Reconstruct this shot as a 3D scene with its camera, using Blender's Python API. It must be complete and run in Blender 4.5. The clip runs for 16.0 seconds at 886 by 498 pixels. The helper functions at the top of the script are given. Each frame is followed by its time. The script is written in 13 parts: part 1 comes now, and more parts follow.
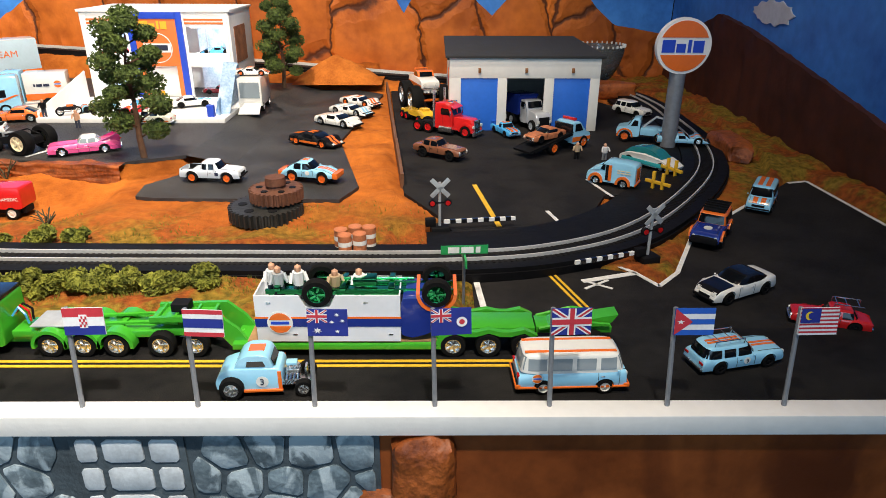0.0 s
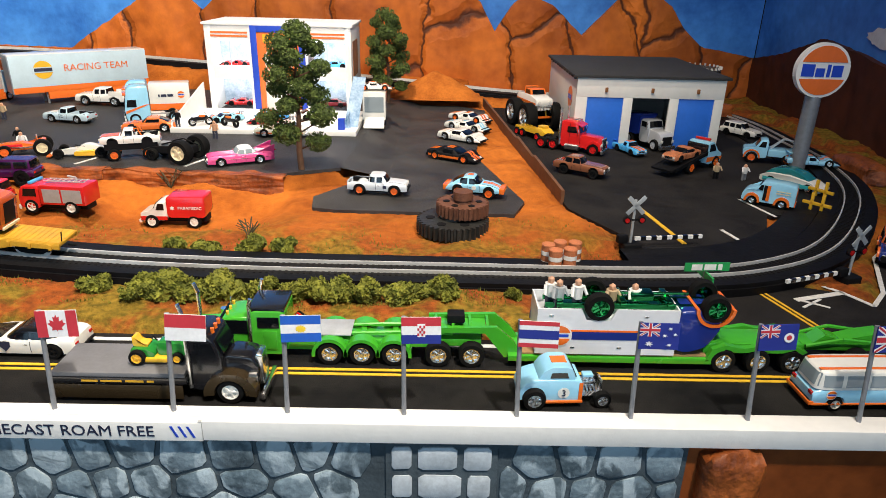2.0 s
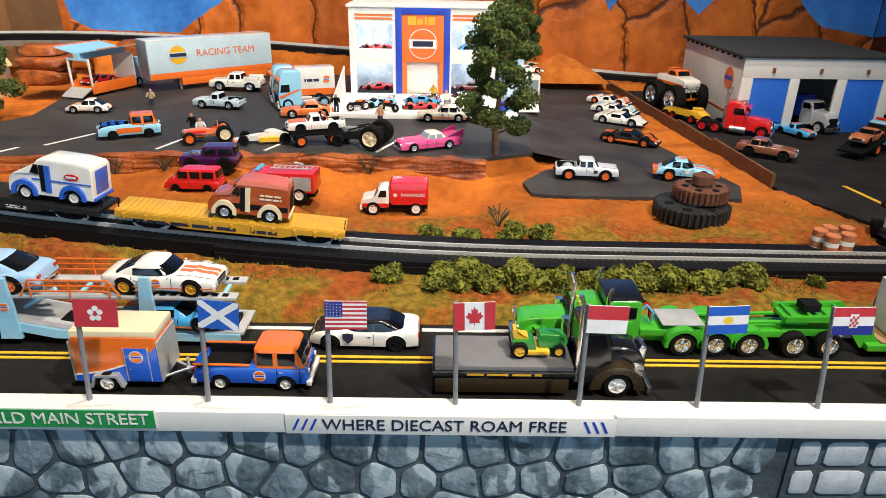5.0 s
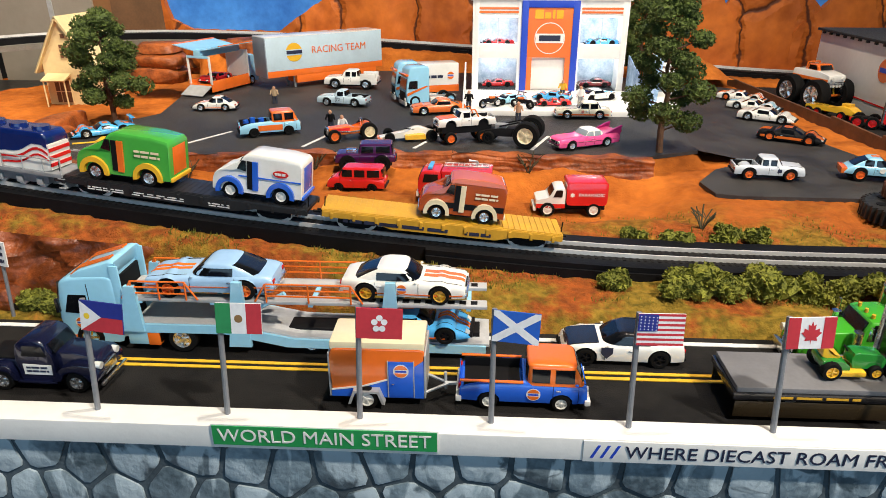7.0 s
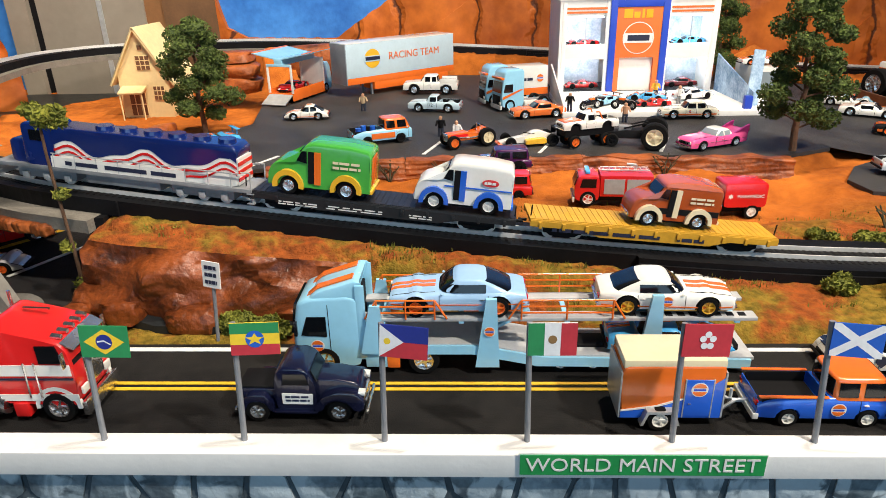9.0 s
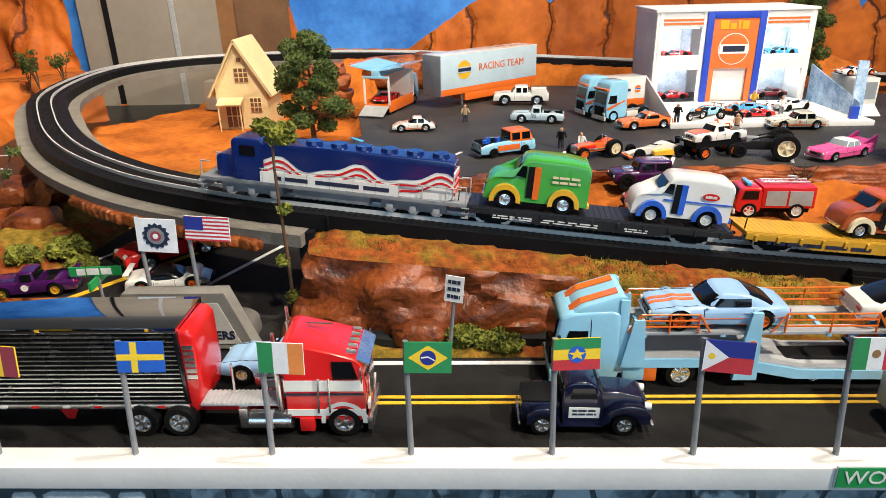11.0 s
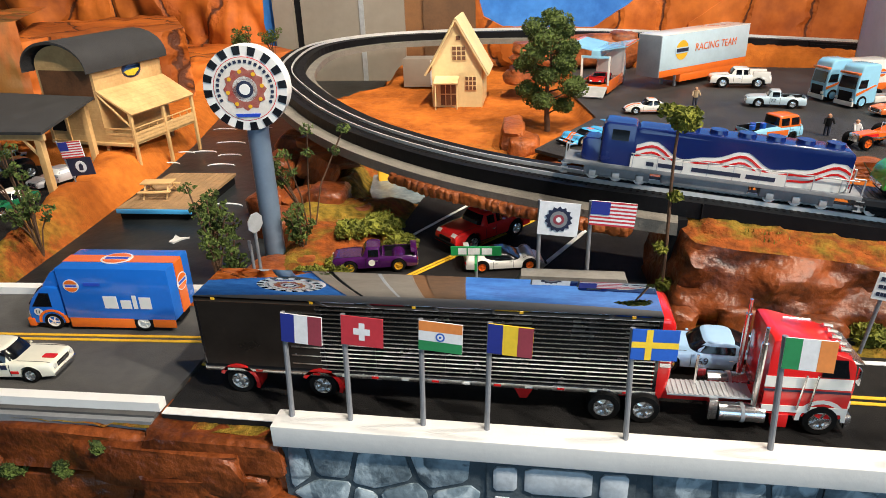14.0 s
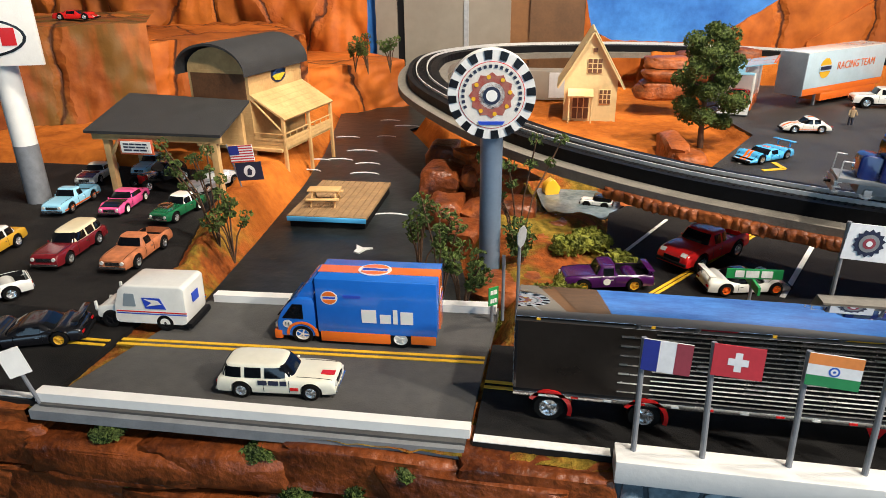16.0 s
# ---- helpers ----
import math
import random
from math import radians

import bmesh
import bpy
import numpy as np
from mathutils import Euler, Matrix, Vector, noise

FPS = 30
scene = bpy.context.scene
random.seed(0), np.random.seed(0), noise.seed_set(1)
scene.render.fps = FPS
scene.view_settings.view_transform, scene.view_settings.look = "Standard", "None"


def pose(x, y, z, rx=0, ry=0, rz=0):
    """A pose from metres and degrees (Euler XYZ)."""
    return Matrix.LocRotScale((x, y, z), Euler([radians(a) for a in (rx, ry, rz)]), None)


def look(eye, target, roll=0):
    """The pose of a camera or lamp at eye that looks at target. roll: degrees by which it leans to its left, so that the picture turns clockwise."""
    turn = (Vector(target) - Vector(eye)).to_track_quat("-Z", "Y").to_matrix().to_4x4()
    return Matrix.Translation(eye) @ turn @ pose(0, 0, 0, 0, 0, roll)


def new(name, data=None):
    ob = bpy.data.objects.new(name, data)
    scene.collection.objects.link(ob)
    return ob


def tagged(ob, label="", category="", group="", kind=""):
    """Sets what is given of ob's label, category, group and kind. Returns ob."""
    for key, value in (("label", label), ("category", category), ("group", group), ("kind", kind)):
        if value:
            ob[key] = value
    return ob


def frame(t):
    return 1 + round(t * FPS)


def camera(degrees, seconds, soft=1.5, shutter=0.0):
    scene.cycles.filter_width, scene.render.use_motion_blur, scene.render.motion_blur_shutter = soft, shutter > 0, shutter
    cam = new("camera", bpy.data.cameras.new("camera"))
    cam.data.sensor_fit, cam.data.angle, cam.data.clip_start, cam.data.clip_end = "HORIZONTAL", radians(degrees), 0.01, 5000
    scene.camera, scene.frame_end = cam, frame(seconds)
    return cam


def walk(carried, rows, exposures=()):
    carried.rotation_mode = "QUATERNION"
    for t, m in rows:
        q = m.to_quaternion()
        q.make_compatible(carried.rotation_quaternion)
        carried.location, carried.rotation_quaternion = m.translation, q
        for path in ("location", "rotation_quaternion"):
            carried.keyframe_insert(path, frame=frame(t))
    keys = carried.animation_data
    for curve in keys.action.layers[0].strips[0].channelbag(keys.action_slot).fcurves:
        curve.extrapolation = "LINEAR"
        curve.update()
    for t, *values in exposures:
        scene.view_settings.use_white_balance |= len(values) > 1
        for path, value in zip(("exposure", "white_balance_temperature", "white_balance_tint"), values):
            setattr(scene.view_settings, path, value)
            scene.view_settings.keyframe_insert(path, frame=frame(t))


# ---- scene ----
from collections import defaultdict

cam = camera(67.3, 16.0, soft=0.8)
METRES, EYE, TILT, LEAN, TURN = 1.28, 0.242, 0.0, 0.0, -0.6
ROWS = [
    (0.0, 0.0, 0.0, 0.0, 0.1, -23.83, -0.22),
    (0.5, -0.0353, -0.0008, -0.0017, 0.16, -23.33, -0.32),
    (1.0, -0.0755, -0.0054, -0.0005, -0.42, -22.94, -1.12),
    (1.5, -0.1132, -0.0069, 0.0002, -0.02, -22.85, -1.44),
    (2.0, -0.1481, -0.0081, 0.0012, 0.38, -22.57, -1.31),
    (2.5, -0.1814, -0.0061, 0.0017, 0.62, -22.43, -0.89),
    (3.0, -0.2113, -0.0001, 0.0007, 0.94, -22.66, -0.73),
    (3.5, -0.2403, 0.0027, -0.0036, 1.04, -23.32, -0.6),
    (6.0, -0.3892, 0.0049, -0.0086, 0.41, -23.89, -0.93),
    (6.5, -0.4166, 0.0177, -0.0127, 1.65, -23.94, -0.39),
    (7.0, -0.4393, 0.0296, -0.0193, 3.62, -23.68, 0.0),
    (7.5, -0.4659, 0.036, -0.0209, 4.32, -24.48, 0.66),
    (8.0, -0.4957, 0.0383, -0.0214, 3.04, -23.54, 0.81),
    (8.5, -0.5289, 0.0404, -0.0223, 2.52, -23.48, 0.98),
    (9.0, -0.5601, 0.0406, -0.0219, 2.36, -23.31, 1.17),
    (11.5, -0.7037, 0.0328, -0.0139, 2.2, -22.67, 1.32),
    (12.0, -0.728, 0.0385, -0.0152, 3.37, -24.5, 0.75),
    (12.5, -0.7538, 0.0345, -0.0156, 6.32, -25.24, 0.96),
    (13.0, -0.7751, 0.0256, -0.0121, 9.27, -24.32, 1.03),
    (13.5, -0.8078, 0.0229, -0.0068, 9.45, -23.54, 1.04),
    (14.0, -0.8472, 0.0221, -0.007, 8.68, -24.46, 1.63),
    (14.5, -0.8837, 0.0219, -0.0051, 8.6, -24.27, 1.04),
    (15.0, -0.9212, 0.02, -0.0084, 9.57, -24.31, 0.9),
    (15.5, -0.9528, 0.0162, -0.0114, 9.13, -23.94, 0.5),
    (16.0, -0.9843, 0.0203, -0.0116, 10.62, -23.29, 0.55),
]
walk(cam, [(t, pose(0, 0, EYE, TILT, LEAN, TURN) @ pose(METRES * x, METRES * y, METRES * z, 90 + pitch, roll, yaw)) for t, x, y, z, yaw, pitch, roll in ROWS],
     [(0.0, 0.10), (2.0, -0.02), (3.5, -0.12), (7.0, -0.17), (9.0, -0.05), (12.0, -0.03), (16.0, 0.06)])

# ---- world and lights ----
world = bpy.data.worlds.new("room")
scene.world = world
world.use_nodes = True
world.node_tree.nodes["Background"].inputs[0].default_value = (1.0, 0.9, 0.8, 1)
world.node_tree.nodes["Background"].inputs[1].default_value = 0.006


def lamp(name, kind, m, power, colour, size):
    data = bpy.data.lights.new(name, kind)
    data.energy, data.color = power, colour
    if kind == "AREA":
        data.shape, data.size, data.size_y = "RECTANGLE", size[0], size[1]
    else:
        data.shadow_soft_size = size
    ob = new(name, data)
    ob.matrix_world = m
    return ob


# warm ceiling spots over the model and from the front right, three of them unseen fills, and daylight from a low window
# behind the visitor


def spot(name, eye, target, power, colour, cone):
    ob = lamp(name, "SPOT", look(eye, target), power, colour, 0.03)
    ob.data.spot_size, ob.data.spot_blend = radians(cone), 0.9
    return ob


spot("ceiling_spot_key", (0.08, -0.15, 1.05), (-1.25, 0.70, 0.0), 90, (1.0, 0.91, 0.79), 122)
# garage, river and bridge spots are unseen fills added to brighten those parts
spot("fill_spot_garage", (-0.10, 0.10, 1.40), (0.05, 0.80, 0.0), 31, (1.0, 0.84, 0.66), 85)
spot("ceiling_spot_paddock", (-0.40, 0.60, 1.40), (-0.76, 1.20, 0.0), 90, (1.0, 0.86, 0.69), 100)
spot("fill_spot_river", (-0.95, 0.45, 1.40), (-1.72, 1.38, 0.0), 110, (1.0, 0.87, 0.70), 72)
spot("fill_spot_bridge", (-0.55, -0.15, 1.25), (-1.50, 0.35, 0.0), 66, (1.0, 0.91, 0.79), 62)
lamp("window_daylight", "AREA", look((-0.6, -1.7, 0.45), (-0.6, 0.5, 0.0)), 18, (0.47, 0.74, 1.0), (2.6, 0.9))

# ---- materials ----
MATS = {}


def mat(name, col, rough=0.5, metal=0.0, var=0.12, scale=60.0, bump=0.0, bscale=200.0, coat=0.0, col2=None, obj=False, emit=0.0, trans=0.0, spec=0.5):
    """Painted or natural surface: base colour broken up at two scales, fine relief and uneven gloss."""
    if name in MATS:
        return MATS[name]
    m = bpy.data.materials.new(name)
    m.use_nodes = True
    nt = m.node_tree
    b = nt.nodes["Principled BSDF"]
    N, K = nt.nodes.new, nt.links.new
    co = N("ShaderNodeTexCoord")
    n1 = N("ShaderNodeTexNoise")
    n1.inputs["Scale"].default_value, n1.inputs["Detail"].default_value = scale, 6
    n2 = N("ShaderNodeTexNoise")
    n2.inputs["Scale"].default_value, n2.inputs["Detail"].default_value = scale * 7, 3
    add = N("ShaderNodeMath")
    add.operation = "MULTIPLY_ADD"
    add.inputs[1].default_value = 0.45
    for n in (n1, n2):
        K(co.outputs["Object"], n.inputs["Vector"])
    K(n2.outputs["Fac"], add.inputs[0])
    K(n1.outputs["Fac"], add.inputs[2])
    ramp = N("ShaderNodeValToRGB")
    e = ramp.color_ramp.elements
    e[0].position, e[1].position = 0.5, 0.95
    c2 = col2 or tuple(min(1, c * (1 + var)) for c in col)
    e[0].color = (*[c * (1 - var) for c in col], 1)
    e[1].color = (*c2, 1)
    K(add.outputs[0], ramp.inputs[0])
    out = ramp.outputs[0]
    if obj:
        info = N("ShaderNodeObjectInfo")
        hue = N("ShaderNodeHueSaturation")
        mr = N("ShaderNodeMapRange")
        mr.inputs["To Min"].default_value, mr.inputs["To Max"].default_value = 0.7, 1.3
        K(info.outputs["Random"], mr.inputs["Value"])
        K(mr.outputs[0], hue.inputs["Value"])
        K(out, hue.inputs["Color"])
        out = hue.outputs[0]
    K(out, b.inputs["Base Color"])
    rr = N("ShaderNodeMapRange")
    rr.inputs["To Min"].default_value, rr.inputs["To Max"].default_value = max(0.03, rough - 0.1), min(1, rough + 0.12)
    K(n1.outputs["Fac"], rr.inputs["Value"])
    K(rr.outputs[0], b.inputs["Roughness"])
    b.inputs["Metallic"].default_value = metal
    b.inputs["Specular IOR Level"].default_value = spec
    b.inputs["Coat Weight"].default_value = coat
    b.inputs["Coat Roughness"].default_value = 0.08
    b.inputs["Transmission Weight"].default_value = trans
    if emit:
        b.inputs["Emission Color"].default_value = (*col, 1)
        b.inputs["Emission Strength"].default_value = emit
    if bump:
        n3 = N("ShaderNodeTexNoise")
        n3.inputs["Scale"].default_value, n3.inputs["Detail"].default_value = bscale, 8
        K(co.outputs["Object"], n3.inputs["Vector"])
        bp = N("ShaderNodeBump")
        bp.inputs["Strength"].default_value, bp.inputs["Distance"].default_value = bump, 0.002
        K(n3.outputs["Fac"], bp.inputs["Height"])
        K(bp.outputs[0], b.inputs["Normal"])
    MATS[name] = m
    return m


def paint(name, col, metal=0.0):
    """Glossy die-cast enamel."""
    return mat(name, col, 0.22, metal, 0.06, 40, coat=0.6)


ORANGE, GULFB, NAVY, WHITE = (0.80, 0.16, 0.02), (0.30, 0.62, 0.82), (0.012, 0.03, 0.22), (0.78, 0.77, 0.72)
p_orange, p_gulf, p_navy, p_white = paint("orange_enamel", ORANGE), paint("powder_blue_enamel", GULFB), paint("navy_enamel", NAVY), paint("white_enamel", WHITE)
p_red, p_green, p_black = paint("red_enamel", (0.62, 0.015, 0.015)), paint("lime_green_enamel", (0.055, 0.38, 0.025)), paint("black_enamel", (0.008, 0.008, 0.01))
p_yellow, p_pink, p_purple = paint("yellow_enamel", (0.80, 0.45, 0.03)), paint("pink_enamel", (0.85, 0.10, 0.30)), paint("purple_enamel", (0.05, 0.006, 0.075))
p_brown, p_maroon, p_gold = paint("rust_brown_enamel", (0.30, 0.055, 0.012)), paint("maroon_enamel", (0.16, 0.01, 0.015)), paint("gold_enamel", (0.65, 0.36, 0.03))
p_silver, p_blue, p_cream = paint("silver_enamel", (0.55, 0.57, 0.6), 0.3), paint("royal_blue_enamel", (0.02, 0.12, 0.62)), paint("cream_enamel", (0.78, 0.68, 0.45))
p_dkgreen, p_teal, p_sky = paint("dark_green_enamel", (0.01, 0.12, 0.05)), paint("teal_enamel", (0.04, 0.40, 0.45)), paint("bright_blue_enamel", (0.08, 0.42, 0.80))
p_rust = mat("weathered_orange_paint", (0.45, 0.15, 0.06), 0.6, 0, 0.35, 150, 0.3)
p_vgreen = paint("van_green_enamel", (0.06, 0.36, 0.05))
m_glass = mat("smoked_car_glass", (0.004, 0.005, 0.007), 0.08, 0, 0.05)
m_clear = mat("clear_car_glass", (0.25, 0.30, 0.33), 0.05, 0, 0.05, coat=0.5)
m_tyre = mat("black_rubber", (0.005, 0.005, 0.005), 0.8, 0, 0.3, 300, 0.2, 900, spec=0.15)
m_chrome = mat("chrome_plating", (0.86, 0.86, 0.86), 0.24, 1.0, 0.05)
m_gchrome = mat("green_chrome_plating", (0.05, 0.40, 0.15), 0.15, 1.0, 0.05)
m_lamp = mat("headlight_lens", (0.75, 0.75, 0.7), 0.1, 0.2, 0.05, coat=0.5)
m_tail = mat("tail_light_lens", (0.45, 0.01, 0.01), 0.15, 0, 0.05, coat=0.5)
m_dark = mat("dark_underbody_plastic", (0.004, 0.004, 0.005), 0.65, spec=0.2)
m_grey = mat("grey_plastic", (0.22, 0.23, 0.24), 0.5, 0, 0.15, 120, 0.1)
m_lgrey = mat("light_grey_metal", (0.45, 0.47, 0.48), 0.4, 0.3, 0.12, 120, 0.1)
m_asphalt = mat("painted_asphalt", (0.015, 0.014, 0.015), 0.75, 0, 0.3, 22, 0.4, 1400, col2=(0.026, 0.024, 0.023), spec=0.12)
m_lot = mat("pale_lot_asphalt", (0.034, 0.033, 0.034), 0.52, 0, 0.3, 20, 0.4, 1400, col2=(0.060, 0.057, 0.055), spec=0.25)
m_road = mat("smooth_road_paint", (0.009, 0.009, 0.010), 0.7, 0, 0.3, 16, 0.3, 1200, col2=(0.021, 0.020, 0.019), spec=0.12)
m_slab = mat("grey_bridge_slab", (0.075, 0.073, 0.072), 0.65, 0, 0.15, 18, 0.2, 900, col2=(0.10, 0.097, 0.092), spec=0.3)
m_yline = mat("yellow_road_paint", (0.72, 0.42, 0.02), 0.6, 0, 0.15, 200, 0.1)
m_wline = mat("white_road_paint", (0.74, 0.73, 0.70), 0.6, 0, 0.12, 200, 0.1)


def soil_material():
    """Orange desert soil, redder and dusted with olive grass scatter towards the railway; browned by the river as
    painted shade.
    """
    m = mat("red_desert_soil", (0.42, 0.105, 0.014), 0.9, 0, 0.35, 14, 0.9, 500, col2=(0.60, 0.175, 0.025), spec=0.15)
    nt = m.node_tree
    N, K = nt.nodes.new, nt.links.new
    b = nt.nodes["Principled BSDF"]
    orange = b.inputs["Base Color"].links[0].from_socket
    co = N("ShaderNodeTexCoord")
    xyz = N("ShaderNodeSeparateXYZ")
    K(co.outputs["Object"], xyz.inputs[0])
    last = orange
    for lo, hi, scale, thin, c0, c1 in ((0.70, 0.56, 11.0, 0.28, (0.16, 0.042, 0.010, 1), (0.34, 0.085, 0.016, 1)), (0.68, 0.55, 15.0, 0.45, (0.11, 0.080, 0.010, 1), (0.30, 0.185, 0.026, 1))):
        band = N("ShaderNodeMapRange")
        band.inputs["From Min"].default_value, band.inputs["From Max"].default_value = lo, hi
        K(xyz.outputs["Y"], band.inputs["Value"])
        verge = N("ShaderNodeMapRange")
        verge.inputs["From Min"].default_value, verge.inputs["From Max"].default_value = 0.30, 0.37
        K(xyz.outputs["X"], verge.inputs["Value"])
        # river mask: browner soil paints in the shade beside the railway bridge
        river, shore, river_shade = N("ShaderNodeMapRange"), N("ShaderNodeMapRange"), N("ShaderNodeMath")
        river.inputs["From Min"].default_value, river.inputs["From Max"].default_value = -1.09, -1.16
        shore.inputs["From Min"].default_value, shore.inputs["From Max"].default_value = 0.92, 0.80
        K(xyz.outputs["X"], river.inputs["Value"])
        K(xyz.outputs["Y"], shore.inputs["Value"])
        west, span = N("ShaderNodeMapRange"), N("ShaderNodeMath")
        west.inputs["From Min"].default_value, west.inputs["From Max"].default_value = -1.46, -1.40
        K(xyz.outputs["X"], west.inputs["Value"])
        river_shade.operation = span.operation = "MULTIPLY"
        K(river.outputs[0], span.inputs[0])
        K(west.outputs[0], span.inputs[1])
        K(span.outputs[0], river_shade.inputs[0])
        K(shore.outputs[0], river_shade.inputs[1])
        east, wide = N("ShaderNodeMath"), N("ShaderNodeMath")
        east.operation = wide.operation = "MAXIMUM"
        K(band.outputs[0], east.inputs[0])
        K(verge.outputs[0], east.inputs[1])
        K(east.outputs[0], wide.inputs[0])
        K(river_shade.outputs[0], wide.inputs[1])
        n1, n2 = N("ShaderNodeTexNoise"), N("ShaderNodeTexNoise")
        n1.inputs["Scale"].default_value, n1.inputs["Detail"].default_value, n1.inputs["Roughness"].default_value = scale, 9, 0.68
        n2.inputs["Scale"].default_value, n2.inputs["Detail"].default_value = 150.0, 5
        K(co.outputs["Object"], n1.inputs["Vector"])
        K(co.outputs["Object"], n2.inputs["Vector"])
        edge = N("ShaderNodeMapRange")
        edge.inputs["From Min"].default_value, edge.inputs["From Max"].default_value = thin, thin + 0.10
        K(n1.outputs["Fac"], edge.inputs["Value"])
        both = N("ShaderNodeMath")
        both.operation = "MULTIPLY"
        K(wide.outputs[0], both.inputs[0])
        K(edge.outputs[0], both.inputs[1])
        tone = N("ShaderNodeValToRGB")
        tone.color_ramp.elements[0].position, tone.color_ramp.elements[1].position = 0.35, 0.68
        tone.color_ramp.elements[0].color, tone.color_ramp.elements[1].color = c0, c1
        K(n2.outputs["Fac"], tone.inputs[0])
        mix = N("ShaderNodeMix")
        mix.data_type = "RGBA"
        K(both.outputs[0], mix.inputs[0])
        K(last, mix.inputs[6])
        K(tone.outputs[0], mix.inputs[7])
        last = mix.outputs[2]
    K(last, b.inputs["Base Color"])
    return m


m_soil = soil_material()
m_rock = mat("carved_red_rock", (0.17, 0.036, 0.009), 0.5, 0, 0.5, 30, 0.9, 160, col2=(0.44, 0.115, 0.022), spec=0.45)


def carve(m, scale, depth, dark):
    """Carved foam rock: ridged strata in the relief, dark patches spread by a second noise."""
    nt = m.node_tree
    N, K = nt.nodes.new, nt.links.new
    b = nt.nodes["Principled BSDF"]
    old = b.inputs["Base Color"].links[0].from_socket
    co, mp = N("ShaderNodeTexCoord"), N("ShaderNodeMapping")
    mp.inputs["Scale"].default_value = (1.0, 1.0, 2.2)
    K(co.outputs["Object"], mp.inputs["Vector"])
    n = N("ShaderNodeTexNoise")
    n.noise_type = "RIDGED_MULTIFRACTAL"
    n.inputs["Scale"].default_value, n.inputs["Detail"].default_value, n.inputs["Distortion"].default_value = scale, 7, 0.6
    K(mp.outputs[0], n.inputs["Vector"])
    fleck = N("ShaderNodeTexNoise")
    fleck.inputs["Scale"].default_value, fleck.inputs["Detail"].default_value, fleck.inputs["Roughness"].default_value = scale * 0.6, 9, 0.7
    K(mp.outputs[0], fleck.inputs["Vector"])
    ramp = N("ShaderNodeValToRGB")
    e = ramp.color_ramp.elements
    e[0].position, e[1].position = 0.33, 0.43
    e[0].color, e[1].color = (0.85, 0.85, 0.85, 1), (0, 0, 0, 1)
    K(fleck.outputs["Fac"], ramp.inputs[0])
    mix = N("ShaderNodeMix")
    mix.data_type = "RGBA"
    K(ramp.outputs[0], mix.inputs[0])
    K(old, mix.inputs[6])
    mix.inputs[7].default_value = (*dark, 1)
    K(mix.outputs[2], b.inputs["Base Color"])
    bp = N("ShaderNodeBump")
    bp.inputs["Strength"].default_value, bp.inputs["Distance"].default_value = 0.9, depth
    K(n.outputs["Fac"], bp.inputs["Height"])
    if b.inputs["Normal"].links:
        K(b.inputs["Normal"].links[0].from_socket, bp.inputs["Normal"])
    K(bp.outputs[0], b.inputs["Normal"])


m_bank = mat("glossy_dark_red_rock", (0.085, 0.020, 0.007), 0.36, 0, 0.5, 34, 1.0, 150, col2=(0.27, 0.065, 0.014), spec=0.5)
carve(m_bank, 40.0, 0.002, (0.030, 0.012, 0.008))
carve(m_rock, 34.0, 0.0014, (0.055, 0.018, 0.009))
m_mount = mat("painted_orange_mountain", (0.44, 0.095, 0.010), 0.65, 0, 0.35, 7, 0.5, 60, col2=(0.64, 0.17, 0.02), spec=0.35)
m_ledge = mat("streaked_orange_cliff", (0.36, 0.080, 0.012), 0.6, 0, 0.35, 9, 0.6, 70, col2=(0.56, 0.16, 0.025), spec=0.35)


def streak(m, colour):
    """Tall run-down streaks of another paint."""
    nt = m.node_tree
    N, K = nt.nodes.new, nt.links.new
    b = nt.nodes["Principled BSDF"]
    old = b.inputs["Base Color"].links[0].from_socket
    co, mp, n, ramp, mix = N("ShaderNodeTexCoord"), N("ShaderNodeMapping"), N("ShaderNodeTexNoise"), N("ShaderNodeValToRGB"), N("ShaderNodeMix")
    mp.inputs["Scale"].default_value = (1.0, 1.0, 0.16)
    n.inputs["Scale"].default_value, n.inputs["Detail"].default_value = 22.0, 5
    K(co.outputs["Object"], mp.inputs["Vector"])
    K(mp.outputs[0], n.inputs["Vector"])
    e = ramp.color_ramp.elements
    e[0].position, e[1].position = 0.44, 0.56
    e[0].color, e[1].color = (0, 0, 0, 1), (0.8, 0.8, 0.8, 1)
    K(n.outputs["Fac"], ramp.inputs[0])
    mix.data_type = "RGBA"
    K(ramp.outputs[0], mix.inputs[0])
    K(old, mix.inputs[6])
    mix.inputs[7].default_value = (*colour, 1)
    K(mix.outputs[2], b.inputs["Base Color"])


streak(m_ledge, (0.16, 0.095, 0.018))
m_panel = mat("brown_painted_panel", (0.22, 0.050, 0.010), 0.45, 0, 0.35, 12, 0.35, 90, col2=(0.34, 0.085, 0.018), spec=0.4)


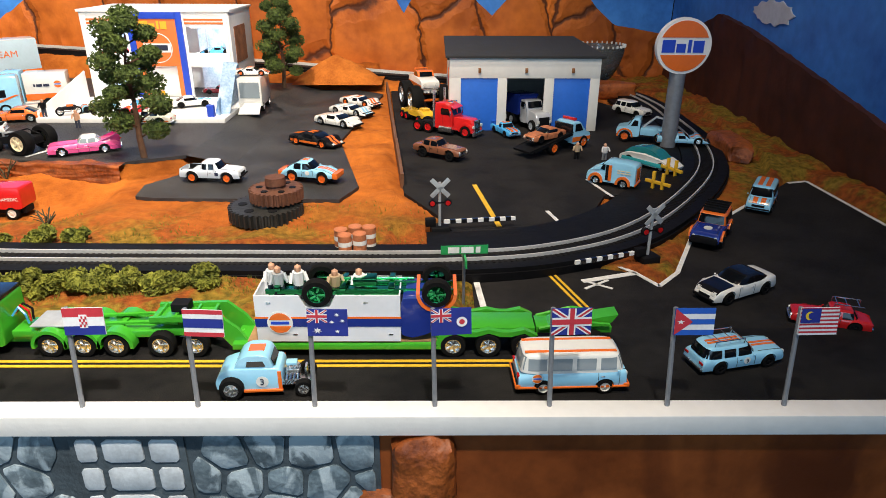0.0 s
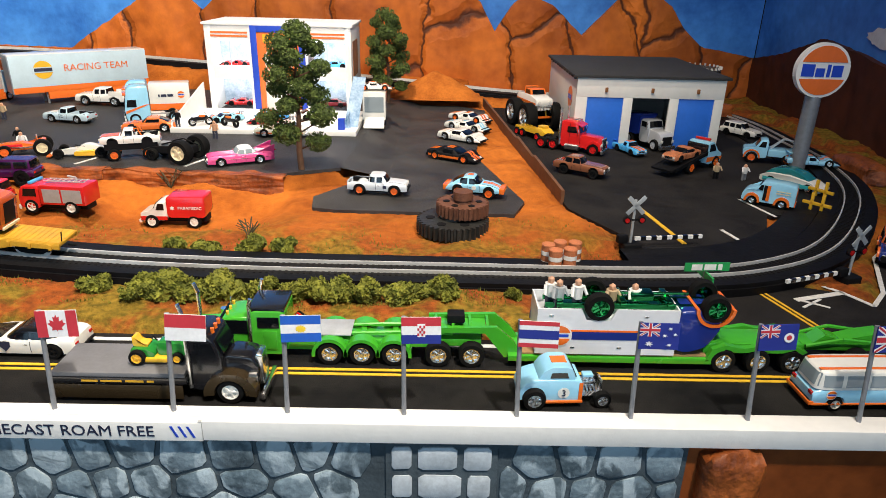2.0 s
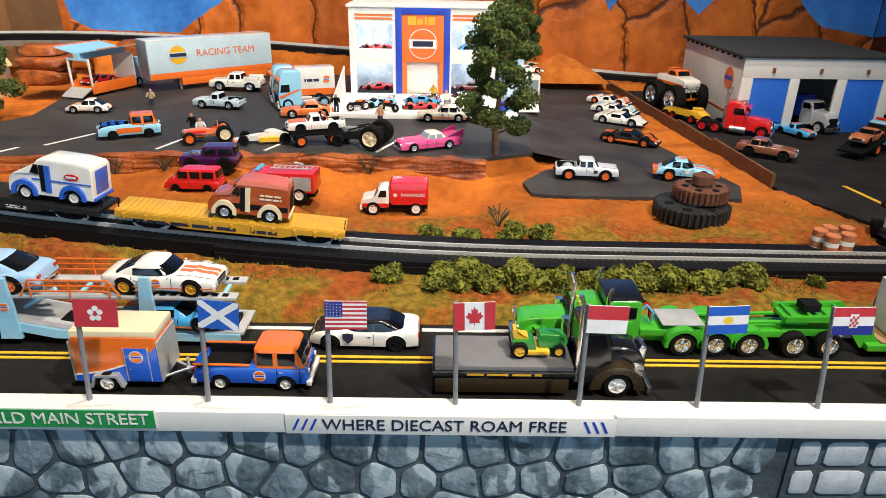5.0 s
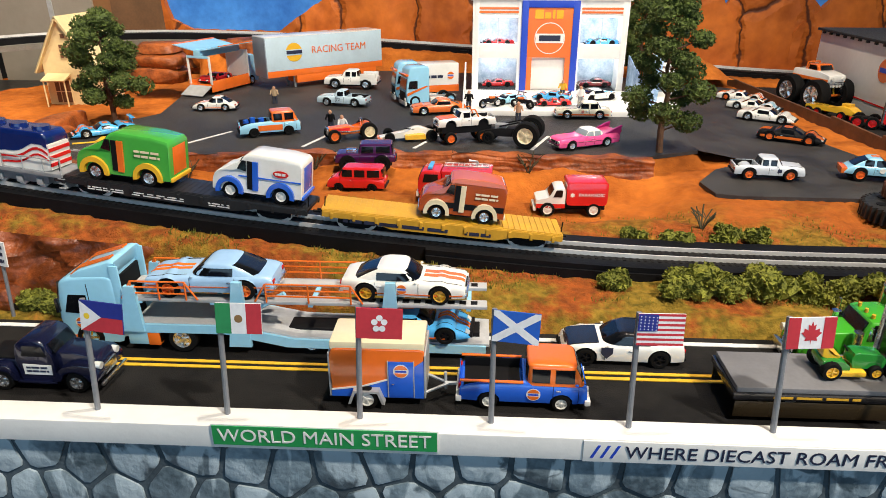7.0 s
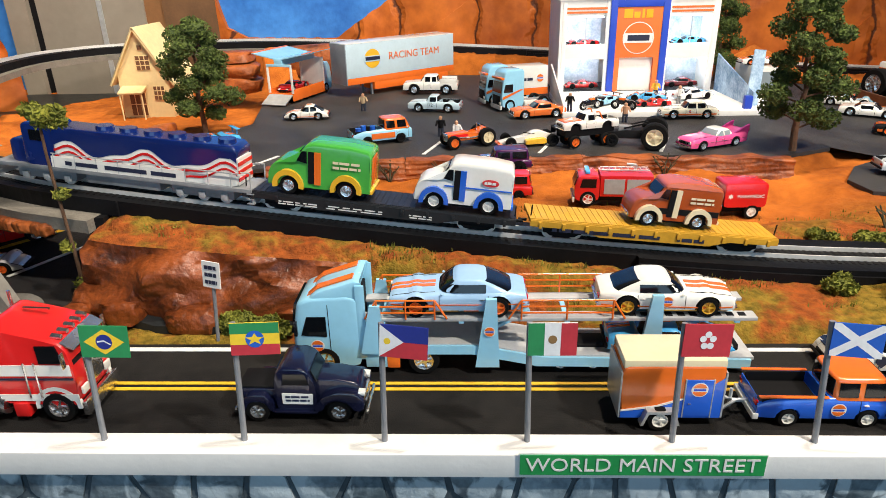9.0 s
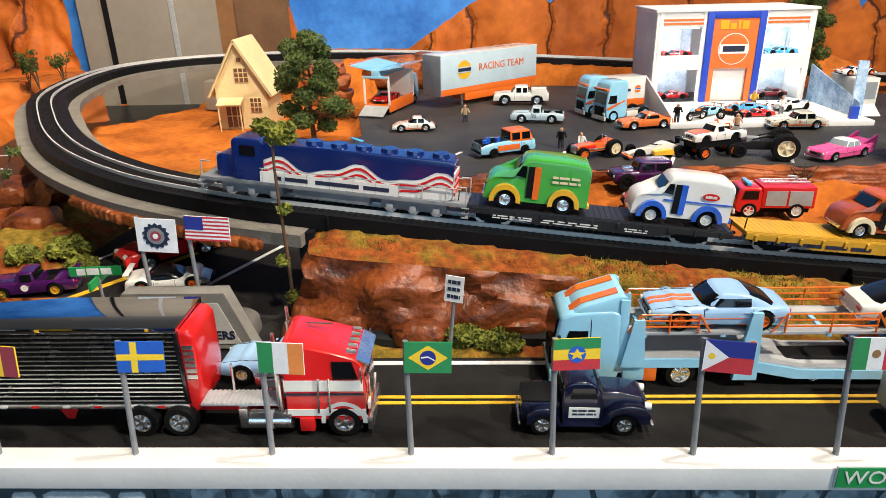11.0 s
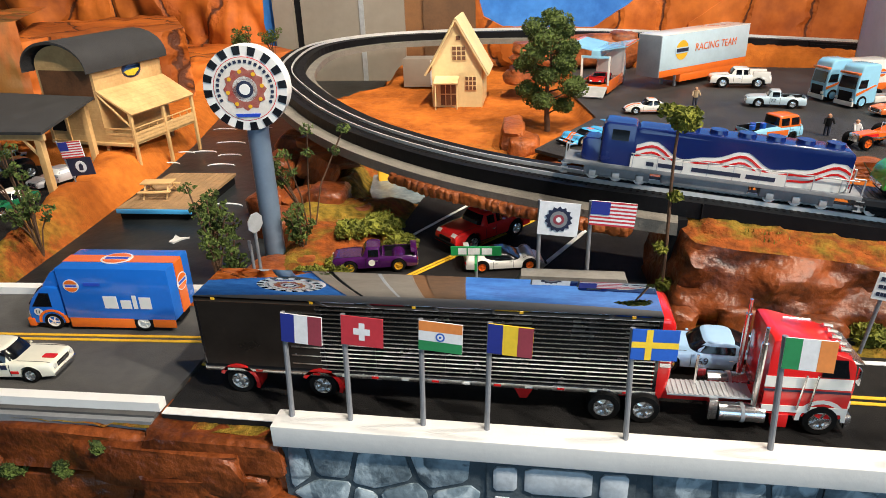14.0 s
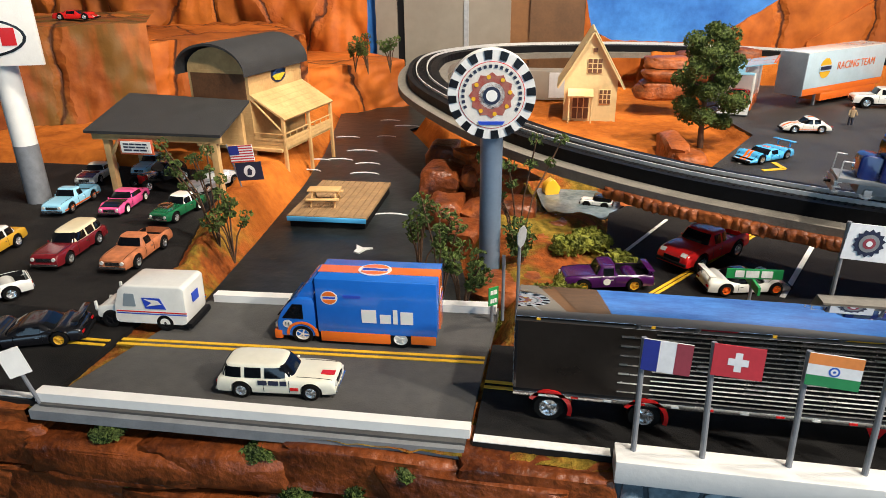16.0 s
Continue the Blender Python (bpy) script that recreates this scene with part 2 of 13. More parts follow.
def flakes(m, colour, scale, stretch, lo, hi):
    """Patches of another paint: brush marks or bare flakes."""
    nt = m.node_tree
    N, K = nt.nodes.new, nt.links.new
    b = nt.nodes["Principled BSDF"]
    old = b.inputs["Base Color"].links[0].from_socket
    co, mp, n, ramp, mix = N("ShaderNodeTexCoord"), N("ShaderNodeMapping"), N("ShaderNodeTexNoise"), N("ShaderNodeValToRGB"), N("ShaderNodeMix")
    mp.inputs["Scale"].default_value = stretch
    n.inputs["Scale"].default_value, n.inputs["Detail"].default_value, n.inputs["Distortion"].default_value = scale, 6, 0.8
    K(co.outputs["Object"], mp.inputs["Vector"])
    K(mp.outputs[0], n.inputs["Vector"])
    e = ramp.color_ramp.elements
    e[0].position, e[1].position = lo, hi
    e[0].color, e[1].color = (0, 0, 0, 1), (0.9, 0.9, 0.9, 1)
    K(n.outputs["Fac"], ramp.inputs[0])
    mix.data_type = "RGBA"
    K(ramp.outputs[0], mix.inputs[0])
    K(old, mix.inputs[6])
    mix.inputs[7].default_value = (*colour, 1)
    K(mix.outputs[2], b.inputs["Base Color"])


def grooves(m, scale, stretch, width, colour, depth):
    """Carved grooves between broad facets, coloured darker along their bottoms."""
    nt = m.node_tree
    N, K = nt.nodes.new, nt.links.new
    b = nt.nodes["Principled BSDF"]
    old = b.inputs["Base Color"].links[0].from_socket
    co, mp, wob, add, v = N("ShaderNodeTexCoord"), N("ShaderNodeMapping"), N("ShaderNodeTexNoise"), N("ShaderNodeVectorMath"), N("ShaderNodeTexVoronoi")
    mp.inputs["Scale"].default_value, mp.inputs["Rotation"].default_value = stretch, (0, 0.35, 0)
    wob.inputs["Scale"].default_value, wob.inputs["Detail"].default_value = 16.0, 4
    K(co.outputs["Object"], wob.inputs["Vector"])
    add.operation = "MULTIPLY_ADD"
    add.inputs[1].default_value = (0.06, 0.0, 0.06)
    K(wob.outputs["Color"], add.inputs[0])
    K(co.outputs["Object"], add.inputs[2])
    K(add.outputs[0], mp.inputs["Vector"])
    v.feature = "DISTANCE_TO_EDGE"
    v.inputs["Scale"].default_value = scale
    K(mp.outputs[0], v.inputs["Vector"])
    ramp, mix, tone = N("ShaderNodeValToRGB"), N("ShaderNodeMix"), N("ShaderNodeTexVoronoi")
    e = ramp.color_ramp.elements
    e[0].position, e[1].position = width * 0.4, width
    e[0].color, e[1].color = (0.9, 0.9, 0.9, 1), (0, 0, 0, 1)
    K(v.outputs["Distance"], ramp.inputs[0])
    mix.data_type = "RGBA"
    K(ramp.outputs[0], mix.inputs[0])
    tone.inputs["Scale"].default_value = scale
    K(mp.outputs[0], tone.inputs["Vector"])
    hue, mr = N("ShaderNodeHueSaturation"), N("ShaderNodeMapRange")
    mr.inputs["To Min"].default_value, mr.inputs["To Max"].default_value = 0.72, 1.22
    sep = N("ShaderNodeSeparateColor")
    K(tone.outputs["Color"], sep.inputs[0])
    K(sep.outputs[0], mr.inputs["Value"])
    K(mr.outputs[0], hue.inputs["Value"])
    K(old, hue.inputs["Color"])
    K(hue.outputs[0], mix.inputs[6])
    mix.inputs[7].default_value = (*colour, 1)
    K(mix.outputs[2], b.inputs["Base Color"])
    bp, mr2 = N("ShaderNodeBump"), N("ShaderNodeMapRange")
    mr2.inputs["From Max"].default_value = width * 3
    K(v.outputs["Distance"], mr2.inputs["Value"])
    bp.inputs["Strength"].default_value, bp.inputs["Distance"].default_value = 0.9, depth
    K(mr2.outputs[0], bp.inputs["Height"])
    if b.inputs["Normal"].links:
        K(b.inputs["Normal"].links[0].from_socket, bp.inputs["Normal"])
    K(bp.outputs[0], b.inputs["Normal"])


flakes(m_panel, (0.10, 0.022, 0.006), 14.0, (1.0, 1.0, 0.35), 0.52, 0.66)
flakes(m_panel, (0.30, 0.33, 0.36), 30.0, (1.0, 1.0, 0.5), 0.70, 0.73)
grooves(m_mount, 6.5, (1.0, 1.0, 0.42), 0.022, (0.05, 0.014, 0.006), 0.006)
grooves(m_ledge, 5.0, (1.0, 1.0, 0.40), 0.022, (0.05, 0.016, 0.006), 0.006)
m_mountd = mat("dark_brown_mountain", (0.055, 0.016, 0.008), 0.7, 0, 0.3, 7, 0.5, 60, col2=(0.10, 0.026, 0.011), spec=0.3)
m_hollow = mat("hollow_shade_brown", (0.16, 0.04, 0.012), 0.8, 0, 0.3, 60, 0.3)
m_sky = mat("painted_blue_sky", (0.02, 0.16, 0.62), 0.55, 0, 0.25, 9, 0.35, 70, col2=(0.06, 0.28, 0.78))
m_cloud = mat("painted_white_cloud", (0.62, 0.64, 0.66), 0.6, 0, 0.15, 20, 0.2)
m_greyw = mat("grey_wall_paint", (0.27, 0.235, 0.19), 0.6, 0, 0.12, 8, 0.1)
m_brownw = mat("brown_trim_paint", (0.14, 0.07, 0.03), 0.6, 0, 0.2, 30, 0.1)
m_white = mat("white_board", (0.80, 0.79, 0.76), 0.55, 0, 0.06, 20, 0.08, 400)
m_stone = mat("painted_blue_grey_stone", (0.110, 0.160, 0.195), 0.42, 0, 0.4, 40, 0.9, 110, col2=(0.26, 0.34, 0.39), obj=True)
flakes(m_stone, (0.46, 0.55, 0.60), 34.0, (1.5, 1.0, 0.7), 0.50, 0.56)
flakes(m_stone, (0.055, 0.085, 0.105), 48.0, (0.7, 1.0, 1.5), 0.62, 0.68)
m_mortar = mat("dark_mortar_paint", (0.060, 0.082, 0.098), 0.8, 0, 0.3, 40, 0.4, 300)
m_wstone = mat("pale_window_stone", (0.55, 0.60, 0.64), 0.6, 0, 0.2, 60, 0.2)
m_track = mat("black_track_plastic", (0.005, 0.005, 0.006), 0.55, 0, 0.3, 60, 0.15, spec=0.15)
m_deck = mat("grey_roadbed", (0.17, 0.155, 0.13), 0.8, 0, 0.2, 60, 0.4, 500)
m_rail = mat("bright_rail_steel", (0.80, 0.78, 0.74), 0.50, 0.55, 0.1)
m_wood = mat("pale_craft_wood", (0.55, 0.33, 0.13), 0.6, 0, 0.16, 30, 0.15, 200, col2=(0.66, 0.43, 0.19))
m_paleply = mat("pale_yellow_plywood", (0.70, 0.55, 0.28), 0.6, 0, 0.12, 25, 0.1)
m_roof = mat("black_roof_felt", (0.025, 0.025, 0.026), 0.85, 0, 0.3, 60, 0.4, 700)
m_dwood = mat("dark_stained_wood", (0.14, 0.06, 0.025), 0.6, 0, 0.3, 60, 0.2)
m_water = mat("dark_resin_water", (0.010, 0.013, 0.015), 0.34, 0, 0.3, 12, 0.35, 60, col2=(0.026, 0.030, 0.032), spec=0.2)
m_pond = mat("grey_blue_resin_water", (0.10, 0.14, 0.16), 0.2, 0, 0.25, 30, 0.4, 90, col2=(0.22, 0.27, 0.29))
m_foam = mat("white_foam_paint", (0.7, 0.72, 0.72), 0.5, 0, 0.1)
m_leaf = mat("green_foliage", (0.032, 0.062, 0.010), 0.85, 0, 0.45, 120, 0.6, 800, col2=(0.12, 0.17, 0.028))
m_leaf2 = mat("olive_bush_foliage", (0.10, 0.125, 0.010), 0.85, 0, 0.4, 120, 0.6, 800, col2=(0.27, 0.27, 0.028))
m_bark = mat("brown_bark", (0.10, 0.05, 0.025), 0.85, 0, 0.3, 150, 0.5, 600)
m_pole = mat("grey_painted_pole", (0.22, 0.23, 0.25), 0.45, 0.2, 0.15, 150, 0.1)
m_skin = mat("figure_skin_paint", (0.55, 0.30, 0.18), 0.6)
m_jeans = mat("figure_dark_trousers", (0.03, 0.035, 0.06), 0.7)
m_shirt = mat("figure_tan_shirt", (0.45, 0.33, 0.2), 0.7)
m_wshirt = mat("figure_white_shirt", (0.75, 0.74, 0.72), 0.7)
m_mirror = mat("mirrored_trailer_roof", (0.62, 0.66, 0.72), 0.05, 1.0, 0.03)
for link in list(m_mirror.node_tree.links):
    if link.to_socket.name == "Roughness":
        m_mirror.node_tree.links.remove(link)
m_mirror.node_tree.nodes["Principled BSDF"].inputs["Roughness"].default_value = 0.03
m_sblue = mat("blue_door_panel", (0.02, 0.14, 0.62), 0.45, 0, 0.08, 30)
m_led = mat("lit_white_interior", (0.85, 0.93, 1.0), 0.5, emit=9.0)
m_sgreen = mat("green_sign_vinyl", (0.02, 0.30, 0.08), 0.4)
m_orangep = mat("orange_printed_panel", (0.80, 0.17, 0.03), 0.45, 0, 0.06)
m_bluep = mat("blue_printed_panel", (0.015, 0.06, 0.50), 0.45, 0, 0.06)
m_ink = mat("dark_ink", (0.015, 0.02, 0.05), 0.5)

# ---- geometry helpers ----


def finish(bm, name, material, smooth=32):
    me = bpy.data.meshes.new(name)
    bmesh.ops.recalc_face_normals(bm, faces=bm.faces)
    bm.to_mesh(me)
    bm.free()
    me.materials.append(material)
    if smooth:
        me.shade_smooth()
        me.set_sharp_from_angle(angle=radians(smooth))
    return me


def part(name, bm, material, parent=None, label="", smooth=32, m=None):
    """Links a bmesh as one mesh object under a thing or a part."""
    ob = new(name, finish(bm, name, material, smooth))
    if parent is not None:
        ob.parent = parent
    if m is not None:
        ob.matrix_basis = m
    return tagged(ob, label)


def shared(name, mesh, parent=None, m=None, label=""):
    ob = new(name, mesh)
    if parent is not None:
        ob.parent = parent
    if m is not None:
        ob.matrix_basis = m
    return tagged(ob, label)


def thing(name, m, label, category, group="", kind=""):
    ob = new(name)
    ob.empty_display_size = 0.01
    ob.matrix_basis = m
    return tagged(ob, label, category, group, kind)


def box(x0, x1, y0, y1, z0, z1, bev=0.0, bm=None):
    bm = bm or bmesh.new()
    vs = bmesh.ops.create_cube(bm, size=1)["verts"]
    for v in vs:
        v.co = ((x0 + x1) / 2 + v.co.x * (x1 - x0), (y0 + y1) / 2 + v.co.y * (y1 - y0), (z0 + z1) / 2 + v.co.z * (z1 - z0))
    if bev:
        es = list({e for v in vs for e in v.link_edges})
        bmesh.ops.bevel(bm, geom=es, offset=bev, segments=2, affect="EDGES", profile=0.6)
    return bm


def cyl(p, q, r, r2=None, seg=12, bm=None, caps=True):
    """A cylinder or cone from p to q."""
    bm = bm or bmesh.new()
    p, q = Vector(p), Vector(q)
    d = q - p
    m = Matrix.Translation((p + q) / 2) @ d.to_track_quat("Z", "Y").to_matrix().to_4x4()
    bmesh.ops.create_cone(bm, cap_ends=caps, segments=seg, radius1=r, radius2=r if r2 is None else r2, depth=d.length, matrix=m)
    return bm


def tube(points, r, seg=6, bm=None):
    bm = bm or bmesh.new()
    for a, b in zip(points, points[1:]):
        cyl(a, b, r, seg=seg, bm=bm)
    return bm


def ball(c, r, sub=1, sc=(1, 1, 1), bm=None, rough=0.0):
    bm = bm or bmesh.new()
    vs = bmesh.ops.create_icosphere(bm, subdivisions=sub, radius=r)["verts"]
    for v in vs:
        k = 1 + rough * noise.noise(v.co * (1.7 / r) + Vector(c) * 91)
        v.co = Vector((c[0] + v.co.x * sc[0] * k, c[1] + v.co.y * sc[1] * k, c[2] + v.co.z * sc[2] * k))
    return bm


def slab(poly, z0, z1, bm=None):
    """A flat plate with the outline poly (x, y)."""
    bm = bm or bmesh.new()
    lo = [bm.verts.new((x, y, z0)) for x, y in poly]
    hi = [bm.verts.new((x, y, z1)) for x, y in poly]
    bm.faces.new(lo[::-1])
    bm.faces.new(hi)
    for i in range(len(poly)):
        j = (i + 1) % len(poly)
        bm.faces.new((lo[i], lo[j], hi[j], hi[i]))
    return bm


def side(poly, y, t, bm=None):
    """A plate in a plane of constant y, outline (x, z), thickness t towards +y."""
    bm = bm or bmesh.new()
    a = [bm.verts.new((x, y, z)) for x, z in poly]
    b = [bm.verts.new((x, y + t, z)) for x, z in poly]
    bm.faces.new(a)
    bm.faces.new(b[::-1])
    for i in range(len(poly)):
        j = (i + 1) % len(poly)
        bm.faces.new((a[j], a[i], b[i], b[j]))
    return bm


def quadplate(pts, t, bm=None):
    """A thin plate over the corner points, raised by t along their normal."""
    bm = bm or bmesh.new()
    pts = [Vector(p) for p in pts]
    n = (pts[1] - pts[0]).cross(pts[2] - pts[0]).normalized()
    a = [bm.verts.new(p - n * t) for p in pts]
    b = [bm.verts.new(p + n * t) for p in pts]
    bm.faces.new(a[::-1])
    bm.faces.new(b)
    for i in range(len(pts)):
        j = (i + 1) % len(pts)
        bm.faces.new((a[i], a[j], b[j], b[i]))
    return bm


def ring(n, rx, rz, cx=0, cz=0, a0=0, a1=360):
    return [(cx + rx * math.cos(radians(a0 + (a1 - a0) * i / n)), cz + rz * math.sin(radians(a0 + (a1 - a0) * i / n))) for i in range(n + (abs(a1 - a0) < 360))]


def text(name, body, size, material, parent, m, label="", align="CENTER", bold=0.0):
    cu = bpy.data.curves.new(name, "FONT")
    cu.body, cu.size, cu.align_x, cu.align_y, cu.extrude, cu.offset, cu.resolution_u = body, size, align, "CENTER", 0.00015, bold, 3
    tmp = bpy.data.objects.new(name, cu)
    scene.collection.objects.link(tmp)
    me = bpy.data.meshes.new_from_object(tmp.evaluated_get(bpy.context.evaluated_depsgraph_get()))
    bpy.data.objects.remove(tmp)
    me.materials.clear()
    me.materials.append(material)
    ob = new(name, me)
    if parent is not None:
        ob.parent = parent
    ob.matrix_basis = m
    return tagged(ob, label)


FACE = pose(0, 0, 0, 90)  # turns flat lettering upright, facing -y


def roundel(name, r, parent, m, thick=0.0003):
    """A round emblem, drawn in plain shapes: orange disc, white rim, white band with a dark bar. Faces -y."""
    e = part(name, side(ring(28, r, r), 0, thick), p_white, parent, "round white emblem with orange segments and dark bar", m=m)
    up = ring(20, r * 0.88, r * 0.88, 0, 0, 18, 162)
    part("orange_segment", side(up, -thick * 0.7, thick * 0.7), p_orange, e)
    part("orange_segment", side([(x, -z) for x, z in up], -thick * 0.7, thick * 0.7), p_orange, e)
    part("dark_bar", side([(-r * 0.72, -r * 0.12), (r * 0.72, -r * 0.12), (r * 0.72, r * 0.13), (-r * 0.72, r * 0.13)], -thick * 0.7, thick * 0.7), m_bluep, e)
    return e


def bars(parent, x0, x1, z0, z1, y, n, material, name="lettering_bar", seed=1, m=None):
    """Rows of plain bars in place of writing that cannot be read."""
    rnd = random.Random(seed)
    h = (z1 - z0) / (2 * n - 1) if n > 1 else z1 - z0
    for k in range(n):
        x = x0
        while x < x1 - 1e-5:
            w = min(x1 - x, (x1 - x0) * rnd.uniform(0.2, 0.45))
            part(name, side([(x, z1 - 2 * k * h - h), (x + w * 0.85, z1 - 2 * k * h - h), (x + w * 0.85, z1 - 2 * k * h), (x, z1 - 2 * k * h)], y, 0.0002), material, parent, smooth=0, m=m)
            x += w


def blocks(parent, rows, z, y, material, label, m=None, thick=0.0008):
    """Plain blocks in place of a brand name: (x, width, height) each."""
    for x, w, hh in rows:
        part("name_block", side([(x, z), (x + w, z), (x + w, z + hh), (x, z + hh)], y, thick), material, parent, label, smooth=0, m=m)

# ---- the setting ----
R_Z, G_Z, L_Z, P_Z, LL_Z, X_Z = -0.009, -0.004, 0.015, 0.003, -0.015, -0.012

# centre line of the railway: x, y, z of the roadbed's top
LINE = [(0.36, 1.3, 0), (0.385, 1.2, -0.001), (0.384, 1.08, -0.001), (0.376, 0.95, -0.001), (0.345, 0.82, -0.001), (0.285, 0.71, -0.001),
        (0.2, 0.605, -0.001), (0.115, 0.552, -0.001), (0.014, 0.53, 0), (-0.18, 0.523, 0.003), (-0.38, 0.515, 0.008), (-0.53, 0.512, 0.0165),
        (-0.73, 0.506, 0.0385), (-0.98, 0.529, 0.062), (-1.07, 0.563, 0.063), (-1.17, 0.619, 0.064), (-1.28, 0.7186, 0.065), (-1.38, 0.854, 0.068),
        (-1.46, 1.004, 0.0745), (-1.49, 1.21, 0.0775), (-1.43, 1.32, 0.08), (-1.32, 1.385, 0.08), (-1.12, 1.41, 0.08), (-0.9, 1.42, 0.072),
        (-0.6, 1.42, 0.055), (-0.3, 1.42, 0.035), (-0.08, 1.41, 0.018), (0.12, 1.4, 0.008), (0.27, 1.37, 0.002)]

def spline(pts, n):
    """A closed Catmull-Rom curve through pts, n steps a span."""
    out, k = [], len(pts)
    P = [Vector(p) for p in pts]
    for i in range(k):
        a, b, c, d = P[i - 1], P[i], P[(i + 1) % k], P[(i + 2) % k]
        for s in range(n):
            t = s / n
            out.append(0.5 * (2 * b + (c - a) * t + (2 * a - 5 * b + 4 * c - d) * t * t + (3 * b - a - 3 * c + d) * t ** 3))
    return out


RAILWAY = spline(LINE, 8)


def side_dir(i, pts=RAILWAY):
    d = pts[(i + 1) % len(pts)] - pts[i - 1]
    return Vector((-d.y, d.x, 0)).normalized()


def ribbon(lo, hi, z0, z1, keep=lambda p: True):
    """A band along the railway between two offsets, where keep(point) holds."""
    bm = bmesh.new()
    rows = []
    for i, p in enumerate(RAILWAY):
        s = side_dir(i)
        rows.append([bm.verts.new((p.x + s.x * o, p.y + s.y * o, p.z + z)) for o, z in ((lo, z0), (hi, z0), (hi, z1), (lo, z1))])
    for i in range(len(rows)):
        j = (i + 1) % len(rows)
        if keep(RAILWAY[i]) and keep(RAILWAY[j]):
            for q in range(4):
                k = (q + 1) % 4
                bm.faces.new((rows[i][q], rows[i][k], rows[j][k], rows[j][q]))
            for e, other in ((i, RAILWAY[i - 1]), (j, RAILWAY[(j + 1) % len(rows)])):
                if not keep(other):
                    bm.faces.new(rows[e])
    bmesh.ops.delete(bm, geom=[v for v in bm.verts if not v.link_faces], context="VERTS")
    return bm


# zones of level ground: outline, height, softness of their edge
ROAD = [(-2.6, 0.318), (0.9, 0.318), (0.9, 0.424), (-2.6, 0.424)]
RIGHT = [(0.03, 0.424), (0.504, 0.424), (0.504, 0.62), (0.468, 0.62), (0.456, 0.783), (0.429, 0.776), (0.25, 0.604), (0.211, 0.525), (0.186, 0.499), (0.174, 0.522), (0.11, 0.545), (0.03, 0.53)]
GARAGE = [(0.03, 0.56), (0.17, 0.585), (0.165, 0.655), (0.188, 0.705), (0.215, 0.71), (0.25, 0.74), (0.298, 0.80), (0.325, 0.90), (0.33, 1.16), (0.26, 1.3), (-0.09, 1.33), (-0.052, 0.889), (-0.037, 0.715), (0.0, 0.645)]
LOT = [(-1.0, 0.72), (-0.93, 0.742), (-0.783, 0.773), (-0.59, 0.778), (-0.46, 0.775), (-0.385, 0.765), (-0.31, 0.80), (-0.30, 0.98), (-0.26, 1.30), (-0.72, 1.36), (-1.03, 1.36), (-1.035, 1.10), (-1.01, 0.96), (-1.09, 0.80)]
PAD = [(-0.25, 0.80), (-0.30, 0.765), (-0.33, 0.72), (-0.325, 0.682), (-0.30, 0.676), (-0.104, 0.672), (-0.088, 0.716), (-0.135, 0.916), (-0.10, 1.26), (-0.15, 1.30), (-0.22, 1.30), (-0.25, 0.98)]
RAMP = [(-0.31, 0.80), (-0.25, 0.80), (-0.25, 0.98), (-0.22, 1.30), (-0.26, 1.30), (-0.30, 0.98)]
UNDER = [(-1.262, 0.424), (-1.0, 0.424), (-0.965, 0.60), (-0.95, 0.76), (-1.08, 0.79), (-1.18, 0.735), (-1.206, 0.70), (-1.215, 0.60), (-1.24, 0.50)]
RIVER = [(-1.535, 0.40), (-1.31, 0.40), (-1.31, 0.47), (-1.35, 0.62), (-1.33, 0.75), (-1.43, 0.95), (-1.51, 1.12), (-1.40, 1.30), (-1.42, 1.48), (-1.70, 1.48), (-1.67, 1.25), (-1.60, 0.95), (-1.575, 0.80), (-1.555, 0.62)]
LEFTLOT = [(-2.6, 0.424), (-1.60, 0.424), (-1.585, 0.52), (-1.63, 0.66), (-1.66, 0.80), (-1.95, 0.80), (-2.6, 0.7)]
HOUSE = [(-1.30, 0.94), (-1.20, 0.82), (-1.11, 0.82), (-1.05, 0.96), (-1.07, 1.32), (-1.40, 1.30)]
POND = [(-1.285, 0.80), (-1.215, 0.80), (-1.185, 0.755), (-1.208, 0.712), (-1.225, 0.700), (-1.258, 0.692), (-1.275, 0.74)]
DIP = [(-0.53, 0.645), (-0.40, 0.645), (-0.39, 0.70), (-0.53, 0.705)]
BANKLOW = [(-0.985, 0.44), (-0.62, 0.44), (-0.62, 0.468), (-0.80, 0.486), (-0.90, 0.50), (-0.975, 0.52)]
ZONES = [(HOUSE, 0.0, 0.05), (LEFTLOT, LL_Z, 0.02), (LOT, L_Z, 0.012), (GARAGE, G_Z, 0.02), (PAD, P_Z, 0.03), (RIGHT, X_Z, 0.02), (UNDER, -0.011, 0.03), (BANKLOW, -0.007, 0.03), (DIP, -0.013, 0.045), (POND, -0.021, 0.02), (RIVER, -0.036, 0.035), (ROAD, R_Z, 0.012)]


def outside(poly, X, Y):
    """Distance from the outline where a point lies outside it, 0 inside (arrays)."""
    d = np.full(X.shape, 9.0)
    ins = np.zeros(X.shape, bool)
    n = len(poly)
    for i in range(n):
        (ax, ay), (bx, by) = poly[i], poly[(i + 1) % n]
        ux, uy = bx - ax, by - ay
        t = np.clip(((X - ax) * ux + (Y - ay) * uy) / (ux * ux + uy * uy + 1e-12), 0, 1)
        d = np.minimum(d, np.hypot(X - ax - t * ux, Y - ay - t * uy))
        hit = ((ay > Y) != (by > Y)) & (X < ux * (Y - ay) / (uy + 1e-12) + ax)
        ins ^= hit
    return np.where(ins, 0.0, d)


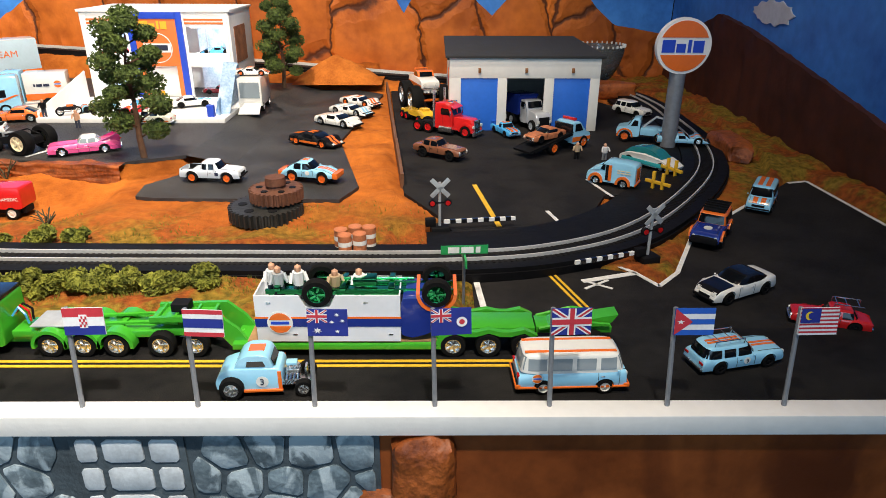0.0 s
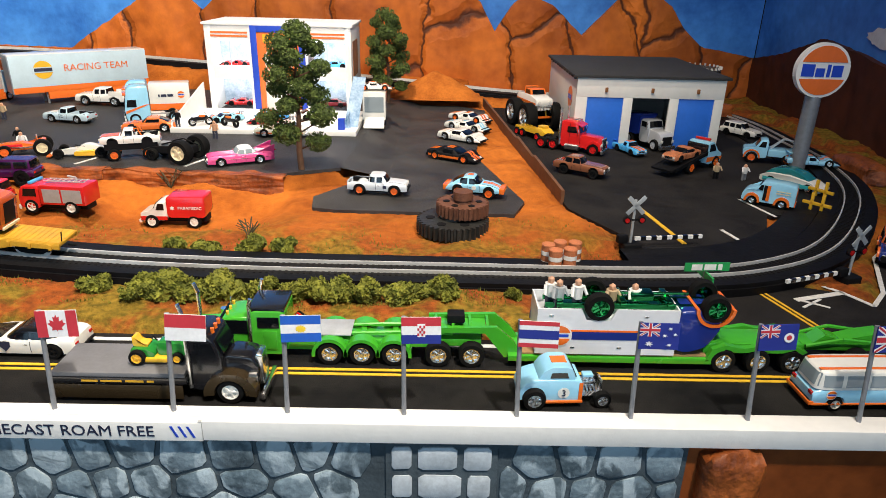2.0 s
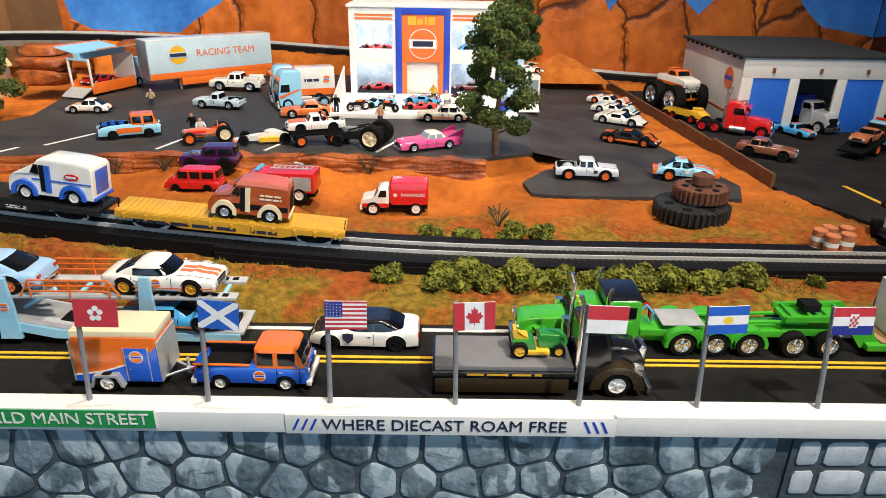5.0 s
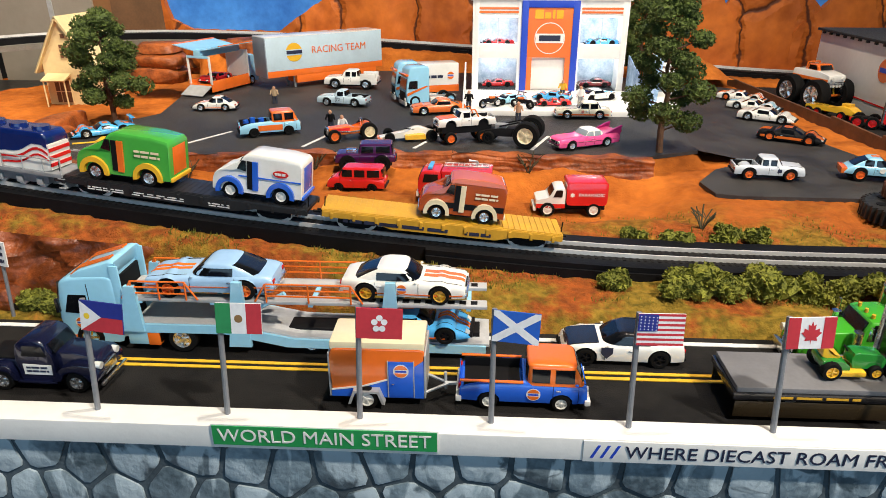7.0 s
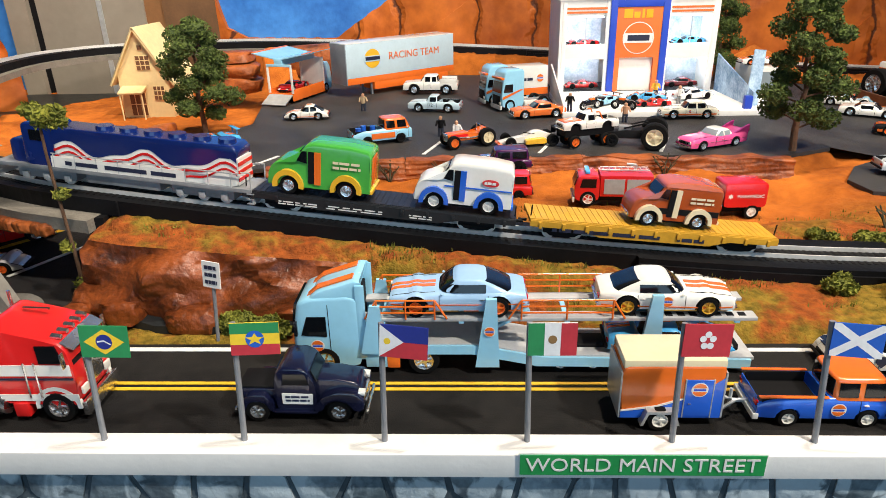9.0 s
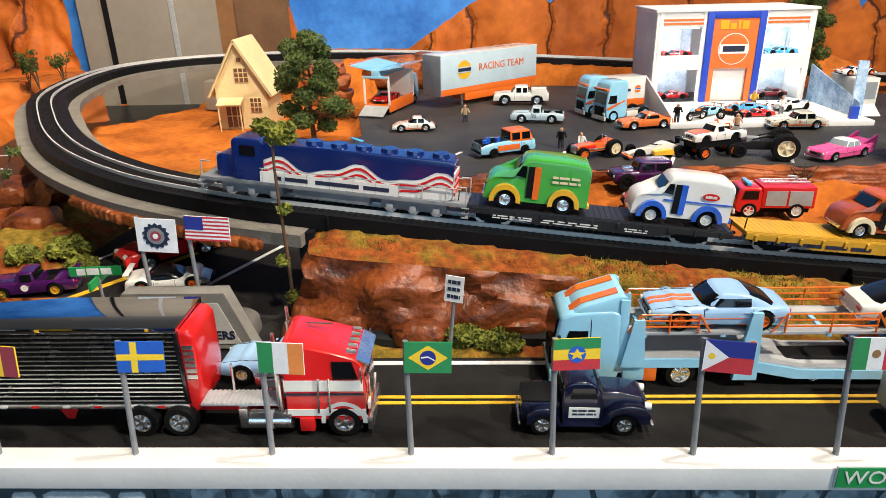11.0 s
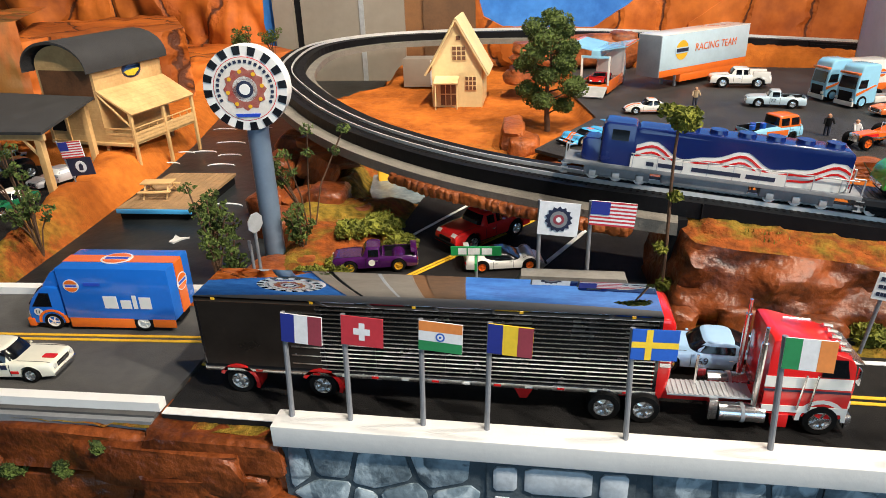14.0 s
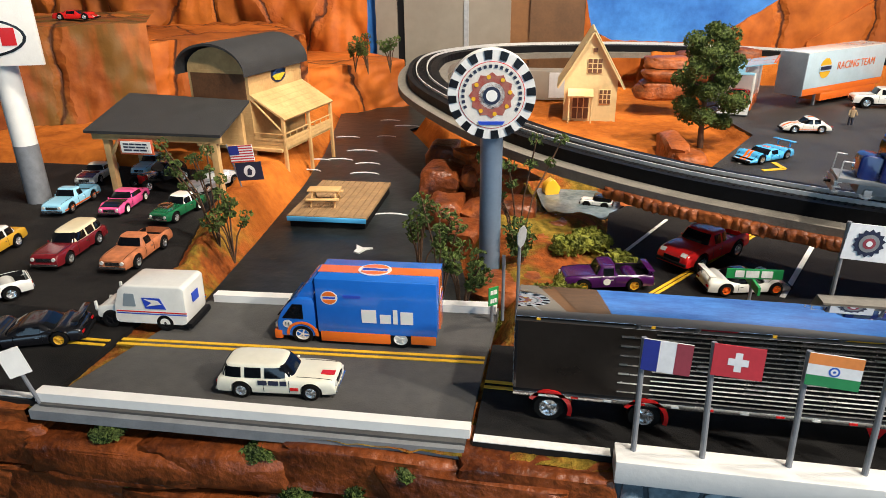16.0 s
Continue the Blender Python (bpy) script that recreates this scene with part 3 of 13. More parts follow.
def smooth01(t):
    t = np.clip(t, 0, 1)
    return t * t * (3 - 2 * t)


def height(X, Y):
    """Height of the soil."""
    h = np.full(X.shape, 0.0)
    h = np.where(X < -1.62, 0.0, h)
    # lumps and hollows of the modelled soil
    h += 0.0045 * np.sin(X * 31 + 2 * np.sin(Y * 23)) * np.sin(Y * 37 + 1.5 * np.sin(X * 19)) + 0.002 * np.sin(X * 97 + Y * 41) * np.sin(Y * 113 - X * 29)
    h += 0.03 * smooth01((Y - 1.34) / 0.12) * (X > -0.9) * (X < -0.12)
    for poly, z, soft in ZONES:
        s = smooth01(outside(poly, X, Y) / soft)
        h = (z - 0.003) * (1 - s) + h * s
    # the embankment that carries the railway, but for the bridge over the underpass and the river
    P = np.array([(p.x, p.y, p.z) for p in RAILWAY])
    best, bz, bx = np.full(X.shape, 9.0), np.zeros(X.shape), np.zeros(X.shape)
    for x, y, z in P:
        d = np.hypot(X - x, Y - y)
        near = d < best
        best, bz, bx = np.where(near, d, best), np.where(near, z, bz), np.where(near, x, bx)
    s = smooth01((best - 0.036) / np.where((bx < -0.60) & (Y < 0.53), 0.022, 0.07))
    open_span = smooth01((bx + 1.0) / 0.03) * 1.0 + ((Y > 1.30) & (bx > -1.1)) * (bx < -1.0)
    keep = np.clip(open_span, 0, 1) * (Y > 0.424)
    level = np.maximum(h, (bz - 0.010) * (1 - s) + h * s)
    h = np.where(keep > 0, h * (1 - keep) + level * keep, h)
    h = np.where(best < 0.034, np.minimum(h, bz - 0.008), h)
    lane = (bx > -0.03) & (Y < 1.27) & (best < 0.074)
    h = np.where(lane, np.minimum(h, -0.0095), h)
    for poly, z in ((RIGHT, X_Z), (GARAGE, G_Z), (ROAD, R_Z), (UNDER, -0.011), (PAD, P_Z), (LOT, L_Z), (LEFTLOT, LL_Z), (RAMP, P_Z)):  # soil lies below the paved plates
        h = np.where(outside(poly, X, Y) < 0.003, np.minimum(h, z - 0.004), h)
    return h


NX, NY = 520, 200
gx, gy = np.linspace(-2.4, 0.62, NX), np.linspace(0.316, 1.495, NY)
GX, GY = np.meshgrid(gx, gy)
GZ = height(GX, GY)
rng = np.random.default_rng(4)
GZ += rng.normal(0, 0.0006, GZ.shape)
me = bpy.data.meshes.new("ground")
faces = [(j * NX + i, j * NX + i + 1, (j + 1) * NX + i + 1, (j + 1) * NX + i) for j in range(NY - 1) for i in range(NX - 1)]
me.from_pydata(np.stack([GX, GY, GZ], -1).reshape(-1, 3).tolist(), [], faces)
me.shade_smooth()
me.materials.append(m_soil)
tagged(new("ground", me), "rough red desert soil of the model landscape", "ground", kind="structure")
tagged(part("table_base", box(-2.4, 0.62, 0.36, 1.49, -0.075, -0.06), m_dwood), "dark board under the model landscape", "base", kind="structure")


def soil_z(x, y):
    return float(GZ[int(np.clip(round((y - gy[0]) / (gy[1] - gy[0])), 0, NY - 1)), int(np.clip(round((x - gx[0]) / (gx[1] - gx[0])), 0, NX - 1))])


def ground_plate(name, poly, z, material, label, thick=0.004):
    return tagged(part(name, slab(poly, z - thick, z), material, smooth=0), label, "road", kind="structure")


ground_plate("road_main", [(-1.296, 0.324), (0.504, 0.324), (0.504, 0.424), (-1.296, 0.424)], R_Z, m_road, "dark asphalt main street with worn surface")
ground_plate("road_west", [(-2.6, 0.318), (-1.552, 0.318), (-1.552, 0.424), (-1.60, 0.424), (-2.6, 0.424)], R_Z, m_road, "dark asphalt street beyond the bridge slab")
ground_plate("road_right", RIGHT, X_Z, m_asphalt, "dark asphalt yard beside the level crossing")
ground_plate("lot_garage", GARAGE, G_Z, m_asphalt, "dark asphalt yard in front of the garage")
ground_plate("lot_main", LOT, L_Z, m_lot, "dark asphalt paddock in front of the headquarters")
ground_plate("lot_lower", PAD, P_Z, m_lot, "dark asphalt apron of the paddock")
ground_plate("road_under", UNDER, -0.011, m_asphalt, "dark asphalt road under the railway bridge")
ground_plate("lot_left", LEFTLOT, LL_Z, m_asphalt, "dark asphalt car park")
bm = bmesh.new()
rp = [bm.verts.new((x, y, L_Z if i in (0, 4, 5) else P_Z)) for i, (x, y) in enumerate(RAMP)]
for f in ((0, 1, 2, 5), (5, 2, 3, 4)):
    bm.faces.new([rp[k] for k in f])
tagged(part("lot_ramp", bm, m_lot, smooth=0), "sloping dark asphalt between two paddock levels", "road", kind="structure")
tagged(part("water", slab(POND, -0.0215, -0.0195), m_pond), "grey blue pond between the rocks", "water", kind="structure")
tagged(part("water", slab(RIVER, -0.034, -0.030), m_water), "dark glossy resin river", "water", kind="structure")


def stripe(name, a, b, w, z, material, label):
    a, b = Vector((*a, 0)), Vector((*b, 0))
    s = Vector((-(b - a).y, (b - a).x, 0)).normalized() * w / 2
    return tagged(part(name, slab([((a + s).x, (a + s).y), ((b + s).x, (b + s).y), ((b - s).x, (b - s).y), ((a - s).x, (a - s).y)], z + 0.0002, z + 0.0007), material, smooth=0), label, "road marking", kind="structure")


for dy in (-0.0028, 0.0028):
    stripe("line_yellow", (-1.296, 0.3775 + dy), (0.06, 0.3775 + dy), 0.0026, R_Z, m_yline, "yellow line along the main street")
    stripe("line_yellow", (-2.3, 0.374 + dy), (-1.555, 0.384 + dy), 0.0026, R_Z, m_yline, "yellow line along the street")
    stripe("line_yellow", (0.0965 + dy * 0.9, 0.530), (0.118 + dy * 0.9, 0.455), 0.0024, X_Z, m_yline, "yellow line at the level crossing")
    stripe("line_yellow", (-1.205 + dy * 0.8, 0.49), (-1.03 + dy * 0.8, 0.72), 0.0024, -0.011, m_yline, "yellow line on the underpass road")
stripe("line_white", (-1.0, 0.4175), (-0.13, 0.4145), 0.004, R_Z, m_wline, "white edge line of the main street")
stripe("line_white", (-1.296, 0.327), (-1.224, 0.327), 0.006, R_Z, m_wline, "white edge line")
stripe("line_white", (-2.3, 0.322), (-1.56, 0.322), 0.005, R_Z, m_wline, "white edge line")
stripe("line_white", (0.033, 0.514), (0.037, 0.459), 0.005, X_Z, m_wline, "white line at the level crossing")
stripe("line_white", (0.124, 0.506), (0.174, 0.522), 0.006, X_Z, m_wline, "white stop line")
edge = [(0.155, 0.545), (0.174, 0.522), (0.187, 0.497), (0.211, 0.523), (0.252, 0.604), (0.345, 0.695)]
for a, b in zip(edge, edge[1:]):
    stripe("line_white", a, b, 0.004, X_Z, m_wline, "white line round the island")
for a, b in (((0.43, 0.774), (0.456, 0.781)), ((0.456, 0.781), (0.466, 0.60))):
    stripe("line_white", a, b, 0.004, X_Z, m_wline, "white edge line of the yard")
stripe("line_yellow", (0.044, 0.742), (0.062, 0.612), 0.005, G_Z, m_yline, "yellow line towards the garage")
stripe("line_white", (0.116, 0.655), (0.130, 0.592), 0.004, G_Z, m_wline, "white line beside the soil island")
for a, b in (((0.180, 0.763), (0.196, 0.700)), ((0.236, 0.80), (0.243, 0.735))):
    stripe("line_white", a, b, 0.0035, G_Z, m_wline, "white parking line")
for a, b in (((-0.872, 0.86), (-0.905, 0.80)), ((-0.745, 0.855), (-0.765, 0.79)), ((-0.61, 0.855), (-0.635, 0.79)), ((-0.475, 0.855), (-0.50, 0.79)), ((-1.0, 0.86), (-1.06, 0.815)), ((-0.93, 0.79), (-0.95, 0.75))):
    stripe("line_white", a, b, 0.004, L_Z, m_wline, "white parking line")
stripe("line_white", (-1.085, 0.53), (-0.985, 0.73), 0.004, -0.011, m_wline, "white edge line of the underpass road")
stripe("line_white", (-1.235, 0.53), (-1.15, 0.69), 0.003, -0.011, m_wline, "white edge line of the underpass road")
for a, b in (((-1.02, 0.825), (-1.015, 0.80)), ((-1.015, 0.80), (-1.04, 0.79))):
    stripe("line_yellow", a, b, 0.006, L_Z, m_yline, "yellow arrow mark")

# the grey bridge slab over the river mouth, with white kerbs
br = thing("bridge_slab", pose(0, 0, 0), "grey concrete road bridge with white kerbs and yellow lines", "bridge", kind="structure")
part("deck", slab([(-1.552, 0.316), (-1.300, 0.322), (-1.297, 0.476), (-1.515, 0.46)], -0.0165, R_Z), m_slab, br, smooth=0)
part("kerb", slab([(-1.556, 0.318), (-1.298, 0.326), (-1.298, 0.333), (-1.556, 0.326)], R_Z, R_Z + 0.006), m_white, br, "white kerb", smooth=0)
part("edge_beam", slab([(-1.556, 0.3115), (-1.300, 0.3185), (-1.300, 0.3255), (-1.556, 0.3175)], -0.0170, -0.0105), m_grey, br, smooth=0)
part("kerb", slab([(-1.512, 0.452), (-1.298, 0.466), (-1.298, 0.474), (-1.512, 0.460)], R_Z, R_Z + 0.006), m_white, br, "white kerb", smooth=0)
for dy in (-0.0028, 0.0028):
    part("line", slab([(-1.548, 0.3865 + dy), (-1.299, 0.402 + dy), (-1.299, 0.4046 + dy), (-1.548, 0.3891 + dy)], R_Z + 0.0002, R_Z + 0.0007), m_yline, br, "yellow line", smooth=0)

# front wall: white capping board and painted stones
cap = tagged(part("wall_front_capping", box(-1.223, 0.504, 0.3085, 0.324, -0.0125, 0.001, 0.0008), m_white), "white capping board on the front wall", "wall", kind="structure")
tagged(part("wall_front_joint", box(-0.3245, -0.3225, 0.3078, 0.3100, -0.0125, 0.0012), m_lgrey), "board joint in the capping", "trim", kind="structure")
wall = tagged(part("wall_front", box(-1.222, -0.034, 0.3155, 0.335, -0.20, -0.0125), m_mortar), "blue-grey painted stone wall under the street", "wall", kind="structure")
tagged(part("wall_front_right", box(-0.034, 0.504, 0.3165, 0.335, -0.20, -0.0125), m_panel), "brown painted panel under the street", "wall", kind="structure")
# dark sheet behind the rocks: the hollow's shade is put into its colour
tagged(part("wall_front_left", box(-2.4, -1.222, 0.345, 0.36, -0.20, -0.016), m_hollow), "dark brown sheet standing in for the shaded hollow under the street", "wall", kind="structure")


def cell(sites, k, bounds):
    """The Voronoi cell of site k clipped to bounds."""
    x0, x1, y0, y1 = bounds
    poly = [Vector(p) for p in ((x0, y0), (x1, y0), (x1, y1), (x0, y1))]
    s = sites[k]
    for o in sites:
        if o is s or (o - s).length > 0.09:
            continue
        mid, n = (o + s) / 2, o - s
        out = []
        for i, a in enumerate(poly):
            b = poly[(i + 1) % len(poly)]
            da, db = (a - mid).dot(n), (b - mid).dot(n)
            if da <= 0:
                out.append(a)
            if (da < 0) != (db < 0):
                out.append(a + (b - a) * (da / (da - db)))
        poly = out
        if len(poly) < 3:
            return []
    return poly


def stone_mesh(poly, gap, depth, y, material):
    """A rounded stone facing -y from an outline in x and z."""
    c = sum(poly, Vector((0, 0))) / len(poly)
    pts = []
    n = len(poly)
    for i in range(n):  # cut the corners twice to round the outline
        a, b = poly[i], poly[(i + 1) % n]
        pts += [a.lerp(b, 0.13), a.lerp(b, 0.87)]
    bm = bmesh.new()
    rings = []
    for shrink, dep in ((gap, 0.0), (gap, depth * 0.6), (gap + 0.002, depth)):
        row = []
        for p in pts:
            d = p - c
            q = c + d * max(0.2, 1 - shrink / max(d.length, 1e-4))
            row.append(bm.verts.new((q.x, y - dep, q.y)))
        rings.append(row)
    for a, b in zip(rings, rings[1:]):
        for i in range(len(a)):
            j = (i + 1) % len(a)
            bm.faces.new((a[i], a[j], b[j], b[i]))
    bm.faces.new(rings[-1])
    return finish(bm, "stone", material, 40)


def build_stones():
    rnd = random.Random(11)
    panels = [(-0.218, -0.148), (-1.108, -1.028)]
    sites = []
    x = -1.215
    while x < -0.04:
        z = -0.028
        k = 0
        while z > -0.16:
            sites.append(Vector((x + rnd.uniform(-0.008, 0.008) + (0.012 if k % 2 else 0), z + rnd.uniform(-0.006, 0.006))))
            z -= 0.0235
            k += 1
        x += 0.0265
    for k, s in enumerate(sites):
        if any(a - 0.005 < s.x < b + 0.005 for a, b in panels) or s.y < -0.145:
            continue
        poly = cell(sites, k, (-1.219, -0.036, -0.16, -0.0145))
        if len(poly) > 2:
            lo, hi = min(p.x for p in poly), max(p.x for p in poly)
            for a, b in panels:
                if lo < b and hi > a:
                    poly = [Vector((min(p.x, a) if s.x < a else max(p.x, b), p.y)) for p in poly]
            shared("stone", stone_mesh(poly, 0.0019, 0.0018, 0.3155, m_stone), wall)
    for a, b in panels:
        part("window_panel", box(a + 0.001, b - 0.001, 0.3140, 0.3154, -0.15, -0.0145, 0.0005), m_mortar, wall, "dark framed panel of pale stones")
        for row in range(4):
            n = 3
            xs = [a + 0.003, a + 0.018 + rnd.uniform(-0.003, 0.003), b - 0.021 + rnd.uniform(-0.003, 0.003), b - 0.003]
            for i in range(n):
                z1, z0 = -0.0175 - row * 0.0215, -0.0365 - row * 0.0215
                poly = [Vector(p) for p in ((xs[i] + 0.001, z0), (xs[i + 1] - 0.001, z0 + rnd.uniform(0, 0.001)), (xs[i + 1] - 0.001, z1), (xs[i] + 0.001, z1 - rnd.uniform(0, 0.001)))]
                shared("stone", stone_mesh(poly, 0.0012, 0.0016, 0.3140, m_wstone), wall)


# ---- railway ----
tr = thing("railway", pose(0, 0, 0), "black plastic railway on a grey roadbed with bright rails", "railway", kind="structure")
part("roadbed", ribbon(-0.040, 0.037, -0.0210, -0.0115, lambda p: p.x < -0.97), m_deck, tr, "grey roadbed", smooth=0)
part("dark_roadbed", ribbon(-0.033, 0.028, -0.018, -0.004, lambda p: p.x > -0.62), m_track, tr, "black roadbed", smooth=0)
part("track_bed", ribbon(-0.030, 0.026, -0.005, 0.0, lambda p: p.x > -0.62), m_track, tr, "black plastic track", smooth=0)
part("track_beam", ribbon(-0.026, 0.0215, -0.0120, 0.0, lambda p: p.x < -0.58), m_track, tr, "deep black side of the raised track", smooth=0)
part("beam_joint", box(-0.9685, -0.9675, 0.5035, 0.5060, 0.0500, 0.0608), m_dark, tr)
for o in (-0.0083, 0.0083):
    part("rail", ribbon(o - 0.0007, o + 0.0007, 0.0, 0.0032), m_rail, tr, "bright steel rail", smooth=0)
bm = bmesh.new()
acc = 0.0
for i, p in enumerate(RAILWAY):
    q = RAILWAY[(i + 1) % len(RAILWAY)]
    L = (q - p).length
    while acc < L:
        c = p.lerp(q, acc / L)
        d = (q - p).normalized()
        s = Vector((-d.y, d.x, 0)).normalized()
        quad = [c + s * a * 0.0145 + d * b * 0.0011 for a, b in ((-1, -1), (1, -1), (1, 1), (-1, 1))]
        lo = [bm.verts.new((v.x, v.y, v.z - 0.0002)) for v in quad]
        hi = [bm.verts.new((v.x, v.y, v.z + 0.0003)) for v in quad]
        bm.faces.new(hi)
        for k in range(4):
            bm.faces.new((lo[k], lo[(k + 1) % 4], hi[(k + 1) % 4], hi[k]))
        acc += 0.0052
    acc -= L
tagged(part("sleepers", bm, mat("brown_black_sleeper", (0.008, 0.007, 0.007), 0.7, spec=0.15), tr, "dark sleepers", smooth=0), kind="stuff")
# second dark lane inside the right curve
bm = bmesh.new()
rows = []
for i, p in enumerate(RAILWAY):
    if p.x > -0.02 and p.y < 1.26:
        s = side_dir(i)
        rows.append([bm.verts.new((p.x + s.x * o, p.y + s.y * o, p.z + z)) for o, z in ((-0.062, -0.006), (-0.031, -0.006), (-0.031, -0.0012), (-0.062, -0.0012))])
for a, b in zip(rows, rows[1:]):
    for j in range(4):
        bm.faces.new((a[j], a[(j + 1) % 4], b[(j + 1) % 4], b[j]))
part("inner_lane", bm, m_track, tr, "black inner lane")
bridge = thing("railway_bridge", pose(0, 0, 0), "black steel posts that carry the railway over the road", "bridge", kind="structure")
for x, y, z in ((-0.984, 0.506, 0.050), (-0.984, 0.560, 0.050)):
    part("post", box(x - 0.006, x + 0.006, y - 0.006, y + 0.006, -0.02, z), m_dark, bridge)

# ---- painted backdrop ----
tagged(part("wall_back", box(-2.6, 0.503, 1.50, 1.56, -0.2, 0.9), m_sky), "back wall painted bright blue as sky", "wall", kind="structure")
tagged(part("wall_right", box(0.505, 0.56, 0.0, 1.50, -0.2, 0.9), m_sky), "side wall painted deep blue as sky", "wall", kind="structure")
tagged(part("wall_left", box(-2.66, -2.6, 0.0, 1.56, -0.2, 0.9), m_greyw), "plain side wall", "wall", kind="structure")


def relief(name, profile, y, depth, material, label, seed, foot=-0.06, axis="y", amp=0.006, step=0.008):
    """A painted mountain cut from foam: front face with shallow carved ridges, silhouette along profile (u, z)."""
    us = np.arange(profile[0][0], profile[-1][0] + 1e-6, step * (1 if profile[-1][0] > profile[0][0] else -1))
    top = np.interp(us, [p[0] for p in profile], [p[1] for p in profile])
    zs = np.linspace(0, 1, 26)
    bm = bmesh.new()
    grid = []
    for i, u in enumerate(us):
        t = top[i] + 0.0025 * noise.noise(Vector((u * 60, seed, 0)))
        col = []
        for k in zs:
            z = foot + (t - foot) * k
            d = depth + amp * (abs(noise.noise(Vector((u * 9 + 2 * z, z * 3, seed)))) * 2 - 0.5) + amp * 0.5 * noise.noise(Vector((u * 40, z * 25, seed + 5)))
            col.append(bm.verts.new((u, y - d, z) if axis == "y" else (y - d, u, z)))
        col.append(bm.verts.new((u, y, t) if axis == "y" else (y, u, t)))
        grid.append(col)
    for a, b in zip(grid, grid[1:]):
        for k in range(len(a) - 1):
            bm.faces.new((a[k], b[k], b[k + 1], a[k + 1]))
    return tagged(part(name, bm, material, smooth=50), label, "backdrop", kind="structure")


relief("backdrop_mountain_a", [(-1.225, 0.16), (-1.211, 0.10), (-1.17, 0.078), (-0.985, 0.074), (-0.86, 0.155), (-0.76, 0.215), (-0.66, 0.13)], 1.50, 0.012, m_mount, "orange painted foam mountain on the back wall", 1)
relief("backdrop_mountain_b", [(-0.80, 0.08), (-0.69, 0.158), (-0.60, 0.24), (-0.45, 0.30), (-0.30, 0.26), (-0.20, 0.23), (-0.105, 0.19), (-0.07, 0.128), (-0.03, 0.08)], 1.50, 0.018, m_mount, "orange painted foam mountain behind the headquarters", 2)
relief("backdrop_mountain_c", [(-0.11, 0.08), (-0.07, 0.128), (-0.035, 0.185), (0.0, 0.205), (0.05, 0.185), (0.118, 0.124), (0.16, 0.08)], 1.50, 0.014, m_mount, "orange painted foam mountain with carved ridges", 3)
relief("backdrop_mountain_d", [(0.07, 0.08), (0.118, 0.124), (0.19, 0.20), (0.24, 0.225), (0.30, 0.19), (0.336, 0.142), (0.378, 0.107), (0.505, 0.085)], 1.50, 0.016, m_mount, "orange brown painted foam mountain", 4)
relief("backdrop_mountain_e", [(0.0, 0.02), (0.60, 0.05), (0.728, 0.069), (0.90, 0.10), (1.10, 0.135), (1.23, 0.150), (1.36, 0.11), (1.49, 0.085)], 0.505, 0.01, m_mountd, "dark brown mountain relief on the side wall", 5, axis="x")
tagged(part("backdrop_white_shape", side(ring(24, 0.075, 0.030, -0.36, 0.215), 1.4975, 0.002), m_cloud), "white oval on the back wall", "backdrop", kind="structure")
bm = bmesh.new()
pts = [(1.05 + 0.062 * math.cos(k * math.pi / 14) * (1 + 0.10 * math.sin(k * 1.9)), 0.165 + 0.017 * math.sin(k * math.pi / 14) * (1 + 0.18 * math.sin(k * 2.3))) for k in range(28)]
front = [bm.verts.new((0.5025, u, z)) for u, z in pts]
back = [bm.verts.new((0.5045, u, z)) for u, z in pts]
bm.faces.new(front)
for k in range(28):
    bm.faces.new((front[k], front[(k + 1) % 28], back[(k + 1) % 28], back[k]))
tagged(part("backdrop_white_shape", bm, m_cloud), "grey-white oval on the back wall on blue", "backdrop", kind="structure")
# grey panels and brown post at the end of the sky
tagged(part("wall_back_panel", box(-1.60, -1.375, 1.488, 1.4995, -0.06, 0.9), m_greyw), "grey painted wall panel", "wall", kind="structure")
tagged(part("wall_back_panel_narrow", box(-1.66, -1.615, 1.480, 1.4995, -0.06, 0.9), m_greyw), "narrow grey painted wall panel", "wall", kind="structure")
tagged(part("wall_back_gap", box(-1.615, -1.60, 1.492, 1.4995, -0.06, 0.9), m_dark), "dark gap between panels", "trim", kind="structure")
tagged(part("wall_back_post", box(-1.335, -1.225, 1.486, 1.4995, -0.06, 0.9), m_brownw), "brown painted post", "trim", kind="structure")
tagged(part("wall_back_gap", box(-1.375, -1.335, 1.492, 1.4995, -0.06, 0.9), mat("tan_trim_paint", (0.22, 0.10, 0.035), 0.6)), "tan painted strip", "trim", kind="structure")
tagged(part("wall_panel_joint", box(-1.472, -1.462, 1.4855, 1.4885, -0.06, 0.9), m_lgrey), "light joint strip between grey panels", "trim", kind="structure")
relief("backdrop_cliff_left", [(-2.6, 0.45), (-2.0, 0.42), (-1.75, 0.36), (-1.665, 0.26)], 1.50, 0.05, m_mount, "orange painted rock face", 8, amp=0.03)


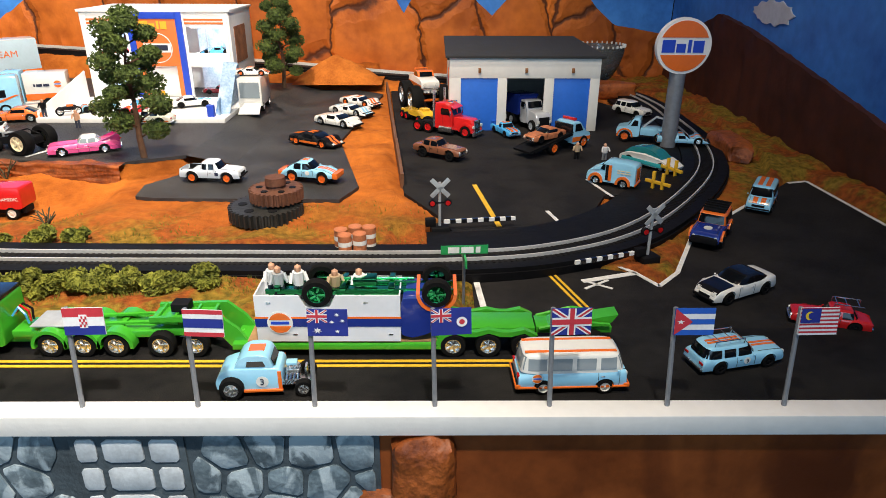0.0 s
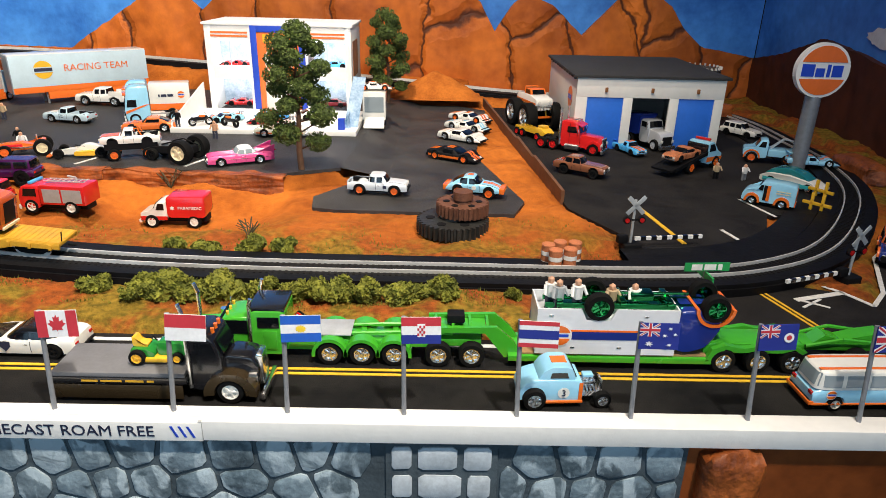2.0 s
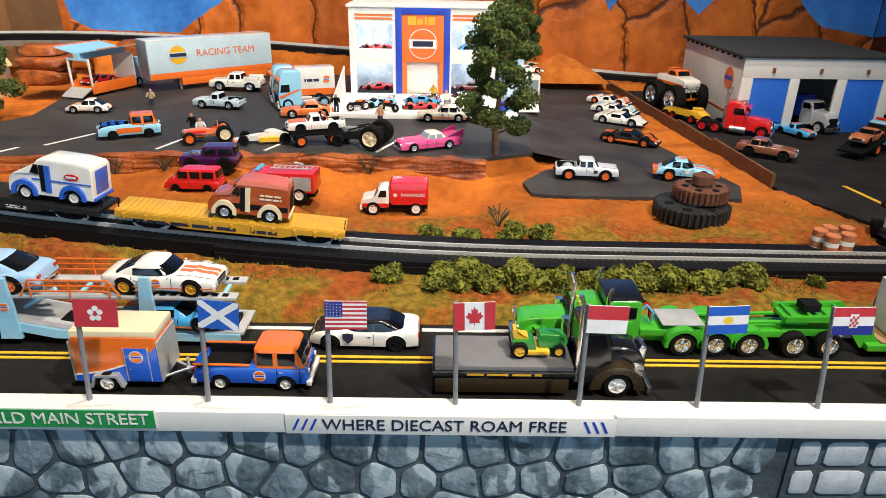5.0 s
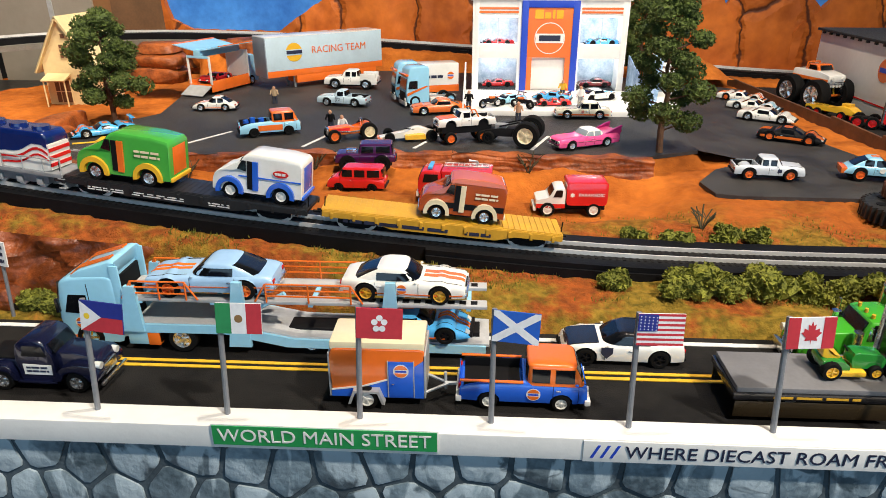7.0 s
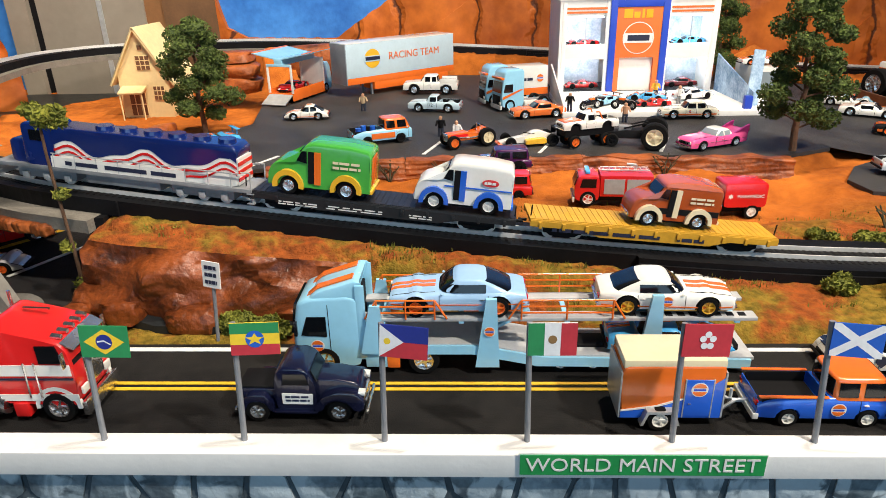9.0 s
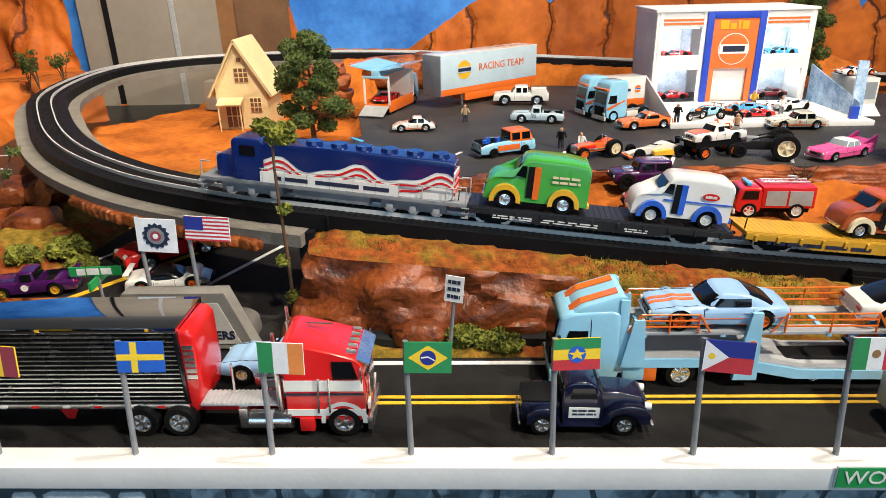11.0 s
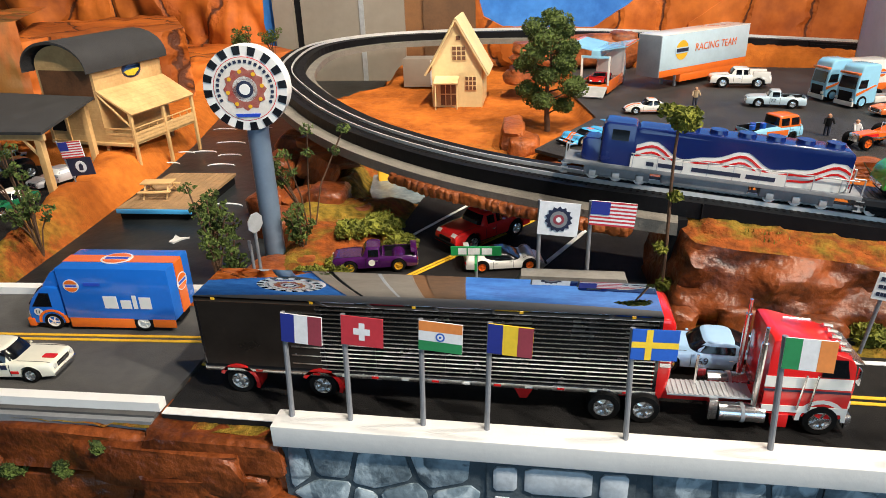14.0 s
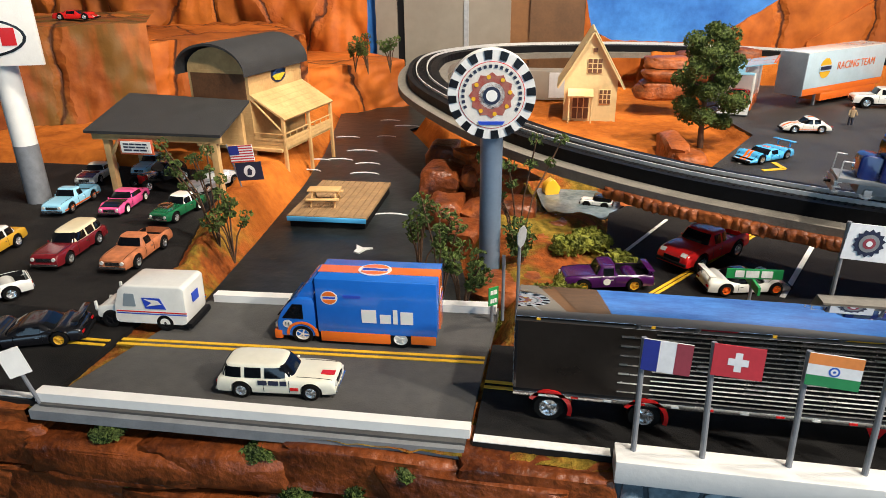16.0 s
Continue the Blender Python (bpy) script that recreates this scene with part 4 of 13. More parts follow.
def cliff(name, a, b, z0, z1, depth, label, seed, material=m_rock, amp=1.0):
    """A carved rock wall from a to b, leaning back, with a ledge on top."""
    a, b = Vector((*a, 0)), Vector((*b, 0))
    d = b - a
    n = Vector((d.y, -d.x, 0)).normalized()
    bm = bmesh.new()
    nu, nv = max(6, int(d.length / 0.008)), 22
    grid = []
    for i in range(nu + 1):
        col = []
        for k in range(nv + 1):
            t = k / nv
            z = z0 + (z1 - z0) * t
            p = a + d * (i / nu)
            off = amp * (0.010 * (1 - t) + 0.012 * noise.noise(Vector((i * 0.16, t * 1.3, seed))) + 0.005 * noise.noise(Vector((i * 0.5, t * 7, seed + 3))))
            col.append(bm.verts.new((p.x + n.x * off, p.y + n.y * off, z + 0.004 * noise.noise(Vector((i * 0.2, seed, t))))))
        for q in (0.3, 1.0):
            p = a + d * (i / nu) - n * depth * q
            col.append(bm.verts.new((p.x, p.y, z1 + 0.005 * noise.noise(Vector((i * 0.3, q * 3, seed))))))
        grid.append(col)
    for p, q in zip(grid, grid[1:]):
        for k in range(len(p) - 1):
            bm.faces.new((p[k], q[k], q[k + 1], p[k + 1]))
    return tagged(part(name, bm, material, smooth=50), label, "rock face", kind="structure")


cliff("backdrop_ledge", (-2.45, 0.72), (-1.905, 1.03), -0.03, 0.145, 0.35, "tall orange cliff with olive run-down streaks", 3, m_ledge)
cliff("backdrop_ledge", (-1.93, 1.03), (-1.70, 1.17), -0.03, 0.115, 0.35, "orange painted rock face behind the barn", 4, m_mount)
cliff("backdrop_ledge", (-1.74, 1.17), (-1.565, 1.33), -0.04, 0.055, 0.3, "low orange rock shelf by the river", 6, m_mount)
cliff("rock_bank", (-1.385, 0.82), (-1.297, 0.69), -0.03, 0.020, 0.03, "rough red rock under the railway", 9)
cliff("rock_bank", (-1.19, 0.74), (-0.96, 0.67), -0.012, 0.018, 0.03, "rough brown rock behind the underpass road", 10)
cliff("rock_edge", (-0.93, 0.734), (-0.783, 0.762), -0.006, 0.0155, 0.014, "rocky orange rim of the paddock", 12, m_rock, 0.42)
cliff("rock_edge", (-0.783, 0.762), (-0.59, 0.767), -0.006, 0.016, 0.014, "rocky orange rim of the paddock", 13, m_rock, 0.42)
cliff("rock_edge", (-0.59, 0.767), (-0.37, 0.752), -0.006, 0.016, 0.014, "rocky orange rim of the paddock", 14, m_rock, 0.42)
cliff("rock_under", (-2.4, 0.312), (-1.56, 0.312), -0.15, -0.012, 0.03, "red rock face under the street", 15)
cliff("rock_under", (-1.30, 0.322), (-1.222, 0.322), -0.15, -0.012, 0.02, "red rock face under the street", 16)


def bank(name, rows, nu, nv, material, label, seed, amp, smooth=0):
    """A bank lofted through rows of points, broken into angular facets."""
    def at(row, u):
        k = min(int(u * (len(row) - 1)), len(row) - 2)
        return Vector(row[k]).lerp(Vector(row[k + 1]), u * (len(row) - 1) - k)
    bm = bmesh.new()
    grid = []
    for i in range(nu + 1):
        col = []
        for k in range(nv + 1):
            v = k / nv * (len(rows) - 1)
            j = min(int(v), len(rows) - 2)
            p = at(rows[j], i / nu).lerp(at(rows[j + 1], i / nu), v - j)
            q = Vector((p.x * 38 + seed, p.y * 38, p.z * 55))
            inner = 0 < k < nv
            w = amp * (noise.noise(q) * 1.3 + 0.6 * noise.noise(q * 2.7)) if inner else 0
            col.append(bm.verts.new((p.x + w * 0.7 * noise.noise(q * 1.3 + Vector((9, 0, 0))), p.y - w, p.z + w * 0.45)))
        grid.append(col)
    for p, q in zip(grid, grid[1:]):
        for k in range(nv):
            f = (p[k], q[k], q[k + 1], p[k + 1])
            if smooth:
                bm.faces.new(f)
            else:
                bm.faces.new((f[0], f[1], f[2]))
                bm.faces.new((f[0], f[2], f[3]))
    return tagged(part(name, bm, material, smooth=smooth), label, "rock face", kind="structure")


FOOT = [(-1.000, 0.550, -0.014), (-0.994, 0.458, -0.013), (-0.955, 0.446, -0.012), (-0.905, 0.444, -0.011), (-0.865, 0.448, -0.010), (-0.78, 0.450, -0.009), (-0.66, 0.460, -0.008)]
SHELF = [(-0.995, 0.552, 0.018), (-0.984, 0.466, 0.020), (-0.950, 0.459, 0.022), (-0.905, 0.450, 0.012), (-0.865, 0.458, 0.020), (-0.78, 0.458, 0.006), (-0.66, 0.468, 0.000)]
BROW = [(-0.990, 0.552, 0.044), (-0.978, 0.474, 0.044), (-0.950, 0.468, 0.042), (-0.905, 0.466, 0.039), (-0.865, 0.465, 0.035), (-0.78, 0.470, 0.026), (-0.66, 0.478, 0.010)]
CREST = [(-0.985, 0.556, 0.049), (-0.970, 0.510, 0.049), (-0.935, 0.501, 0.048), (-0.895, 0.495, 0.045), (-0.855, 0.491, 0.041), (-0.77, 0.488, 0.033), (-0.66, 0.487, 0.019)]
bank("rock_bank", [FOOT, SHELF, BROW], 44, 12, m_bank, "glossy carved red rock bank beside the street", 7, 0.010, 60)
bank("grass_bank", [BROW, CREST], 40, 6, m_soil, "sloping soil with olive grass above the rock bank", 3, 0.003, 50)
bank("rock_ledge", [[(-0.66, 0.470, -0.009), (-0.55, 0.468, -0.009), (-0.42, 0.470, -0.008), (-0.30, 0.468, -0.008)], [(-0.66, 0.488, 0.003), (-0.55, 0.482, 0.001), (-0.42, 0.480, 0.0), (-0.30, 0.478, 0.0)]], 90, 8, m_bank, "low broken red rock ledge below the railway", 5, 0.005, 28)
tagged(part("water", slab([(-0.960, 0.456), (-0.925, 0.440), (-0.885, 0.438), (-0.84, 0.440), (-0.80, 0.440), (-0.79, 0.448), (-0.835, 0.460), (-0.89, 0.460), (-0.93, 0.462)], -0.012, -0.0045), m_water), "small dark pool below the rock bank", "water", kind="structure")


def rock(pos, size, seed, label="rough red painted rock", name="rock", material=m_rock, rot=0, edge=0.55, rough=0.22):
    bm = bmesh.new()
    for v in bmesh.ops.create_icosphere(bm, subdivisions=3, radius=1)["verts"]:
        c = v.co
        b = Vector([math.copysign(abs(k) ** edge, k) for k in c])
        v.co = b * (1 + rough * noise.noise(c * 1.6 + Vector((seed, 0, 0))) + 0.08 * noise.noise(c * 5 + Vector((0, seed, 0))))
        v.co = Vector((v.co.x * size[0], v.co.y * size[1], v.co.z * size[2]))
    return tagged(part(name, bm, material, m=pose(*pos, 0, 0, rot), smooth=45), label, "rock")


rnd = random.Random(21)
for x, z, sx, sz in ((-1.505, -0.040, 0.05, 0.012), (-1.44, -0.037, 0.045, 0.013), (-1.355, -0.030, 0.055, 0.015), (-1.29, -0.036, 0.05, 0.016), (-1.54, -0.066, 0.045, 0.014),
                     (-1.46, -0.068, 0.045, 0.014), (-1.37, -0.064, 0.05, 0.015), (-1.27, -0.066, 0.05, 0.015), (-1.50, -0.097, 0.05, 0.015), (-1.40, -0.096, 0.05, 0.015), (-1.30, -0.097, 0.05, 0.015),
                     (-1.59, -0.035, 0.04, 0.014), (-1.62, -0.066, 0.05, 0.015)):
    rock((x, 0.330 + rnd.uniform(-0.006, 0.004), z), (sx * 1.08, 0.022, sz * 1.02), rnd.random() * 50, "red-brown slab of rock under the bridge", rot=rnd.uniform(-5, 5), edge=0.30, rough=0.16, material=m_bank)
rock((-1.262, 0.320, -0.024), (0.044, 0.012, 0.012), 9.1, "red-brown slab of rock beside the bridge end", edge=0.32, material=m_bank)
rock((-1.268, 0.318, -0.048), (0.040, 0.014, 0.012), 6.2, "red-brown slab of rock beside the bridge end", rot=3, edge=0.32, material=m_bank)
rock((-0.008, 0.314, -0.040), (0.020, 0.013, 0.026), 3.3, "red-brown rock pillar at the end of the stone wall")
rock((-0.030, 0.316, -0.09), (0.022, 0.010, 0.03), 4.3, "red-brown rock at the end of the stone wall")
for i, p in enumerate(RAILWAY):
    if -1.19 < p.x < -1.01 and p.y < 0.9:
        n = side_dir(i)
        o = -0.037 if (n * -1).y < 0 else 0.037
        for t in (0.0, 0.5):
            c = p.lerp(RAILWAY[i + 1], t) + n * o
            rock((c.x, c.y + 0.001, c.z - 0.0225), (0.0075, 0.005, 0.0050), i * 3.1 + t * 7, "rough brown stone below the railway edge", rot=i * 37 % 360)
# mounds and loose rocks
bm = bmesh.new()
n = 26
for i in range(n):
    for j in range(n):
        u, v = i / (n - 1) * 2 - 1, j / (n - 1) * 2 - 1
        r = min(1, math.hypot(u, v))
        z = 0.05 * max(0, 1 - r) ** 0.8 * (1 + 0.25 * noise.noise(Vector((u * 3, v * 3, 1))))
        bm.verts.new((u * 0.085, v * 0.05, z))
bm.verts.ensure_lookup_table()
for i in range(n - 1):
    for j in range(n - 1):
        bm.faces.new([bm.verts[k] for k in (i * n + j, (i + 1) * n + j, (i + 1) * n + j + 1, i * n + j + 1)])
tagged(part("dirt_mound", bm, mat("loose_orange_soil", (0.46, 0.12, 0.018), 0.9, 0, 0.25, 30, 0.8, 400, col2=(0.62, 0.19, 0.03), spec=0.15), m=pose(-0.19, 1.33, 0.016), smooth=60), "pointed heap of orange soil", "mound")
for x, y, z, s, sd in ((0.405, 0.90, 0.0, (0.018, 0.05, 0.016), 1), (0.33, 1.28, 0.008, (0.05, 0.016, 0.016), 2), (-1.10, 1.17, 0.035, (0.045, 0.03, 0.014), 3), (-1.095, 1.17, 0.058, (0.04, 0.028, 0.012), 4), (-1.10, 1.18, 0.077, (0.035, 0.025, 0.010), 5),
                       (-1.33, 0.70, -0.02, (0.025, 0.03, 0.018), 6), (-1.365, 0.83, -0.01, (0.03, 0.03, 0.02), 7), (-1.345, 0.77, 0.0, (0.025, 0.02, 0.012), 8), (-1.29, 0.51, -0.012, (0.03, 0.025, 0.012), 9),
                       (-1.375, 0.70, -0.022, (0.022, 0.030, 0.022), 21), (-1.395, 0.79, -0.016, (0.026, 0.034, 0.024), 22), (-1.405, 0.865, -0.010, (0.022, 0.030, 0.026), 23), (-1.35, 0.645, -0.024, (0.020, 0.024, 0.016), 24), (-1.30, 0.665, -0.010, (0.024, 0.026, 0.022), 25), (-1.262, 0.650, -0.014, (0.020, 0.018, 0.014), 26), (-1.12, 0.90, 0.005, (0.016, 0.05, 0.02), 10), (-1.105, 0.86, 0.0, (0.02, 0.03, 0.016), 11), (-1.27, 0.60, -0.02, (0.03, 0.03, 0.016), 12), (-1.0, 1.365, 0.045, (0.06, 0.03, 0.03), 13), (-0.94, 1.37, 0.045, (0.03, 0.03, 0.035), 14),
                       (-0.95, 0.452, 0.0, (0.018, 0.012, 0.012), 15), (-0.90, 0.446, -0.004, (0.025, 0.012, 0.012), 16), (-0.83, 0.455, -0.004, (0.022, 0.012, 0.009), 17), (-0.985, 0.456, -0.006, (0.014, 0.016, 0.014), 18), (-0.67, 0.475, 0.0, (0.03, 0.012, 0.007), 19), (-0.59, 0.478, 0.0, (0.035, 0.01, 0.006), 20)):
    rock((x, y, z), s if sd < 15 or sd > 20 else tuple(v * 0.75 for v in s), sd * 7.7, material=m_rock if sd < 15 else m_bank)

# ---- vehicles: shared builders (local frame: nose towards +x, left +y, ground at z = 0) ----
CACHE = {}


def lathe(profile, seg=18, bm=None):
    """A body turned about the y axis from (radius, y) pairs."""
    bm = bm or bmesh.new()
    rows = []
    for i in range(seg):
        a = 2 * math.pi * i / seg
        rows.append([bm.verts.new((r * math.cos(a), y, r * math.sin(a))) for r, y in profile])
    for i in range(seg):
        p, q = rows[i], rows[(i + 1) % seg]
        for k in range(len(profile) - 1):
            bm.faces.new((p[k], q[k], q[k + 1], p[k + 1]))
    return bm


def tyre_mesh(r, w):
    key = ("tyre", round(r, 4), round(w, 4))
    if key not in CACHE:
        CACHE[key] = finish(lathe([(r * 0.60, -w / 2), (r * 0.93, -w / 2), (r, -w * 0.32), (r, w * 0.32), (r * 0.93, w / 2), (r * 0.60, w / 2), (r * 0.60, -w / 2)], 20), "tyre", m_tyre, 40)
    return CACHE[key]


def rim_mesh(r, w, material, spokes=5):
    key = ("rim", round(r, 4), round(w, 4), material.name, spokes)
    if key not in CACHE:
        bm = lathe([(r * 0.62, -w * 0.52), (r * 0.56, -w * 0.50), (r * 0.52, -w * 0.28), (r * 0.16, -w * 0.34), (r * 0.14, -w * 0.50), (0.0001, -w * 0.52)], 16)
        for k in range(spokes):
            b = bmesh.new()
            box(r * 0.1, r * 0.56, -w * 0.46, -w * 0.30, -r * 0.07, r * 0.07, bm=b)
            b.transform(Matrix.Rotation(2 * math.pi * k / spokes, 4, "Y"))
            tmp = bpy.data.meshes.new("spoke")
            b.to_mesh(tmp)
            b.free()
            bm.from_mesh(tmp)
            bpy.data.meshes.remove(tmp)
        CACHE[key] = finish(bm, "rim", material, 40)
    return CACHE[key]


def wheel(parent, x, y, r, w, rim=None, z=None, spokes=5):
    """A wheel whose outer side faces away from the centre line."""
    m = pose(x, y, r if z is None else z, 0, 0, 0 if y < 0 else 180)
    t = shared("wheel", tyre_mesh(r, w), parent, m)
    shared("rim", rim_mesh(r, w, rim or m_chrome, spokes), t)
    return t


def bx(parent, name, material, x0, x1, y0, y1, z0, z1, bev=0.0006, label=""):
    return part(name, box(x0, x1, y0, y1, z0, z1, bev), material, parent, label)


def fillet(profile, most=0.004):
    """The outline with its corners rounded off."""
    out, n = [], len(profile)
    for i, p in enumerate(profile):
        p, a, b = Vector(p), Vector(profile[i - 1]), Vector(profile[(i + 1) % n])
        u, v = a - p, b - p
        if u.length < 1e-6 or v.length < 1e-6 or u.angle(-v) < radians(17):
            out.append((p.x, p.y))
            continue
        r = min(most, 0.3 * u.length, 0.3 * v.length)
        q0, q1 = p + u.normalized() * r, p + v.normalized() * r
        out += [tuple(q0), tuple((q0 + q1) * 0.25 + p * 0.5), tuple(q1)]
    return out


def hull(profile, half, taper=None, ease=(0.985, 0.93)):
    """A body from a side outline (x, z), with rounded-over flanks; taper(x, z) scales its half width."""
    profile = fillet(profile)
    zc = sum(z for _, z in profile) / len(profile)
    bm = bmesh.new()
    rings = []
    turn = [radians(k) for k in (88, 62, 34, 0)]
    for s, a in [(-1, k) for k in turn] + [(1, k) for k in turn[::-1]]:
        row = []
        y = s * half * (0.86 + 0.14 * math.sin(a))
        fx, fz = 1 - (1 - ease[0] ** 1.2) * (1 - math.cos(a)), 1 - (1 - ease[1] ** 2) * (1 - math.cos(a))
        for x, z in profile:
            t = taper(x, z) if taper else 1
            row.append(bm.verts.new((x * fx, y * t, zc + (z - zc) * (fz if z > zc else 1))))
        rings.append(row)
    n = len(profile)
    for a, b in zip(rings, rings[1:]):
        for i in range(n):
            j = (i + 1) % n
            bm.faces.new((a[i], a[j], b[j], b[i]))
    for r in (rings[0], rings[-1][::-1]):
        f = bm.faces.new(r)
        bmesh.ops.triangulate(bm, faces=[f])
    return bm


def outline(top, zb, axles, r, L):
    """Side outline of a car body with wheel arches."""
    pts = [(top[0][0], zb)]
    for a in sorted(axles):
        ra = r * 1.18
        a0 = math.asin(max(-1, min(1, (zb - r) / ra)))
        n = 8
        for i in range(n + 1):
            ang = math.pi - a0 + (2 * a0 - math.pi) * i / n
            pts.append((a + ra * math.cos(ang), r + ra * math.sin(ang)))
    pts.append((top[-1][0], zb))
    return [(x * L, z * L) for x, z in pts + top[::-1]]


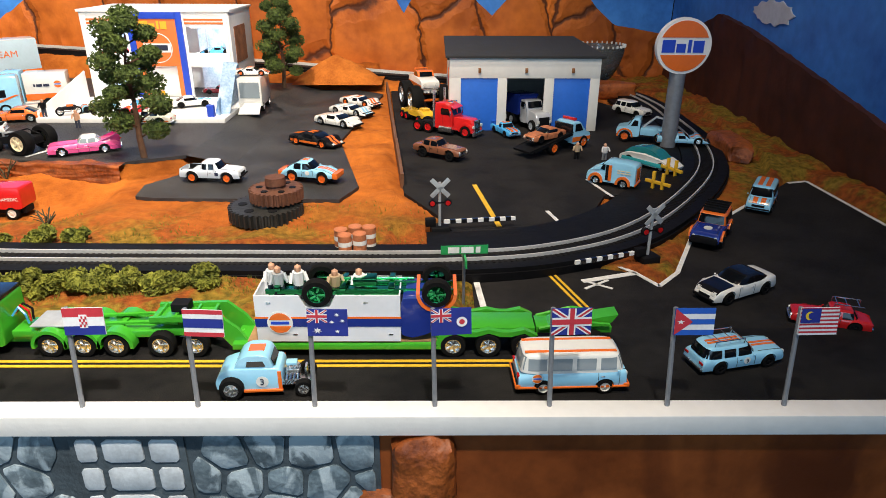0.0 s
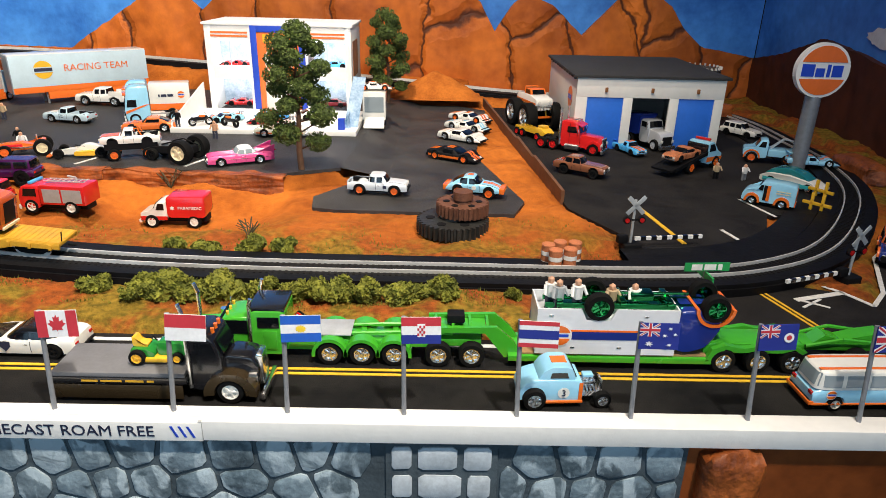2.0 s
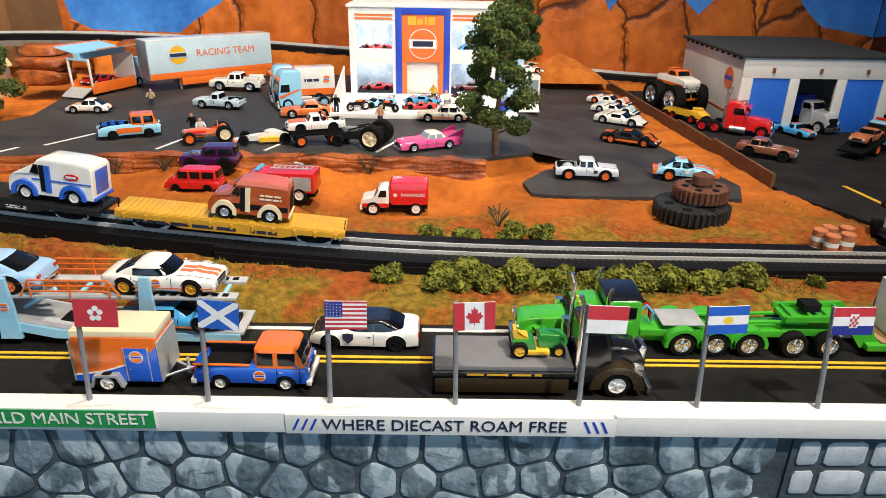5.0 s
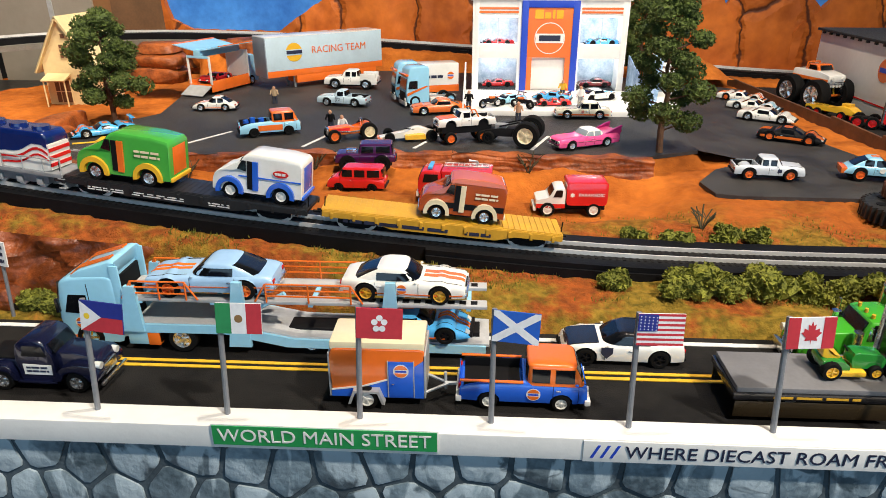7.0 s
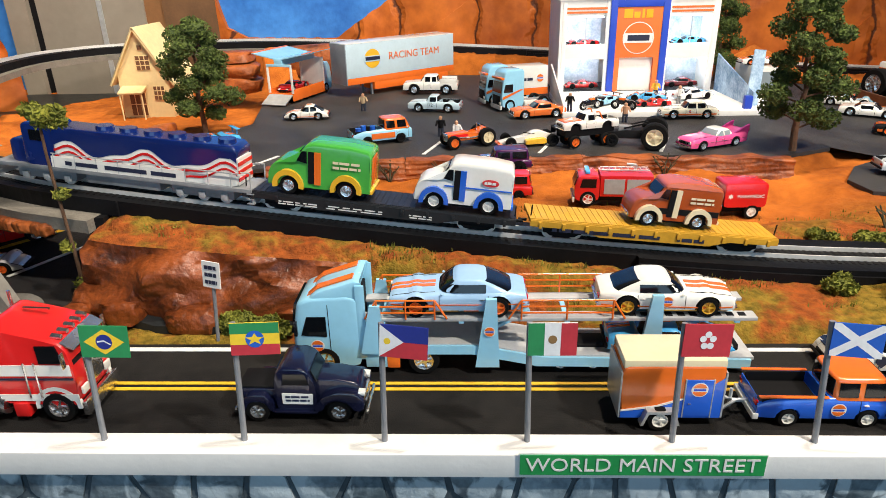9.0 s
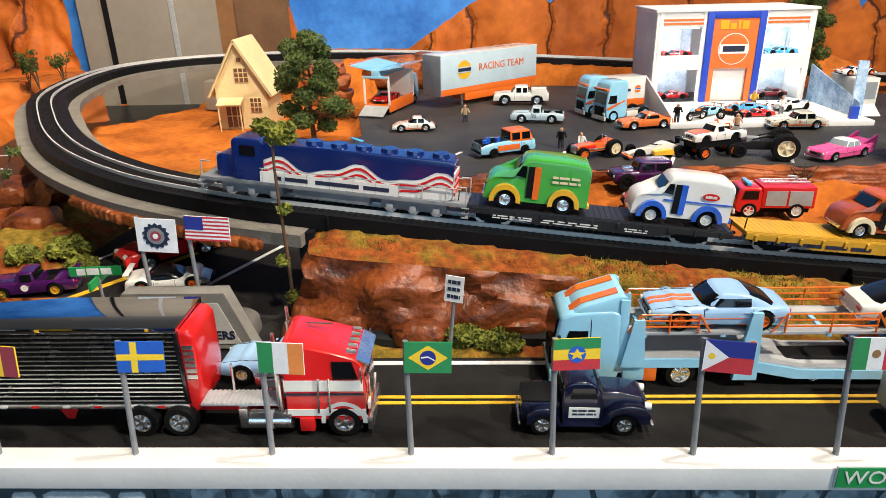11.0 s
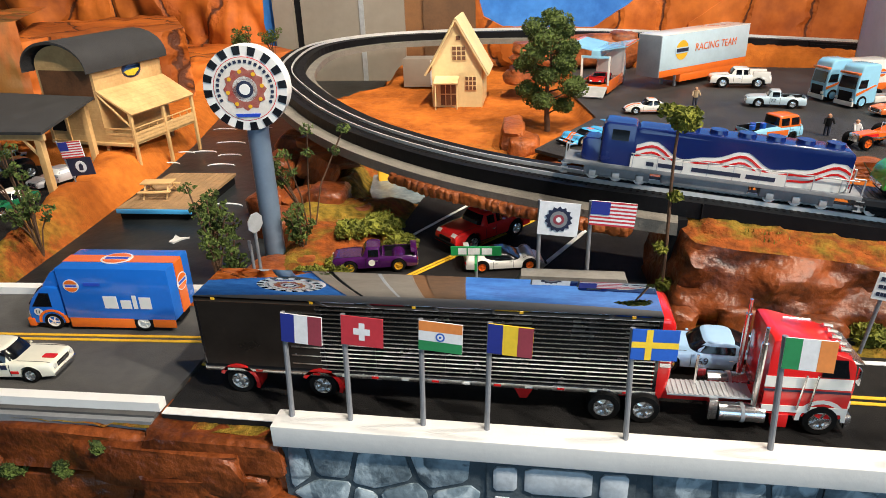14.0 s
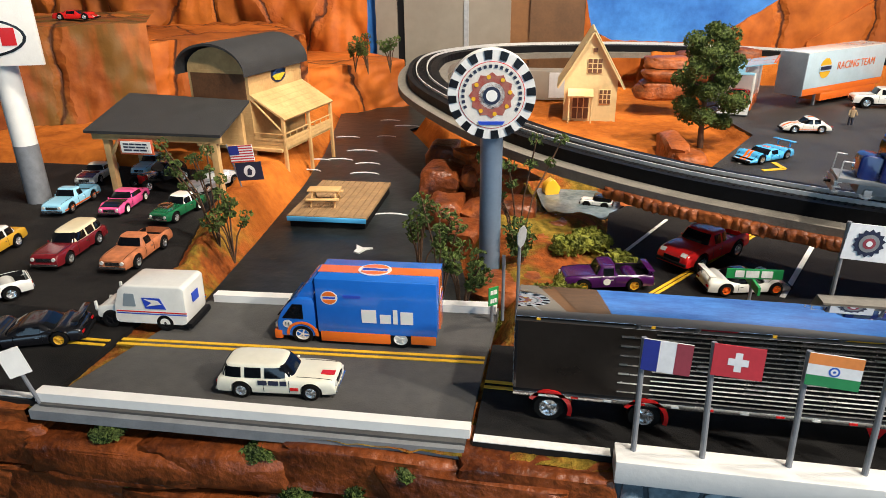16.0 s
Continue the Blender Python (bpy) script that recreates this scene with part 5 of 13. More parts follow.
KINDS = {
    "muscle": dict(W=0.394, zb=0.055, r=0.080, axles=(-0.29, 0.30), belt=0.185, roof=0.276, cabin=(-0.42, -0.17, 0.01, 0.15), wins=[(-0.21, 0.10)], top=[(-0.5, 0.13), (-0.49, 0.18), (-0.28, 0.195), (0.1, 0.188), (0.40, 0.17), (0.49, 0.155), (0.5, 0.11)]),
    "sedan": dict(W=0.37, zb=0.055, r=0.080, axles=(-0.29, 0.30), belt=0.19, roof=0.30, cabin=(-0.33, -0.24, 0.02, 0.12), wins=[(-0.26, -0.11), (-0.09, 0.06)], top=[(-0.5, 0.13), (-0.49, 0.18), (-0.3, 0.20), (0.1, 0.195), (0.42, 0.175), (0.49, 0.16), (0.5, 0.11)]),
    "saloon": dict(W=0.395, zb=0.050, r=0.080, axles=(-0.295, 0.305), belt=0.195, roof=0.288, cabin=(-0.41, -0.20, 0.01, 0.185), wins=[(-0.27, -0.10), (-0.085, 0.12)], top=[(-0.5, 0.12), (-0.492, 0.205), (-0.36, 0.215), (0.15, 0.20), (0.36, 0.182), (0.46, 0.165), (0.5, 0.10)]),
    "finned": dict(W=0.36, zb=0.045, r=0.068, axles=(-0.27, 0.31), belt=0.175, roof=0.255, cabin=(-0.26, -0.16, 0.02, 0.10), wins=[(-0.17, -0.06), (-0.05, 0.06)], top=[(-0.5, 0.12), (-0.5, 0.225), (-0.40, 0.20), (-0.22, 0.185), (0.1, 0.178), (0.44, 0.17), (0.49, 0.15), (0.5, 0.09)]),
    "wagon": dict(W=0.37, zb=0.055, r=0.078, axles=(-0.29, 0.30), belt=0.19, roof=0.302, cabin=(-0.485, -0.43, 0.05, 0.165), wins=[(-0.43, -0.28), (-0.26, -0.11), (-0.09, 0.09)], top=[(-0.5, 0.12), (-0.495, 0.19), (-0.3, 0.195), (0.12, 0.198), (0.45, 0.188), (0.495, 0.172), (0.5, 0.11)]),
    "pickup": dict(W=0.37, zb=0.065, r=0.082, axles=(-0.28, 0.29), belt=0.20, roof=0.305, cabin=(-0.09, -0.07, 0.09, 0.16), wins=[(-0.055, 0.075)], bed=(-0.48, -0.10), top=[(-0.5, 0.14), (-0.495, 0.20), (-0.1, 0.20), (0.16, 0.205), (0.43, 0.195), (0.49, 0.18), (0.5, 0.11)]),
    "crew": dict(W=0.38, zb=0.085, r=0.092, axles=(-0.29, 0.29), belt=0.225, roof=0.335, cabin=(-0.16, -0.13, 0.10, 0.19), wins=[(-0.12, -0.03), (-0.01, 0.09)], bed=(-0.48, -0.17), top=[(-0.5, 0.16), (-0.495, 0.225), (-0.15, 0.225), (0.18, 0.23), (0.43, 0.215), (0.49, 0.20), (0.5, 0.12)]),
    "sports": dict(W=0.43, zb=0.04, r=0.078, axles=(-0.30, 0.29), belt=0.150, roof=0.225, cabin=(-0.30, -0.14, 0.02, 0.20), wins=[(-0.15, 0.06)], top=[(-0.5, 0.10), (-0.49, 0.165), (-0.32, 0.175), (-0.1, 0.155), (0.18, 0.145), (0.32, 0.14), (0.45, 0.10), (0.5, 0.06)]),
    "proto": dict(W=0.42, zb=0.03, r=0.072, axles=(-0.29, 0.28), belt=0.115, roof=0.185, cabin=(-0.28, -0.10, 0.0, 0.14), wins=[(-0.10, 0.04)], top=[(-0.5, 0.09), (-0.49, 0.14), (-0.30, 0.15), (-0.12, 0.11), (0.1, 0.105), (0.28, 0.135), (0.44, 0.07), (0.5, 0.035)]),
    "beetle": dict(W=0.40, zb=0.06, r=0.085, axles=(-0.27, 0.28), belt=0.19, roof=0.32, cabin=(-0.42, -0.14, -0.01, 0.14), wins=[(-0.24, -0.10), (-0.08, 0.09)], top=[(-0.5, 0.08), (-0.47, 0.14), (-0.36, 0.20), (-0.2, 0.21), (0.1, 0.205), (0.30, 0.19), (0.44, 0.15), (0.5, 0.08)]),
    "gasser": dict(W=0.37, zb=0.075, r=0.085, axles=(-0.27, 0.31), belt=0.205, roof=0.315, cabin=(-0.34, -0.24, 0.0, 0.09), wins=[(-0.26, -0.12), (-0.10, 0.04)], top=[(-0.5, 0.14), (-0.49, 0.20), (-0.3, 0.215), (0.1, 0.21), (0.42, 0.195), (0.49, 0.18), (0.5, 0.12)]),
    "jeep": dict(W=0.43, zb=0.12, r=0.115, axles=(-0.28, 0.29), belt=0.27, roof=0.42, cabin=(-0.47, -0.45, 0.08, 0.13), wins=[(-0.42, -0.18), (-0.15, 0.06)], top=[(-0.5, 0.16), (-0.495, 0.27), (0.1, 0.275), (0.46, 0.26), (0.49, 0.24), (0.5, 0.15)]),
    "suv": dict(W=0.40, zb=0.075, r=0.085, axles=(-0.29, 0.29), belt=0.22, roof=0.345, cabin=(-0.48, -0.42, 0.06, 0.18), wins=[(-0.41, -0.25), (-0.23, -0.08), (-0.06, 0.10)], top=[(-0.5, 0.14), (-0.49, 0.22), (0.15, 0.225), (0.42, 0.21), (0.49, 0.18), (0.5, 0.11)]),
    "bus": dict(W=0.40, zb=0.07, r=0.075, axles=(-0.27, 0.30), belt=0.245, roof=0.405, cabin=(-0.485, -0.45, 0.42, 0.48), wins=[(-0.42, -0.24), (-0.21, -0.01), (0.02, 0.21), (0.24, 0.40)], top=[(-0.5, 0.09), (-0.495, 0.25), (0.485, 0.25), (0.5, 0.20), (0.5, 0.09)]),
    "buspick": dict(W=0.40, zb=0.07, r=0.075, axles=(-0.27, 0.30), belt=0.25, roof=0.405, cabin=(0.02, 0.03, 0.40, 0.48), wins=[(0.06, 0.21), (0.24, 0.40)], bed=(-0.48, 0.0), top=[(-0.5, 0.09), (-0.495, 0.25), (0.485, 0.25), (0.5, 0.20), (0.5, 0.09)]),
    "van": dict(W=0.42, zb=0.07, r=0.075, axles=(-0.28, 0.30), belt=0.26, roof=0.42, cabin=(-0.485, -0.46, 0.22, 0.32), wins=[(-0.42, -0.20), (-0.17, 0.02), (0.05, 0.24)], top=[(-0.5, 0.09), (-0.495, 0.26), (0.33, 0.26), (0.46, 0.22), (0.5, 0.17), (0.5, 0.09)]),
}


def round_line(pts, times=2):
    """Corners of an open line cut off, ends kept."""
    for _ in range(times):
        out = [pts[0]]
        for p, q in zip(pts, pts[1:]):
            out += [(p[0] * 0.75 + q[0] * 0.25, p[1] * 0.75 + q[1] * 0.25), (p[0] * 0.25 + q[0] * 0.75, p[1] * 0.25 + q[1] * 0.75)]
        pts = out + [pts[-1]]
    return pts


class Shell:
    """The lower body of a die-cast car: cross sections along x, narrowed and rounded at both ends, with wheel arches and an optional open bed."""

    def __init__(self, k, L, zl=0.0, nose=0.80, tail=0.88):
        self.k, self.L, self.zl, self.half = k, L, zl, k["W"] * L / 2
        self.nose, self.tail = nose, tail
        line = round_line(list(k["top"]), 2 if k["W"] > 0.395 else 1)
        xs, zs = [], []
        for x, z in line:
            if not xs or x > xs[-1] + 1e-6:
                xs.append(x)
                zs.append(z)
            else:
                zs[-1] = max(z, zs[-1])
        self.xs, self.zs = xs, zs

    def width(self, u):
        """Half width at u lengths from the middle."""
        end = self.nose if u > 0 else self.tail
        t = max(0.0, (abs(u) - 0.24) / 0.26)
        w = 1 - (1 - end) * t ** 2.4
        for a in self.k["axles"]:
            w += 0.022 * math.exp(-((u - a) / (self.k["r"] * 1.15)) ** 2)
        return self.half * w

    def low(self, u):
        z, r = self.k["zb"], self.k["r"]
        for a in self.k["axles"]:
            d, ra = abs(u - a), r * 1.17
            if d < ra:
                z = max(z, r + math.sqrt(max(0, ra * ra - d * d)))
        return z

    def section(self, u):
        """Cross section at u from sill to middle: (y, z) in metres."""
        w, top, low = self.width(u), float(np.interp(u, self.xs, self.zs)), self.low(u)
        top = max(top, low + 0.012)
        h = top - self.k["zb"]
        pts = []
        for f, z in ((0.955, 0.0), (0.985, 0.22), (1.0, 0.46), (0.99, 0.66), (0.955, 0.84), (0.90, 0.945)):
            pts.append((f * w, max(low, self.k["zb"] + h * z)))
        bed = self.k.get("bed")
        if bed and bed[0] < u < bed[1]:
            fl = self.k["belt"] * 0.62
            pts += [(0.86 * w, top), (0.83 * w, max(fl, low) if low > fl else fl), (0.40 * w, fl), (0.0, fl)]
        else:
            pts += [(0.80 * w, top - 0.010 * h), (0.60 * w, top), (0.30 * w, top + 0.012 * h), (0.0, top + 0.016 * h)]
        return [(y, z * self.L + self.zl) for y, z in pts]

    def flank(self, u, z):
        """Half width at height z."""
        sec = self.section(u)[:6]
        return float(np.interp(z, [q[1] + i * 1e-7 for i, q in enumerate(sec)], [q[0] for q in sec]))

    def over(self, u, y):
        """Height of the top at y."""
        sec = self.section(u)[::-1]
        return float(np.interp(abs(y), [q[0] + i * 1e-7 for i, q in enumerate(sec)], [q[1] for q in sec]))

    def mesh(self):
        L, us = self.L, set(np.linspace(-0.5, 0.5, 30).tolist())
        us |= {-0.497, -0.49, 0.49, 0.497}
        for a in self.k["axles"]:
            ra = self.k["r"] * 1.17
            dz = min(ra, max(0.0, ra * ra - (self.k["zb"] - self.k["r"]) ** 2) ** 0.5)
            us = {u for u in us if abs(abs(u - a) - ra) > 0.008}
            for n in range(13):
                us.add(a + ra * math.cos(math.pi * n / 12))
            us |= {a - ra - 0.0005, a + ra + 0.0005}
        for b in self.k.get("bed", ()):
            us |= {b - 0.0006, b + 0.0006}
        bm, rings = bmesh.new(), []
        for u in sorted(us):
            if -0.5 <= u <= 0.5:
                sec = self.section(u)
                x = u * L
                row = [bm.verts.new((x, -y, z)) for y, z in sec] + [bm.verts.new((x, y, z)) for y, z in sec[-2::-1]]
                rings.append(row)
        n = len(rings[0])
        for a, b in zip(rings, rings[1:]):
            for i in range(n):
                q = (i + 1) % n
                bm.faces.new((a[i], b[i], b[q], a[q]))
        for r in (rings[0], rings[-1]):
            bmesh.ops.triangulate(bm, faces=[bm.faces.new(r)])
        bmesh.ops.recalc_face_normals(bm, faces=bm.faces)
        return bm


def patch(fn, nu, nv, thick):
    """A thin curved plate: fn(s, t) gives its point and outward direction for s, t from 0 to 1."""
    bm = bmesh.new()
    grid = []
    for i in range(nu + 1):
        row = []
        for j in range(nv + 1):
            p, n = fn(i / nu, j / nv)
            rim = i in (0, nu) or j in (0, nv)
            row.append((bm.verts.new(p + n * thick), bm.verts.new(p - n * thick) if rim else None))
        grid.append(row)
    for i in range(nu):
        for j in range(nv):
            bm.faces.new((grid[i][j][0], grid[i + 1][j][0], grid[i + 1][j + 1][0], grid[i][j + 1][0]))
    loop = [grid[i][0] for i in range(nu)] + [grid[nu][j] for j in range(nv)] + [grid[i][nv] for i in range(nu, 0, -1)] + [grid[0][j] for j in range(nv, 0, -1)]
    for a, b in zip(loop, loop[1:] + loop[:1]):
        bm.faces.new((a[0], b[0], b[1], a[1]))
    bmesh.ops.recalc_face_normals(bm, faces=bm.faces)
    return bm


class Cabin:
    """The glasshouse: raked screens, sides leaning in, rounded corners and a crowned roof."""

    def __init__(self, k, L, zl, kind):
        half = k["W"] * L / 2
        self.a, self.b, self.c, self.d = [v * L for v in k["cabin"]]
        self.z0, self.z1 = k["belt"] * L + zl - 0.0014, k["roof"] * L + zl
        boxy = kind in ("bus", "buspick", "van", "jeep")
        self.w0, self.w1 = half * (0.965 if boxy else 0.925), half * (0.86 if boxy else 0.74)
        self.n = 7.0 if boxy else 5.0
        self.round = kind in ("beetle", "sports", "proto")

    def level(self, t):
        """Rear x, front x and half width at t of the height."""
        bow = 0.10 * math.sin(math.pi * min(1, t)) * (1.6 if self.round else 1.0)
        f = min(1.0, t)
        xr = self.a + (self.b - self.a) * f + (self.a - self.b) * bow * 0.9
        xf = self.d + (self.c - self.d) * f + (self.d - self.c) * bow * 0.9
        return xr, xf, self.w0 + (self.w1 - self.w0) * f ** 1.25

    def z(self, t):
        return self.z0 + (self.z1 - self.z0) * t

    def at_side(self, x, t, s):
        xr, xf, w = self.level(t)
        u = max(-1, min(1, (2 * x - xr - xf) / (xf - xr)))
        return Vector((x, s * w * (1 - abs(u) ** self.n) ** (1 / self.n), self.z(t)))

    def at_end(self, v, t, front):
        xr, xf, w = self.level(t)
        d = (xf - xr) / 2 * (1 - abs(v) ** self.n) ** (1 / self.n)
        return Vector(((xr + xf) / 2 + (d if front else -d), v * w, self.z(t)))

    def mesh(self):
        bm, rows = bmesh.new(), []
        ring_t = [2 * math.pi * i / 44 for i in range(44)]
        for t, shrink in ((0, 1), (0.2, 1), (0.4, 1), (0.6, 1), (0.78, 1), (0.89, 0.995), (0.955, 0.965), (0.985, 0.92), (1.0, 0.84), (1.015, 0.60), (1.022, 0.3)):
            xr, xf, w = self.level(t)
            mx, hx = (xr + xf) / 2, (xf - xr) / 2
            row = []
            for a in ring_t:
                cx, cy = math.cos(a), math.sin(a)
                ex = 2 / self.n
                row.append(bm.verts.new((mx + shrink * hx * math.copysign(abs(cx) ** ex, cx), shrink * w * math.copysign(abs(cy) ** ex, cy), self.z(t))))
            rows.append(row)
        for p, q in zip(rows, rows[1:]):
            for i in range(44):
                j = (i + 1) % 44
                bm.faces.new((p[i], p[j], q[j], q[i]))
        bm.faces.new(rows[-1])
        return bm


def car(name, label, at, yaw, L, kind, body, roof=None, stripe=None, flank=None, rim=None, glass=None, emblem=None, number=None, disc=None, spoiler=None, lift=0.0, category="car", extra=None, wr=None, hood=None, wheels=True, roll=None, group=""):
    k = KINDS[kind]
    m = pose(*at, 0, 0, yaw) if roll is None else pose(*at, roll, 0, yaw)
    root = thing(name, m, label, category, group)
    W, half = k["W"] * L, k["W"] * L / 2
    glass = glass or m_glass
    zl = lift * L
    r = wr or k["r"]
    axles = k["axles"]
    top = k["top"]
    old = kind in ("sedan", "finned", "gasser", "pickup", "muscle", "wagon")
    shell = Shell(k, L, zl, 0.94 if kind in ("bus", "buspick", "jeep", "van") else (0.87 if old or kind in ("crew", "suv") else 0.74), 0.95 if kind in ("bus", "buspick", "jeep", "van", "suv", "crew", "pickup", "wagon") else 0.85)
    part("body", shell.mesh(), body, root, smooth=38)
    if "bed" in k:
        b0, b1 = k["bed"]
        fl = k["belt"] * 0.62 * L + zl
        for sy in (-1, 1):
            bx(root, "bed_liner", m_dark, b0 * L + 0.001, b1 * L - 0.001, sy * half * 0.835 - 0.0005, sy * half * 0.835 + 0.0003, fl, k["belt"] * L * 0.97 + zl, 0)
        bx(root, "bed_floor", m_dark, b0 * L + 0.0012, b1 * L - 0.0012, -half * 0.80, half * 0.80, fl - 0.0002, fl + 0.0006, 0)
        bx(root, "tailgate", body, -0.5035 * L, -0.498 * L, -half * 0.74, half * 0.74, fl - 0.0006, k["belt"] * L * 0.96 + zl, 0.0004)
    cab = Cabin(k, L, zl, kind)
    part("cabin", cab.mesh(), roof or body, root, smooth=40)
    t0, t1 = (0.16, 0.80) if kind not in ("muscle", "saloon") else (0.18, 0.70)
    for w0, w1 in k["wins"]:
        for s in (-1, 1):
            def pane(p, q, w0=w0, w1=w1, s=s):
                t = t0 + (t1 - t0) * q
                xr, xf, _ = cab.level(t)
                g = 0.022 * L
                x0, x1 = max((w0 + 0.006) * L, xr + g), min((w1 - 0.006) * L, xf - g)
                return cab.at_side(x0 + (x1 - x0) * p, t, s), Vector((0, s, 0.25)).normalized()
            part("side_window", patch(pane, 5, 5, 0.00028), glass, root)
    for front, nm in ((True, "windscreen"), (False, "rear_window")):
        def screen(p, q, front=front):
            return cab.at_end((p * 2 - 1) * 0.86, t0 + (0.87 - t0) * q, front), Vector((1 if front else -1, 0, 0.7)).normalized()
        part(nm, patch(screen, 8, 5, 0.00028), glass, root)
    if wheels:
        ww = 0.11 * L if kind not in ("jeep",) else 0.14 * L
        for x in axles:
            for s in (-1, 1):
                wheel(root, x * L, s * (half * 0.985 - ww * 0.42), r * L, ww, rim)
    # lamps, grille, bumpers, underside
    xn, xt = 0.5 * L, -0.5 * L
    zn = float(np.interp(0.485, shell.xs, shell.zs)) * L * 0.80 + zl
    wn, wt = shell.width(0.49), shell.width(-0.49)
    bright = m_chrome if old else m_dark
    for s in (-1, 1):
        if old or kind in ("bus", "buspick", "jeep"):
            part("headlight", cyl((xn - 0.0020, s * wn * 0.74, zn), (xn + 0.0006, s * wn * 0.74, zn), 0.021 * L + 0.0003, 0.017 * L + 0.0003, seg=12), m_lamp, root)
        else:
            def lens(p, q, s=s):
                u = 0.455 + 0.035 * q
                y = s * shell.width(u) * (0.50 + 0.34 * p)
                return Vector((u * L, y, shell.over(u, y))), Vector((0.5, 0, 0.85))
            part("headlight", patch(lens, 4, 2, 0.0003), m_lamp, root)
        bx(root, "tail_light", m_tail, xt - 0.0005, xt + 0.001, s * wt * 0.74 - 0.0019, s * wt * 0.74 + 0.0019, k["belt"] * L * 0.66 + zl, k["belt"] * L * 0.80 + zl, 0.0002)
    bx(root, "grille", m_dark, xn - 0.001, xn + 0.0003, -wn * 0.52, wn * 0.52, zn - 0.028 * L, zn + 0.012 * L, 0.0002)
    if old:
        for i in (-1, 0, 1):
            bx(root, "grille_bar", m_chrome, xn, xn + 0.0005, -wn * 0.5, wn * 0.5, zn + (i * 0.011 - 0.009) * L, zn + (i * 0.011 - 0.006) * L, 0)
    zbm = k["zb"] * L * 1.15 + zl
    for x0, x1, w, nm in ((xn - 0.002, xn + 0.0014, wn, "front_bumper"), (xt - 0.0014, xt + 0.002, wt, "rear_bumper")):
        bx(root, nm, bright, x0, x1, -w * 0.96, w * 0.96, zbm, zbm + 0.026 * L, 0.0006)
    bx(root, "chassis", m_dark, -0.44 * L, 0.44 * L, -half * 0.72, half * 0.72, k["zb"] * L * 0.6 + zl * 0.6, k["zb"] * L + zl + 0.004, 0)
    w0, w1 = k["wins"][-1]
    zs0, zs1 = zl + k["zb"] * L * 1.25, zl + k["belt"] * L * 0.93

    def on_flank(u0, u1, z0, z1, s):
        def fn(p, q):
            u, z = u0 + (u1 - u0) * p, z0 + (z1 - z0) * q
            return Vector((u * L, s * shell.flank(u, z), z)), Vector((0, s, 0))
        return fn
    for s in (-1, 1):
        for u in (w0 - 0.008, w1 + 0.03):
            part("door_seam", patch(on_flank(u - 0.0022, u + 0.0022, zs0, zs1, s), 1, 6, 0.00016), m_dark, root)
        part("door_handle", patch(on_flank(w0 + 0.015, w0 + 0.05, zl + k["belt"] * L * 0.76, zl + k["belt"] * L * 0.80, s), 1, 1, 0.0005), m_chrome, root)
        y = s * (cab.level(0.15)[2] + 0.0012)
        part("door_mirror", ball((w1 * L + 0.01 * L, y, cab.z(0.16)), 0.0011, 1, (1.0, 0.8, 0.8)), body, root)

    def on_top(u0, u1, y0, y1):
        def fn(p, q):
            u, y = u0 + (u1 - u0) * p, y0 + (y1 - y0) * q
            return Vector((u * L, y, shell.over(u, y))), Vector((0, 0, 1))
        return fn
    nose0 = k["cabin"][3] + 0.012
    if stripe:
        col, w = stripe
        spans = [(nose0, 0.488)]
        if "bed" not in k and k["cabin"][0] > -0.42:
            spans.append((-0.488, k["cabin"][0] - 0.01))
        for y0, y1 in ((-w * half, -w * half * 0.25), (w * half * 0.25, w * half)):
            for u0, u1 in spans:
                part("stripe", patch(on_top(u0, u1, y0, y1), 12, 2, 0.0003), col, root)
            if kind != "muscle":
                def crown(p, q, y0=y0, y1=y1):
                    x = cab.b + (cab.c - cab.b) * (0.10 + 0.80 * p)
                    y = y0 + (y1 - y0) * q
                    return Vector((x, y, cab.z(1.0 + 0.018 * (1 - abs(y) / cab.w1)))), Vector((0, 0, 1))
                part("roof_stripe", patch(crown, 4, 2, 0.0004), col, root)
    if hood:
        part("bonnet_panel", patch(on_top(nose0, 0.47, -half * 0.72, half * 0.72), 10, 6, 0.0003), hood, root)
    for sy in (-1, 1):
        part("bonnet_seam", patch(on_top(nose0, 0.47, sy * half * 0.735 - 0.00016, sy * half * 0.735 + 0.00016), 8, 1, 0.0002), m_dark, root)
    for col, u0, u1, z0, z1 in (flank or []):
        for s in (-1, 1):
            part("side_stripe", patch(on_flank(u0, u1, z0 * L + zl, z1 * L + zl, s), 14, 2, 0.0003), col, root)
    for s in (-1, 1):
        face = pose(0, 0, 0) if s < 0 else pose(0, 0, 0, 0, 0, 180)
        if emblem:
            u, z, rr2 = emblem
            roundel("emblem", rr2 * L, root, pose(u * L, s * (shell.flank(u, z * L + zl) + 0.0004), z * L + zl) @ face, 0.0002)
        if disc:
            u, z, rr2 = disc
            part("number_disc", side(ring(18, rr2 * L, rr2 * L), 0, 0.0002), p_white, root, m=pose(u * L, s * (shell.flank(u, z * L + zl) + 0.0004), z * L + zl) @ face)
        if number:
            u, z, size, txt = number
            text("number", txt, size * L, m_ink, root, pose(u * L, s * (shell.flank(u, z * L + zl) + 0.0008), z * L + zl) @ face @ FACE)
    if spoiler:
        bx(root, "spoiler", spoiler, -0.5 * L, -0.43 * L, -half * 0.9, half * 0.9, 0.235 * L + zl, 0.247 * L + zl, 0.0003)
        for s in (-1, 1):
            bx(root, "spoiler_post", spoiler, -0.475 * L, -0.455 * L, s * half * 0.5 - 0.0006, s * half * 0.5 + 0.0006, 0.15 * L + zl, 0.236 * L + zl, 0)
    if extra:
        extra(root, L, W, k, zl)
    return root


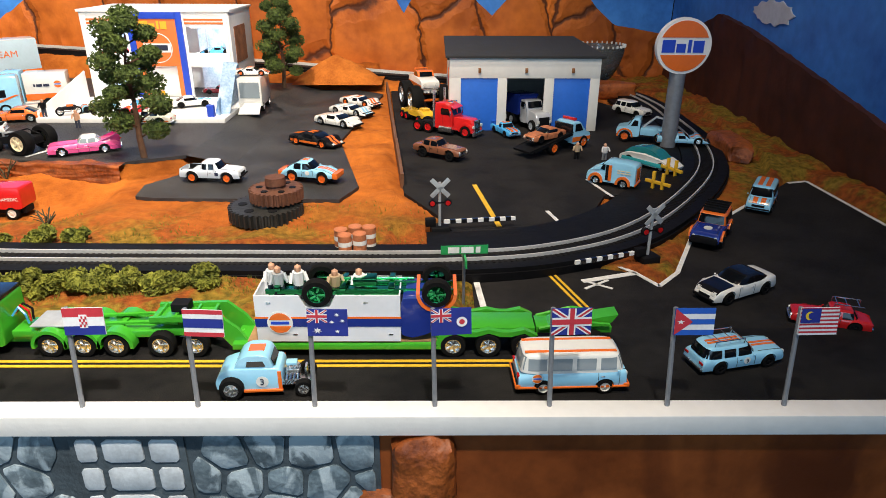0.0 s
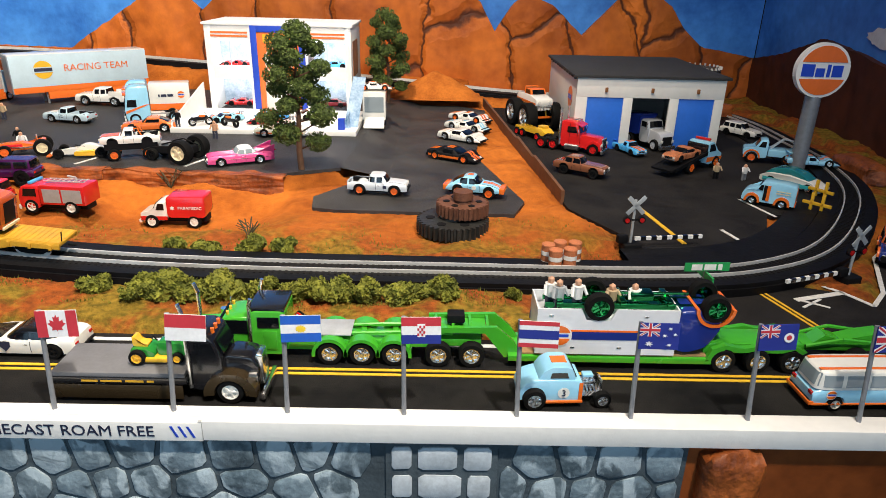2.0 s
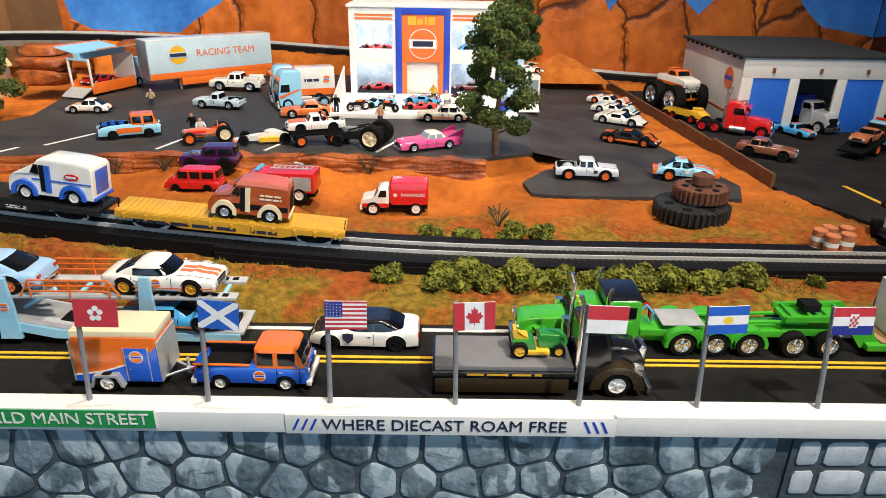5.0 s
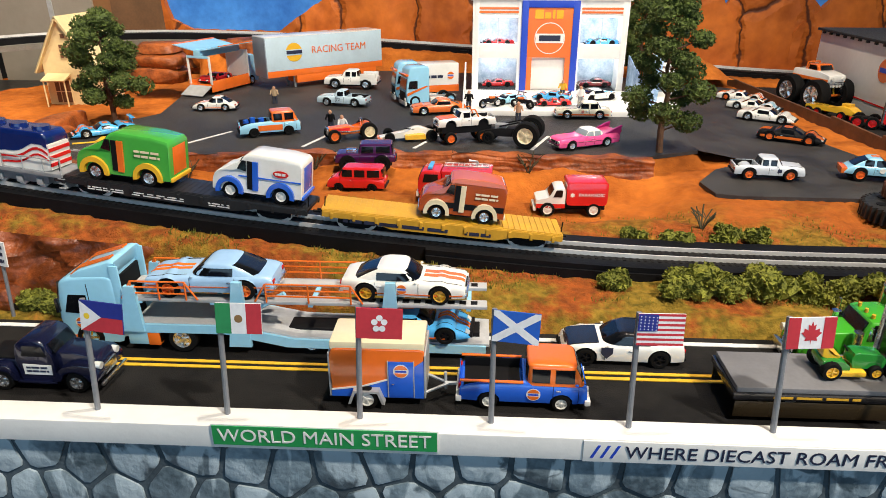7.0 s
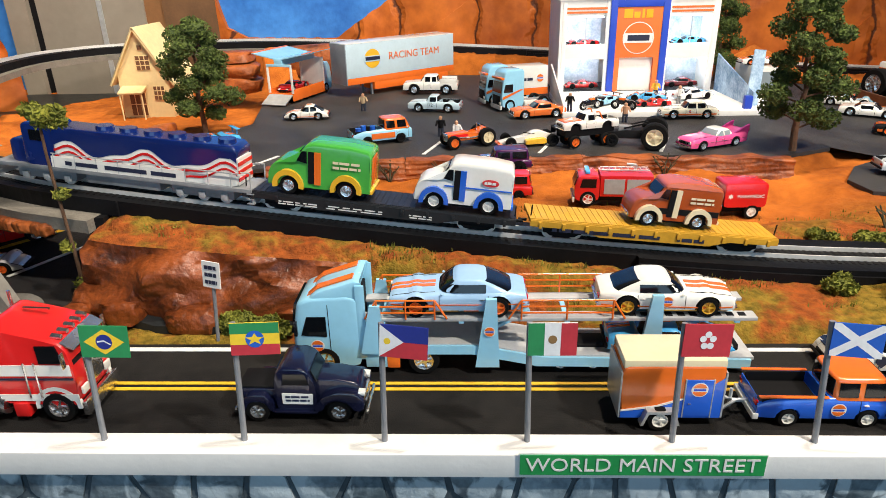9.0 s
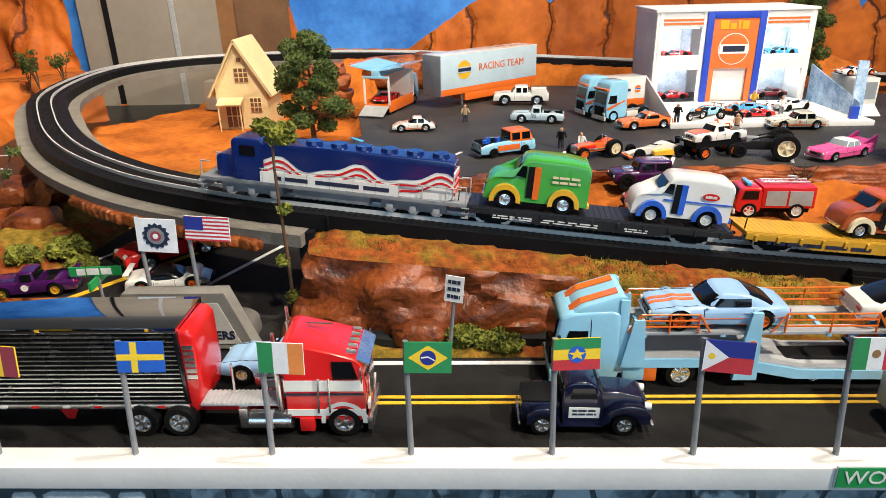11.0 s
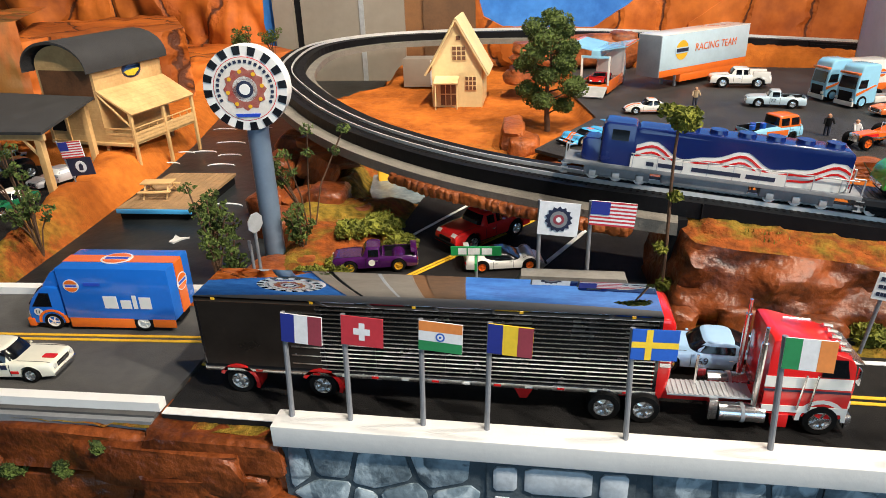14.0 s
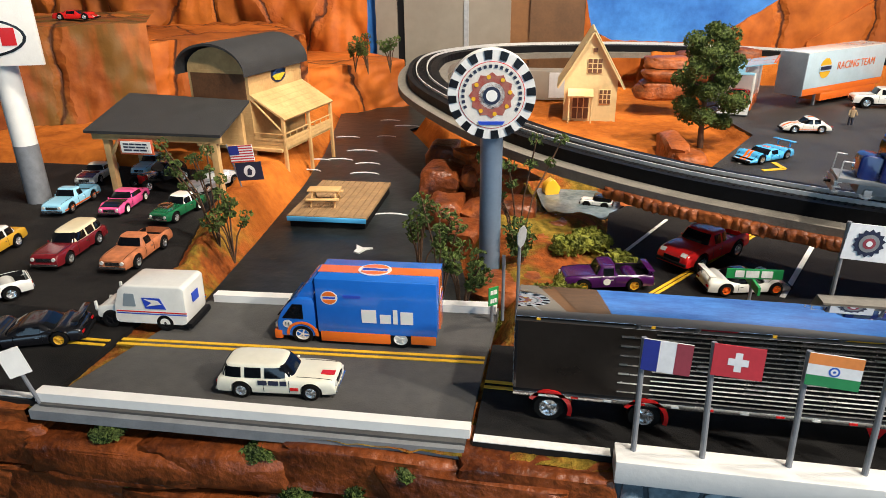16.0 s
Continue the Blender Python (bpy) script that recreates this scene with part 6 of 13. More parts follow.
def divan(name, label, m, L, body, fender, door, rear, parent=None, mark=None, roof=None):
    """A round-nosed delivery van with open doors."""
    root = thing(name, m, label, "van", "vans on the train")
    half = 0.205 * L
    r = 0.092
    ax = (-0.27, 0.29)
    top = [(-0.5, 0.10), (-0.5, 0.44), (-0.475, 0.485), (-0.30, 0.51), (0.06, 0.515), (0.125, 0.495), (0.155, 0.455), (0.225, 0.340), (0.31, 0.332), (0.41, 0.312), (0.47, 0.262), (0.495, 0.19), (0.5, 0.10)]
    part("body", hull(outline(top, 0.085, ax, r, L), half, lambda x, z: (1 - 0.5 * max(0, x / L - 0.2) ** 1.3) * (1 - 0.10 * max(0, z / L - 0.42) / 0.1)), body, root)
    if roof:
        part("roof", hull([(-0.490 * L, 0.455 * L), (-0.46 * L, 0.492 * L), (-0.30 * L, 0.518 * L), (0.02 * L, 0.523 * L), (0.13 * L, 0.50 * L), (0.165 * L, 0.462 * L)], half * 0.97, lambda x, z: 1 - 0.10 * max(0, z / L - 0.42) / 0.1), roof, root, "rust orange roof")
        for s in (-1, 1):
            bx(root, "lower_panel", m_dark, -0.485 * L, 0.30 * L, s * half - 0.0003, s * half + 0.0003, 0.16 * L, 0.225 * L, 0)
    for x in ax:
        for s in (-1, 1):
            arc = ring(12, r * L * 1.65, r * L * 1.75, x * L, r * L, -8, 188) + ring(12, r * L * 1.16, r * L * 1.16, x * L, r * L, 188, -8)
            y = s * half * 0.97
            part("fender", side(arc, y - (0.0016 if s > 0 else 0.0026), 0.0042), fender, root)
            wheel(root, x * L, s * (half * 0.98 - 0.05 * L), r * L, 0.10 * L, p_white if mark else m_chrome)
    for s in (-1, 1):
        y = s * (half + 0.0002)
        # dark plate on the closed flank paints the open doorway's shade
        part("door_opening", side([(-0.02 * L, 0.13 * L), (0.095 * L, 0.13 * L), (0.095 * L, 0.44 * L), (-0.02 * L, 0.44 * L)], y - 0.0003, 0.0006), m_dark, root)
        part("door", side([(-0.025 * L, 0.125 * L), (0.035 * L, 0.125 * L), (0.035 * L, 0.44 * L), (-0.025 * L, 0.44 * L)], y - 0.0008, 0.0016), door, root)
        part("side_window", side([(0.11 * L, 0.325 * L), (0.205 * L, 0.345 * L), (0.155 * L, 0.44 * L), (0.11 * L, 0.44 * L)], y * 0.985 - 0.0005, 0.001), m_glass, root)
        part("headlight", cyl((0.44 * L, s * half * 0.70, 0.22 * L), (0.475 * L, s * half * 0.70, 0.22 * L), 0.028 * L, seg=10), m_lamp, root)
    part("windscreen", quadplate([(0.2240 * L, -half * 0.76, 0.350 * L), (0.2240 * L, half * 0.76, 0.350 * L), (0.1660 * L, half * 0.70, 0.448 * L), (0.1660 * L, -half * 0.70, 0.448 * L)], 0.0006), m_glass, root, smooth=0)
    bx(root, "rear_door", rear, -0.503 * L, -0.497 * L, -half * 0.62, half * 0.62, 0.14 * L, 0.42 * L, 0.0004)
    bx(root, "front_bumper", m_chrome, 0.49 * L, 0.51 * L, -half * 0.7, half * 0.7, 0.085 * L, 0.125 * L, 0.0005)
    bx(root, "rear_bumper", fender, -0.52 * L, -0.49 * L, -half * 0.95, half * 0.95, 0.075 * L, 0.115 * L, 0.0005)
    bx(root, "chassis", m_dark, -0.46 * L, 0.46 * L, -half * 0.7, half * 0.7, 0.045 * L, 0.10 * L, 0)
    for s in (-1, 1):
        face = pose(0, 0, 0) if s < 0 else pose(0, 0, 0, 0, 0, 180)
        if mark:
            e = part("badge", side(ring(20, 0.085 * L, 0.038 * L), 0, 0.0003), p_red, root, "oval badge", m=pose(-0.27 * L, s * (half + 0.0004), 0.34 * L) @ face)
            bars(e, -0.06 * L, 0.06 * L, -0.012 * L, 0.014 * L, -0.0003, 1, p_white)
            bx(root, "waist_stripe", fender, -0.49 * L, 0.19 * L, s * half - 0.0004, s * half + 0.0004, 0.262 * L, 0.276 * L, 0)
        else:
            bars(root, -0.41 * L, -0.14 * L, 0.30 * L, 0.37 * L, 0, 2, p_cream, m=pose(0, s * (half + 0.0004), 0) @ (face if s < 0 else pose(-0.55 * L, 0, 0) @ face))
    return root


def figure(at, yaw, top, legs, label, h=0.027, pose_arm=0.3):
    """A small painted figurine, one plain mesh."""
    bm = bmesh.new()
    for s in (-1, 1):
        cyl((s * 0.0022, 0, 0), (s * 0.0018, 0, h * 0.47), 0.0015, 0.0019, 6, bm)
        cyl((s * 0.004, 0, h * 0.80), (s * (0.004 + 0.006 * pose_arm), -0.003, h * (0.5 + 0.2 * pose_arm)), 0.0013, 0.0011, 6, bm)
    cyl((0, 0, h * 0.45), (0, 0, h * 0.83), 0.0034, 0.0040, 8, bm)
    ball((0, 0, h * 0.92), 0.0026, 1, (1, 1, 1.2), bm)
    ob = part("figurine", bm, top, m=pose(*at, 0, 0, yaw))
    ob.data.materials.append(legs)
    ob.data.materials.append(m_skin)
    for p in ob.data.polygons:
        z = p.center.z / h
        p.material_index = 1 if z < 0.46 else (2 if z > 0.84 else 0)
    return tagged(ob, label, "figurine", "figurines")

# ---- vehicles on the main street ----


def near(x, y, z, yaw, w):
    """The centre of a vehicle of width w from the middle of the side that faces the visitor."""
    n = Vector((-math.sin(radians(yaw)), math.cos(radians(yaw))))
    if n.y < 0:
        n = -n
    return (x + n.x * w / 2, y + n.y * w / 2, z)


def on_line(x):
    """Pose on the railway at this x, in front of the paddock, heading down the line to the left."""
    best = min((i for i, p in enumerate(RAILWAY) if p.y < 1.0), key=lambda i: abs(RAILWAY[i].x - x))
    p, q = RAILWAY[best], RAILWAY[best + 1]
    d = q - p
    t = (x - p.x) / (d.x or 1e-6)
    c = p + d * t
    return Matrix.Translation(c) @ Matrix.Rotation(math.atan2(d.y, d.x), 4, "Z") @ Matrix.Rotation(-math.asin(d.z / d.length), 4, "Y")


def hotrod():
    L, half = 0.064, 0.013
    root = thing("hot_rod", pose(*near(-0.107, 0.3405, R_Z, 3.5, 0.024), 0, 0, 3.5) @ Matrix.Scale(0.91, 4), "powder blue three-window hot rod with chrome engine and orange roof stripe", "car")
    prof = [(-0.031, 0.006), (-0.0315, 0.012), (-0.028, 0.019), (-0.019, 0.0225), (0.012, 0.0215), (0.0135, 0.018), (0.0135, 0.0055), (-0.012, 0.0045), (-0.014, 0.008), (-0.018, 0.0115), (-0.0225, 0.0115), (-0.027, 0.008)]
    part("body", hull(prof[::-1], half * 0.86), p_gulf, root)
    cab = [(-0.019, 0.0215), (0.0085, 0.021), (0.005, 0.030), (0.001, 0.0318), (-0.009, 0.0318), (-0.014, 0.029)]
    part("cabin", hull(cab, half * 0.80), p_gulf, root)
    bx(root, "roof_stripe", p_orange, -0.0085, 0.002, -0.004, 0.004, 0.0315, 0.0323, 0)
    for s in (-1, 1):
        part("side_window", quadplate([(-0.010, s * 0.0105, 0.0232), (0.003, s * 0.0105, 0.0232), (0.0015, s * 0.0103, 0.0272), (-0.009, s * 0.0103, 0.0272)], 0.0003), m_glass, root, smooth=0)
        bx(root, "running_board", p_orange, -0.013, 0.0135, s * 0.0118 - 0.001, s * 0.0118 + 0.001, 0.0042, 0.0058, 0.0003)
        bx(root, "door_stripe", p_orange, 0.0105, 0.0130, s * 0.0115 - 0.0003, s * 0.0115 + 0.0003, 0.006, 0.0195, 0)
        wheel(root, -0.0205, s * 0.0115, 0.0082, 0.008)
        wheel(root, 0.0275, s * 0.0115, 0.0062, 0.005)
        for k in range(4):
            part("exhaust_pipe", tube([(0.0155 + k * 0.0025, s * 0.0035, 0.012), (0.0155 + k * 0.0025, s * 0.0075, 0.010), (0.0135 + k * 0.0018, s * 0.0085, 0.007)], 0.0008), m_chrome, root)
        face = pose(0, 0, 0) if s < 0 else pose(0, 0, 0, 0, 0, 180)
        part("number_disc", side(ring(18, 0.0042, 0.0042), 0, 0.0002), p_white, root, m=pose(0.0, s * 0.0117, 0.0118) @ face)
        text("number", "3", 0.0068, m_ink, root, pose(0.0, s * 0.0121, 0.0118) @ face @ FACE)
    part("windscreen", quadplate([(0.0088, -0.008, 0.0225), (0.0088, 0.008, 0.0225), (0.0066, 0.0075, 0.0275), (0.0066, -0.0075, 0.0275)], 0.0003), m_glass, root, smooth=0)
    bx(root, "engine_block", m_chrome, 0.0145, 0.0245, -0.0035, 0.0035, 0.007, 0.0155, 0.0008)
    for k in range(3):
        part("carburettor", cyl((0.0165 + k * 0.003, 0, 0.0155), (0.0165 + k * 0.003, 0, 0.0185), 0.0012, 0.0016, 10), m_chrome, root)
    bx(root, "air_scoop", p_gulf, 0.015, 0.0225, -0.0028, 0.0028, 0.0182, 0.0205, 0.0006)
    bx(root, "radiator_grille", m_chrome, 0.0275, 0.0292, -0.0042, 0.0042, 0.006, 0.0165, 0.0006)
    part("frame", box(0.012, 0.031, -0.0045, 0.0045, 0.0042, 0.0062, 0.0004), m_chrome, root)
    part("front_axle", cyl((0.0275, -0.011, 0.0062), (0.0275, 0.011, 0.0062), 0.0009), m_chrome, root)


hotrod()


def bus_extra(root, L, W, k, zl):
    bx(root, "lower_trim", p_orange, -0.505 * L, 0.505 * L, -W / 2 - 0.0004, W / 2 + 0.0004, 0.068 * L, 0.085 * L, 0.0004)
    for u in (-0.503, 0.503):
        bx(root, "bumper", p_orange, u * L - 0.0018, u * L + 0.0018, -W / 2, W / 2, 0.065 * L, 0.105 * L, 0.0006)
    for s in (-1, 1):
        bx(root, "roof_line", p_orange, -0.44 * L, 0.40 * L, s * W * 0.26 - 0.0012, s * W * 0.26 + 0.0012, 0.404 * L, 0.4095 * L, 0)


car("camper_bus", "powder blue and white camper bus with orange trim", near(0.0845, 0.3435, R_Z, 2, 0.027), 2, 0.068, "bus", p_gulf, p_white, rim=p_white, glass=m_clear, emblem=(-0.33, 0.18, 0.05), category="bus", extra=bus_extra)


def rack(root, L, W, k, zl):
    z = k["roof"] * L
    for s in (-1, 1):
        part("roof_rail", tube([(-0.35 * L, s * W * 0.3, z), (-0.35 * L, s * W * 0.32, z + 0.004), (0.0, s * W * 0.32, z + 0.004), (0.0, s * W * 0.3, z)], 0.0004), m_chrome, root)
    for u in (-0.3, -0.15, -0.03):
        part("roof_bar", tube([(u * L, -W * 0.32, z + 0.004), (u * L, W * 0.32, z + 0.004)], 0.0004), m_chrome, root)


car("estate_car", "powder blue estate car with orange stripe and roof rack", near(0.2030, 0.368, R_Z, 14, 0.024), 14, 0.062, "wagon", p_gulf, stripe=(p_orange, 0.22), rim=m_dark, disc=(0.02, 0.13, 0.04), number=(0.02, 0.13, 0.06, "3"), extra=rack)
car("hatchback", "red hatchback car with roof rack", near(0.292, 0.425, -0.012, 160, 0.022), 160, 0.054, "sedan", p_red, rim=m_dark, extra=rack)
car("police_car", "white police saloon with black bonnet and roof", near(0.251, 0.474, X_Z, -153, 0.027), -153, 0.070, "saloon", p_white, p_black, rim=m_dark, hood=p_black, emblem=None)


def jeep_extra(root, L, W, k, zl):
    z = k["roof"] * L
    bx(root, "roof_basket", m_dark, -0.40 * L, 0.02 * L, -W * 0.36, W * 0.36, z, z + 0.003, 0.0008)
    for i in range(4):
        bx(root, "rack_slat", m_dark, (-0.38 + i * 0.11) * L, (-0.36 + i * 0.11) * L, -W * 0.4, W * 0.4, z + 0.003, z + 0.0045, 0.0003)
    bx(root, "bull_bar", m_dark, 0.49 * L, 0.53 * L, -W * 0.42, W * 0.42, 0.10 * L, 0.20 * L, 0.001)
    part("bonnet_emblem", slab(ring(16, 0.005, 0.004, 0.30 * L, 0), 0.268 * L, 0.272 * L), p_white, root)
    for s in (-1, 1):
        for u in k["axles"]:
            part("fender_flare", side(ring(10, 0.14 * L, 0.14 * L, u * L, 0.115 * L, 10, 170) + ring(10, 0.12 * L, 0.12 * L, u * L, 0.115 * L, 170, 10), s * W * 0.5 - 0.0015, 0.003), p_orange, root)


car("off_roader", "navy off-road truck with orange cab roof and black roof rack", near(0.281, 0.594, X_Z, -122, 0.029), -122, 0.066, "jeep", p_navy, p_orange, rim=m_dark, extra=jeep_extra, category="truck")
car("panel_van", "powder blue panel van with orange roof", near(0.372, 0.688, X_Z, -122, 0.026), -122, 0.062, "van", p_gulf, p_gulf, stripe=(p_orange, 0.5), rim=m_chrome, category="van", flank=[(p_orange, -0.45, 0.1, 0.10, 0.14)])


def emblem_side(root, y, x, z, r):
    roundel("emblem", r, root, pose(x, y, z), 0.0002)


def lowboy():
    g = p_green
    y0 = 0.402
    # tractor, nose to the left (built nose towards -x in world, so local x is turned by 180)
    tr_ = thing("green_tractor_unit", pose(-0.3265, y0, R_Z, 0, 0, 180) @ Matrix.Diagonal((0.91, 0.95, 0.96, 1)), "lime green heavy haulage tractor with black roof and chrome stacks", "truck")
    part("bonnet", hull([(0.008, 0.010), (0.047, 0.010), (0.048, 0.020), (0.043, 0.0245), (0.008, 0.027)], 0.0105), g, tr_)
    part("cab", hull([(-0.014, 0.008), (0.010, 0.008), (0.012, 0.025), (0.007, 0.0355), (-0.014, 0.0365)], 0.0145), g, tr_)
    part("sleeper", hull([(-0.040, 0.008), (-0.0145, 0.008), (-0.0145, 0.040), (-0.018, 0.0425), (-0.038, 0.0425), (-0.040, 0.040)], 0.0160), g, tr_)
    bx(tr_, "roof_panel", p_black, -0.040, -0.0135, -0.0152, 0.0152, 0.0412, 0.0440, 0.0008)
    part("windscreen", quadplate([(0.0118, -0.012, 0.0268), (0.0118, 0.012, 0.0268), (0.0084, 0.0115, 0.0345), (0.0084, -0.0115, 0.0345)], 0.0006), m_glass, tr_, smooth=0)
    for s in (-1, 1):
        part("side_window", side([(-0.012, 0.0235), (0.0085, 0.0235), (0.0055, 0.034), (-0.012, 0.034)], s * 0.0147 - 0.0003, 0.0006), m_glass, tr_)
        part("sleeper_window", side([(-0.036, 0.029), (-0.020, 0.029), (-0.020, 0.0375), (-0.036, 0.0375)], s * 0.0161 - 0.0003, 0.0006), m_glass, tr_)
        bx(tr_, "side_flare", m_dark, -0.012, 0.010, s * 0.0146 - 0.0004, s * 0.0146 + 0.0004, 0.010, 0.0165, 0)
        part("exhaust_pipe", tube([(-0.0148, s * 0.0165, 0.010), (-0.0148, s * 0.0165, 0.046), (-0.0165, s * 0.0165, 0.052)], 0.0015, 8), m_chrome, tr_)
        part("air_cleaner", cyl((0.014, s * 0.0140, 0.016), (0.014, s * 0.0140, 0.029), 0.003, seg=10), m_chrome, tr_)
        bx(tr_, "sleeper_door", p_green, -0.034, -0.024, s * 0.0162 - 0.0005, s * 0.0162 + 0.0005, 0.012, 0.027, 0.0004)
        bx(tr_, "step_tank", m_chrome, -0.024, 0.006, s * 0.013 - 0.003, s * 0.013 + 0.003, 0.004, 0.010, 0.001)
        part("fender", side(ring(10, 0.0115, 0.0125, 0.034, 0.0085, 0, 180) + ring(10, 0.0095, 0.0095, 0.034, 0.0085, 180, 0), s * 0.0135 - 0.003, 0.006), g, tr_)
        wheel(tr_, 0.034, s * 0.0130, 0.0085, 0.006)
        part("headlight", cyl((0.047, s * 0.011, 0.018), (0.0495, s * 0.011, 0.018), 0.0024, seg=10), m_lamp, tr_)
        part("mirror", box(0.0095, 0.0105, s * 0.0195 - 0.0015, s * 0.0195 + 0.0015, 0.026, 0.035, 0.0003), m_chrome, tr_)
    bx(tr_, "grille", m_chrome, 0.0478, 0.0492, -0.0075, 0.0075, 0.010, 0.026, 0.0004)
    bx(tr_, "bumper", m_chrome, 0.0485, 0.0515, -0.0155, 0.0155, 0.003, 0.0095, 0.0006)
    part("frame", box(-0.062, 0.045, -0.0055, 0.0055, 0.006, 0.011, 0.0005), g, tr_)
    for i, (c, mm) in enumerate(((0.0, p_red), (0.003, p_sky), (-0.003, m_dark))):
        part("air_hose", tube([(-0.041, c, 0.026), (-0.047, c, 0.033), (-0.052, c * 1.5, 0.028), (-0.052, c, 0.020)], 0.0008), mm, tr_)
    for k in range(3):
        part("cab_light", cyl((0.004, -0.008 + 0.008 * k, 0.0355), (0.004, -0.008 + 0.008 * k, 0.0380), 0.0012, seg=8), p_yellow, tr_)
    # three-axle dolly behind the tractor
    dl = thing("jeep_dolly", pose(-0.238, y0, R_Z), "lime green three-axle dolly with round mudguards", "trailer")
    part("frame", box(-0.050, 0.055, -0.010, 0.010, 0.012, 0.017, 0.0008), g, dl)
    bx(dl, "deck_plate", m_lgrey, -0.036, -0.008, -0.011, 0.011, 0.0205, 0.0215, 0.0003)
    for k in range(3):
        x = -0.0225 + 0.0221 * k
        for s in (-1, 1):
            wheel(dl, x, s * 0.0125, 0.0088, 0.007)
            part("mudguard", side(ring(14, 0.0122, 0.0122, x, 0.0088, -8, 188) + ring(14, 0.0098, 0.0098, x, 0.0088, 188, -8), s * 0.0125 - 0.0045, 0.009), g, dl)
        part("cross_beam", box(x - 0.002, x + 0.002, -0.012, 0.012, 0.014, 0.019, 0.0004), g, dl)
    part("arm", tube([(-0.008, -0.006, 0.020), (0.04, -0.006, 0.022), (0.062, -0.006, 0.021)], 0.0014), g, dl)
    part("arm", tube([(-0.008, 0.006, 0.020), (0.04, 0.006, 0.022), (0.062, 0.006, 0.021)], 0.0014), g, dl)
    # lowboy trailer with gooseneck, deck and rear bogie
    lb = thing("lowboy_trailer", pose(-0.068, y0, R_Z), "lime green lowboy trailer with gooseneck and drop deck", "trailer")
    part("deck", box(-0.070, 0.072, -0.0165, 0.0165, 0.006, 0.0105, 0.0008), g, lb)
    bx(lb, "deck_floor", mat("deck_planks", (0.33, 0.19, 0.08), 0.7, 0, 0.25, 90, 0.2), -0.060, 0.068, -0.0140, 0.0140, 0.0105, 0.0118, 0.0003)
    for s in (-1, 1):
        part("gooseneck_arm", side([(-0.072, 0.006), (-0.058, 0.006), (-0.066, 0.019), (-0.078, 0.0295), (-0.125, 0.0280), (-0.125, 0.0245), (-0.086, 0.0245)], s * 0.010 - 0.0014, 0.0028), g, lb)
        for x in (-0.118, -0.095):
            wheel(lb, x, s * 0.0130, 0.0092, 0.007)
        for x in (0.079, 0.103, 0.127):
            wheel(lb, x, s * 0.0135, 0.0088, 0.007)
        part("bogie_side", side([(0.066, 0.008), (0.070, 0.018), (0.079, 0.0215), (0.089, 0.0195), (0.094, 0.0195), (0.103, 0.0215), (0.112, 0.0195), (0.118, 0.0195), (0.127, 0.0215), (0.136, 0.017), (0.133, 0.015), (0.127, 0.0185), (0.119, 0.0160), (0.111, 0.0160), (0.103, 0.0185), (0.095, 0.0160), (0.087, 0.0160), (0.079, 0.0185), (0.074, 0.012)], s * 0.0145 - 0.002, 0.004), g, lb)
    part("gooseneck_plate", box(-0.125, -0.085, -0.008, 0.008, 0.0235, 0.0262, 0.0008), g, lb)
    for x in (-0.120, -0.108, -0.096, -0.084):
        part("gooseneck_rib", box(x - 0.001, x + 0.001, -0.0105, 0.0105, 0.0262, 0.0285, 0.0003), g, lb)
    bx(lb, "winch", m_dark, -0.112, -0.10, -0.005, 0.005, 0.0285, 0.0345, 0.0008)
    part("bogie_frame", box(0.066, 0.135, -0.011, 0.011, 0.012, 0.020, 0.001), g, lb)
    part("front_axle_beam", box(-0.125, -0.088, -0.008, 0.008, 0.012, 0.018, 0.001), g, lb)
    bs = thing("booster_axle", pose(0.090, y0, R_Z), "lime green booster axle at the end of the trailer", "trailer")
    part("frame", box(-0.022, 0.030, -0.008, 0.008, 0.014, 0.019, 0.0008), g, bs)
    part("tower", side([(-0.016, 0.017), (0.018, 0.017), (0.030, 0.021), (0.034, 0.027), (0.022, 0.025), (0.006, 0.021), (-0.006, 0.025)], -0.006, 0.012), g, bs)
    for s in (-1, 1):
        wheel(bs, 0.016, s * 0.012, 0.009, 0.007)
        part("strut", tube([(-0.02, s * 0.009, 0.018), (0.004, s * 0.010, 0.024), (0.028, s * 0.009, 0.021)], 0.0014), g, bs)
    # the overturned box truck on the deck
    bt = thing("overturned_box_truck", pose(-0.060, y0 - 0.001, R_Z + 0.0125), "white box truck lying upside down with green chassis and wheels", "truck")
    wbody = mat("white_van_body", (0.74, 0.76, 0.80), 0.35, 0, 0.06, 30, coat=0.3)
    part("box_body", box(-0.0600, 0.0360, -0.0140, 0.0140, 0.0, 0.0255, 0.0006), wbody, bt)
    rim = [(-0.060, 0.0), (0.036, 0.0), (0.036, 0.0345), (-0.0066, 0.0345), (-0.0105, 0.0262), (-0.0265, 0.0262), (-0.0305, 0.0345), (-0.060, 0.0345)]
    for y in (-0.0150, 0.0140):
        part("side_wall", side(rim, y, 0.0010), wbody, bt, smooth=0)
    for x in (-0.060, 0.0350):
        part("end_wall", box(x, x + 0.0010, -0.0140, 0.0140, 0.0255, 0.0345), wbody, bt, smooth=0)
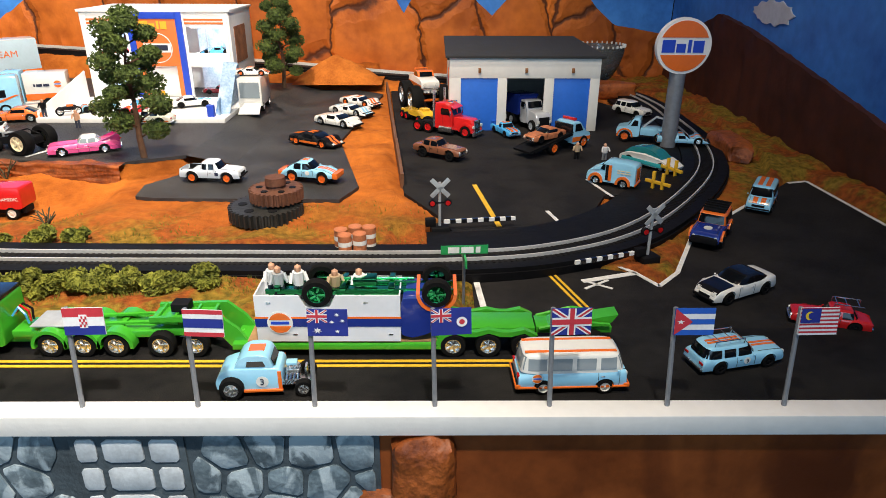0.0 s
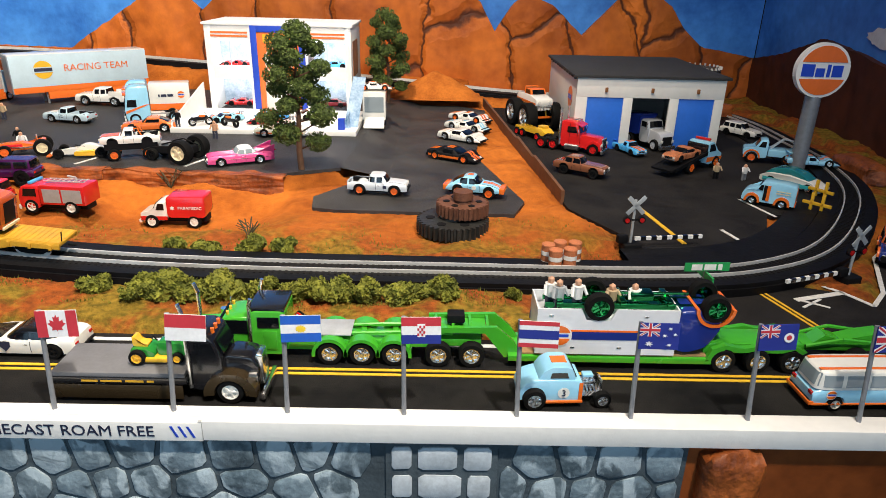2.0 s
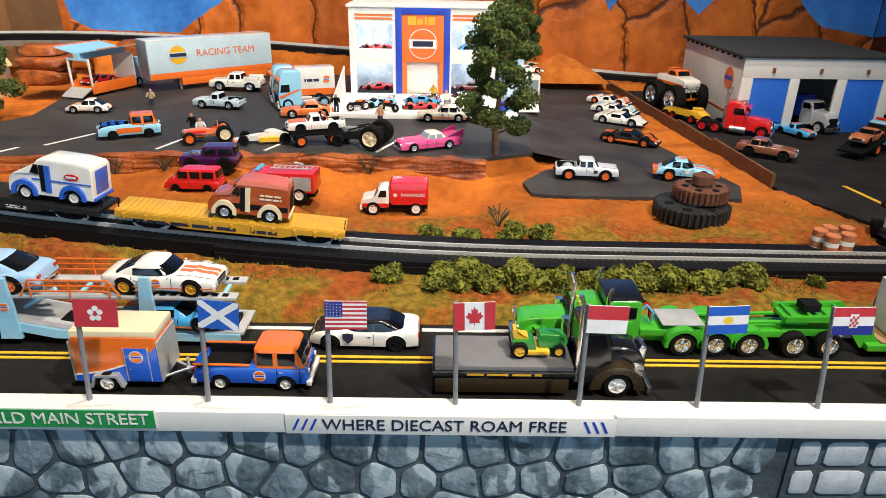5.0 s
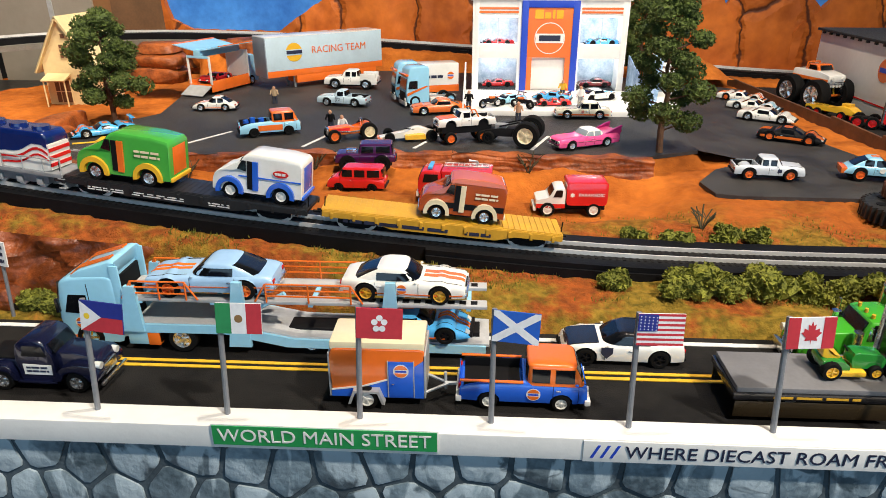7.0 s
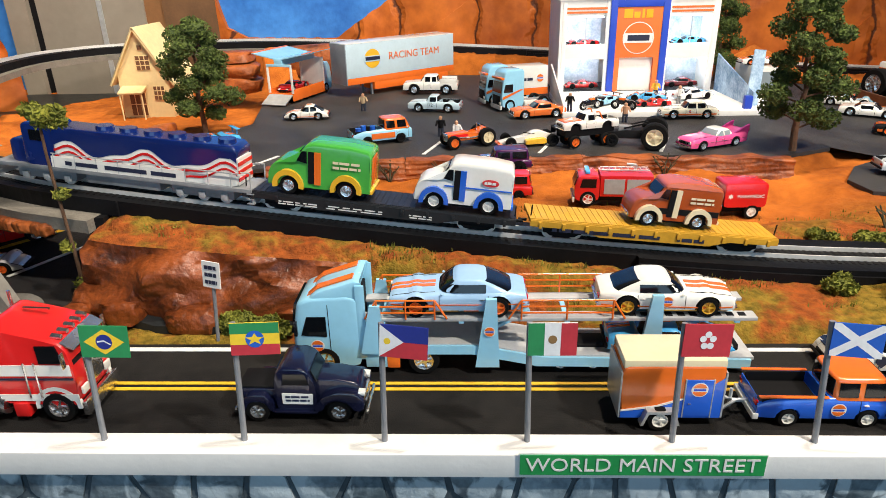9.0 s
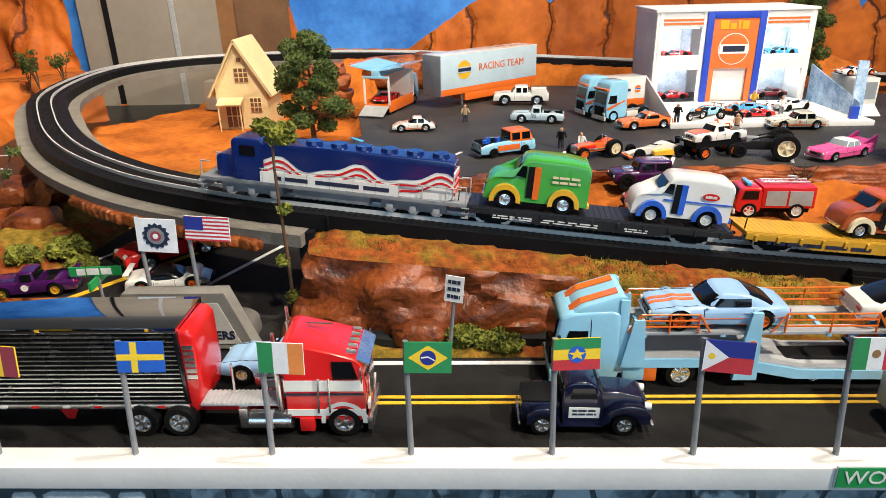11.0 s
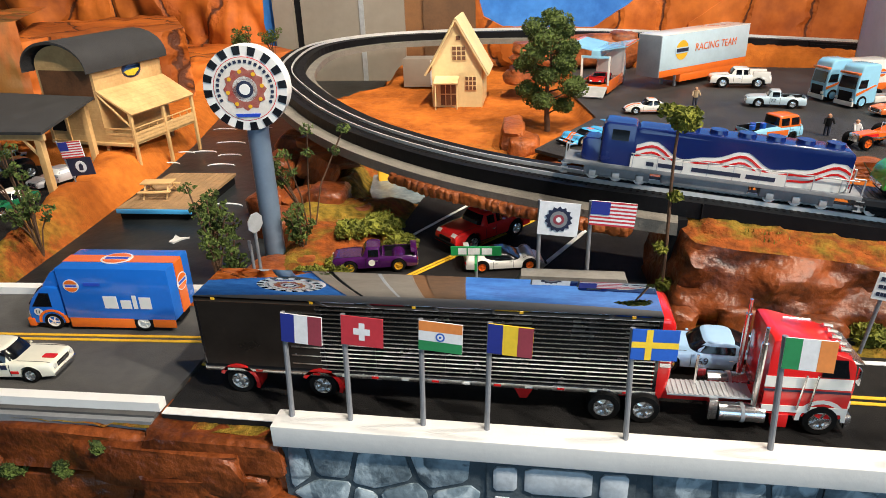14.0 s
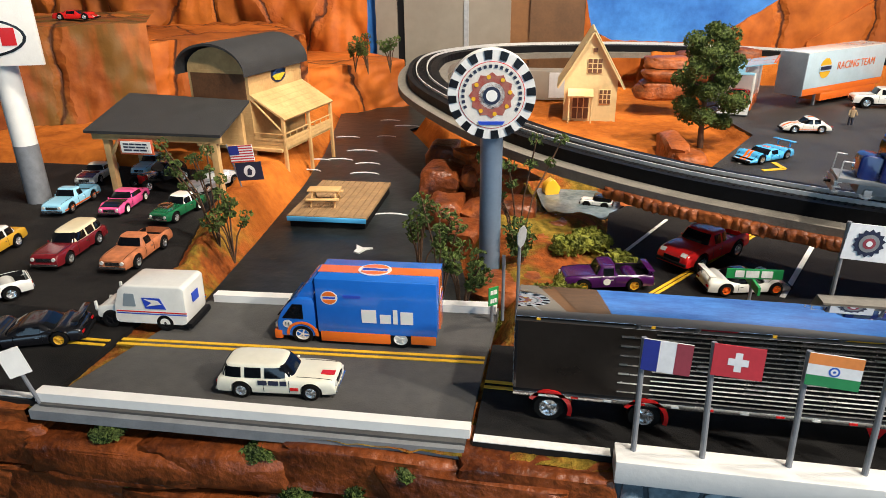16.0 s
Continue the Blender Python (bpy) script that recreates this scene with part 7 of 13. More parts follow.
    for s in (-1, 1):
        bx(bt, "side_band", p_navy, -0.0605, 0.0365, s * 0.0151 - 0.0003, s * 0.0151 + 0.0003, 0.0115, 0.0175, 0)
        bx(bt, "side_band_edge", p_orange, -0.0605, 0.0365, s * 0.0151 - 0.0002, s * 0.0151 + 0.0002, 0.0175, 0.0188, 0)
        for k in range(6):
            bx(bt, "latch", m_chrome, -0.052 + k * 0.016, -0.049 + k * 0.016, s * 0.0151 - 0.0004, s * 0.0151 + 0.0004, 0.029 - 0.024 * (k % 2), 0.030 - 0.024 * (k % 2), 0)
        wheel(bt, -0.0185, s * 0.0122, 0.0098, 0.007, m_gchrome, z=0.0355)
        wheel(bt, 0.060, s * 0.0122, 0.0098, 0.007, m_gchrome, z=0.0355)
    roundel("emblem", 0.0085, bt, pose(-0.044, -0.0156, 0.0145), 0.0003)
    part("cab", hull([(0.037, 0.004), (0.045, 0.002), (0.058, 0.006), (0.066, 0.020), (0.066, 0.034), (0.037, 0.034)], 0.0140), p_navy, bt)
    part("fender", side(ring(12, 0.0135, 0.0135, 0.060, 0.0355, 180, 360) + ring(12, 0.0112, 0.0112, 0.060, 0.0355, 360, 180), -0.0150, 0.0300), p_orange, bt)
    part("chassis", box(-0.052, 0.070, -0.005, 0.005, 0.0300, 0.0335, 0.0006), m_gchrome, bt)
    for y in (-0.006, 0.006):
        part("frame_rail", box(-0.054, 0.072, y - 0.001, y + 0.001, 0.0315, 0.0350, 0.0004), m_gchrome, bt)
    for x in (-0.0185, 0.060):
        part("axle", cyl((x, -0.012, 0.0355), (x, 0.012, 0.0355), 0.0014, seg=10), m_gchrome, bt)
    part("gearbox", box(0.004, 0.020, -0.005, 0.005, 0.036, 0.042, 0.001), m_gchrome, bt)
    for x in (-0.045, -0.002, 0.03):
        part("cross_member", box(x - 0.002, x + 0.002, -0.011, 0.011, 0.035, 0.039, 0.0005), m_gchrome, bt)
    part("drive_shaft", cyl((-0.02, 0, 0.040), (0.045, 0, 0.040), 0.0012), m_gchrome, bt)
    for x, ax, c, l in ((-0.110, -0.001, m_wshirt, "white-shirted figurine standing on the overturned truck"), (-0.105, -0.006, m_lgrey, "grey figurine standing on the overturned truck"), (-0.092, -0.004, m_wshirt, "white-shirted figurine climbing on the overturned truck"), (-0.068, -0.002, m_shirt, "figurine leaning on the overturned truck"), (-0.052, -0.001, m_wshirt, "white-shirted figurine lying on the overturned truck")):
        figure((x, y0 + ax, R_Z + 0.0125 + (0.0258 if x < -0.09 else 0.0262)), 20, c, m_jeans, l, 0.025 if x < -0.09 else 0.020)


lowboy()


def flatbed():
    root = thing("black_flatbed_truck", pose(-0.360, 0.357, R_Z), "glossy black vintage flatbed truck with grey bed and whitewall tyres", "truck")
    part("bed", box(-0.064, 0.018, -0.0175, 0.0175, 0.0185, 0.0215, 0.0006), mat("grey_bed_mat", (0.16, 0.16, 0.17), 0.6, 0, 0.12, 60, 0.1), root, "grey bed floor")
    part("bed_frame", box(-0.0655, 0.019, -0.0182, 0.0182, 0.0140, 0.0186, 0.0006), p_black, root)
    for s in (-1, 1):
        part("side_skirt", box(-0.064, 0.016, s * 0.0170 - 0.0006, s * 0.0170 + 0.0006, 0.003, 0.0130, 0.0005), mat("brown_black_enamel", (0.045, 0.03, 0.014), 0.25, 0.3, 0.1, 40, coat=0.6), root)
        bars(root, -0.045, 0.0, 0.0155, 0.0168, s * 0.0183 - 0.0001, 1, p_gold, "gold_lettering_bar", 3)
        fender = ring(14, 0.0165, 0.0150, 0.045, 0.0070, -5, 185) + ring(10, 0.0098, 0.0098, 0.045, 0.0075, 185, -5)
        part("fender", side(fender, s * 0.0135 - 0.0045, 0.009), mat("brown_black_enamel", (0.045, 0.03, 0.014)), root)
        wheel(root, 0.045, s * 0.0145, 0.0085, 0.0055, p_white)
        wheel(root, -0.035, s * 0.0125, 0.0085, 0.0075, p_white)
        part("exhaust_pipe", tube([(0.0205, s * 0.0145, 0.010), (0.0205, s * 0.0145, 0.062), (0.0185, s * 0.0145, 0.068)], 0.0013, 8), m_chrome, root)
        part("headlight", cyl((0.056, s * 0.0105, 0.0165), (0.061, s * 0.0105, 0.0165), 0.0028, seg=10), m_chrome, root)
        part("side_window", side([(0.025, 0.0325), (0.0375, 0.0325), (0.035, 0.0415), (0.025, 0.0415)], s * 0.0142 - 0.0003, 0.0006), m_glass, root)
    part("cab", hull([(0.021, 0.008), (0.041, 0.008), (0.041, 0.030), (0.036, 0.0435), (0.031, 0.0465), (0.023, 0.0465), (0.021, 0.043)], 0.0140), p_black, root)
    part("bonnet", hull([(0.041, 0.008), (0.060, 0.008), (0.0625, 0.020), (0.058, 0.029), (0.041, 0.031)], 0.0095), p_black, root)
    part("windscreen", quadplate([(0.0414, -0.011, 0.0325), (0.0414, 0.011, 0.0325), (0.0375, 0.0105, 0.0415), (0.0375, -0.0105, 0.0415)], 0.0004), m_glass, root, smooth=0)
    part("grille", hull([(0.0605, 0.008), (0.0640, 0.008), (0.0635, 0.029), (0.0600, 0.030)], 0.0062), m_chrome, root)
    part("bumper", box(0.0635, 0.0665, -0.0165, 0.0165, 0.003, 0.0075, 0.001), m_chrome, root)
    part("frame", box(-0.060, 0.060, -0.006, 0.006, 0.006, 0.0140, 0.0005), m_dark, root)
    for k in range(3):
        part("cab_light", cyl((0.0345, -0.006 + 0.006 * k, 0.0445), (0.0345, -0.006 + 0.006 * k, 0.0478), 0.0012, seg=8), p_orange, root)
    mw = thing("ride_on_mower", pose(-0.362, 0.357, R_Z + 0.0216), "green and yellow ride-on lawn mower on the truck bed", "mower")
    mg, my = paint("mower_green_enamel", (0.02, 0.22, 0.03)), p_yellow
    part("bonnet", hull([(0.000, 0.005), (0.017, 0.005), (0.018, 0.010), (0.015, 0.0135), (0.000, 0.0145)], 0.0045), mg, mw)
    part("rear_body", hull([(-0.016, 0.005), (-0.001, 0.005), (-0.002, 0.008), (-0.006, 0.0105), (-0.016, 0.0105)], 0.0068), mg, mw)
    part("seat", hull([(-0.0155, 0.0105), (-0.006, 0.0105), (-0.006, 0.012), (-0.012, 0.013), (-0.0135, 0.017), (-0.0155, 0.017)], 0.0035), my, mw)
    part("cutting_deck", box(-0.008, 0.007, -0.0085, 0.0085, 0.0018, 0.0050, 0.0012), my, mw)
    part("steering_wheel", tube([(-0.001, 0, 0.013), (-0.0035, 0, 0.0165)], 0.0005), m_dark, mw)
    for s in (-1, 1):
        wheel(mw, -0.0115, s * 0.0075, 0.0052, 0.0045, my)
        wheel(mw, 0.0125, s * 0.0058, 0.0038, 0.0030, my)


flatbed()
car("police_car", "white police saloon with black roof and bonnet, parked on the street", near(-0.472, 0.388, R_Z, 179, 0.028), 179, 0.073, "saloon", p_white, p_black, rim=m_dark, hood=p_black, extra=lambda root, L, W, k, zl: [part("door_badge", side([(-0.0035, 0.003), (0.0035, 0.003), (0.0035, -0.001), (0, -0.0045), (-0.0035, -0.001)], -W / 2 * s - 0.0004 * s, 0.0003), m_ink, root, m=pose(0.01, 0, 0.0105)) for s in (1, -1)])


def pick_extra(root, L, W, k, zl):
    for s in (-1, 1):
        bx(root, "bed_rail", p_orange, -0.497 * L, 0.0, s * W * 0.46 - 0.001, s * W * 0.46 + 0.001, 0.246 * L, 0.258 * L, 0.0003)
    for u in (-0.505, 0.505):
        bx(root, "bumper", p_white, u * L - 0.0016, u * L + 0.0016, -W / 2, W / 2, 0.06 * L, 0.11 * L, 0.0006)


car("crew_cab_van_pickup", "royal blue and orange double-cab pickup van with open bed", near(-0.5345, 0.3425, R_Z, -1, 0.028), -1, 0.069, "buspick", p_blue, p_orange, rim=p_white, glass=m_glass, emblem=(0.08, 0.155, 0.055), category="pickup", extra=pick_extra)


def box_trailer():
    root = thing("box_trailer", pose(-0.613, 0.356, R_Z), "orange, blue and white single-axle box trailer", "trailer")
    part("body", hull([(-0.025, 0.006), (0.025, 0.006), (0.025, 0.028), (0.0255, 0.037), (-0.024, 0.037), (-0.0265, 0.031)], 0.0135), p_orange, root)
    bx(root, "roof", p_cream, -0.0255, 0.0255, -0.0130, 0.0130, 0.0345, 0.0400, 0.0015)
    for s in (-1, 1):
        part("blue_panel", side([(-0.0255, 0.006), (0.025, 0.006), (0.025, 0.030), (0.012, 0.0195), (-0.008, 0.0125), (-0.0255, 0.010)], s * 0.0136 - 0.0002, 0.0004), p_blue, root)
        part("white_curve", side([(-0.0255, 0.010), (-0.008, 0.0125), (0.012, 0.0195), (0.012, 0.0203), (-0.008, 0.0135), (-0.0255, 0.0108)], s * 0.0138 - 0.0003, 0.0006), p_white, root)
        d = bx(root, "door", p_blue, 0.006, 0.0195, s * 0.0138 - 0.0005, s * 0.0138 + 0.0005, 0.007, 0.029, 0.0004)
        for x in (0.0055, 0.0195):
            bx(root, "door_trim", m_lgrey, x, x + 0.0005, s * 0.014 - 0.0004, s * 0.014 + 0.0004, 0.0065, 0.0295, 0)
        part("door_handle", box(0.0078, 0.0092, s * 0.0146 - 0.0004, s * 0.0146 + 0.0004, 0.015, 0.0156), m_chrome, root)
        wheel(root, -0.006, s * 0.0150, 0.0066, 0.0045, p_white)
        part("mudguard", side([(-0.016, 0.004), (-0.013, 0.0125), (0.001, 0.0125), (0.004, 0.004), (0.0025, 0.004), (0.0, 0.011), (-0.012, 0.011), (-0.0145, 0.004)], s * 0.0155 - 0.0025, 0.005), m_lgrey, root)
        part("drawbar_arm", tube([(0.025, s * 0.009, 0.0065), (0.038, 0, 0.0070)], 0.0009), m_lgrey, root)
    roundel("emblem", 0.0042, root, pose(0.0128, -0.0146, 0.0235), 0.0002)
    part("coupling", tube([(0.036, 0, 0.0070), (0.048, 0, 0.0075)], 0.0012), m_lgrey, root)
    part("jockey_wheel", cyl((0.036, 0.002, 0.002), (0.036, 0.002, 0.013), 0.0009), m_lgrey, root)
    for x in (-0.0262, 0.0257):
        bx(root, "corner_trim", m_lgrey, x - 0.0004, x + 0.0004, -0.0136, 0.0136, 0.006, 0.033, 0)


box_trailer()


def carrier():
    y0 = 0.407
    c = thing("car_carrier", pose(-0.690, y0, R_Z), "powder blue two-deck car transporter lorry with orange stripes", "truck")
    g = p_gulf
    part("cab", hull([(-0.126, 0.006), (-0.090, 0.006), (-0.090, 0.0495), (-0.095, 0.0510), (-0.117, 0.0500), (-0.1238, 0.0470), (-0.1262, 0.034), (-0.1275, 0.022)], 0.0165), g, c)
    part("roof_fairing", hull([(-0.1190, 0.0475), (-0.0905, 0.0475), (-0.0870, 0.0598), (-0.0905, 0.0605), (-0.1120, 0.0535)], 0.0155), g, c)
    for y in (-0.0085, 0.0085):
        part("roof_stripe", quadplate([(-0.1185, y - 0.003, 0.0486), (-0.1185, y + 0.003, 0.0486), (-0.1120, y + 0.003, 0.0541), (-0.1120, y - 0.003, 0.0541)], 0.0004), p_orange, c, "orange stripe", smooth=0)
        part("roof_stripe", quadplate([(-0.1120, y - 0.003, 0.0541), (-0.1120, y + 0.003, 0.0541), (-0.0912, y + 0.003, 0.0609), (-0.0912, y - 0.003, 0.0609)], 0.0004), p_orange, c, "orange stripe", smooth=0)
    part("cab_rear_wall", box(-0.0900, -0.0885, -0.0150, 0.0150, 0.012, 0.048), m_dark, c)
    part("windscreen", quadplate([(-0.1276, -0.0145, 0.027), (-0.1276, 0.0145, 0.027), (-0.1248, 0.0140, 0.0455), (-0.1248, -0.0140, 0.0455)], 0.0008), m_glass, c, smooth=0)
    for s in (-1, 1):
        part("air_deflector", box(-0.0900, -0.0845, s * 0.0157 - 0.0008, s * 0.0157 + 0.0008, 0.010, 0.058, 0.0006), g, c)
        bx(c, "door_seam", m_dark, -0.1062, -0.1058, s * 0.0166 - 0.0001, s * 0.0166 + 0.0001, 0.010, 0.046, 0)
        bx(c, "sill_stripe", p_orange, -0.124, -0.118, s * 0.0166 - 0.0001, s * 0.0166 + 0.0001, 0.008, 0.0105, 0)
    for s in (-1, 1):
        part("side_window", side([(-0.1225, 0.0265), (-0.1075, 0.0255), (-0.1075, 0.0385), (-0.1185, 0.0385)], s * 0.0166 - 0.0003, 0.0006), m_glass, c)
        bx(c, "mirror", p_black, -0.1255, -0.1235, s * 0.0195 - 0.0012, s * 0.0195 + 0.0012, 0.028, 0.037, 0.0004)
        wheel(c, -0.110, s * 0.0135, 0.0090, 0.007)
        wheel(c, -0.052, s * 0.0130, 0.0092, 0.008)
        wheel(c, 0.028, s * 0.0110, 0.0054, 0.005)
        wheel(c, 0.047, s * 0.0110, 0.0054, 0.005)
        bx(c, "side_tank", p_gulf, -0.086, -0.066, s * 0.0140 - 0.003, s * 0.0140 + 0.003, 0.005, 0.0145, 0.0008)
        bx(c, "side_tank_end", p_orange, -0.0735, -0.066, s * 0.0142 - 0.0031, s * 0.0142 + 0.0031, 0.0048, 0.0135, 0.0006)
        for x, h in ((-0.080, 0.046), (-0.014, 0.050), (0.078, 0.052)):
            part("post", side([(x - 0.008, 0.006 if x > -0.05 else 0.015), (x + 0.006, 0.006 if x > -0.05 else 0.015), (x + 0.004, h), (x - 0.002, h)], s * 0.0172 - 0.0014, 0.0028), g, c)
        part("headlight", box(-0.1275, -0.1258, s * 0.012 - 0.0028, s * 0.012 + 0.0028, 0.014, 0.0185, 0.0005), m_lamp, c)
    roundel("emblem", 0.0040, c, pose(-0.1135, -0.0170, 0.0195), 0.0002)
    roundel("emblem", 0.0032, c, pose(-0.014, -0.0192, 0.030), 0.0002)
    bx(c, "grille", m_dark, -0.1285, -0.1268, -0.009, 0.009, 0.012, 0.024, 0.0004)
    bx(c, "bumper", g, -0.129, -0.124, -0.0165, 0.0165, 0.004, 0.012, 0.0008)
    part("chassis", box(-0.088, 0.132, -0.007, 0.007, 0.009, 0.014, 0.0005), m_dark, c)
    deck = mat("grey_deck_plate", (0.46, 0.47, 0.48), 0.5, 0.1, 0.1, 80, 0.1)
    part("lower_deck", quadplate([(-0.082, -0.0155, 0.019), (-0.022, -0.0155, 0.019), (-0.022, 0.0155, 0.019), (-0.082, 0.0155, 0.019)], 0.0009), deck, c, smooth=0)
    part("lower_deck", quadplate([(-0.022, -0.0155, 0.019), (0.020, -0.0155, 0.0118), (0.020, 0.0155, 0.0118), (-0.022, 0.0155, 0.019)], 0.0009), deck, c, smooth=0)
    part("lower_deck", quadplate([(0.020, -0.0155, 0.0118), (0.138, -0.0155, 0.0100), (0.138, 0.0155, 0.0100), (0.020, 0.0155, 0.0118)], 0.0009), deck, c, smooth=0)
    for s in (-1, 1):
        part("lower_beam", side([(-0.082, 0.014), (-0.024, 0.014), (0.014, 0.006), (0.136, 0.0045), (0.136, 0.0100), (0.018, 0.0118), (-0.022, 0.0195), (-0.082, 0.0195)], s * 0.0165 - 0.0009, 0.0018), g, c)
        part("upper_deck", box(-0.088, 0.136, s * 0.0120 - 0.0042, s * 0.0120 + 0.0042, 0.0350, 0.0372, 0.0005), deck, c)
        for k in range(10):
            # dark strips on the uncut deck, coloured like the shade in slots
            bx(c, "deck_slot", m_dark, 0.065 + k * 0.0068, 0.069 + k * 0.0068, s * 0.0120 - 0.002, s * 0.0120 + 0.002, 0.0370, 0.0375, 0)
        for a, b, side_h in ((-0.078, -0.045, 0.012), (0.004, 0.055, 0.012)):
            for x in (a, (a + b) / 2, b):
                part("rail_post", tube([(x, s * 0.0168, 0.0368), (x, s * 0.0168, 0.0368 + side_h)], 0.0006), p_orange, c)
            for h in (0.35, 0.68, 1.0):
                part("guard_rail", tube([(a, s * 0.0168, 0.0368 + side_h * h), (b, s * 0.0168, 0.0368 + side_h * h)], 0.0006), p_orange, c)
            for x, d in ((a, -0.007), (b, 0.007)):
                part("rail_brace", tube([(x, s * 0.0168, 0.0368 + side_h), (x + d, s * 0.0168, 0.0372)], 0.0006), p_orange, c)
    for x in (-0.075, -0.03, 0.03, 0.08, 0.125):
        bx(c, "deck_cross_beam", g, x - 0.0015, x + 0.0015, -0.0160, 0.0160, 0.0335, 0.0352, 0.0003)
    part("hydraulic_ram", tube([(-0.014, 0.0, 0.020), (0.010, 0.0, 0.034)], 0.0018), g, c)
    car("muscle_car", "powder blue muscle car with orange stripes on the upper deck", (-0.722, y0, R_Z + 0.0372), 180, 0.079, "muscle", paint("pale_blue_enamel", (0.34, 0.54, 0.78)), stripe=(p_orange, 0.25), rim=p_orange, flank=[(p_orange, -0.48, 0.48, 0.10, 0.107)])
    car("muscle_car", "white muscle car with orange striped bonnet on the transporter's upper deck", (-0.604, y0, R_Z + 0.0372), -3, 0.075, "muscle", p_white, stripe=(p_orange, 0.3), rim=p_gold, emblem=(0.0, 0.125, 0.045), flank=[(p_orange, -0.48, 0.48, 0.075, 0.085)])
    car("supercar", "bright blue supercar with orange details on the transporter's lower deck", (-0.599, y0 - 0.003, R_Z + 0.0124), -3, 0.072, "sports", p_sky, rim=m_dark, stripe=(p_orange, 0.18), flank=[(p_orange, -0.3, 0.3, 0.045, 0.06)])


carrier()


def vintage_pickup():
    t = thing("pickup_truck", pose(-0.8044, 0.359, R_Z, 0, 0, -1) @ Matrix.Scale(0.89, 4), "glossy navy vintage pickup with white door sign and chrome wheels", "pickup")
    navy = paint("midnight_navy_enamel", (0.006, 0.008, 0.03))
    part("bonnet", hull([(0.006, 0.008), (0.036, 0.008), (0.0375, 0.018), (0.034, 0.0235), (0.022, 0.0262), (0.006, 0.0270)], 0.0092), navy, t)
    part("cab", hull([(-0.014, 0.006), (0.010, 0.006), (0.010, 0.024), (0.006, 0.0335), (0.001, 0.0365), (-0.009, 0.0365), (-0.0135, 0.033), (-0.0150, 0.024)], 0.0135), navy, t)
    part("bed", box(-0.0385, -0.0150, -0.0105, 0.0105, 0.008, 0.0205, 0.0012), navy, t)
    part("bed_cover", box(-0.0380, -0.0152, -0.0100, 0.0100, 0.0200, 0.0216, 0.0008), m_dark, t)
    for s in (-1, 1):
        part("front_fender", hull([(0.009, 0.0075), (0.0135, 0.0085), (0.0155, 0.0135), (0.0225, 0.0165), (0.0300, 0.0135), (0.0325, 0.0085), (0.0375, 0.0085), (0.0385, 0.0150), (0.0340, 0.0198), (0.0230, 0.0212), (0.0140, 0.0180), (0.0085, 0.0105)], 0.0042), navy, t, m=pose(0, s * 0.0112, 0))
        part("rear_fender", hull([(-0.0360, 0.0075), (-0.0335, 0.0085), (-0.0315, 0.0135), (-0.0260, 0.0155), (-0.0205, 0.0135), (-0.0185, 0.0085), (-0.0155, 0.0075), (-0.0165, 0.0140), (-0.0210, 0.0190), (-0.0300, 0.0190), (-0.0355, 0.0140)], 0.0036), navy, t, m=pose(0, s * 0.0122, 0))
        bx(t, "running_board", navy, -0.0160, 0.0100, s * 0.0138 - 0.0014, s * 0.0138 + 0.0014, 0.0060, 0.0076, 0.0004)
        wheel(t, 0.0228, s * 0.0122, 0.0074, 0.0058, m_chrome)
        wheel(t, -0.0260, s * 0.0125, 0.0076, 0.0062, m_chrome)
        part("side_window", side([(-0.0100, 0.0250), (0.0065, 0.0250), (0.0040, 0.0325), (-0.0085, 0.0325)], s * 0.0133 - 0.0003, 0.0006), m_glass, t)
        part("headlight", cyl((0.0345, s * 0.0098, 0.0185), (0.0385, s * 0.0098, 0.0180), 0.0024, seg=12), m_lamp, t)
        sign = part("door_sign", side([(-0.0105, 0.0120), (0.0075, 0.0120), (0.0080, 0.0190), (-0.0105, 0.0195)], s * 0.0137 - 0.0003, 0.0006), p_white, t, "white sign panel")
        bars(sign, -0.0085, 0.0060, 0.0140, 0.0178, s * 0.0141 - 0.0001, 2, m_ink)
    part("windscreen", quadplate([(0.0103, -0.0110, 0.0262), (0.0103, 0.0110, 0.0262), (0.0068, 0.0105, 0.0328), (0.0068, -0.0105, 0.0328)], 0.0006), m_glass, t, smooth=0)
    part("rear_window", quadplate([(-0.0150, 0.0070, 0.0265), (-0.0150, -0.0070, 0.0265), (-0.0138, -0.0065, 0.0320), (-0.0138, 0.0065, 0.0320)], 0.0006), m_glass, t, smooth=0)
    part("grille", box(0.0365, 0.0385, -0.0070, 0.0070, 0.0095, 0.0165, 0.0006), m_chrome, t)
    part("front_bumper", box(0.0385, 0.0405, -0.0145, 0.0145, 0.0055, 0.0080, 0.0008), m_chrome, t)
    part("rear_bumper", box(-0.0405, -0.0388, -0.0140, 0.0140, 0.0060, 0.0082, 0.0008), m_chrome, t)
    part("chassis", box(-0.0370, 0.0350, -0.0080, 0.0080, 0.0045, 0.0085, 0.0004), m_dark, t)


vintage_pickup()


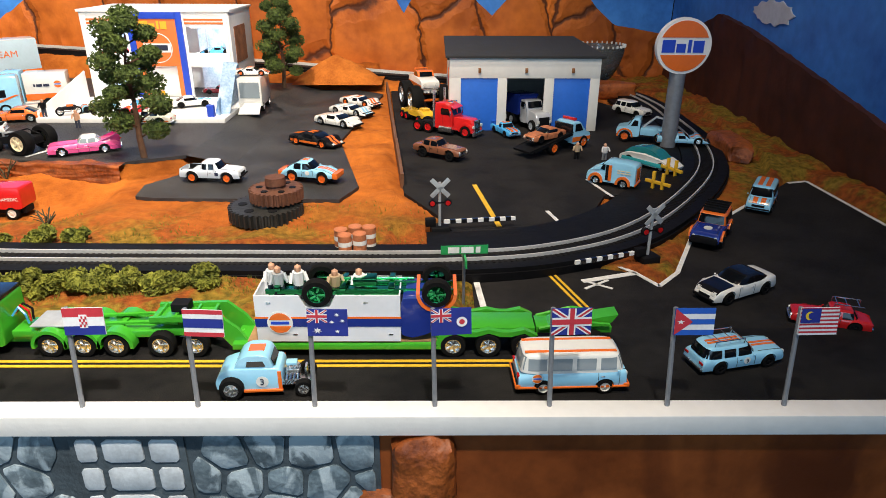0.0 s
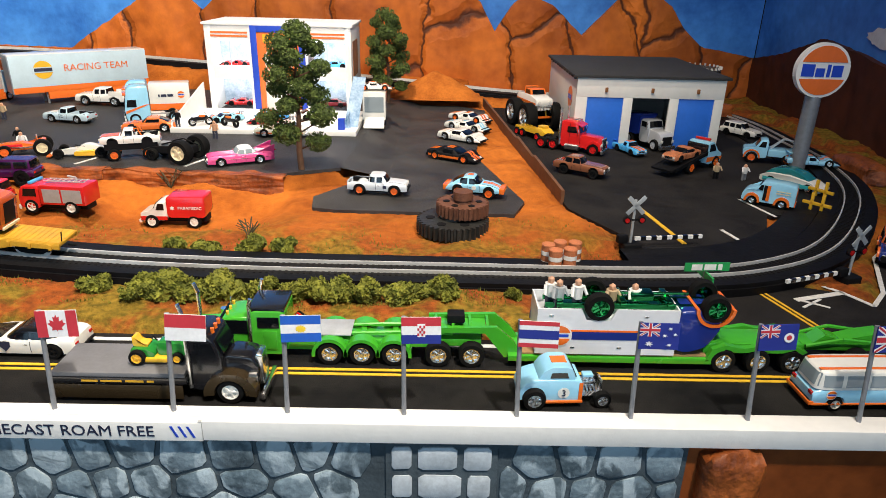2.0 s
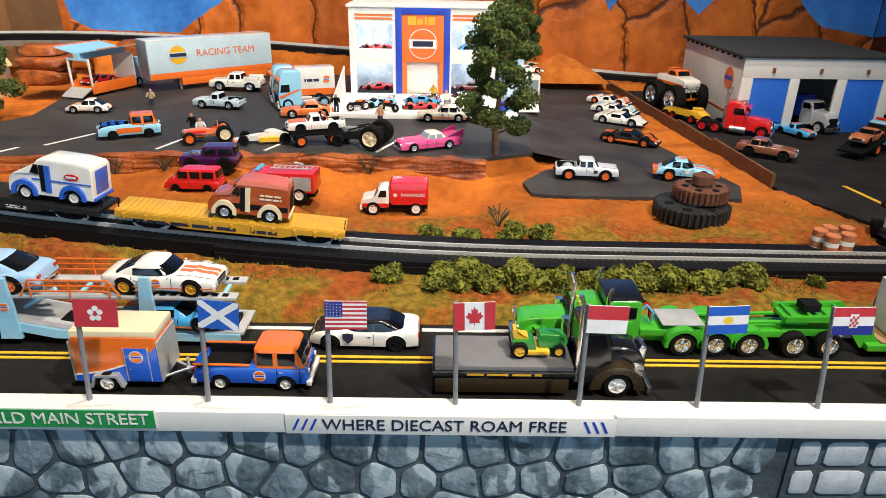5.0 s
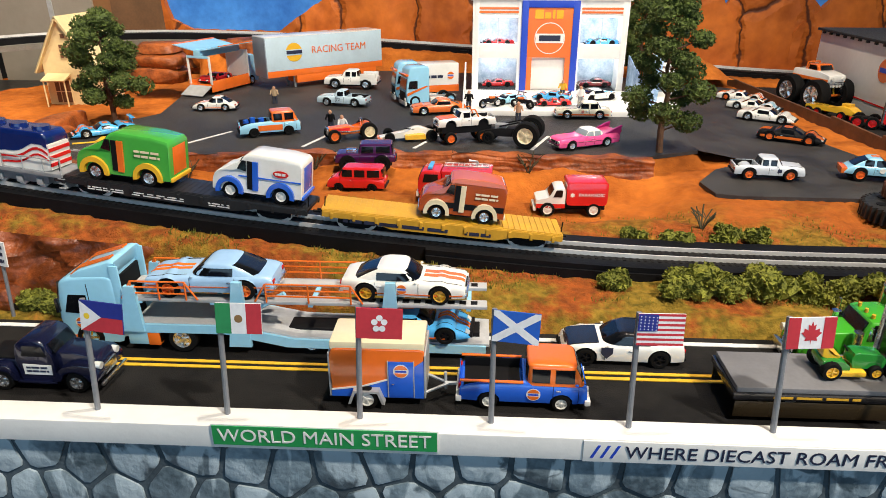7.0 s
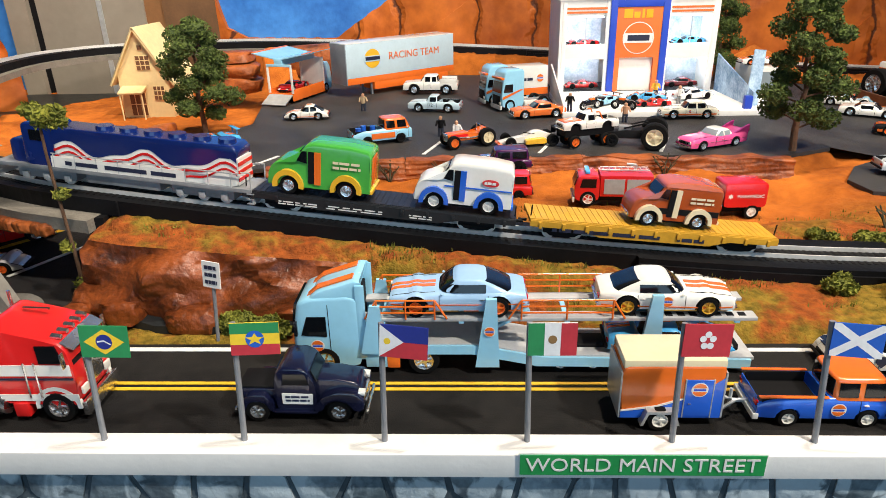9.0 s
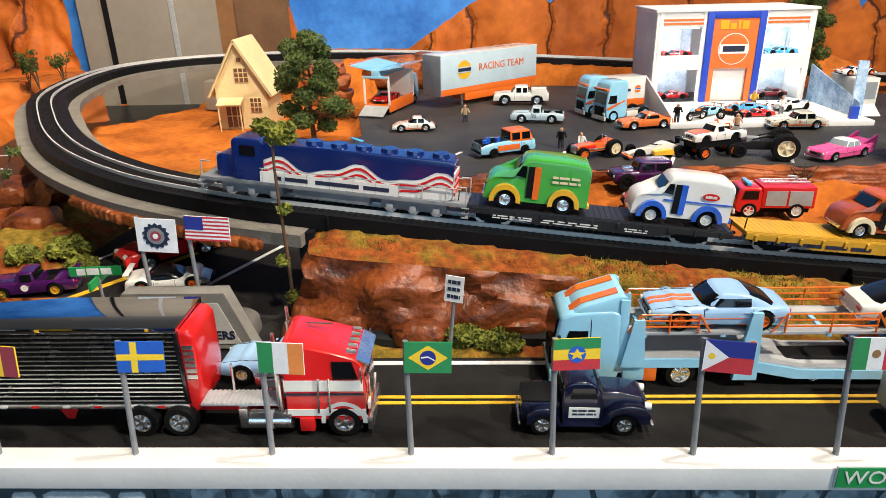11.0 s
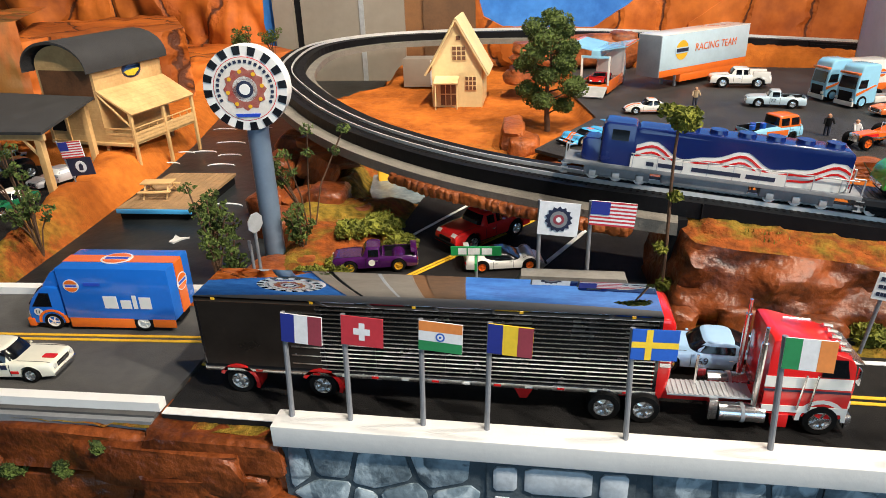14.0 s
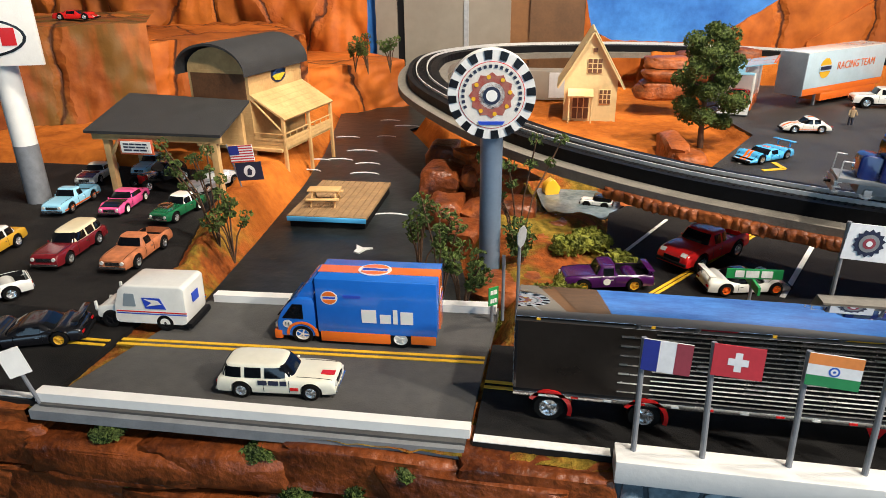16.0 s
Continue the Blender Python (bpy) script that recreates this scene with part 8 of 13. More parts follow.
def red_rig():
    y0 = 0.367
    t = thing("red_tractor_unit", pose(-0.968, y0 - 0.005, R_Z, 0, 0, 0), "red and white cab-over tractor with chrome tanks and stacks", "truck")
    part("cab", hull([(0.004, 0.012), (0.0455, 0.010), (0.0470, 0.030), (0.0455, 0.0440), (0.0425, 0.0480), (0.030, 0.0520), (0.008, 0.0575), (0.004, 0.0570)], 0.0165, ease=(0.995, 0.97)), p_red, t)
    for s in (-1, 1):
        bx(t, "white_band", p_white, 0.0035, 0.0455, s * 0.0166 - 0.0003, s * 0.0166 + 0.0003, 0.0290, 0.0355, 0)
        bx(t, "red_line", m_ink, 0.0035, 0.0457, s * 0.0167 - 0.0003, s * 0.0167 + 0.0003, 0.0265, 0.0276, 0)
        bx(t, "white_sill", p_white, 0.004, 0.0462, s * 0.0166 - 0.0003, s * 0.0166 + 0.0003, 0.0135, 0.0175, 0)
        part("side_window", side([(0.030, 0.0365), (0.0432, 0.0365), (0.0405, 0.0470), (0.030, 0.0470)], s * 0.0168 - 0.0003, 0.0006), m_glass, t)
        wheel(t, 0.034, s * 0.0140, 0.0092, 0.0065)
        part("wheel_arch", side(ring(12, 0.0125, 0.0125, 0.034, 0.0095, -5, 185) + ring(12, 0.0102, 0.0102, 0.034, 0.0095, 185, -5), s * 0.0155 - 0.0012, 0.0024), p_white, t)
        for x in (-0.056, -0.077):
            wheel(t, x, s * 0.0130, 0.0092, 0.0085, m_chrome)
        part("fuel_tank", cyl((-0.017, s * 0.0145, 0.010), (0.006, s * 0.0145, 0.010), 0.0052, seg=16), m_chrome, t)
        part("tank_strap", cyl((-0.006, s * 0.0145, 0.010), (-0.004, s * 0.0145, 0.010), 0.0055, seg=16), m_lgrey, t)
        part("exhaust_pipe", tube([(0.0005, s * 0.0150, 0.016), (0.0005, s * 0.0150, 0.054)], 0.0017, 10), m_chrome, t)
        part("stack_tip", tube([(0.0005, s * 0.0150, 0.054), (0.0005, s * 0.0150, 0.063)], 0.0010, 10), m_chrome, t)
        part("grab_rail", tube([(0.021, s * 0.0175, 0.016), (0.0225, s * 0.0182, 0.038)], 0.0006), m_chrome, t)
        part("grab_rail", tube([(0.027, s * 0.0175, 0.016), (0.028, s * 0.0182, 0.038)], 0.0006), m_chrome, t)
        bx(t, "battery_box", p_red, 0.010, 0.018, s * 0.0150 - 0.003, s * 0.0150 + 0.003, 0.004, 0.0125, 0.0008)
        bx(t, "tool_box", m_chrome, -0.0225, -0.0178, s * 0.0150 - 0.0025, s * 0.0150 + 0.0025, 0.006, 0.0185, 0.0006)
        part("mirror", box(0.0450, 0.0458, s * 0.0205 - 0.0016, s * 0.0205 + 0.0016, 0.036, 0.045, 0.0003), m_chrome, t)
        part("headlight", box(0.0468, 0.0482, s * 0.0115 - 0.0028, s * 0.0115 + 0.0028, 0.016, 0.0205, 0.0004), m_lamp, t)
    part("windscreen", quadplate([(0.0462, -0.0145, 0.0345), (0.0462, 0.0145, 0.0345), (0.0432, 0.014, 0.0465), (0.0432, -0.014, 0.0465)], 0.0007), m_glass, t, smooth=0)
    part("sun_visor", quadplate([(0.0425, -0.0155, 0.0478), (0.0425, 0.0155, 0.0478), (0.0492, 0.0150, 0.0440), (0.0492, -0.0150, 0.0440)], 0.0005), m_chrome, t, smooth=0)
    for k in range(5):
        part("roof_light", cyl((0.0375, -0.012 + 0.006 * k, 0.0505), (0.0425, -0.012 + 0.006 * k, 0.0500), 0.0016, 0.0013, 10), m_chrome, t)
    part("air_horn", tube([(0.014, 0.005, 0.0578), (0.028, 0.005, 0.0572)], 0.0009), m_chrome, t)
    bx(t, "grille", m_chrome, 0.0468, 0.0480, -0.008, 0.008, 0.0175, 0.035, 0.0004)
    bx(t, "bumper", m_chrome, 0.0465, 0.0495, -0.0165, 0.0165, 0.004, 0.0125, 0.0008)
    part("frame", box(-0.084, 0.012, -0.0055, 0.0055, 0.009, 0.0145, 0.0005), p_red, t)
    bx(t, "deck_plate", m_lgrey, -0.044, 0.000, -0.0145, -0.0010, 0.0180, 0.0192, 0.0003)
    for k in range(16):
        bx(t, "tread_bar", m_lgrey, -0.043 + k * 0.0026, -0.0418 + k * 0.0026, -0.0143, -0.0012, 0.0192, 0.0197, 0)
    part("hose_mast", tube([(-0.028, -0.004, 0.020), (-0.028, -0.004, 0.038)], 0.0007), m_chrome, t)
    # livestock trailer
    v = thing("livestock_trailer", pose(-1.146, y0, R_Z), "long dark slatted livestock trailer with mirrored roof and red mudguards", "trailer")
    x0, x1, hy, zb, zt = -0.131, 0.128, 0.0185, 0.0175, 0.0655
    part("roof", box(x0, x1, -hy, hy, zt - 0.003, zt, 0.0004), m_mirror, v, "mirrored roof panel")
    part("floor", box(x0, x1, -hy, hy, zb, zb + 0.003, 0.0004), m_dark, v)
    part("front_wall", box(x1 - 0.002, x1, -hy, hy, zb, zt - 0.003, 0.0004), p_black, v)
    part("rear_door", box(x0, x0 + 0.0015, -hy, hy, zb, zt - 0.003, 0.0003), p_black, v)
    part("red_nose", hull([(x1, zb - 0.008), (x1 + 0.005, zb - 0.004), (x1 + 0.0075, 0.028), (x1 + 0.0075, 0.059), (x1 + 0.005, 0.0625), (x1, 0.0635)], 0.0165), p_red, v)
    for k in range(6):
        bx(v, "nose_vent", m_chrome, x1 + 0.001, x1 + 0.0065, -0.0172, -0.0164, 0.034 + k * 0.0036, 0.0364 + k * 0.0036, 0)
    for s in (-1, 1):
        part("back_panel", box(x0, x0 + 0.072, s * (hy - 0.0006) - 0.0005, s * (hy - 0.0006) + 0.0005, zb, zt - 0.003, 0), mat("dark_brown_steel", (0.03, 0.024, 0.02), 0.3, 0.5, 0.2, 40), v)
        for k in range(15):
            z = zb + 0.0035 + k * 0.0028
            part("slat", box(x0 + 0.055 if k % 2 else x0 + 0.072, x1 - 0.002, s * hy - 0.0006, s * hy + 0.0006, z, z + 0.0008), m_chrome, v, smooth=0)
        # added dark sheet behind the slats stands in for the unlit interior
        part("interior_shade_sheet", box(x0 + 0.06, x1 - 0.003, s * (hy - 0.0034) - 0.0003, s * (hy - 0.0034) + 0.0003, zb + 0.003, zt - 0.0032), m_dark, v, smooth=0)
        for x in (-0.058, -0.028, 0.012, 0.052, 0.092):
            part("post", box(x - 0.0012, x + 0.0012, s * (hy - 0.0012) - 0.0008, s * (hy - 0.0012) + 0.0008, zb, zt - 0.003), m_dark, v, smooth=0)
        part("side_rail", box(x0, x1, s * hy - 0.0010, s * hy + 0.0010, zb - 0.0012, zb + 0.0018, 0.0003), m_chrome, v)
        for k in range(14):
            bx(v, "marker_strip", p_red if k % 2 else p_white, x0 + 0.014 + k * 0.0175, x0 + 0.018 + k * 0.0175, s * (hy + 0.0011) - 0.0002, s * (hy + 0.0011) + 0.0002, zb - 0.0004, zb + 0.0008, 0)
        for x in (-0.111, -0.060):
            wheel(v, x, s * 0.0140, 0.0088, 0.0080, m_chrome)
            part("mudguard", side(ring(12, 0.0128, 0.0122, x, 0.0088, -18, 150) + ring(12, 0.0105, 0.0100, x, 0.0088, 150, -18), s * 0.0140 - 0.0055, 0.011), p_red, v)
        part("landing_leg", side([(0.050, 0.016), (0.064, 0.016), (0.059, 0.006), (0.055, 0.006)], s * 0.013 - 0.001, 0.002), p_red, v)
    for k in range(9):
        part("tail_slat", box(x0 - 0.0006, x0 + 0.0002, -hy * 0.9, hy * 0.9, zb + 0.004 + k * 0.0048, zb + 0.0058 + k * 0.0048), m_lgrey, v, smooth=0)
    for k in range(5):
        bx(v, "roof_lamp", p_yellow, -0.12 + k * 0.058, -0.118 + k * 0.058, -hy - 0.0003, -hy + 0.0008, zt - 0.0018, zt - 0.0004, 0)
    part("chassis", box(x0 + 0.005, x1 - 0.01, -0.006, 0.006, 0.010, zb, 0.0005), m_dark, v)


red_rig()
car("muscle_car", "pale blue muscle car with number 69 on the door", (-0.981, 0.404, R_Z + 0.004), 178, 0.074, "muscle", paint("pale_blue_enamel", (0, 0, 0)), rim=m_chrome, number=(0.04, 0.125, 0.09, "69"))


def gulf_box():
    t = thing("box_truck", pose(*near(-1.386, 0.407, R_Z, 3, 0.034), 0, 0, 3) @ Matrix.Diagonal((0.98, 0.95, 0.86, 1)), "bright blue box truck with orange skirt and roof stripe", "truck")
    b = paint("truck_blue_enamel", (0.012, 0.15, 0.62))
    part("box_body", box(-0.026, 0.056, -0.0170, 0.0170, 0.011, 0.0570, 0.0010), b, t)
    part("cab", hull([(-0.055, 0.006), (-0.028, 0.006), (-0.028, 0.040), (-0.040, 0.040), (-0.050, 0.030), (-0.0555, 0.018)], 0.0165), b, t)
    part("roof_deflector", hull([(-0.042, 0.038), (-0.028, 0.038), (-0.028, 0.054), (-0.032, 0.052)], 0.0150), b, t)
    part("windscreen", quadplate([(-0.0545, -0.0145, 0.0225), (-0.0545, 0.0145, 0.0225), (-0.0445, 0.0140, 0.0365), (-0.0445, -0.0140, 0.0365)], 0.0005), m_glass, t, smooth=0)
    bx(t, "roof_stripe", p_orange, -0.0262, 0.0562, -0.0055, 0.0055, 0.0566, 0.0575, 0)
    bx(t, "rear_panel", p_orange, 0.0558, 0.0568, -0.0055, 0.0055, 0.012, 0.0565, 0)
    roundel("rear_emblem", 0.0075, t, pose(0.0570, 0, 0.038, 0, 0, 90), 0.0003)
    bx(t, "front_bumper", p_orange, -0.0575, -0.052, -0.0170, 0.0170, 0.003, 0.0105, 0.0008)
    for s in (-1, 1):
        part("side_window", side([(-0.051, 0.0215), (-0.036, 0.0215), (-0.036, 0.034), (-0.043, 0.034)], s * 0.0166 - 0.0003, 0.0006), m_glass, t)
        bx(t, "side_skirt", p_orange, -0.0245, 0.0240, s * 0.0164 - 0.0006, s * 0.0164 + 0.0006, 0.003, 0.0125, 0.0005)
        bx(t, "side_skirt", p_orange, 0.038, 0.055, s * 0.0164 - 0.0006, s * 0.0164 + 0.0006, 0.004, 0.0120, 0.0005)
        part("wheel_arch", side(ring(12, 0.0112, 0.0112, -0.0375, 0.0078, -5, 185) + ring(12, 0.0092, 0.0092, -0.0375, 0.0078, 185, -5), s * 0.0160 - 0.001, 0.002), p_orange, t)
        wheel(t, -0.0375, s * 0.0140, 0.0078, 0.0055, p_white)
        wheel(t, 0.031, s * 0.0140, 0.0078, 0.0055, p_white)
        part("headlight", box(-0.0572, -0.0552, s * 0.0115 - 0.0028, s * 0.0115 + 0.0028, 0.0115, 0.0155, 0.0004), m_lamp, t)
        part("number_disc", side(ring(16, 0.0034, 0.0034), 0, 0.0002), p_white, t, m=pose(-0.0475, s * 0.0168, 0.0165) @ pose(0, 0, 0, 0, 0, 0 if s < 0 else 180))
        text("number", "11", 0.0042, m_ink, t, pose(-0.0475, s * 0.0172, 0.0165) @ pose(0, 0, 0, 0, 0, 0 if s < 0 else 180) @ FACE)
    roundel("emblem", 0.0058, t, pose(-0.0165, -0.0174, 0.0415), 0.0003)
    bx(t, "small_panel", m_bluep, -0.007, 0.005, -0.0174, -0.0170, 0.0418, 0.0440, 0)
    blocks(t, ((0.005, 0.010, 0.011), (0.0175, 0.0075, 0.0075), (0.0265, 0.003, 0.012), (0.0315, 0.0085, 0.0105)), 0.0215, -0.0174, p_white, "white name block", thick=0.0004)
    part("roof_emblem", slab(ring(22, 0.0115, 0.0092, 0.012, 0), 0.0574, 0.0578), p_white, t)
    for s in (-1, 1):
        part("roof_emblem_segment", slab([(0.012 + x, s * abs(y)) for x, y in ring(16, 0.0100, 0.0080, 0, 0, 20, 160)], 0.0577, 0.0581), p_orange, t)
    bx(t, "roof_emblem_bar", m_bluep, 0.0035, 0.0205, -0.0014, 0.0014, 0.0577, 0.0581, 0)
    part("chassis", box(-0.050, 0.054, -0.008, 0.008, 0.004, 0.0115, 0.0005), m_dark, t)


gulf_box()
car("estate_car", "cream estate car with red stripes and black side lettering", near(-1.4155, 0.3425, R_Z, 5, 0.027), 5, 0.071, "wagon", paint("ivory_enamel", (0.76, 0.73, 0.60)), rim=m_chrome, extra=lambda root, L, W, k, zl: [bars(root, -0.010, 0.008, 0.0098, 0.0128, -W / 2 - 0.0004, 1, m_ink, seed=5), bx(root, "red_flash", p_red, 0.009, 0.014, -W / 2 - 0.0003, -W / 2 + 0.0002, 0.0065, 0.0085, 0), bx(root, "bonnet_flash", p_red, 0.026, 0.034, -W * 0.2, -W * 0.05, 0.0133, 0.0142, 0)])


def mail_van():
    t = thing("mail_van", pose(*near(-1.541, 0.404, R_Z, 3, 0.030), 0, 0, 3) @ Matrix.Scale(0.88, 4), "white mail delivery van with red and blue stripes", "van")
    part("body", hull([(-0.022, 0.0065), (0.039, 0.0065), (0.040, 0.038), (0.037, 0.0400), (-0.010, 0.0395), (-0.015, 0.036), (-0.020, 0.022)], 0.0165), p_white, t)
    part("bonnet", hull([(-0.040, 0.008), (-0.020, 0.008), (-0.020, 0.0205), (-0.038, 0.0175)], 0.0130), p_white, t)
    part("windscreen", quadplate([(-0.0205, -0.0135, 0.0230), (-0.0205, 0.0135, 0.0230), (-0.0160, 0.0130, 0.0345), (-0.0160, -0.0130, 0.0345)], 0.0005), m_glass, t, smooth=0)
    for s in (-1, 1):
        part("side_window", side([(-0.013, 0.0215), (-0.002, 0.0215), (-0.002, 0.0325), (-0.010, 0.0325)], s * 0.0166 - 0.0003, 0.0006), m_clear, t)
        bx(t, "red_line", p_red, -0.019, 0.0395, s * 0.0166 - 0.0002, s * 0.0166 + 0.0003, 0.0165, 0.0174, 0)
        bx(t, "blue_line", m_bluep, -0.019, 0.0395, s * 0.0166 - 0.0002, s * 0.0166 + 0.0003, 0.0148, 0.0156, 0)
        part("eagle_patch", side([(0.006, 0.020), (0.023, 0.020), (0.019, 0.0295), (0.004, 0.0295)], s * 0.0168 - 0.0002, 0.0004), m_bluep, t)
        part("eagle_shape", side([(0.007, 0.022), (0.020, 0.0245), (0.017, 0.0275), (0.006, 0.0285), (0.012, 0.0255)], s * 0.0170 - 0.0002, 0.0004), p_white, t)
        wheel(t, -0.027, s * 0.0125, 0.0075, 0.006, m_dark)
        wheel(t, 0.020, s * 0.0135, 0.0075, 0.006, m_dark)
        part("mirror", box(-0.036, -0.034, s * 0.0175 - 0.001, s * 0.0175 + 0.001, 0.018, 0.025, 0.0005), p_white, t)
        part("headlight", cyl((-0.039, s * 0.0095, 0.014), (-0.0412, s * 0.0095, 0.014), 0.0022, seg=10), m_lamp, t)
    part("rear_patch", quadplate([(0.0404, 0.004, 0.022), (0.0404, -0.006, 0.022), (0.0404, -0.006, 0.030), (0.0404, 0.004, 0.030)], 0.0003), m_bluep, t, smooth=0)
    bx(t, "rear_bumper", m_dark, 0.038, 0.0425, -0.0165, 0.0165, 0.004, 0.0085, 0.0008)
    bx(t, "front_bumper", m_dark, -0.0425, -0.039, -0.013, 0.013, 0.004, 0.008, 0.0008)
    part("chassis", box(-0.038, 0.038, -0.009, 0.009, 0.004, 0.0085, 0.0005), m_dark, t)


mail_van()
car("muscle_car", "black open-topped car with gold wheels", near(-1.604, 0.368, R_Z, -160, 0.03), -160, 0.072, "sports", p_black, rim=p_gold, spoiler=p_black)

# ---- the train ----
RAIL_TOP = 0.0032


def bogie(parent, x, z=0.0):
    b = part("bogie", box(x - 0.014, x + 0.014, -0.0105, 0.0105, z + 0.004, z + 0.0085, 0.0006), m_dark, parent)
    for dx in (-0.0095, 0.0095):
        for s in (-1, 1):
            part("wheel", cyl((x + dx, s * 0.0072, z + 0.0052), (x + dx, s * 0.0092, z + 0.0052), 0.0052, seg=14), m_rail, b)
    for s in (-1, 1):
        part("side_frame", side([(x - 0.013, z + 0.0055), (x + 0.013, z + 0.0055), (x + 0.009, z + 0.0025), (x + 0.003, z + 0.002), (x - 0.003, z + 0.002), (x - 0.009, z + 0.0025)], s * 0.0105 - 0.0008, 0.0016), m_dark, b)
    return b


def flatcar(name, x, L, material, label, sidecol, yellow, scale):
    m = on_line(x) @ pose(0, 0, RAIL_TOP) @ Matrix.Scale(scale, 4)
    f = thing(name, m, label, "railway wagon", "train")
    part("deck", box(-L / 2, L / 2, -0.0165, 0.0165, 0.0125, 0.0155, 0.0004), material, f)
    n = int(L / 0.0045)
    for k in range(n):
        part("plank", box(-L / 2 + 0.001 + k * 0.0045, -L / 2 + 0.0051 + k * 0.0045, -0.0158, 0.0158, 0.0153, 0.0161), material, f, smooth=0)
    for s in (-1, 1):
        part("side_sill", side([(-L / 2, 0.0145), (L / 2, 0.0145), (L / 2, 0.0105), (L * 0.30, 0.0100), (L * 0.22, 0.0060), (-L * 0.22, 0.0060), (-L * 0.30, 0.0100), (-L / 2, 0.0105)], s * 0.0160 - 0.0010, 0.0020), sidecol, f)
        for k in range(11):
            u = -L * 0.46 + k * L * 0.092
            bx(f, "stake_pocket", sidecol, u - 0.0011, u + 0.0011, s * 0.0174 - 0.0008, s * 0.0174 + 0.0008, 0.0095, 0.0140, 0.0002)
        for u, w in ((-0.02, 0.05), (0.22, 0.035), (-0.2, 0.02)):
            bars(f, u * L, u * L + w * (1 if yellow else 0.9), 0.0078, 0.0105, s * 0.0173 - 0.0001, 1 if yellow else 2, m_ink if yellow else m_wline, seed=int(100 * w))
    for u in (-0.36, 0.36):
        bogie(f, u * L)
    for s in (-1, 1):
        part("coupler", tube([(s * L / 2, 0, 0.009), (s * (L / 2 + 0.006), 0, 0.009)], 0.0012), m_dark, f)
        part("brake_wheel", tube([(s * L * 0.495, 0.010, 0.015), (s * L * 0.495, 0.010, 0.024)], 0.0005), m_dark, f)
    return m


yel = mat("ochre_wagon_paint", (0.55, 0.30, 0.02), 0.5, 0, 0.15, 60, 0.1)
blk = mat("black_wagon_paint", (0.012, 0.012, 0.013), 0.45, 0, 0.15, 60, 0.1)
my_ = flatcar("flat_wagon", -0.588, 0.180, yel, "ochre yellow flat wagon with planked deck", yel, True, 0.98)
mb_ = flatcar("flat_wagon", -0.779, 0.212, blk, "black flat wagon with white lettering marks", blk, False, 0.91)
top_z = 0.0161
divan("delivery_van", "green delivery van with orange fenders and door on the wagon", mb_ @ pose(0.046, 0, top_z), 0.080, p_vgreen, p_yellow, p_orange, p_orange)
divan("delivery_van", "white delivery van with blue fenders and stripes on the wagon", mb_ @ pose(-0.064, 0, top_z), 0.074, p_white, p_blue, p_blue, p_blue, mark=True)
divan("delivery_van", "rust brown delivery van with cream fenders on the wagon", my_ @ pose(-0.012, 0, top_z), 0.064, paint("rust_orange_enamel", (0.36, 0.065, 0.012)), p_cream, p_cream, m_dark, roof=paint("roof_orange_enamel", (0.55, 0.10, 0.015)))


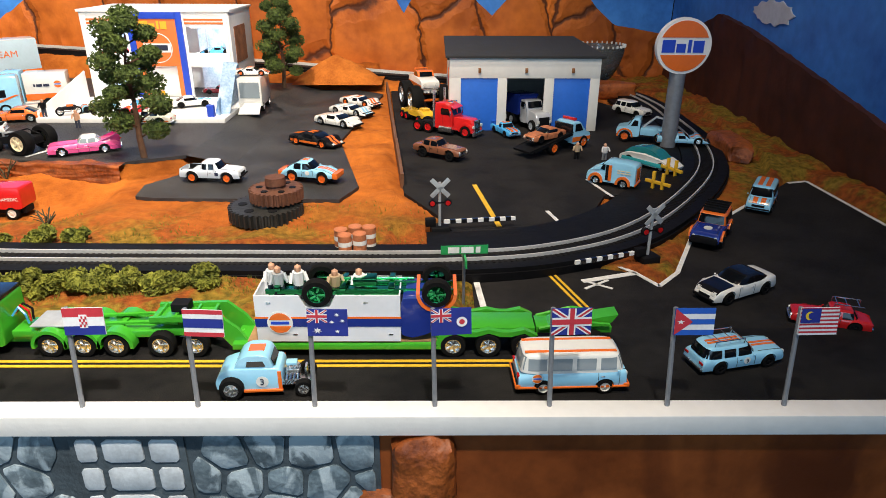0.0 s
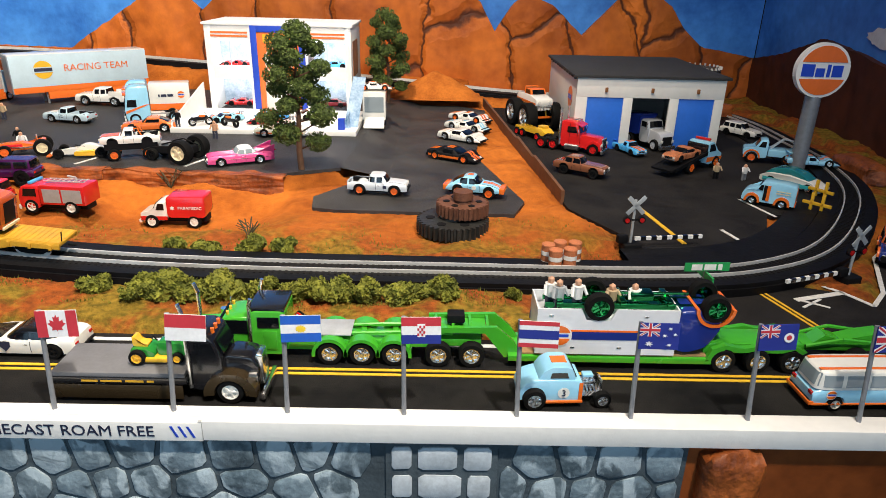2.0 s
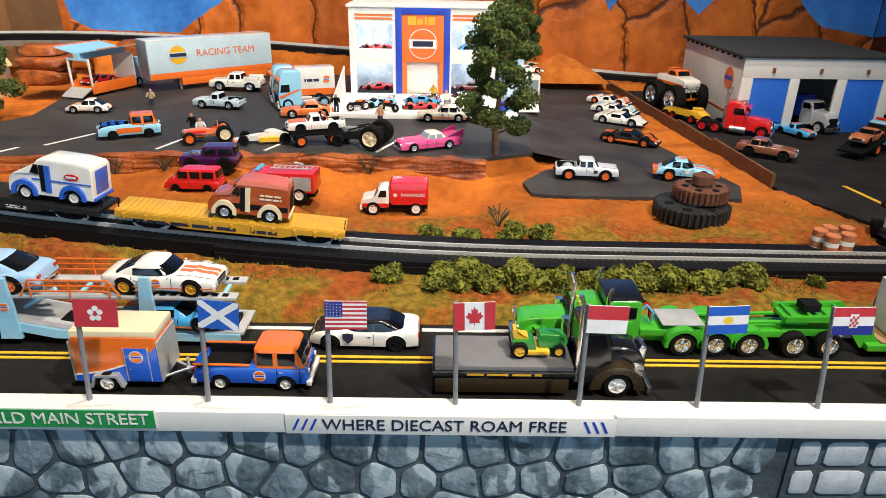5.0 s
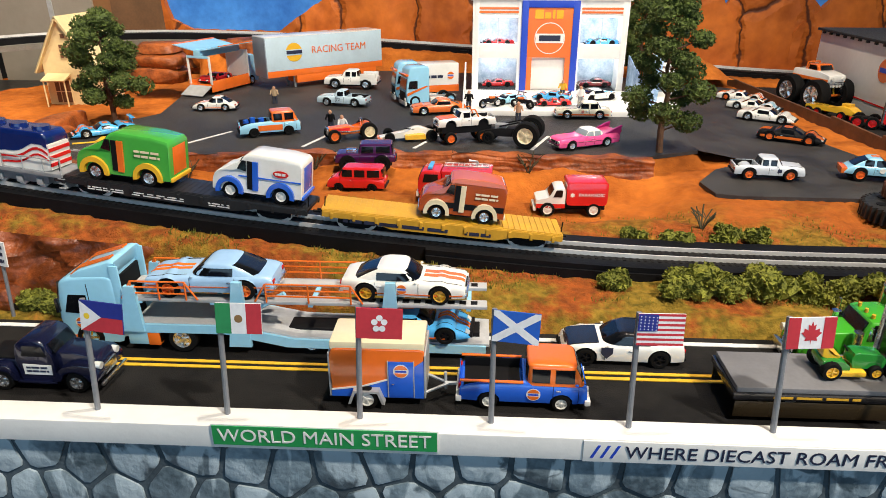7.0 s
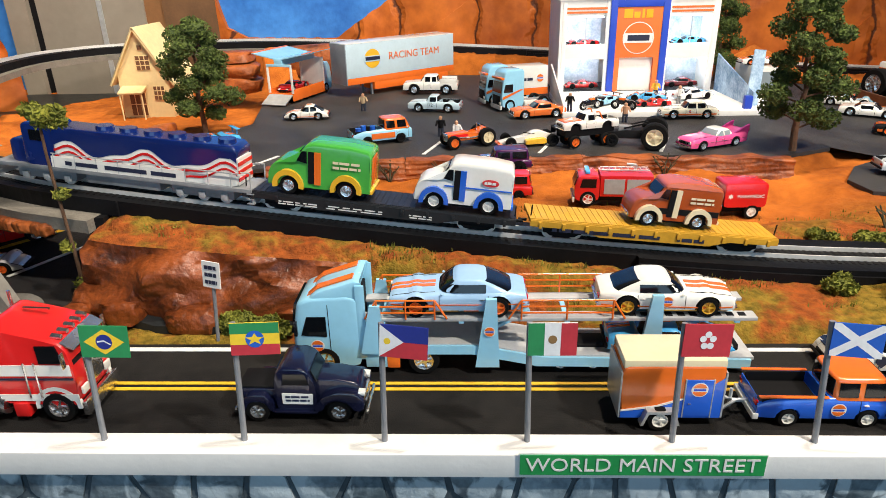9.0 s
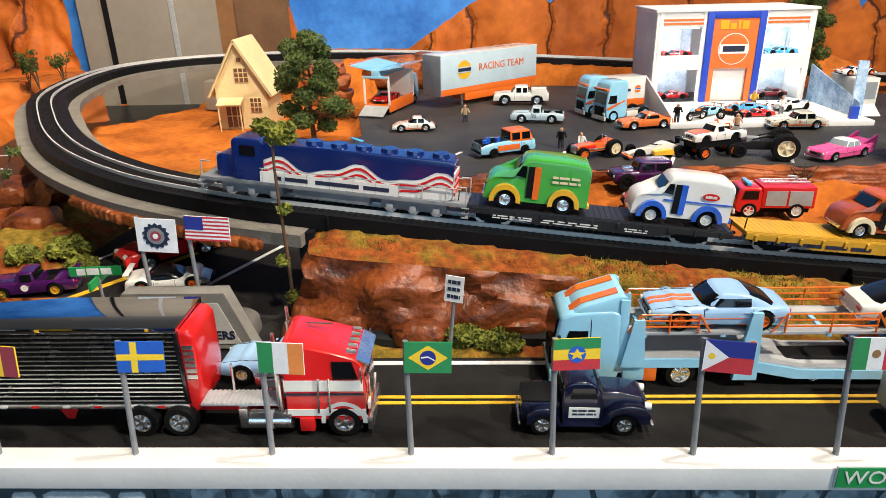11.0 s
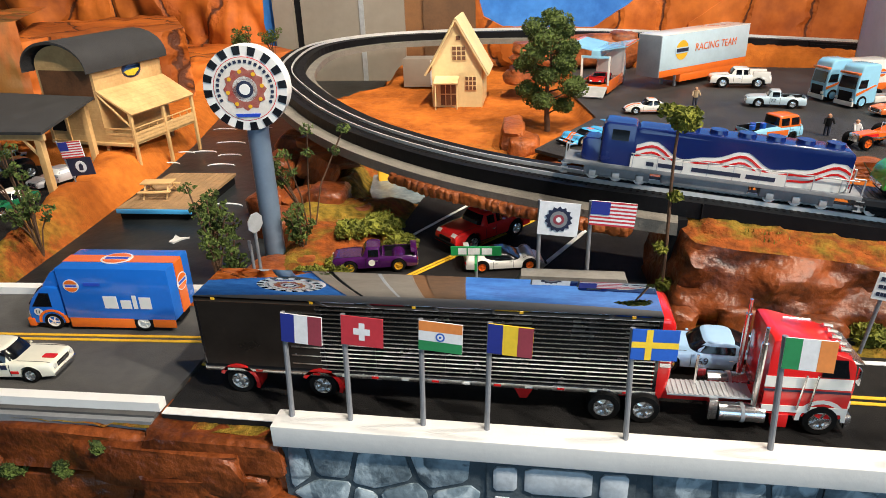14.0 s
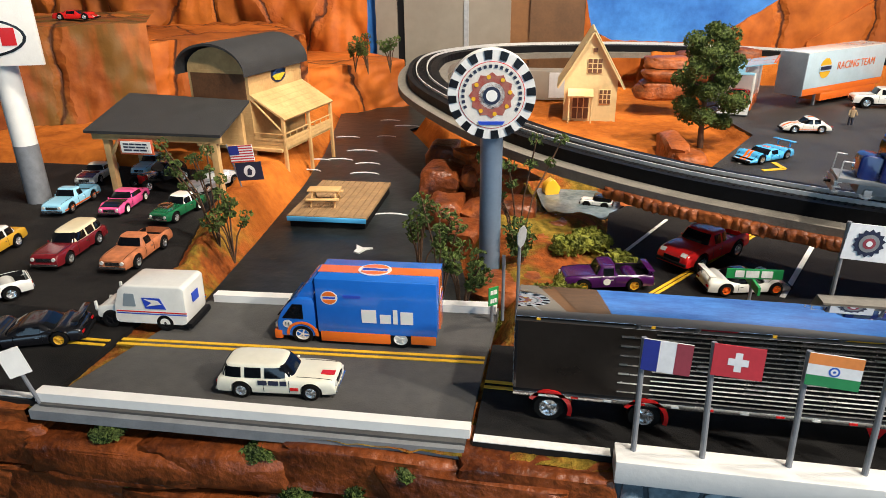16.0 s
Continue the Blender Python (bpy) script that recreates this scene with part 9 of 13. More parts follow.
def locomotive():
    L = 0.235
    m = on_line(-0.966) @ pose(0, 0, RAIL_TOP) @ Matrix.Scale(0.86, 4)
    e = thing("diesel_locomotive", m, "diesel locomotive in blue over white with red wavy stripes", "locomotive", "train")
    navy = paint("locomotive_blue", (0.005, 0.018, 0.12))
    part("underframe", box(-L / 2, L / 2, -0.0155, 0.0155, 0.0130, 0.0165, 0.0005), m_grey, e)
    part("hood", hull([(-0.105, 0.0165), (0.060, 0.0165), (0.060, 0.046), (0.058, 0.0485), (-0.103, 0.0485), (-0.105, 0.046)], 0.0125), p_white, e)
    part("hood_roof", hull([(-0.1055, 0.040), (0.0605, 0.040), (0.0605, 0.047), (0.057, 0.0505), (-0.102, 0.0505), (-0.1055, 0.047)], 0.0128), navy, e)
    part("cab", hull([(0.060, 0.0165), (0.088, 0.0165), (0.088, 0.050), (0.085, 0.0525), (0.062, 0.0525), (0.060, 0.050)], 0.0140), navy, e)
    part("nose", hull([(0.088, 0.0165), (0.104, 0.0165), (0.104, 0.034), (0.101, 0.0365), (0.088, 0.0365)], 0.0105), navy, e)
    for s in (-1, 1):
        wave = []
        n = 36
        for i in range(n + 1):
            x = -0.105 + 0.165 * i / n
            wave.append((x, 0.034 + 0.0052 * math.sin(i * 0.40 + 0.6) + 0.0020 * math.sin(i * 0.83)))
        part("blue_wave", side(wave + [(0.060, 0.046), (-0.105, 0.046)], s * 0.0127 - 0.0002, 0.0004), navy, e)
        for off, w in ((0.0035, 0.0022), (0.009, 0.0018)):
            part("red_wave", side([(x, z - off) for x, z in wave] + [(x, z - off - w) for x, z in wave[::-1]], s * 0.0128 - 0.0002, 0.0004), p_red, e)
        part("banner", box(-0.060, 0.062, s * 0.0150 - 0.0004, s * 0.0150 + 0.0004, 0.0165, 0.0262, 0), p_white, e, "white banner with plain lettering bars")
        bars(e, -0.052, 0.050, 0.0195, 0.0230, s * 0.0156 - 0.0001, 1, m_ink, seed=8)
        part("side_window", box(0.066, 0.080, s * 0.0141 - 0.0003, s * 0.0141 + 0.0003, 0.038, 0.047), m_glass, e)
        for k in range(9):
            x = -0.100 + k * 0.020
            part("stanchion", tube([(x, s * 0.0150, 0.0165), (x, s * 0.0150, 0.0285)], 0.0005, 5), m_lgrey, e)
        part("handrail", tube([(-0.112, s * 0.0150, 0.0285), (0.062, s * 0.0150, 0.0285)], 0.0005, 5), m_lgrey, e)
        for xx in (-0.1165, 0.1165):
            part("end_rail", tube([(xx, s * 0.0140, 0.008), (xx, s * 0.0140, 0.030), (xx - math.copysign(0.008, xx), s * 0.0140, 0.030)], 0.0006, 5), m_lgrey, e)
            for k in range(3):
                bx(e, "step", m_lgrey, xx - 0.003, xx + 0.003, s * 0.0135 - 0.0025, s * 0.0135 + 0.0025, 0.004 + k * 0.0042, 0.0047 + k * 0.0042, 0)
    for k in range(6):
        part("roof_fan", cyl((-0.092 + k * 0.022, 0, 0.050), (-0.092 + k * 0.022, 0, 0.0535), 0.0075, 0.0070, 16), navy, e)
    part("windscreen", quadplate([(0.0884, -0.011, 0.040), (0.0884, 0.011, 0.040), (0.0884, 0.011, 0.047), (0.0884, -0.011, 0.047)], 0.0003), m_glass, e, smooth=0)
    part("fuel_tank", box(-0.035, 0.035, -0.0125, 0.0125, 0.004, 0.0130, 0.003), m_grey, e)
    part("end_panel", box(-0.1062, -0.1052, -0.0122, 0.0122, 0.018, 0.040, 0), p_white, e)
    for k in range(3):
        bx(e, "red_chevron", p_red, -0.1068, -0.1058, -0.0122, 0.0122, 0.021 + k * 0.0065, 0.024 + k * 0.0065, 0)
    for u in (-0.072, 0.072):
        b = part("bogie", box(u - 0.028, u + 0.028, -0.0110, 0.0110, 0.004, 0.0125, 0.0008), m_grey, e)
        for dx in (-0.020, 0.0, 0.020):
            for s in (-1, 1):
                part("wheel", cyl((u + dx, s * 0.0072, 0.0056), (u + dx, s * 0.0096, 0.0056), 0.0056, seg=14), m_rail, b)
                part("axle_box", box(u + dx - 0.003, u + dx + 0.003, s * 0.0118 - 0.0012, s * 0.0118 + 0.0012, 0.003, 0.009, 0.0008), m_lgrey, b)
    for s in (-1, 1):
        part("coupler", tube([(s * L / 2, 0, 0.009), (s * (L / 2 + 0.006), 0, 0.009)], 0.0013), m_dark, e)
        part("pilot", box(s * L / 2 - 0.001, s * L / 2 + 0.001, -0.0140, 0.0140, 0.003, 0.0140, 0.0004), m_lgrey, e)


locomotive()

# ---- vehicles in the paddock, the garage yard and the car park ----
C = L_Z + 0.0005
p_pale = paint("pale_blue_enamel", (0, 0, 0))
car("coupe", "white rounded classic coupe with orange stripe", near(-0.938, 0.975, C, 10, 0.024), 185, 0.062, "beetle", p_white, stripe=(p_orange, 0.15), rim=m_chrome, flank=[(p_orange, -0.25, 0.25, 0.075, 0.09)])
car("pickup_truck", "pale blue pickup with number 72 on the door", near(-0.764, 1.016, C, -12, 0.027), 170, 0.076, "pickup", paint("ice_blue_enamel", (0.52, 0.66, 0.74)), rim=m_chrome, number=(0.05, 0.14, 0.085, "72"), category="pickup")
car("utility_truck", "white crew-cab utility truck with black bumper", near(-0.776, 1.160, C, -8, 0.028), 176, 0.090, "crew", p_white, rim=m_chrome, category="truck", extra=lambda root, L, W, k, zl: [bx(root, "tool_chest", p_white, -0.47 * L, -0.19 * L, s * W * 0.40 - 0.003, s * W * 0.40 + 0.003, 0.15 * L, 0.28 * L, 0.0006) for s in (-1, 1)])


def euro_tractor(x, y, yaw, label, box_body):
    t = thing("tractor_unit", pose(x, y, C, 0, 0, yaw), label, "truck", "tractor units")
    part("cab", hull([(0.004, 0.006), (0.038, 0.006), (0.0395, 0.022), (0.037, 0.040), (0.034, 0.054), (0.028, 0.058), (0.004, 0.058)], 0.0160), p_gulf, t)
    part("windscreen", quadplate([(0.0392, -0.0135, 0.026), (0.0392, 0.0135, 0.026), (0.0365, 0.013, 0.041), (0.0365, -0.013, 0.041)], 0.0005), m_glass, t, smooth=0)
    bx(t, "grille", m_dark, 0.0388, 0.0402, -0.011, 0.011, 0.009, 0.022, 0.0004)
    bx(t, "bumper", p_white, 0.0385, 0.0412, -0.0155, 0.0155, 0.003, 0.009, 0.0006)
    for s in (-1, 1):
        part("side_window", side([(0.022, 0.027), (0.0365, 0.027), (0.034, 0.038), (0.022, 0.038)], s * 0.0161 - 0.0003, 0.0006), m_glass, t)
        part("swoosh", side([(0.004, 0.030), (0.010, 0.030), (0.038, 0.021), (0.038, 0.017)], s * 0.0162 - 0.0003, 0.0006), p_orange, t)
        wheel(t, 0.026, s * 0.0135, 0.0085, 0.006, p_gulf)
        wheel(t, -0.030, s * 0.0130, 0.0085, 0.007, p_gulf)
        bx(t, "side_tank", p_white, -0.018, 0.002, s * 0.0125 - 0.003, s * 0.0125 + 0.003, 0.005, 0.013, 0.0008)
        part("headlight", box(0.0395, 0.0415, s * 0.0125 - 0.002, s * 0.0125 + 0.002, 0.0105, 0.014, 0.0004), m_lamp, t)
    part("frame", box(-0.044, 0.006, -0.0055, 0.0055, 0.008, 0.0125, 0.0004), m_grey, t)
    part("roof_visor", box(0.032, 0.040, -0.0155, 0.0155, 0.0445, 0.0475, 0.0008), p_orange, t)
    if box_body:
        part("box_body", box(-0.060, 0.001, -0.0165, 0.0165, 0.012, 0.054, 0.0008), p_white, t)
        for s in (-1, 1):
            bx(t, "orange_skirt", p_orange, -0.0602, 0.001, s * 0.0166 - 0.0003, s * 0.0166 + 0.0003, 0.012, 0.022, 0)
        roundel("emblem", 0.0062, t, pose(-0.047, 0.0170, 0.036) @ pose(0, 0, 0, 0, 0, 180), 0.0003)
        bars(t, -0.035, -0.012, 0.033, 0.037, 0.0170, 1, m_ink, seed=2)
    return t


euro_tractor(-0.655, 1.085, 198, "powder blue box lorry with orange skirt", True)
euro_tractor(-0.637, 1.062 - 0.02, 205, "powder blue tractor unit with orange swoosh", False)
car("van_pickup", "powder blue and orange open van pickup carrying blue barrels", near(-0.815, 0.837, C, 24, 0.028), 24, 0.073, "buspick", p_gulf, p_orange, rim=m_dark, category="pickup", flank=[(p_orange, -0.2, 0.2, 0.10, 0.19)], extra=lambda root, L, W, k, zl: [part("barrel", cyl((u * L, s * 0.005, 0.15 * L), (u * L, s * 0.005, 0.15 * L + 0.0095), 0.0035, seg=12), p_blue, root) for u, s in ((-0.38, -1), (-0.26, 1), (-0.12, 0))])


def tractor_rod():
    t = thing("tractor_hot_rod", pose(*near(-0.708, 0.818, C, 24, 0.026), 0, 0, 204), "orange open hot rod with cream rear tyres and two figurines aboard", "car")
    part("body", hull([(-0.022, 0.008), (0.028, 0.008), (0.030, 0.016), (0.004, 0.0175), (-0.002, 0.015), (-0.012, 0.015), (-0.018, 0.021), (-0.023, 0.019)], 0.0068), p_orange, t)
    part("engine_cover", box(0.004, 0.026, -0.0078, 0.0078, 0.010, 0.0155, 0.0008), p_red, t)
    for s in (-1, 1):
        wheel(t, 0.024, s * 0.0115, 0.0078, 0.006, p_orange)
        wheel(t, -0.018, s * 0.0115, 0.0105, 0.008, p_cream)
        part("exhaust_pipe", tube([(0.02, s * 0.007, 0.012), (0.0, s * 0.0095, 0.011), (-0.012, s * 0.0095, 0.012)], 0.0009), m_chrome, t)
    part("front_axle", cyl((0.024, -0.011, 0.0078), (0.024, 0.011, 0.0078), 0.0009), m_dark, t)
    part("rear_axle", cyl((-0.018, -0.011, 0.0105), (-0.018, 0.011, 0.0105), 0.0012), m_dark, t)
    part("grille", box(0.029, 0.031, -0.006, 0.006, 0.008, 0.0165, 0.0004), m_chrome, t)
    part("roll_bar", tube([(-0.012, -0.005, 0.015), (-0.012, -0.005, 0.024), (-0.012, 0.005, 0.024), (-0.012, 0.005, 0.015)], 0.0006), m_chrome, t)


tractor_rod()


def formula():
    t = thing("racing_car", pose(*near(-0.642, 0.816, C, 10, 0.026), 0, 0, 192), "white and yellow open-wheel racing car", "car")
    part("body", hull([(-0.034, 0.004), (0.034, 0.003), (0.036, 0.006), (0.012, 0.0105), (0.004, 0.0105), (-0.004, 0.016), (-0.012, 0.017), (-0.034, 0.009)], 0.0048), p_white, t)
    part("side_pod", hull([(-0.020, 0.003), (0.006, 0.003), (0.006, 0.008), (-0.018, 0.0095)], 0.0125), p_yellow, t)
    part("front_wing", box(0.033, 0.038, -0.014, 0.014, 0.0025, 0.0042, 0.0004), p_orange, t)
    part("rear_wing", box(-0.037, -0.031, -0.0105, 0.0105, 0.0165, 0.0182, 0.0004), m_dark, t)
    for s in (-1, 1):
        part("wing_end", box(-0.037, -0.031, s * 0.0105 - 0.0004, s * 0.0105 + 0.0004, 0.010, 0.019), m_dark, t)
        wheel(t, 0.024, s * 0.0125, 0.0062, 0.006, m_dark)
        wheel(t, -0.026, s * 0.0125, 0.0068, 0.0075, m_dark)
        part("suspension_arm", tube([(0.022, s * 0.004, 0.007), (0.024, s * 0.011, 0.006)], 0.0005), m_dark, t)
    part("halo", tube([(0.006, 0, 0.0145), (0.002, 0.004, 0.0145), (-0.006, 0.0045, 0.0135)], 0.0006), m_dark, t)


formula()
car("muscle_car", "glossy orange muscle car on the paddock", near(-0.615, 0.968, C, 14, 0.028), 194, 0.075, "muscle", paint("flame_orange_enamel", (0.75, 0.16, 0.03)), rim=m_chrome)


def lifted(root, L, W, k, zl):
    for s in (-1, 1):
        part("roll_bar", tube([(-0.20 * L, s * W * 0.4, zl + 0.2 * L), (-0.14 * L, s * W * 0.38, zl + 0.32 * L), (-0.08 * L, s * W * 0.36, zl + 0.32 * L)], 0.0008), p_orange, root)
        part("ladder_bar", tube([(-0.28 * L, s * W * 0.25, 0.09 * L), (0.0, s * W * 0.2, zl + 0.06 * L), (0.29 * L, s * W * 0.25, 0.09 * L)], 0.0011), p_orange, root)
    for u in k["axles"]:
        part("axle", cyl((u * L, -W * 0.42, 0.09 * L), (u * L, W * 0.42, 0.09 * L), 0.0016), p_orange, root)
        part("coil_spring", tube([(u * L, -W * 0.25, 0.09 * L), (u * L, -W * 0.25, zl + 0.10 * L)], 0.0014), p_orange, root)
    part("emblem_bar", box(0.02 * L, 0.12 * L, -W / 2 - 0.0004, -W / 2, zl + 0.12 * L, zl + 0.17 * L), m_ink, root)


car("lifted_pickup", "white lifted off-road pickup with orange suspension", near(-0.573, 0.812, C, 20, 0.028), 200, 0.070, "pickup", p_white, rim=p_orange, hood=p_orange, lift=0.24, wr=0.105, category="pickup", extra=lifted)


def big_axle():
    t = thing("monster_truck_chassis", pose(-0.523, 0.822, C, 0, 0, 165), "dark monster truck chassis with huge bronze-hubbed tyres", "truck")
    part("frame", hull([(-0.030, 0.010), (0.036, 0.008), (0.036, 0.014), (0.010, 0.018), (-0.030, 0.020)], 0.0085), m_dark, t)
    part("engine", box(0.004, 0.018, -0.006, 0.006, 0.014, 0.022, 0.001), m_grey, t)
    for s in (-1, 1):
        wheel(t, -0.022, s * 0.018, 0.0150, 0.0135, p_cream)
        wheel(t, 0.024, s * 0.012, 0.0072, 0.007, m_dark)
        part("roll_tube", tube([(-0.03, s * 0.007, 0.02), (-0.01, s * 0.007, 0.026), (0.012, s * 0.007, 0.02)], 0.0009), m_dark, t)
    part("axle", cyl((-0.022, -0.015, 0.0155), (-0.022, 0.015, 0.0155), 0.002), m_dark, t)


big_axle()
car("coupe", "cream and orange classic coupe", near(-0.419, 0.950, C, 0, 0.027), 180, 0.074, "sedan", paint("ivory_enamel", (0, 0, 0)), rim=m_chrome, flank=[(p_orange, -0.46, 0.46, 0.075, 0.10)], emblem=(0.02, 0.14, 0.03))
def fins(root, L, W, k, zl):
    for s in (-1, 1):
        part("tail_fin", side([(-0.495 * L, 0.15 * L), (-0.20 * L, 0.172 * L), (-0.26 * L, 0.190 * L), (-0.44 * L, 0.262 * L), (-0.515 * L, 0.285 * L)], s * W * 0.405 - 0.0010, 0.0020), paint("deep_pink_enamel", (0.55, 0.03, 0.20)), root, "deep pink tail fin")
        part("fin_light", cyl((-0.50 * L, s * W * 0.405, 0.20 * L), (-0.53 * L, s * W * 0.405, 0.20 * L), 0.0014, 0.0004, 8), m_tail, root)


car("finned_car", "pink finned saloon with white roof", near(-0.432, 0.799, C, 22, 0.030), 205, 0.081, "finned", p_pink, p_white, rim=m_chrome, glass=m_clear, flank=[(m_chrome, -0.45, 0.45, 0.105, 0.111)], extra=fins)
car("hot_off_roader", "dark purple off-road hot rod with chrome engine", (-0.682, 0.738, soil_z(-0.682, 0.738) + 0.002), 185, 0.064, "jeep", paint("dark_plum_enamel", (0.05, 0.006, 0.06)), paint("dark_plum_enamel", (0, 0, 0)), rim=m_dark, category="car", wr=0.145, lift=0.05, extra=lambda root, L, W, k, zl: [part("blower", box(0.15 * L, 0.32 * L, -0.004, 0.004, 0.27 * L, 0.36 * L, 0.0008), m_chrome, root)])


def fire_engine(x, y, z, yaw, L, label, boxy=True):
    t = thing("fire_engine", pose(x, y, z, 0, 0, yaw), label, "fire engine")
    half = 0.0145
    part("cab", hull([(L * 0.18, 0.006), (L * 0.49, 0.006), (L * 0.50, 0.018), (L * 0.45, 0.029), (L * 0.18, 0.030)], half), p_red, t)
    part("body", box(-L * 0.5, L * 0.17, -half, half, 0.010, 0.030, 0.0008), p_red, t)
    for s in (-1, 1):
        bx(t, "roller_shutter", m_lgrey, -L * 0.46, -L * 0.17, s * half - 0.0003, s * half + 0.0004, 0.0125, 0.0265, 0)
        bx(t, "roller_shutter", m_lgrey, -L * 0.14, L * 0.12, s * half - 0.0003, s * half + 0.0004, 0.0125, 0.0265, 0)
        part("side_window", side([(L * 0.22, 0.0185), (L * 0.43, 0.0185), (L * 0.40, 0.0265), (L * 0.22, 0.0265)], s * half - 0.0002, 0.0006), m_glass, t)
        wheel(t, L * 0.32, s * 0.0120, 0.0075, 0.006, p_white)
        wheel(t, -L * 0.28, s * 0.0120, 0.0075, 0.006, p_white)
        part("ladder_rail", tube([(-L * 0.46, s * 0.005, 0.0325), (L * 0.15, s * 0.005, 0.0325)], 0.0006), m_lgrey, t)
    for k in range(8):
        part("ladder_rung", tube([(-L * 0.44 + k * L * 0.08, -0.005, 0.0325), (-L * 0.44 + k * L * 0.08, 0.005, 0.0325)], 0.0004, 5), m_lgrey, t)
    part("windscreen", quadplate([(L * 0.497, -0.011, 0.0195), (L * 0.497, 0.011, 0.0195), (L * 0.458, 0.0105, 0.0275), (L * 0.458, -0.0105, 0.0275)], 0.0004), m_glass, t, smooth=0)
    part("light_bar", box(L * 0.30, L * 0.36, -0.010, 0.010, 0.030, 0.0325, 0.0006), p_sky, t)
    part("water_cannon", tube([(-L * 0.3, 0, 0.031), (-L * 0.3, 0, 0.036), (-L * 0.18, 0, 0.037)], 0.0012), m_lgrey, t)
    part("bumper", box(L * 0.49, L * 0.52, -half, half, 0.004, 0.009, 0.0006), p_white, t)
    part("chassis", box(-L * 0.48, L * 0.46, -0.008, 0.008, 0.004, 0.0105, 0.0004), m_dark, t)


fire_engine(-0.582, 0.656, soil_z(-0.582, 0.656) + 0.0012, 176, 0.070, "red fire engine with roof ladder and grey shutters")
car("van", "small red fire van", (-0.682, 0.684, soil_z(-0.682, 0.684) + 0.001), 178, 0.058, "van", p_red, rim=m_dark, category="van")


def paramedic():
    t = thing("paramedic_truck", pose(-0.470, 0.674, soil_z(-0.470, 0.674) + 0.0005, 0, 0, 181) @ Matrix.Scale(0.93, 4), "white-cabbed rescue truck with red box body", "truck")
    part("cab", hull([(0.006, 0.009), (0.036, 0.009), (0.037, 0.018), (0.022, 0.021), (0.017, 0.031), (0.006, 0.032)], 0.0135), p_white, t)
    part("box_body", hull([(-0.038, 0.013), (0.005, 0.013), (0.005, 0.036), (0.003, 0.038), (-0.036, 0.038), (-0.038, 0.036)], 0.0150), p_red, t)
    for s in (-1, 1):
        face = pose(0, 0, 0) if s < 0 else pose(0, 0, 0, 0, 0, 180)
        text("lettering", "PARAMEDIC", 0.0050, p_white, t, pose(-0.021, s * 0.0155, 0.0245) @ face @ FACE, "white lettering")
        part("star_of_life", side([(0.0028 * math.cos(radians(a)) * (1 if i % 2 else 0.55), 0.0028 * math.sin(radians(a)) * (1 if i % 2 else 0.55)) for i, a in enumerate(range(0, 360, 30))], 0, 0.0004), p_white, t, m=pose(-0.001, s * 0.0153, 0.0245) @ face)
        part("side_window", side([(0.009, 0.0215), (0.0185, 0.0215), (0.0155, 0.0290), (0.009, 0.0290)], s * 0.0136 - 0.0003, 0.0006), m_glass, t)
        wheel(t, 0.024, s * 0.0120, 0.0078, 0.006, p_white)
        wheel(t, -0.024, s * 0.0120, 0.0078, 0.006, p_white)
        bx(t, "red_sill", p_red, 0.006, 0.036, s * 0.0136 - 0.0003, s * 0.0136 + 0.0003, 0.0095, 0.0140, 0)
    part("windscreen", quadplate([(0.0222, -0.011, 0.0220), (0.0222, 0.011, 0.0220), (0.0180, 0.0105, 0.0295), (0.0180, -0.0105, 0.0295)], 0.0004), m_glass, t, smooth=0)
    part("bumper", box(0.036, 0.039, -0.0130, 0.0130, 0.006, 0.010, 0.0006), p_white, t)
    part("chassis", box(-0.037, 0.034, -0.008, 0.008, 0.006, 0.0130, 0.0004), m_dark, t)


paramedic()
car("racing_car", "bright blue racing coupe with orange stripe and rear wing", near(-1.020, 0.828, C, 37, 0.028), 218, 0.074, "proto", p_sky, stripe=(p_orange, 0.25), rim=m_chrome, spoiler=p_sky)


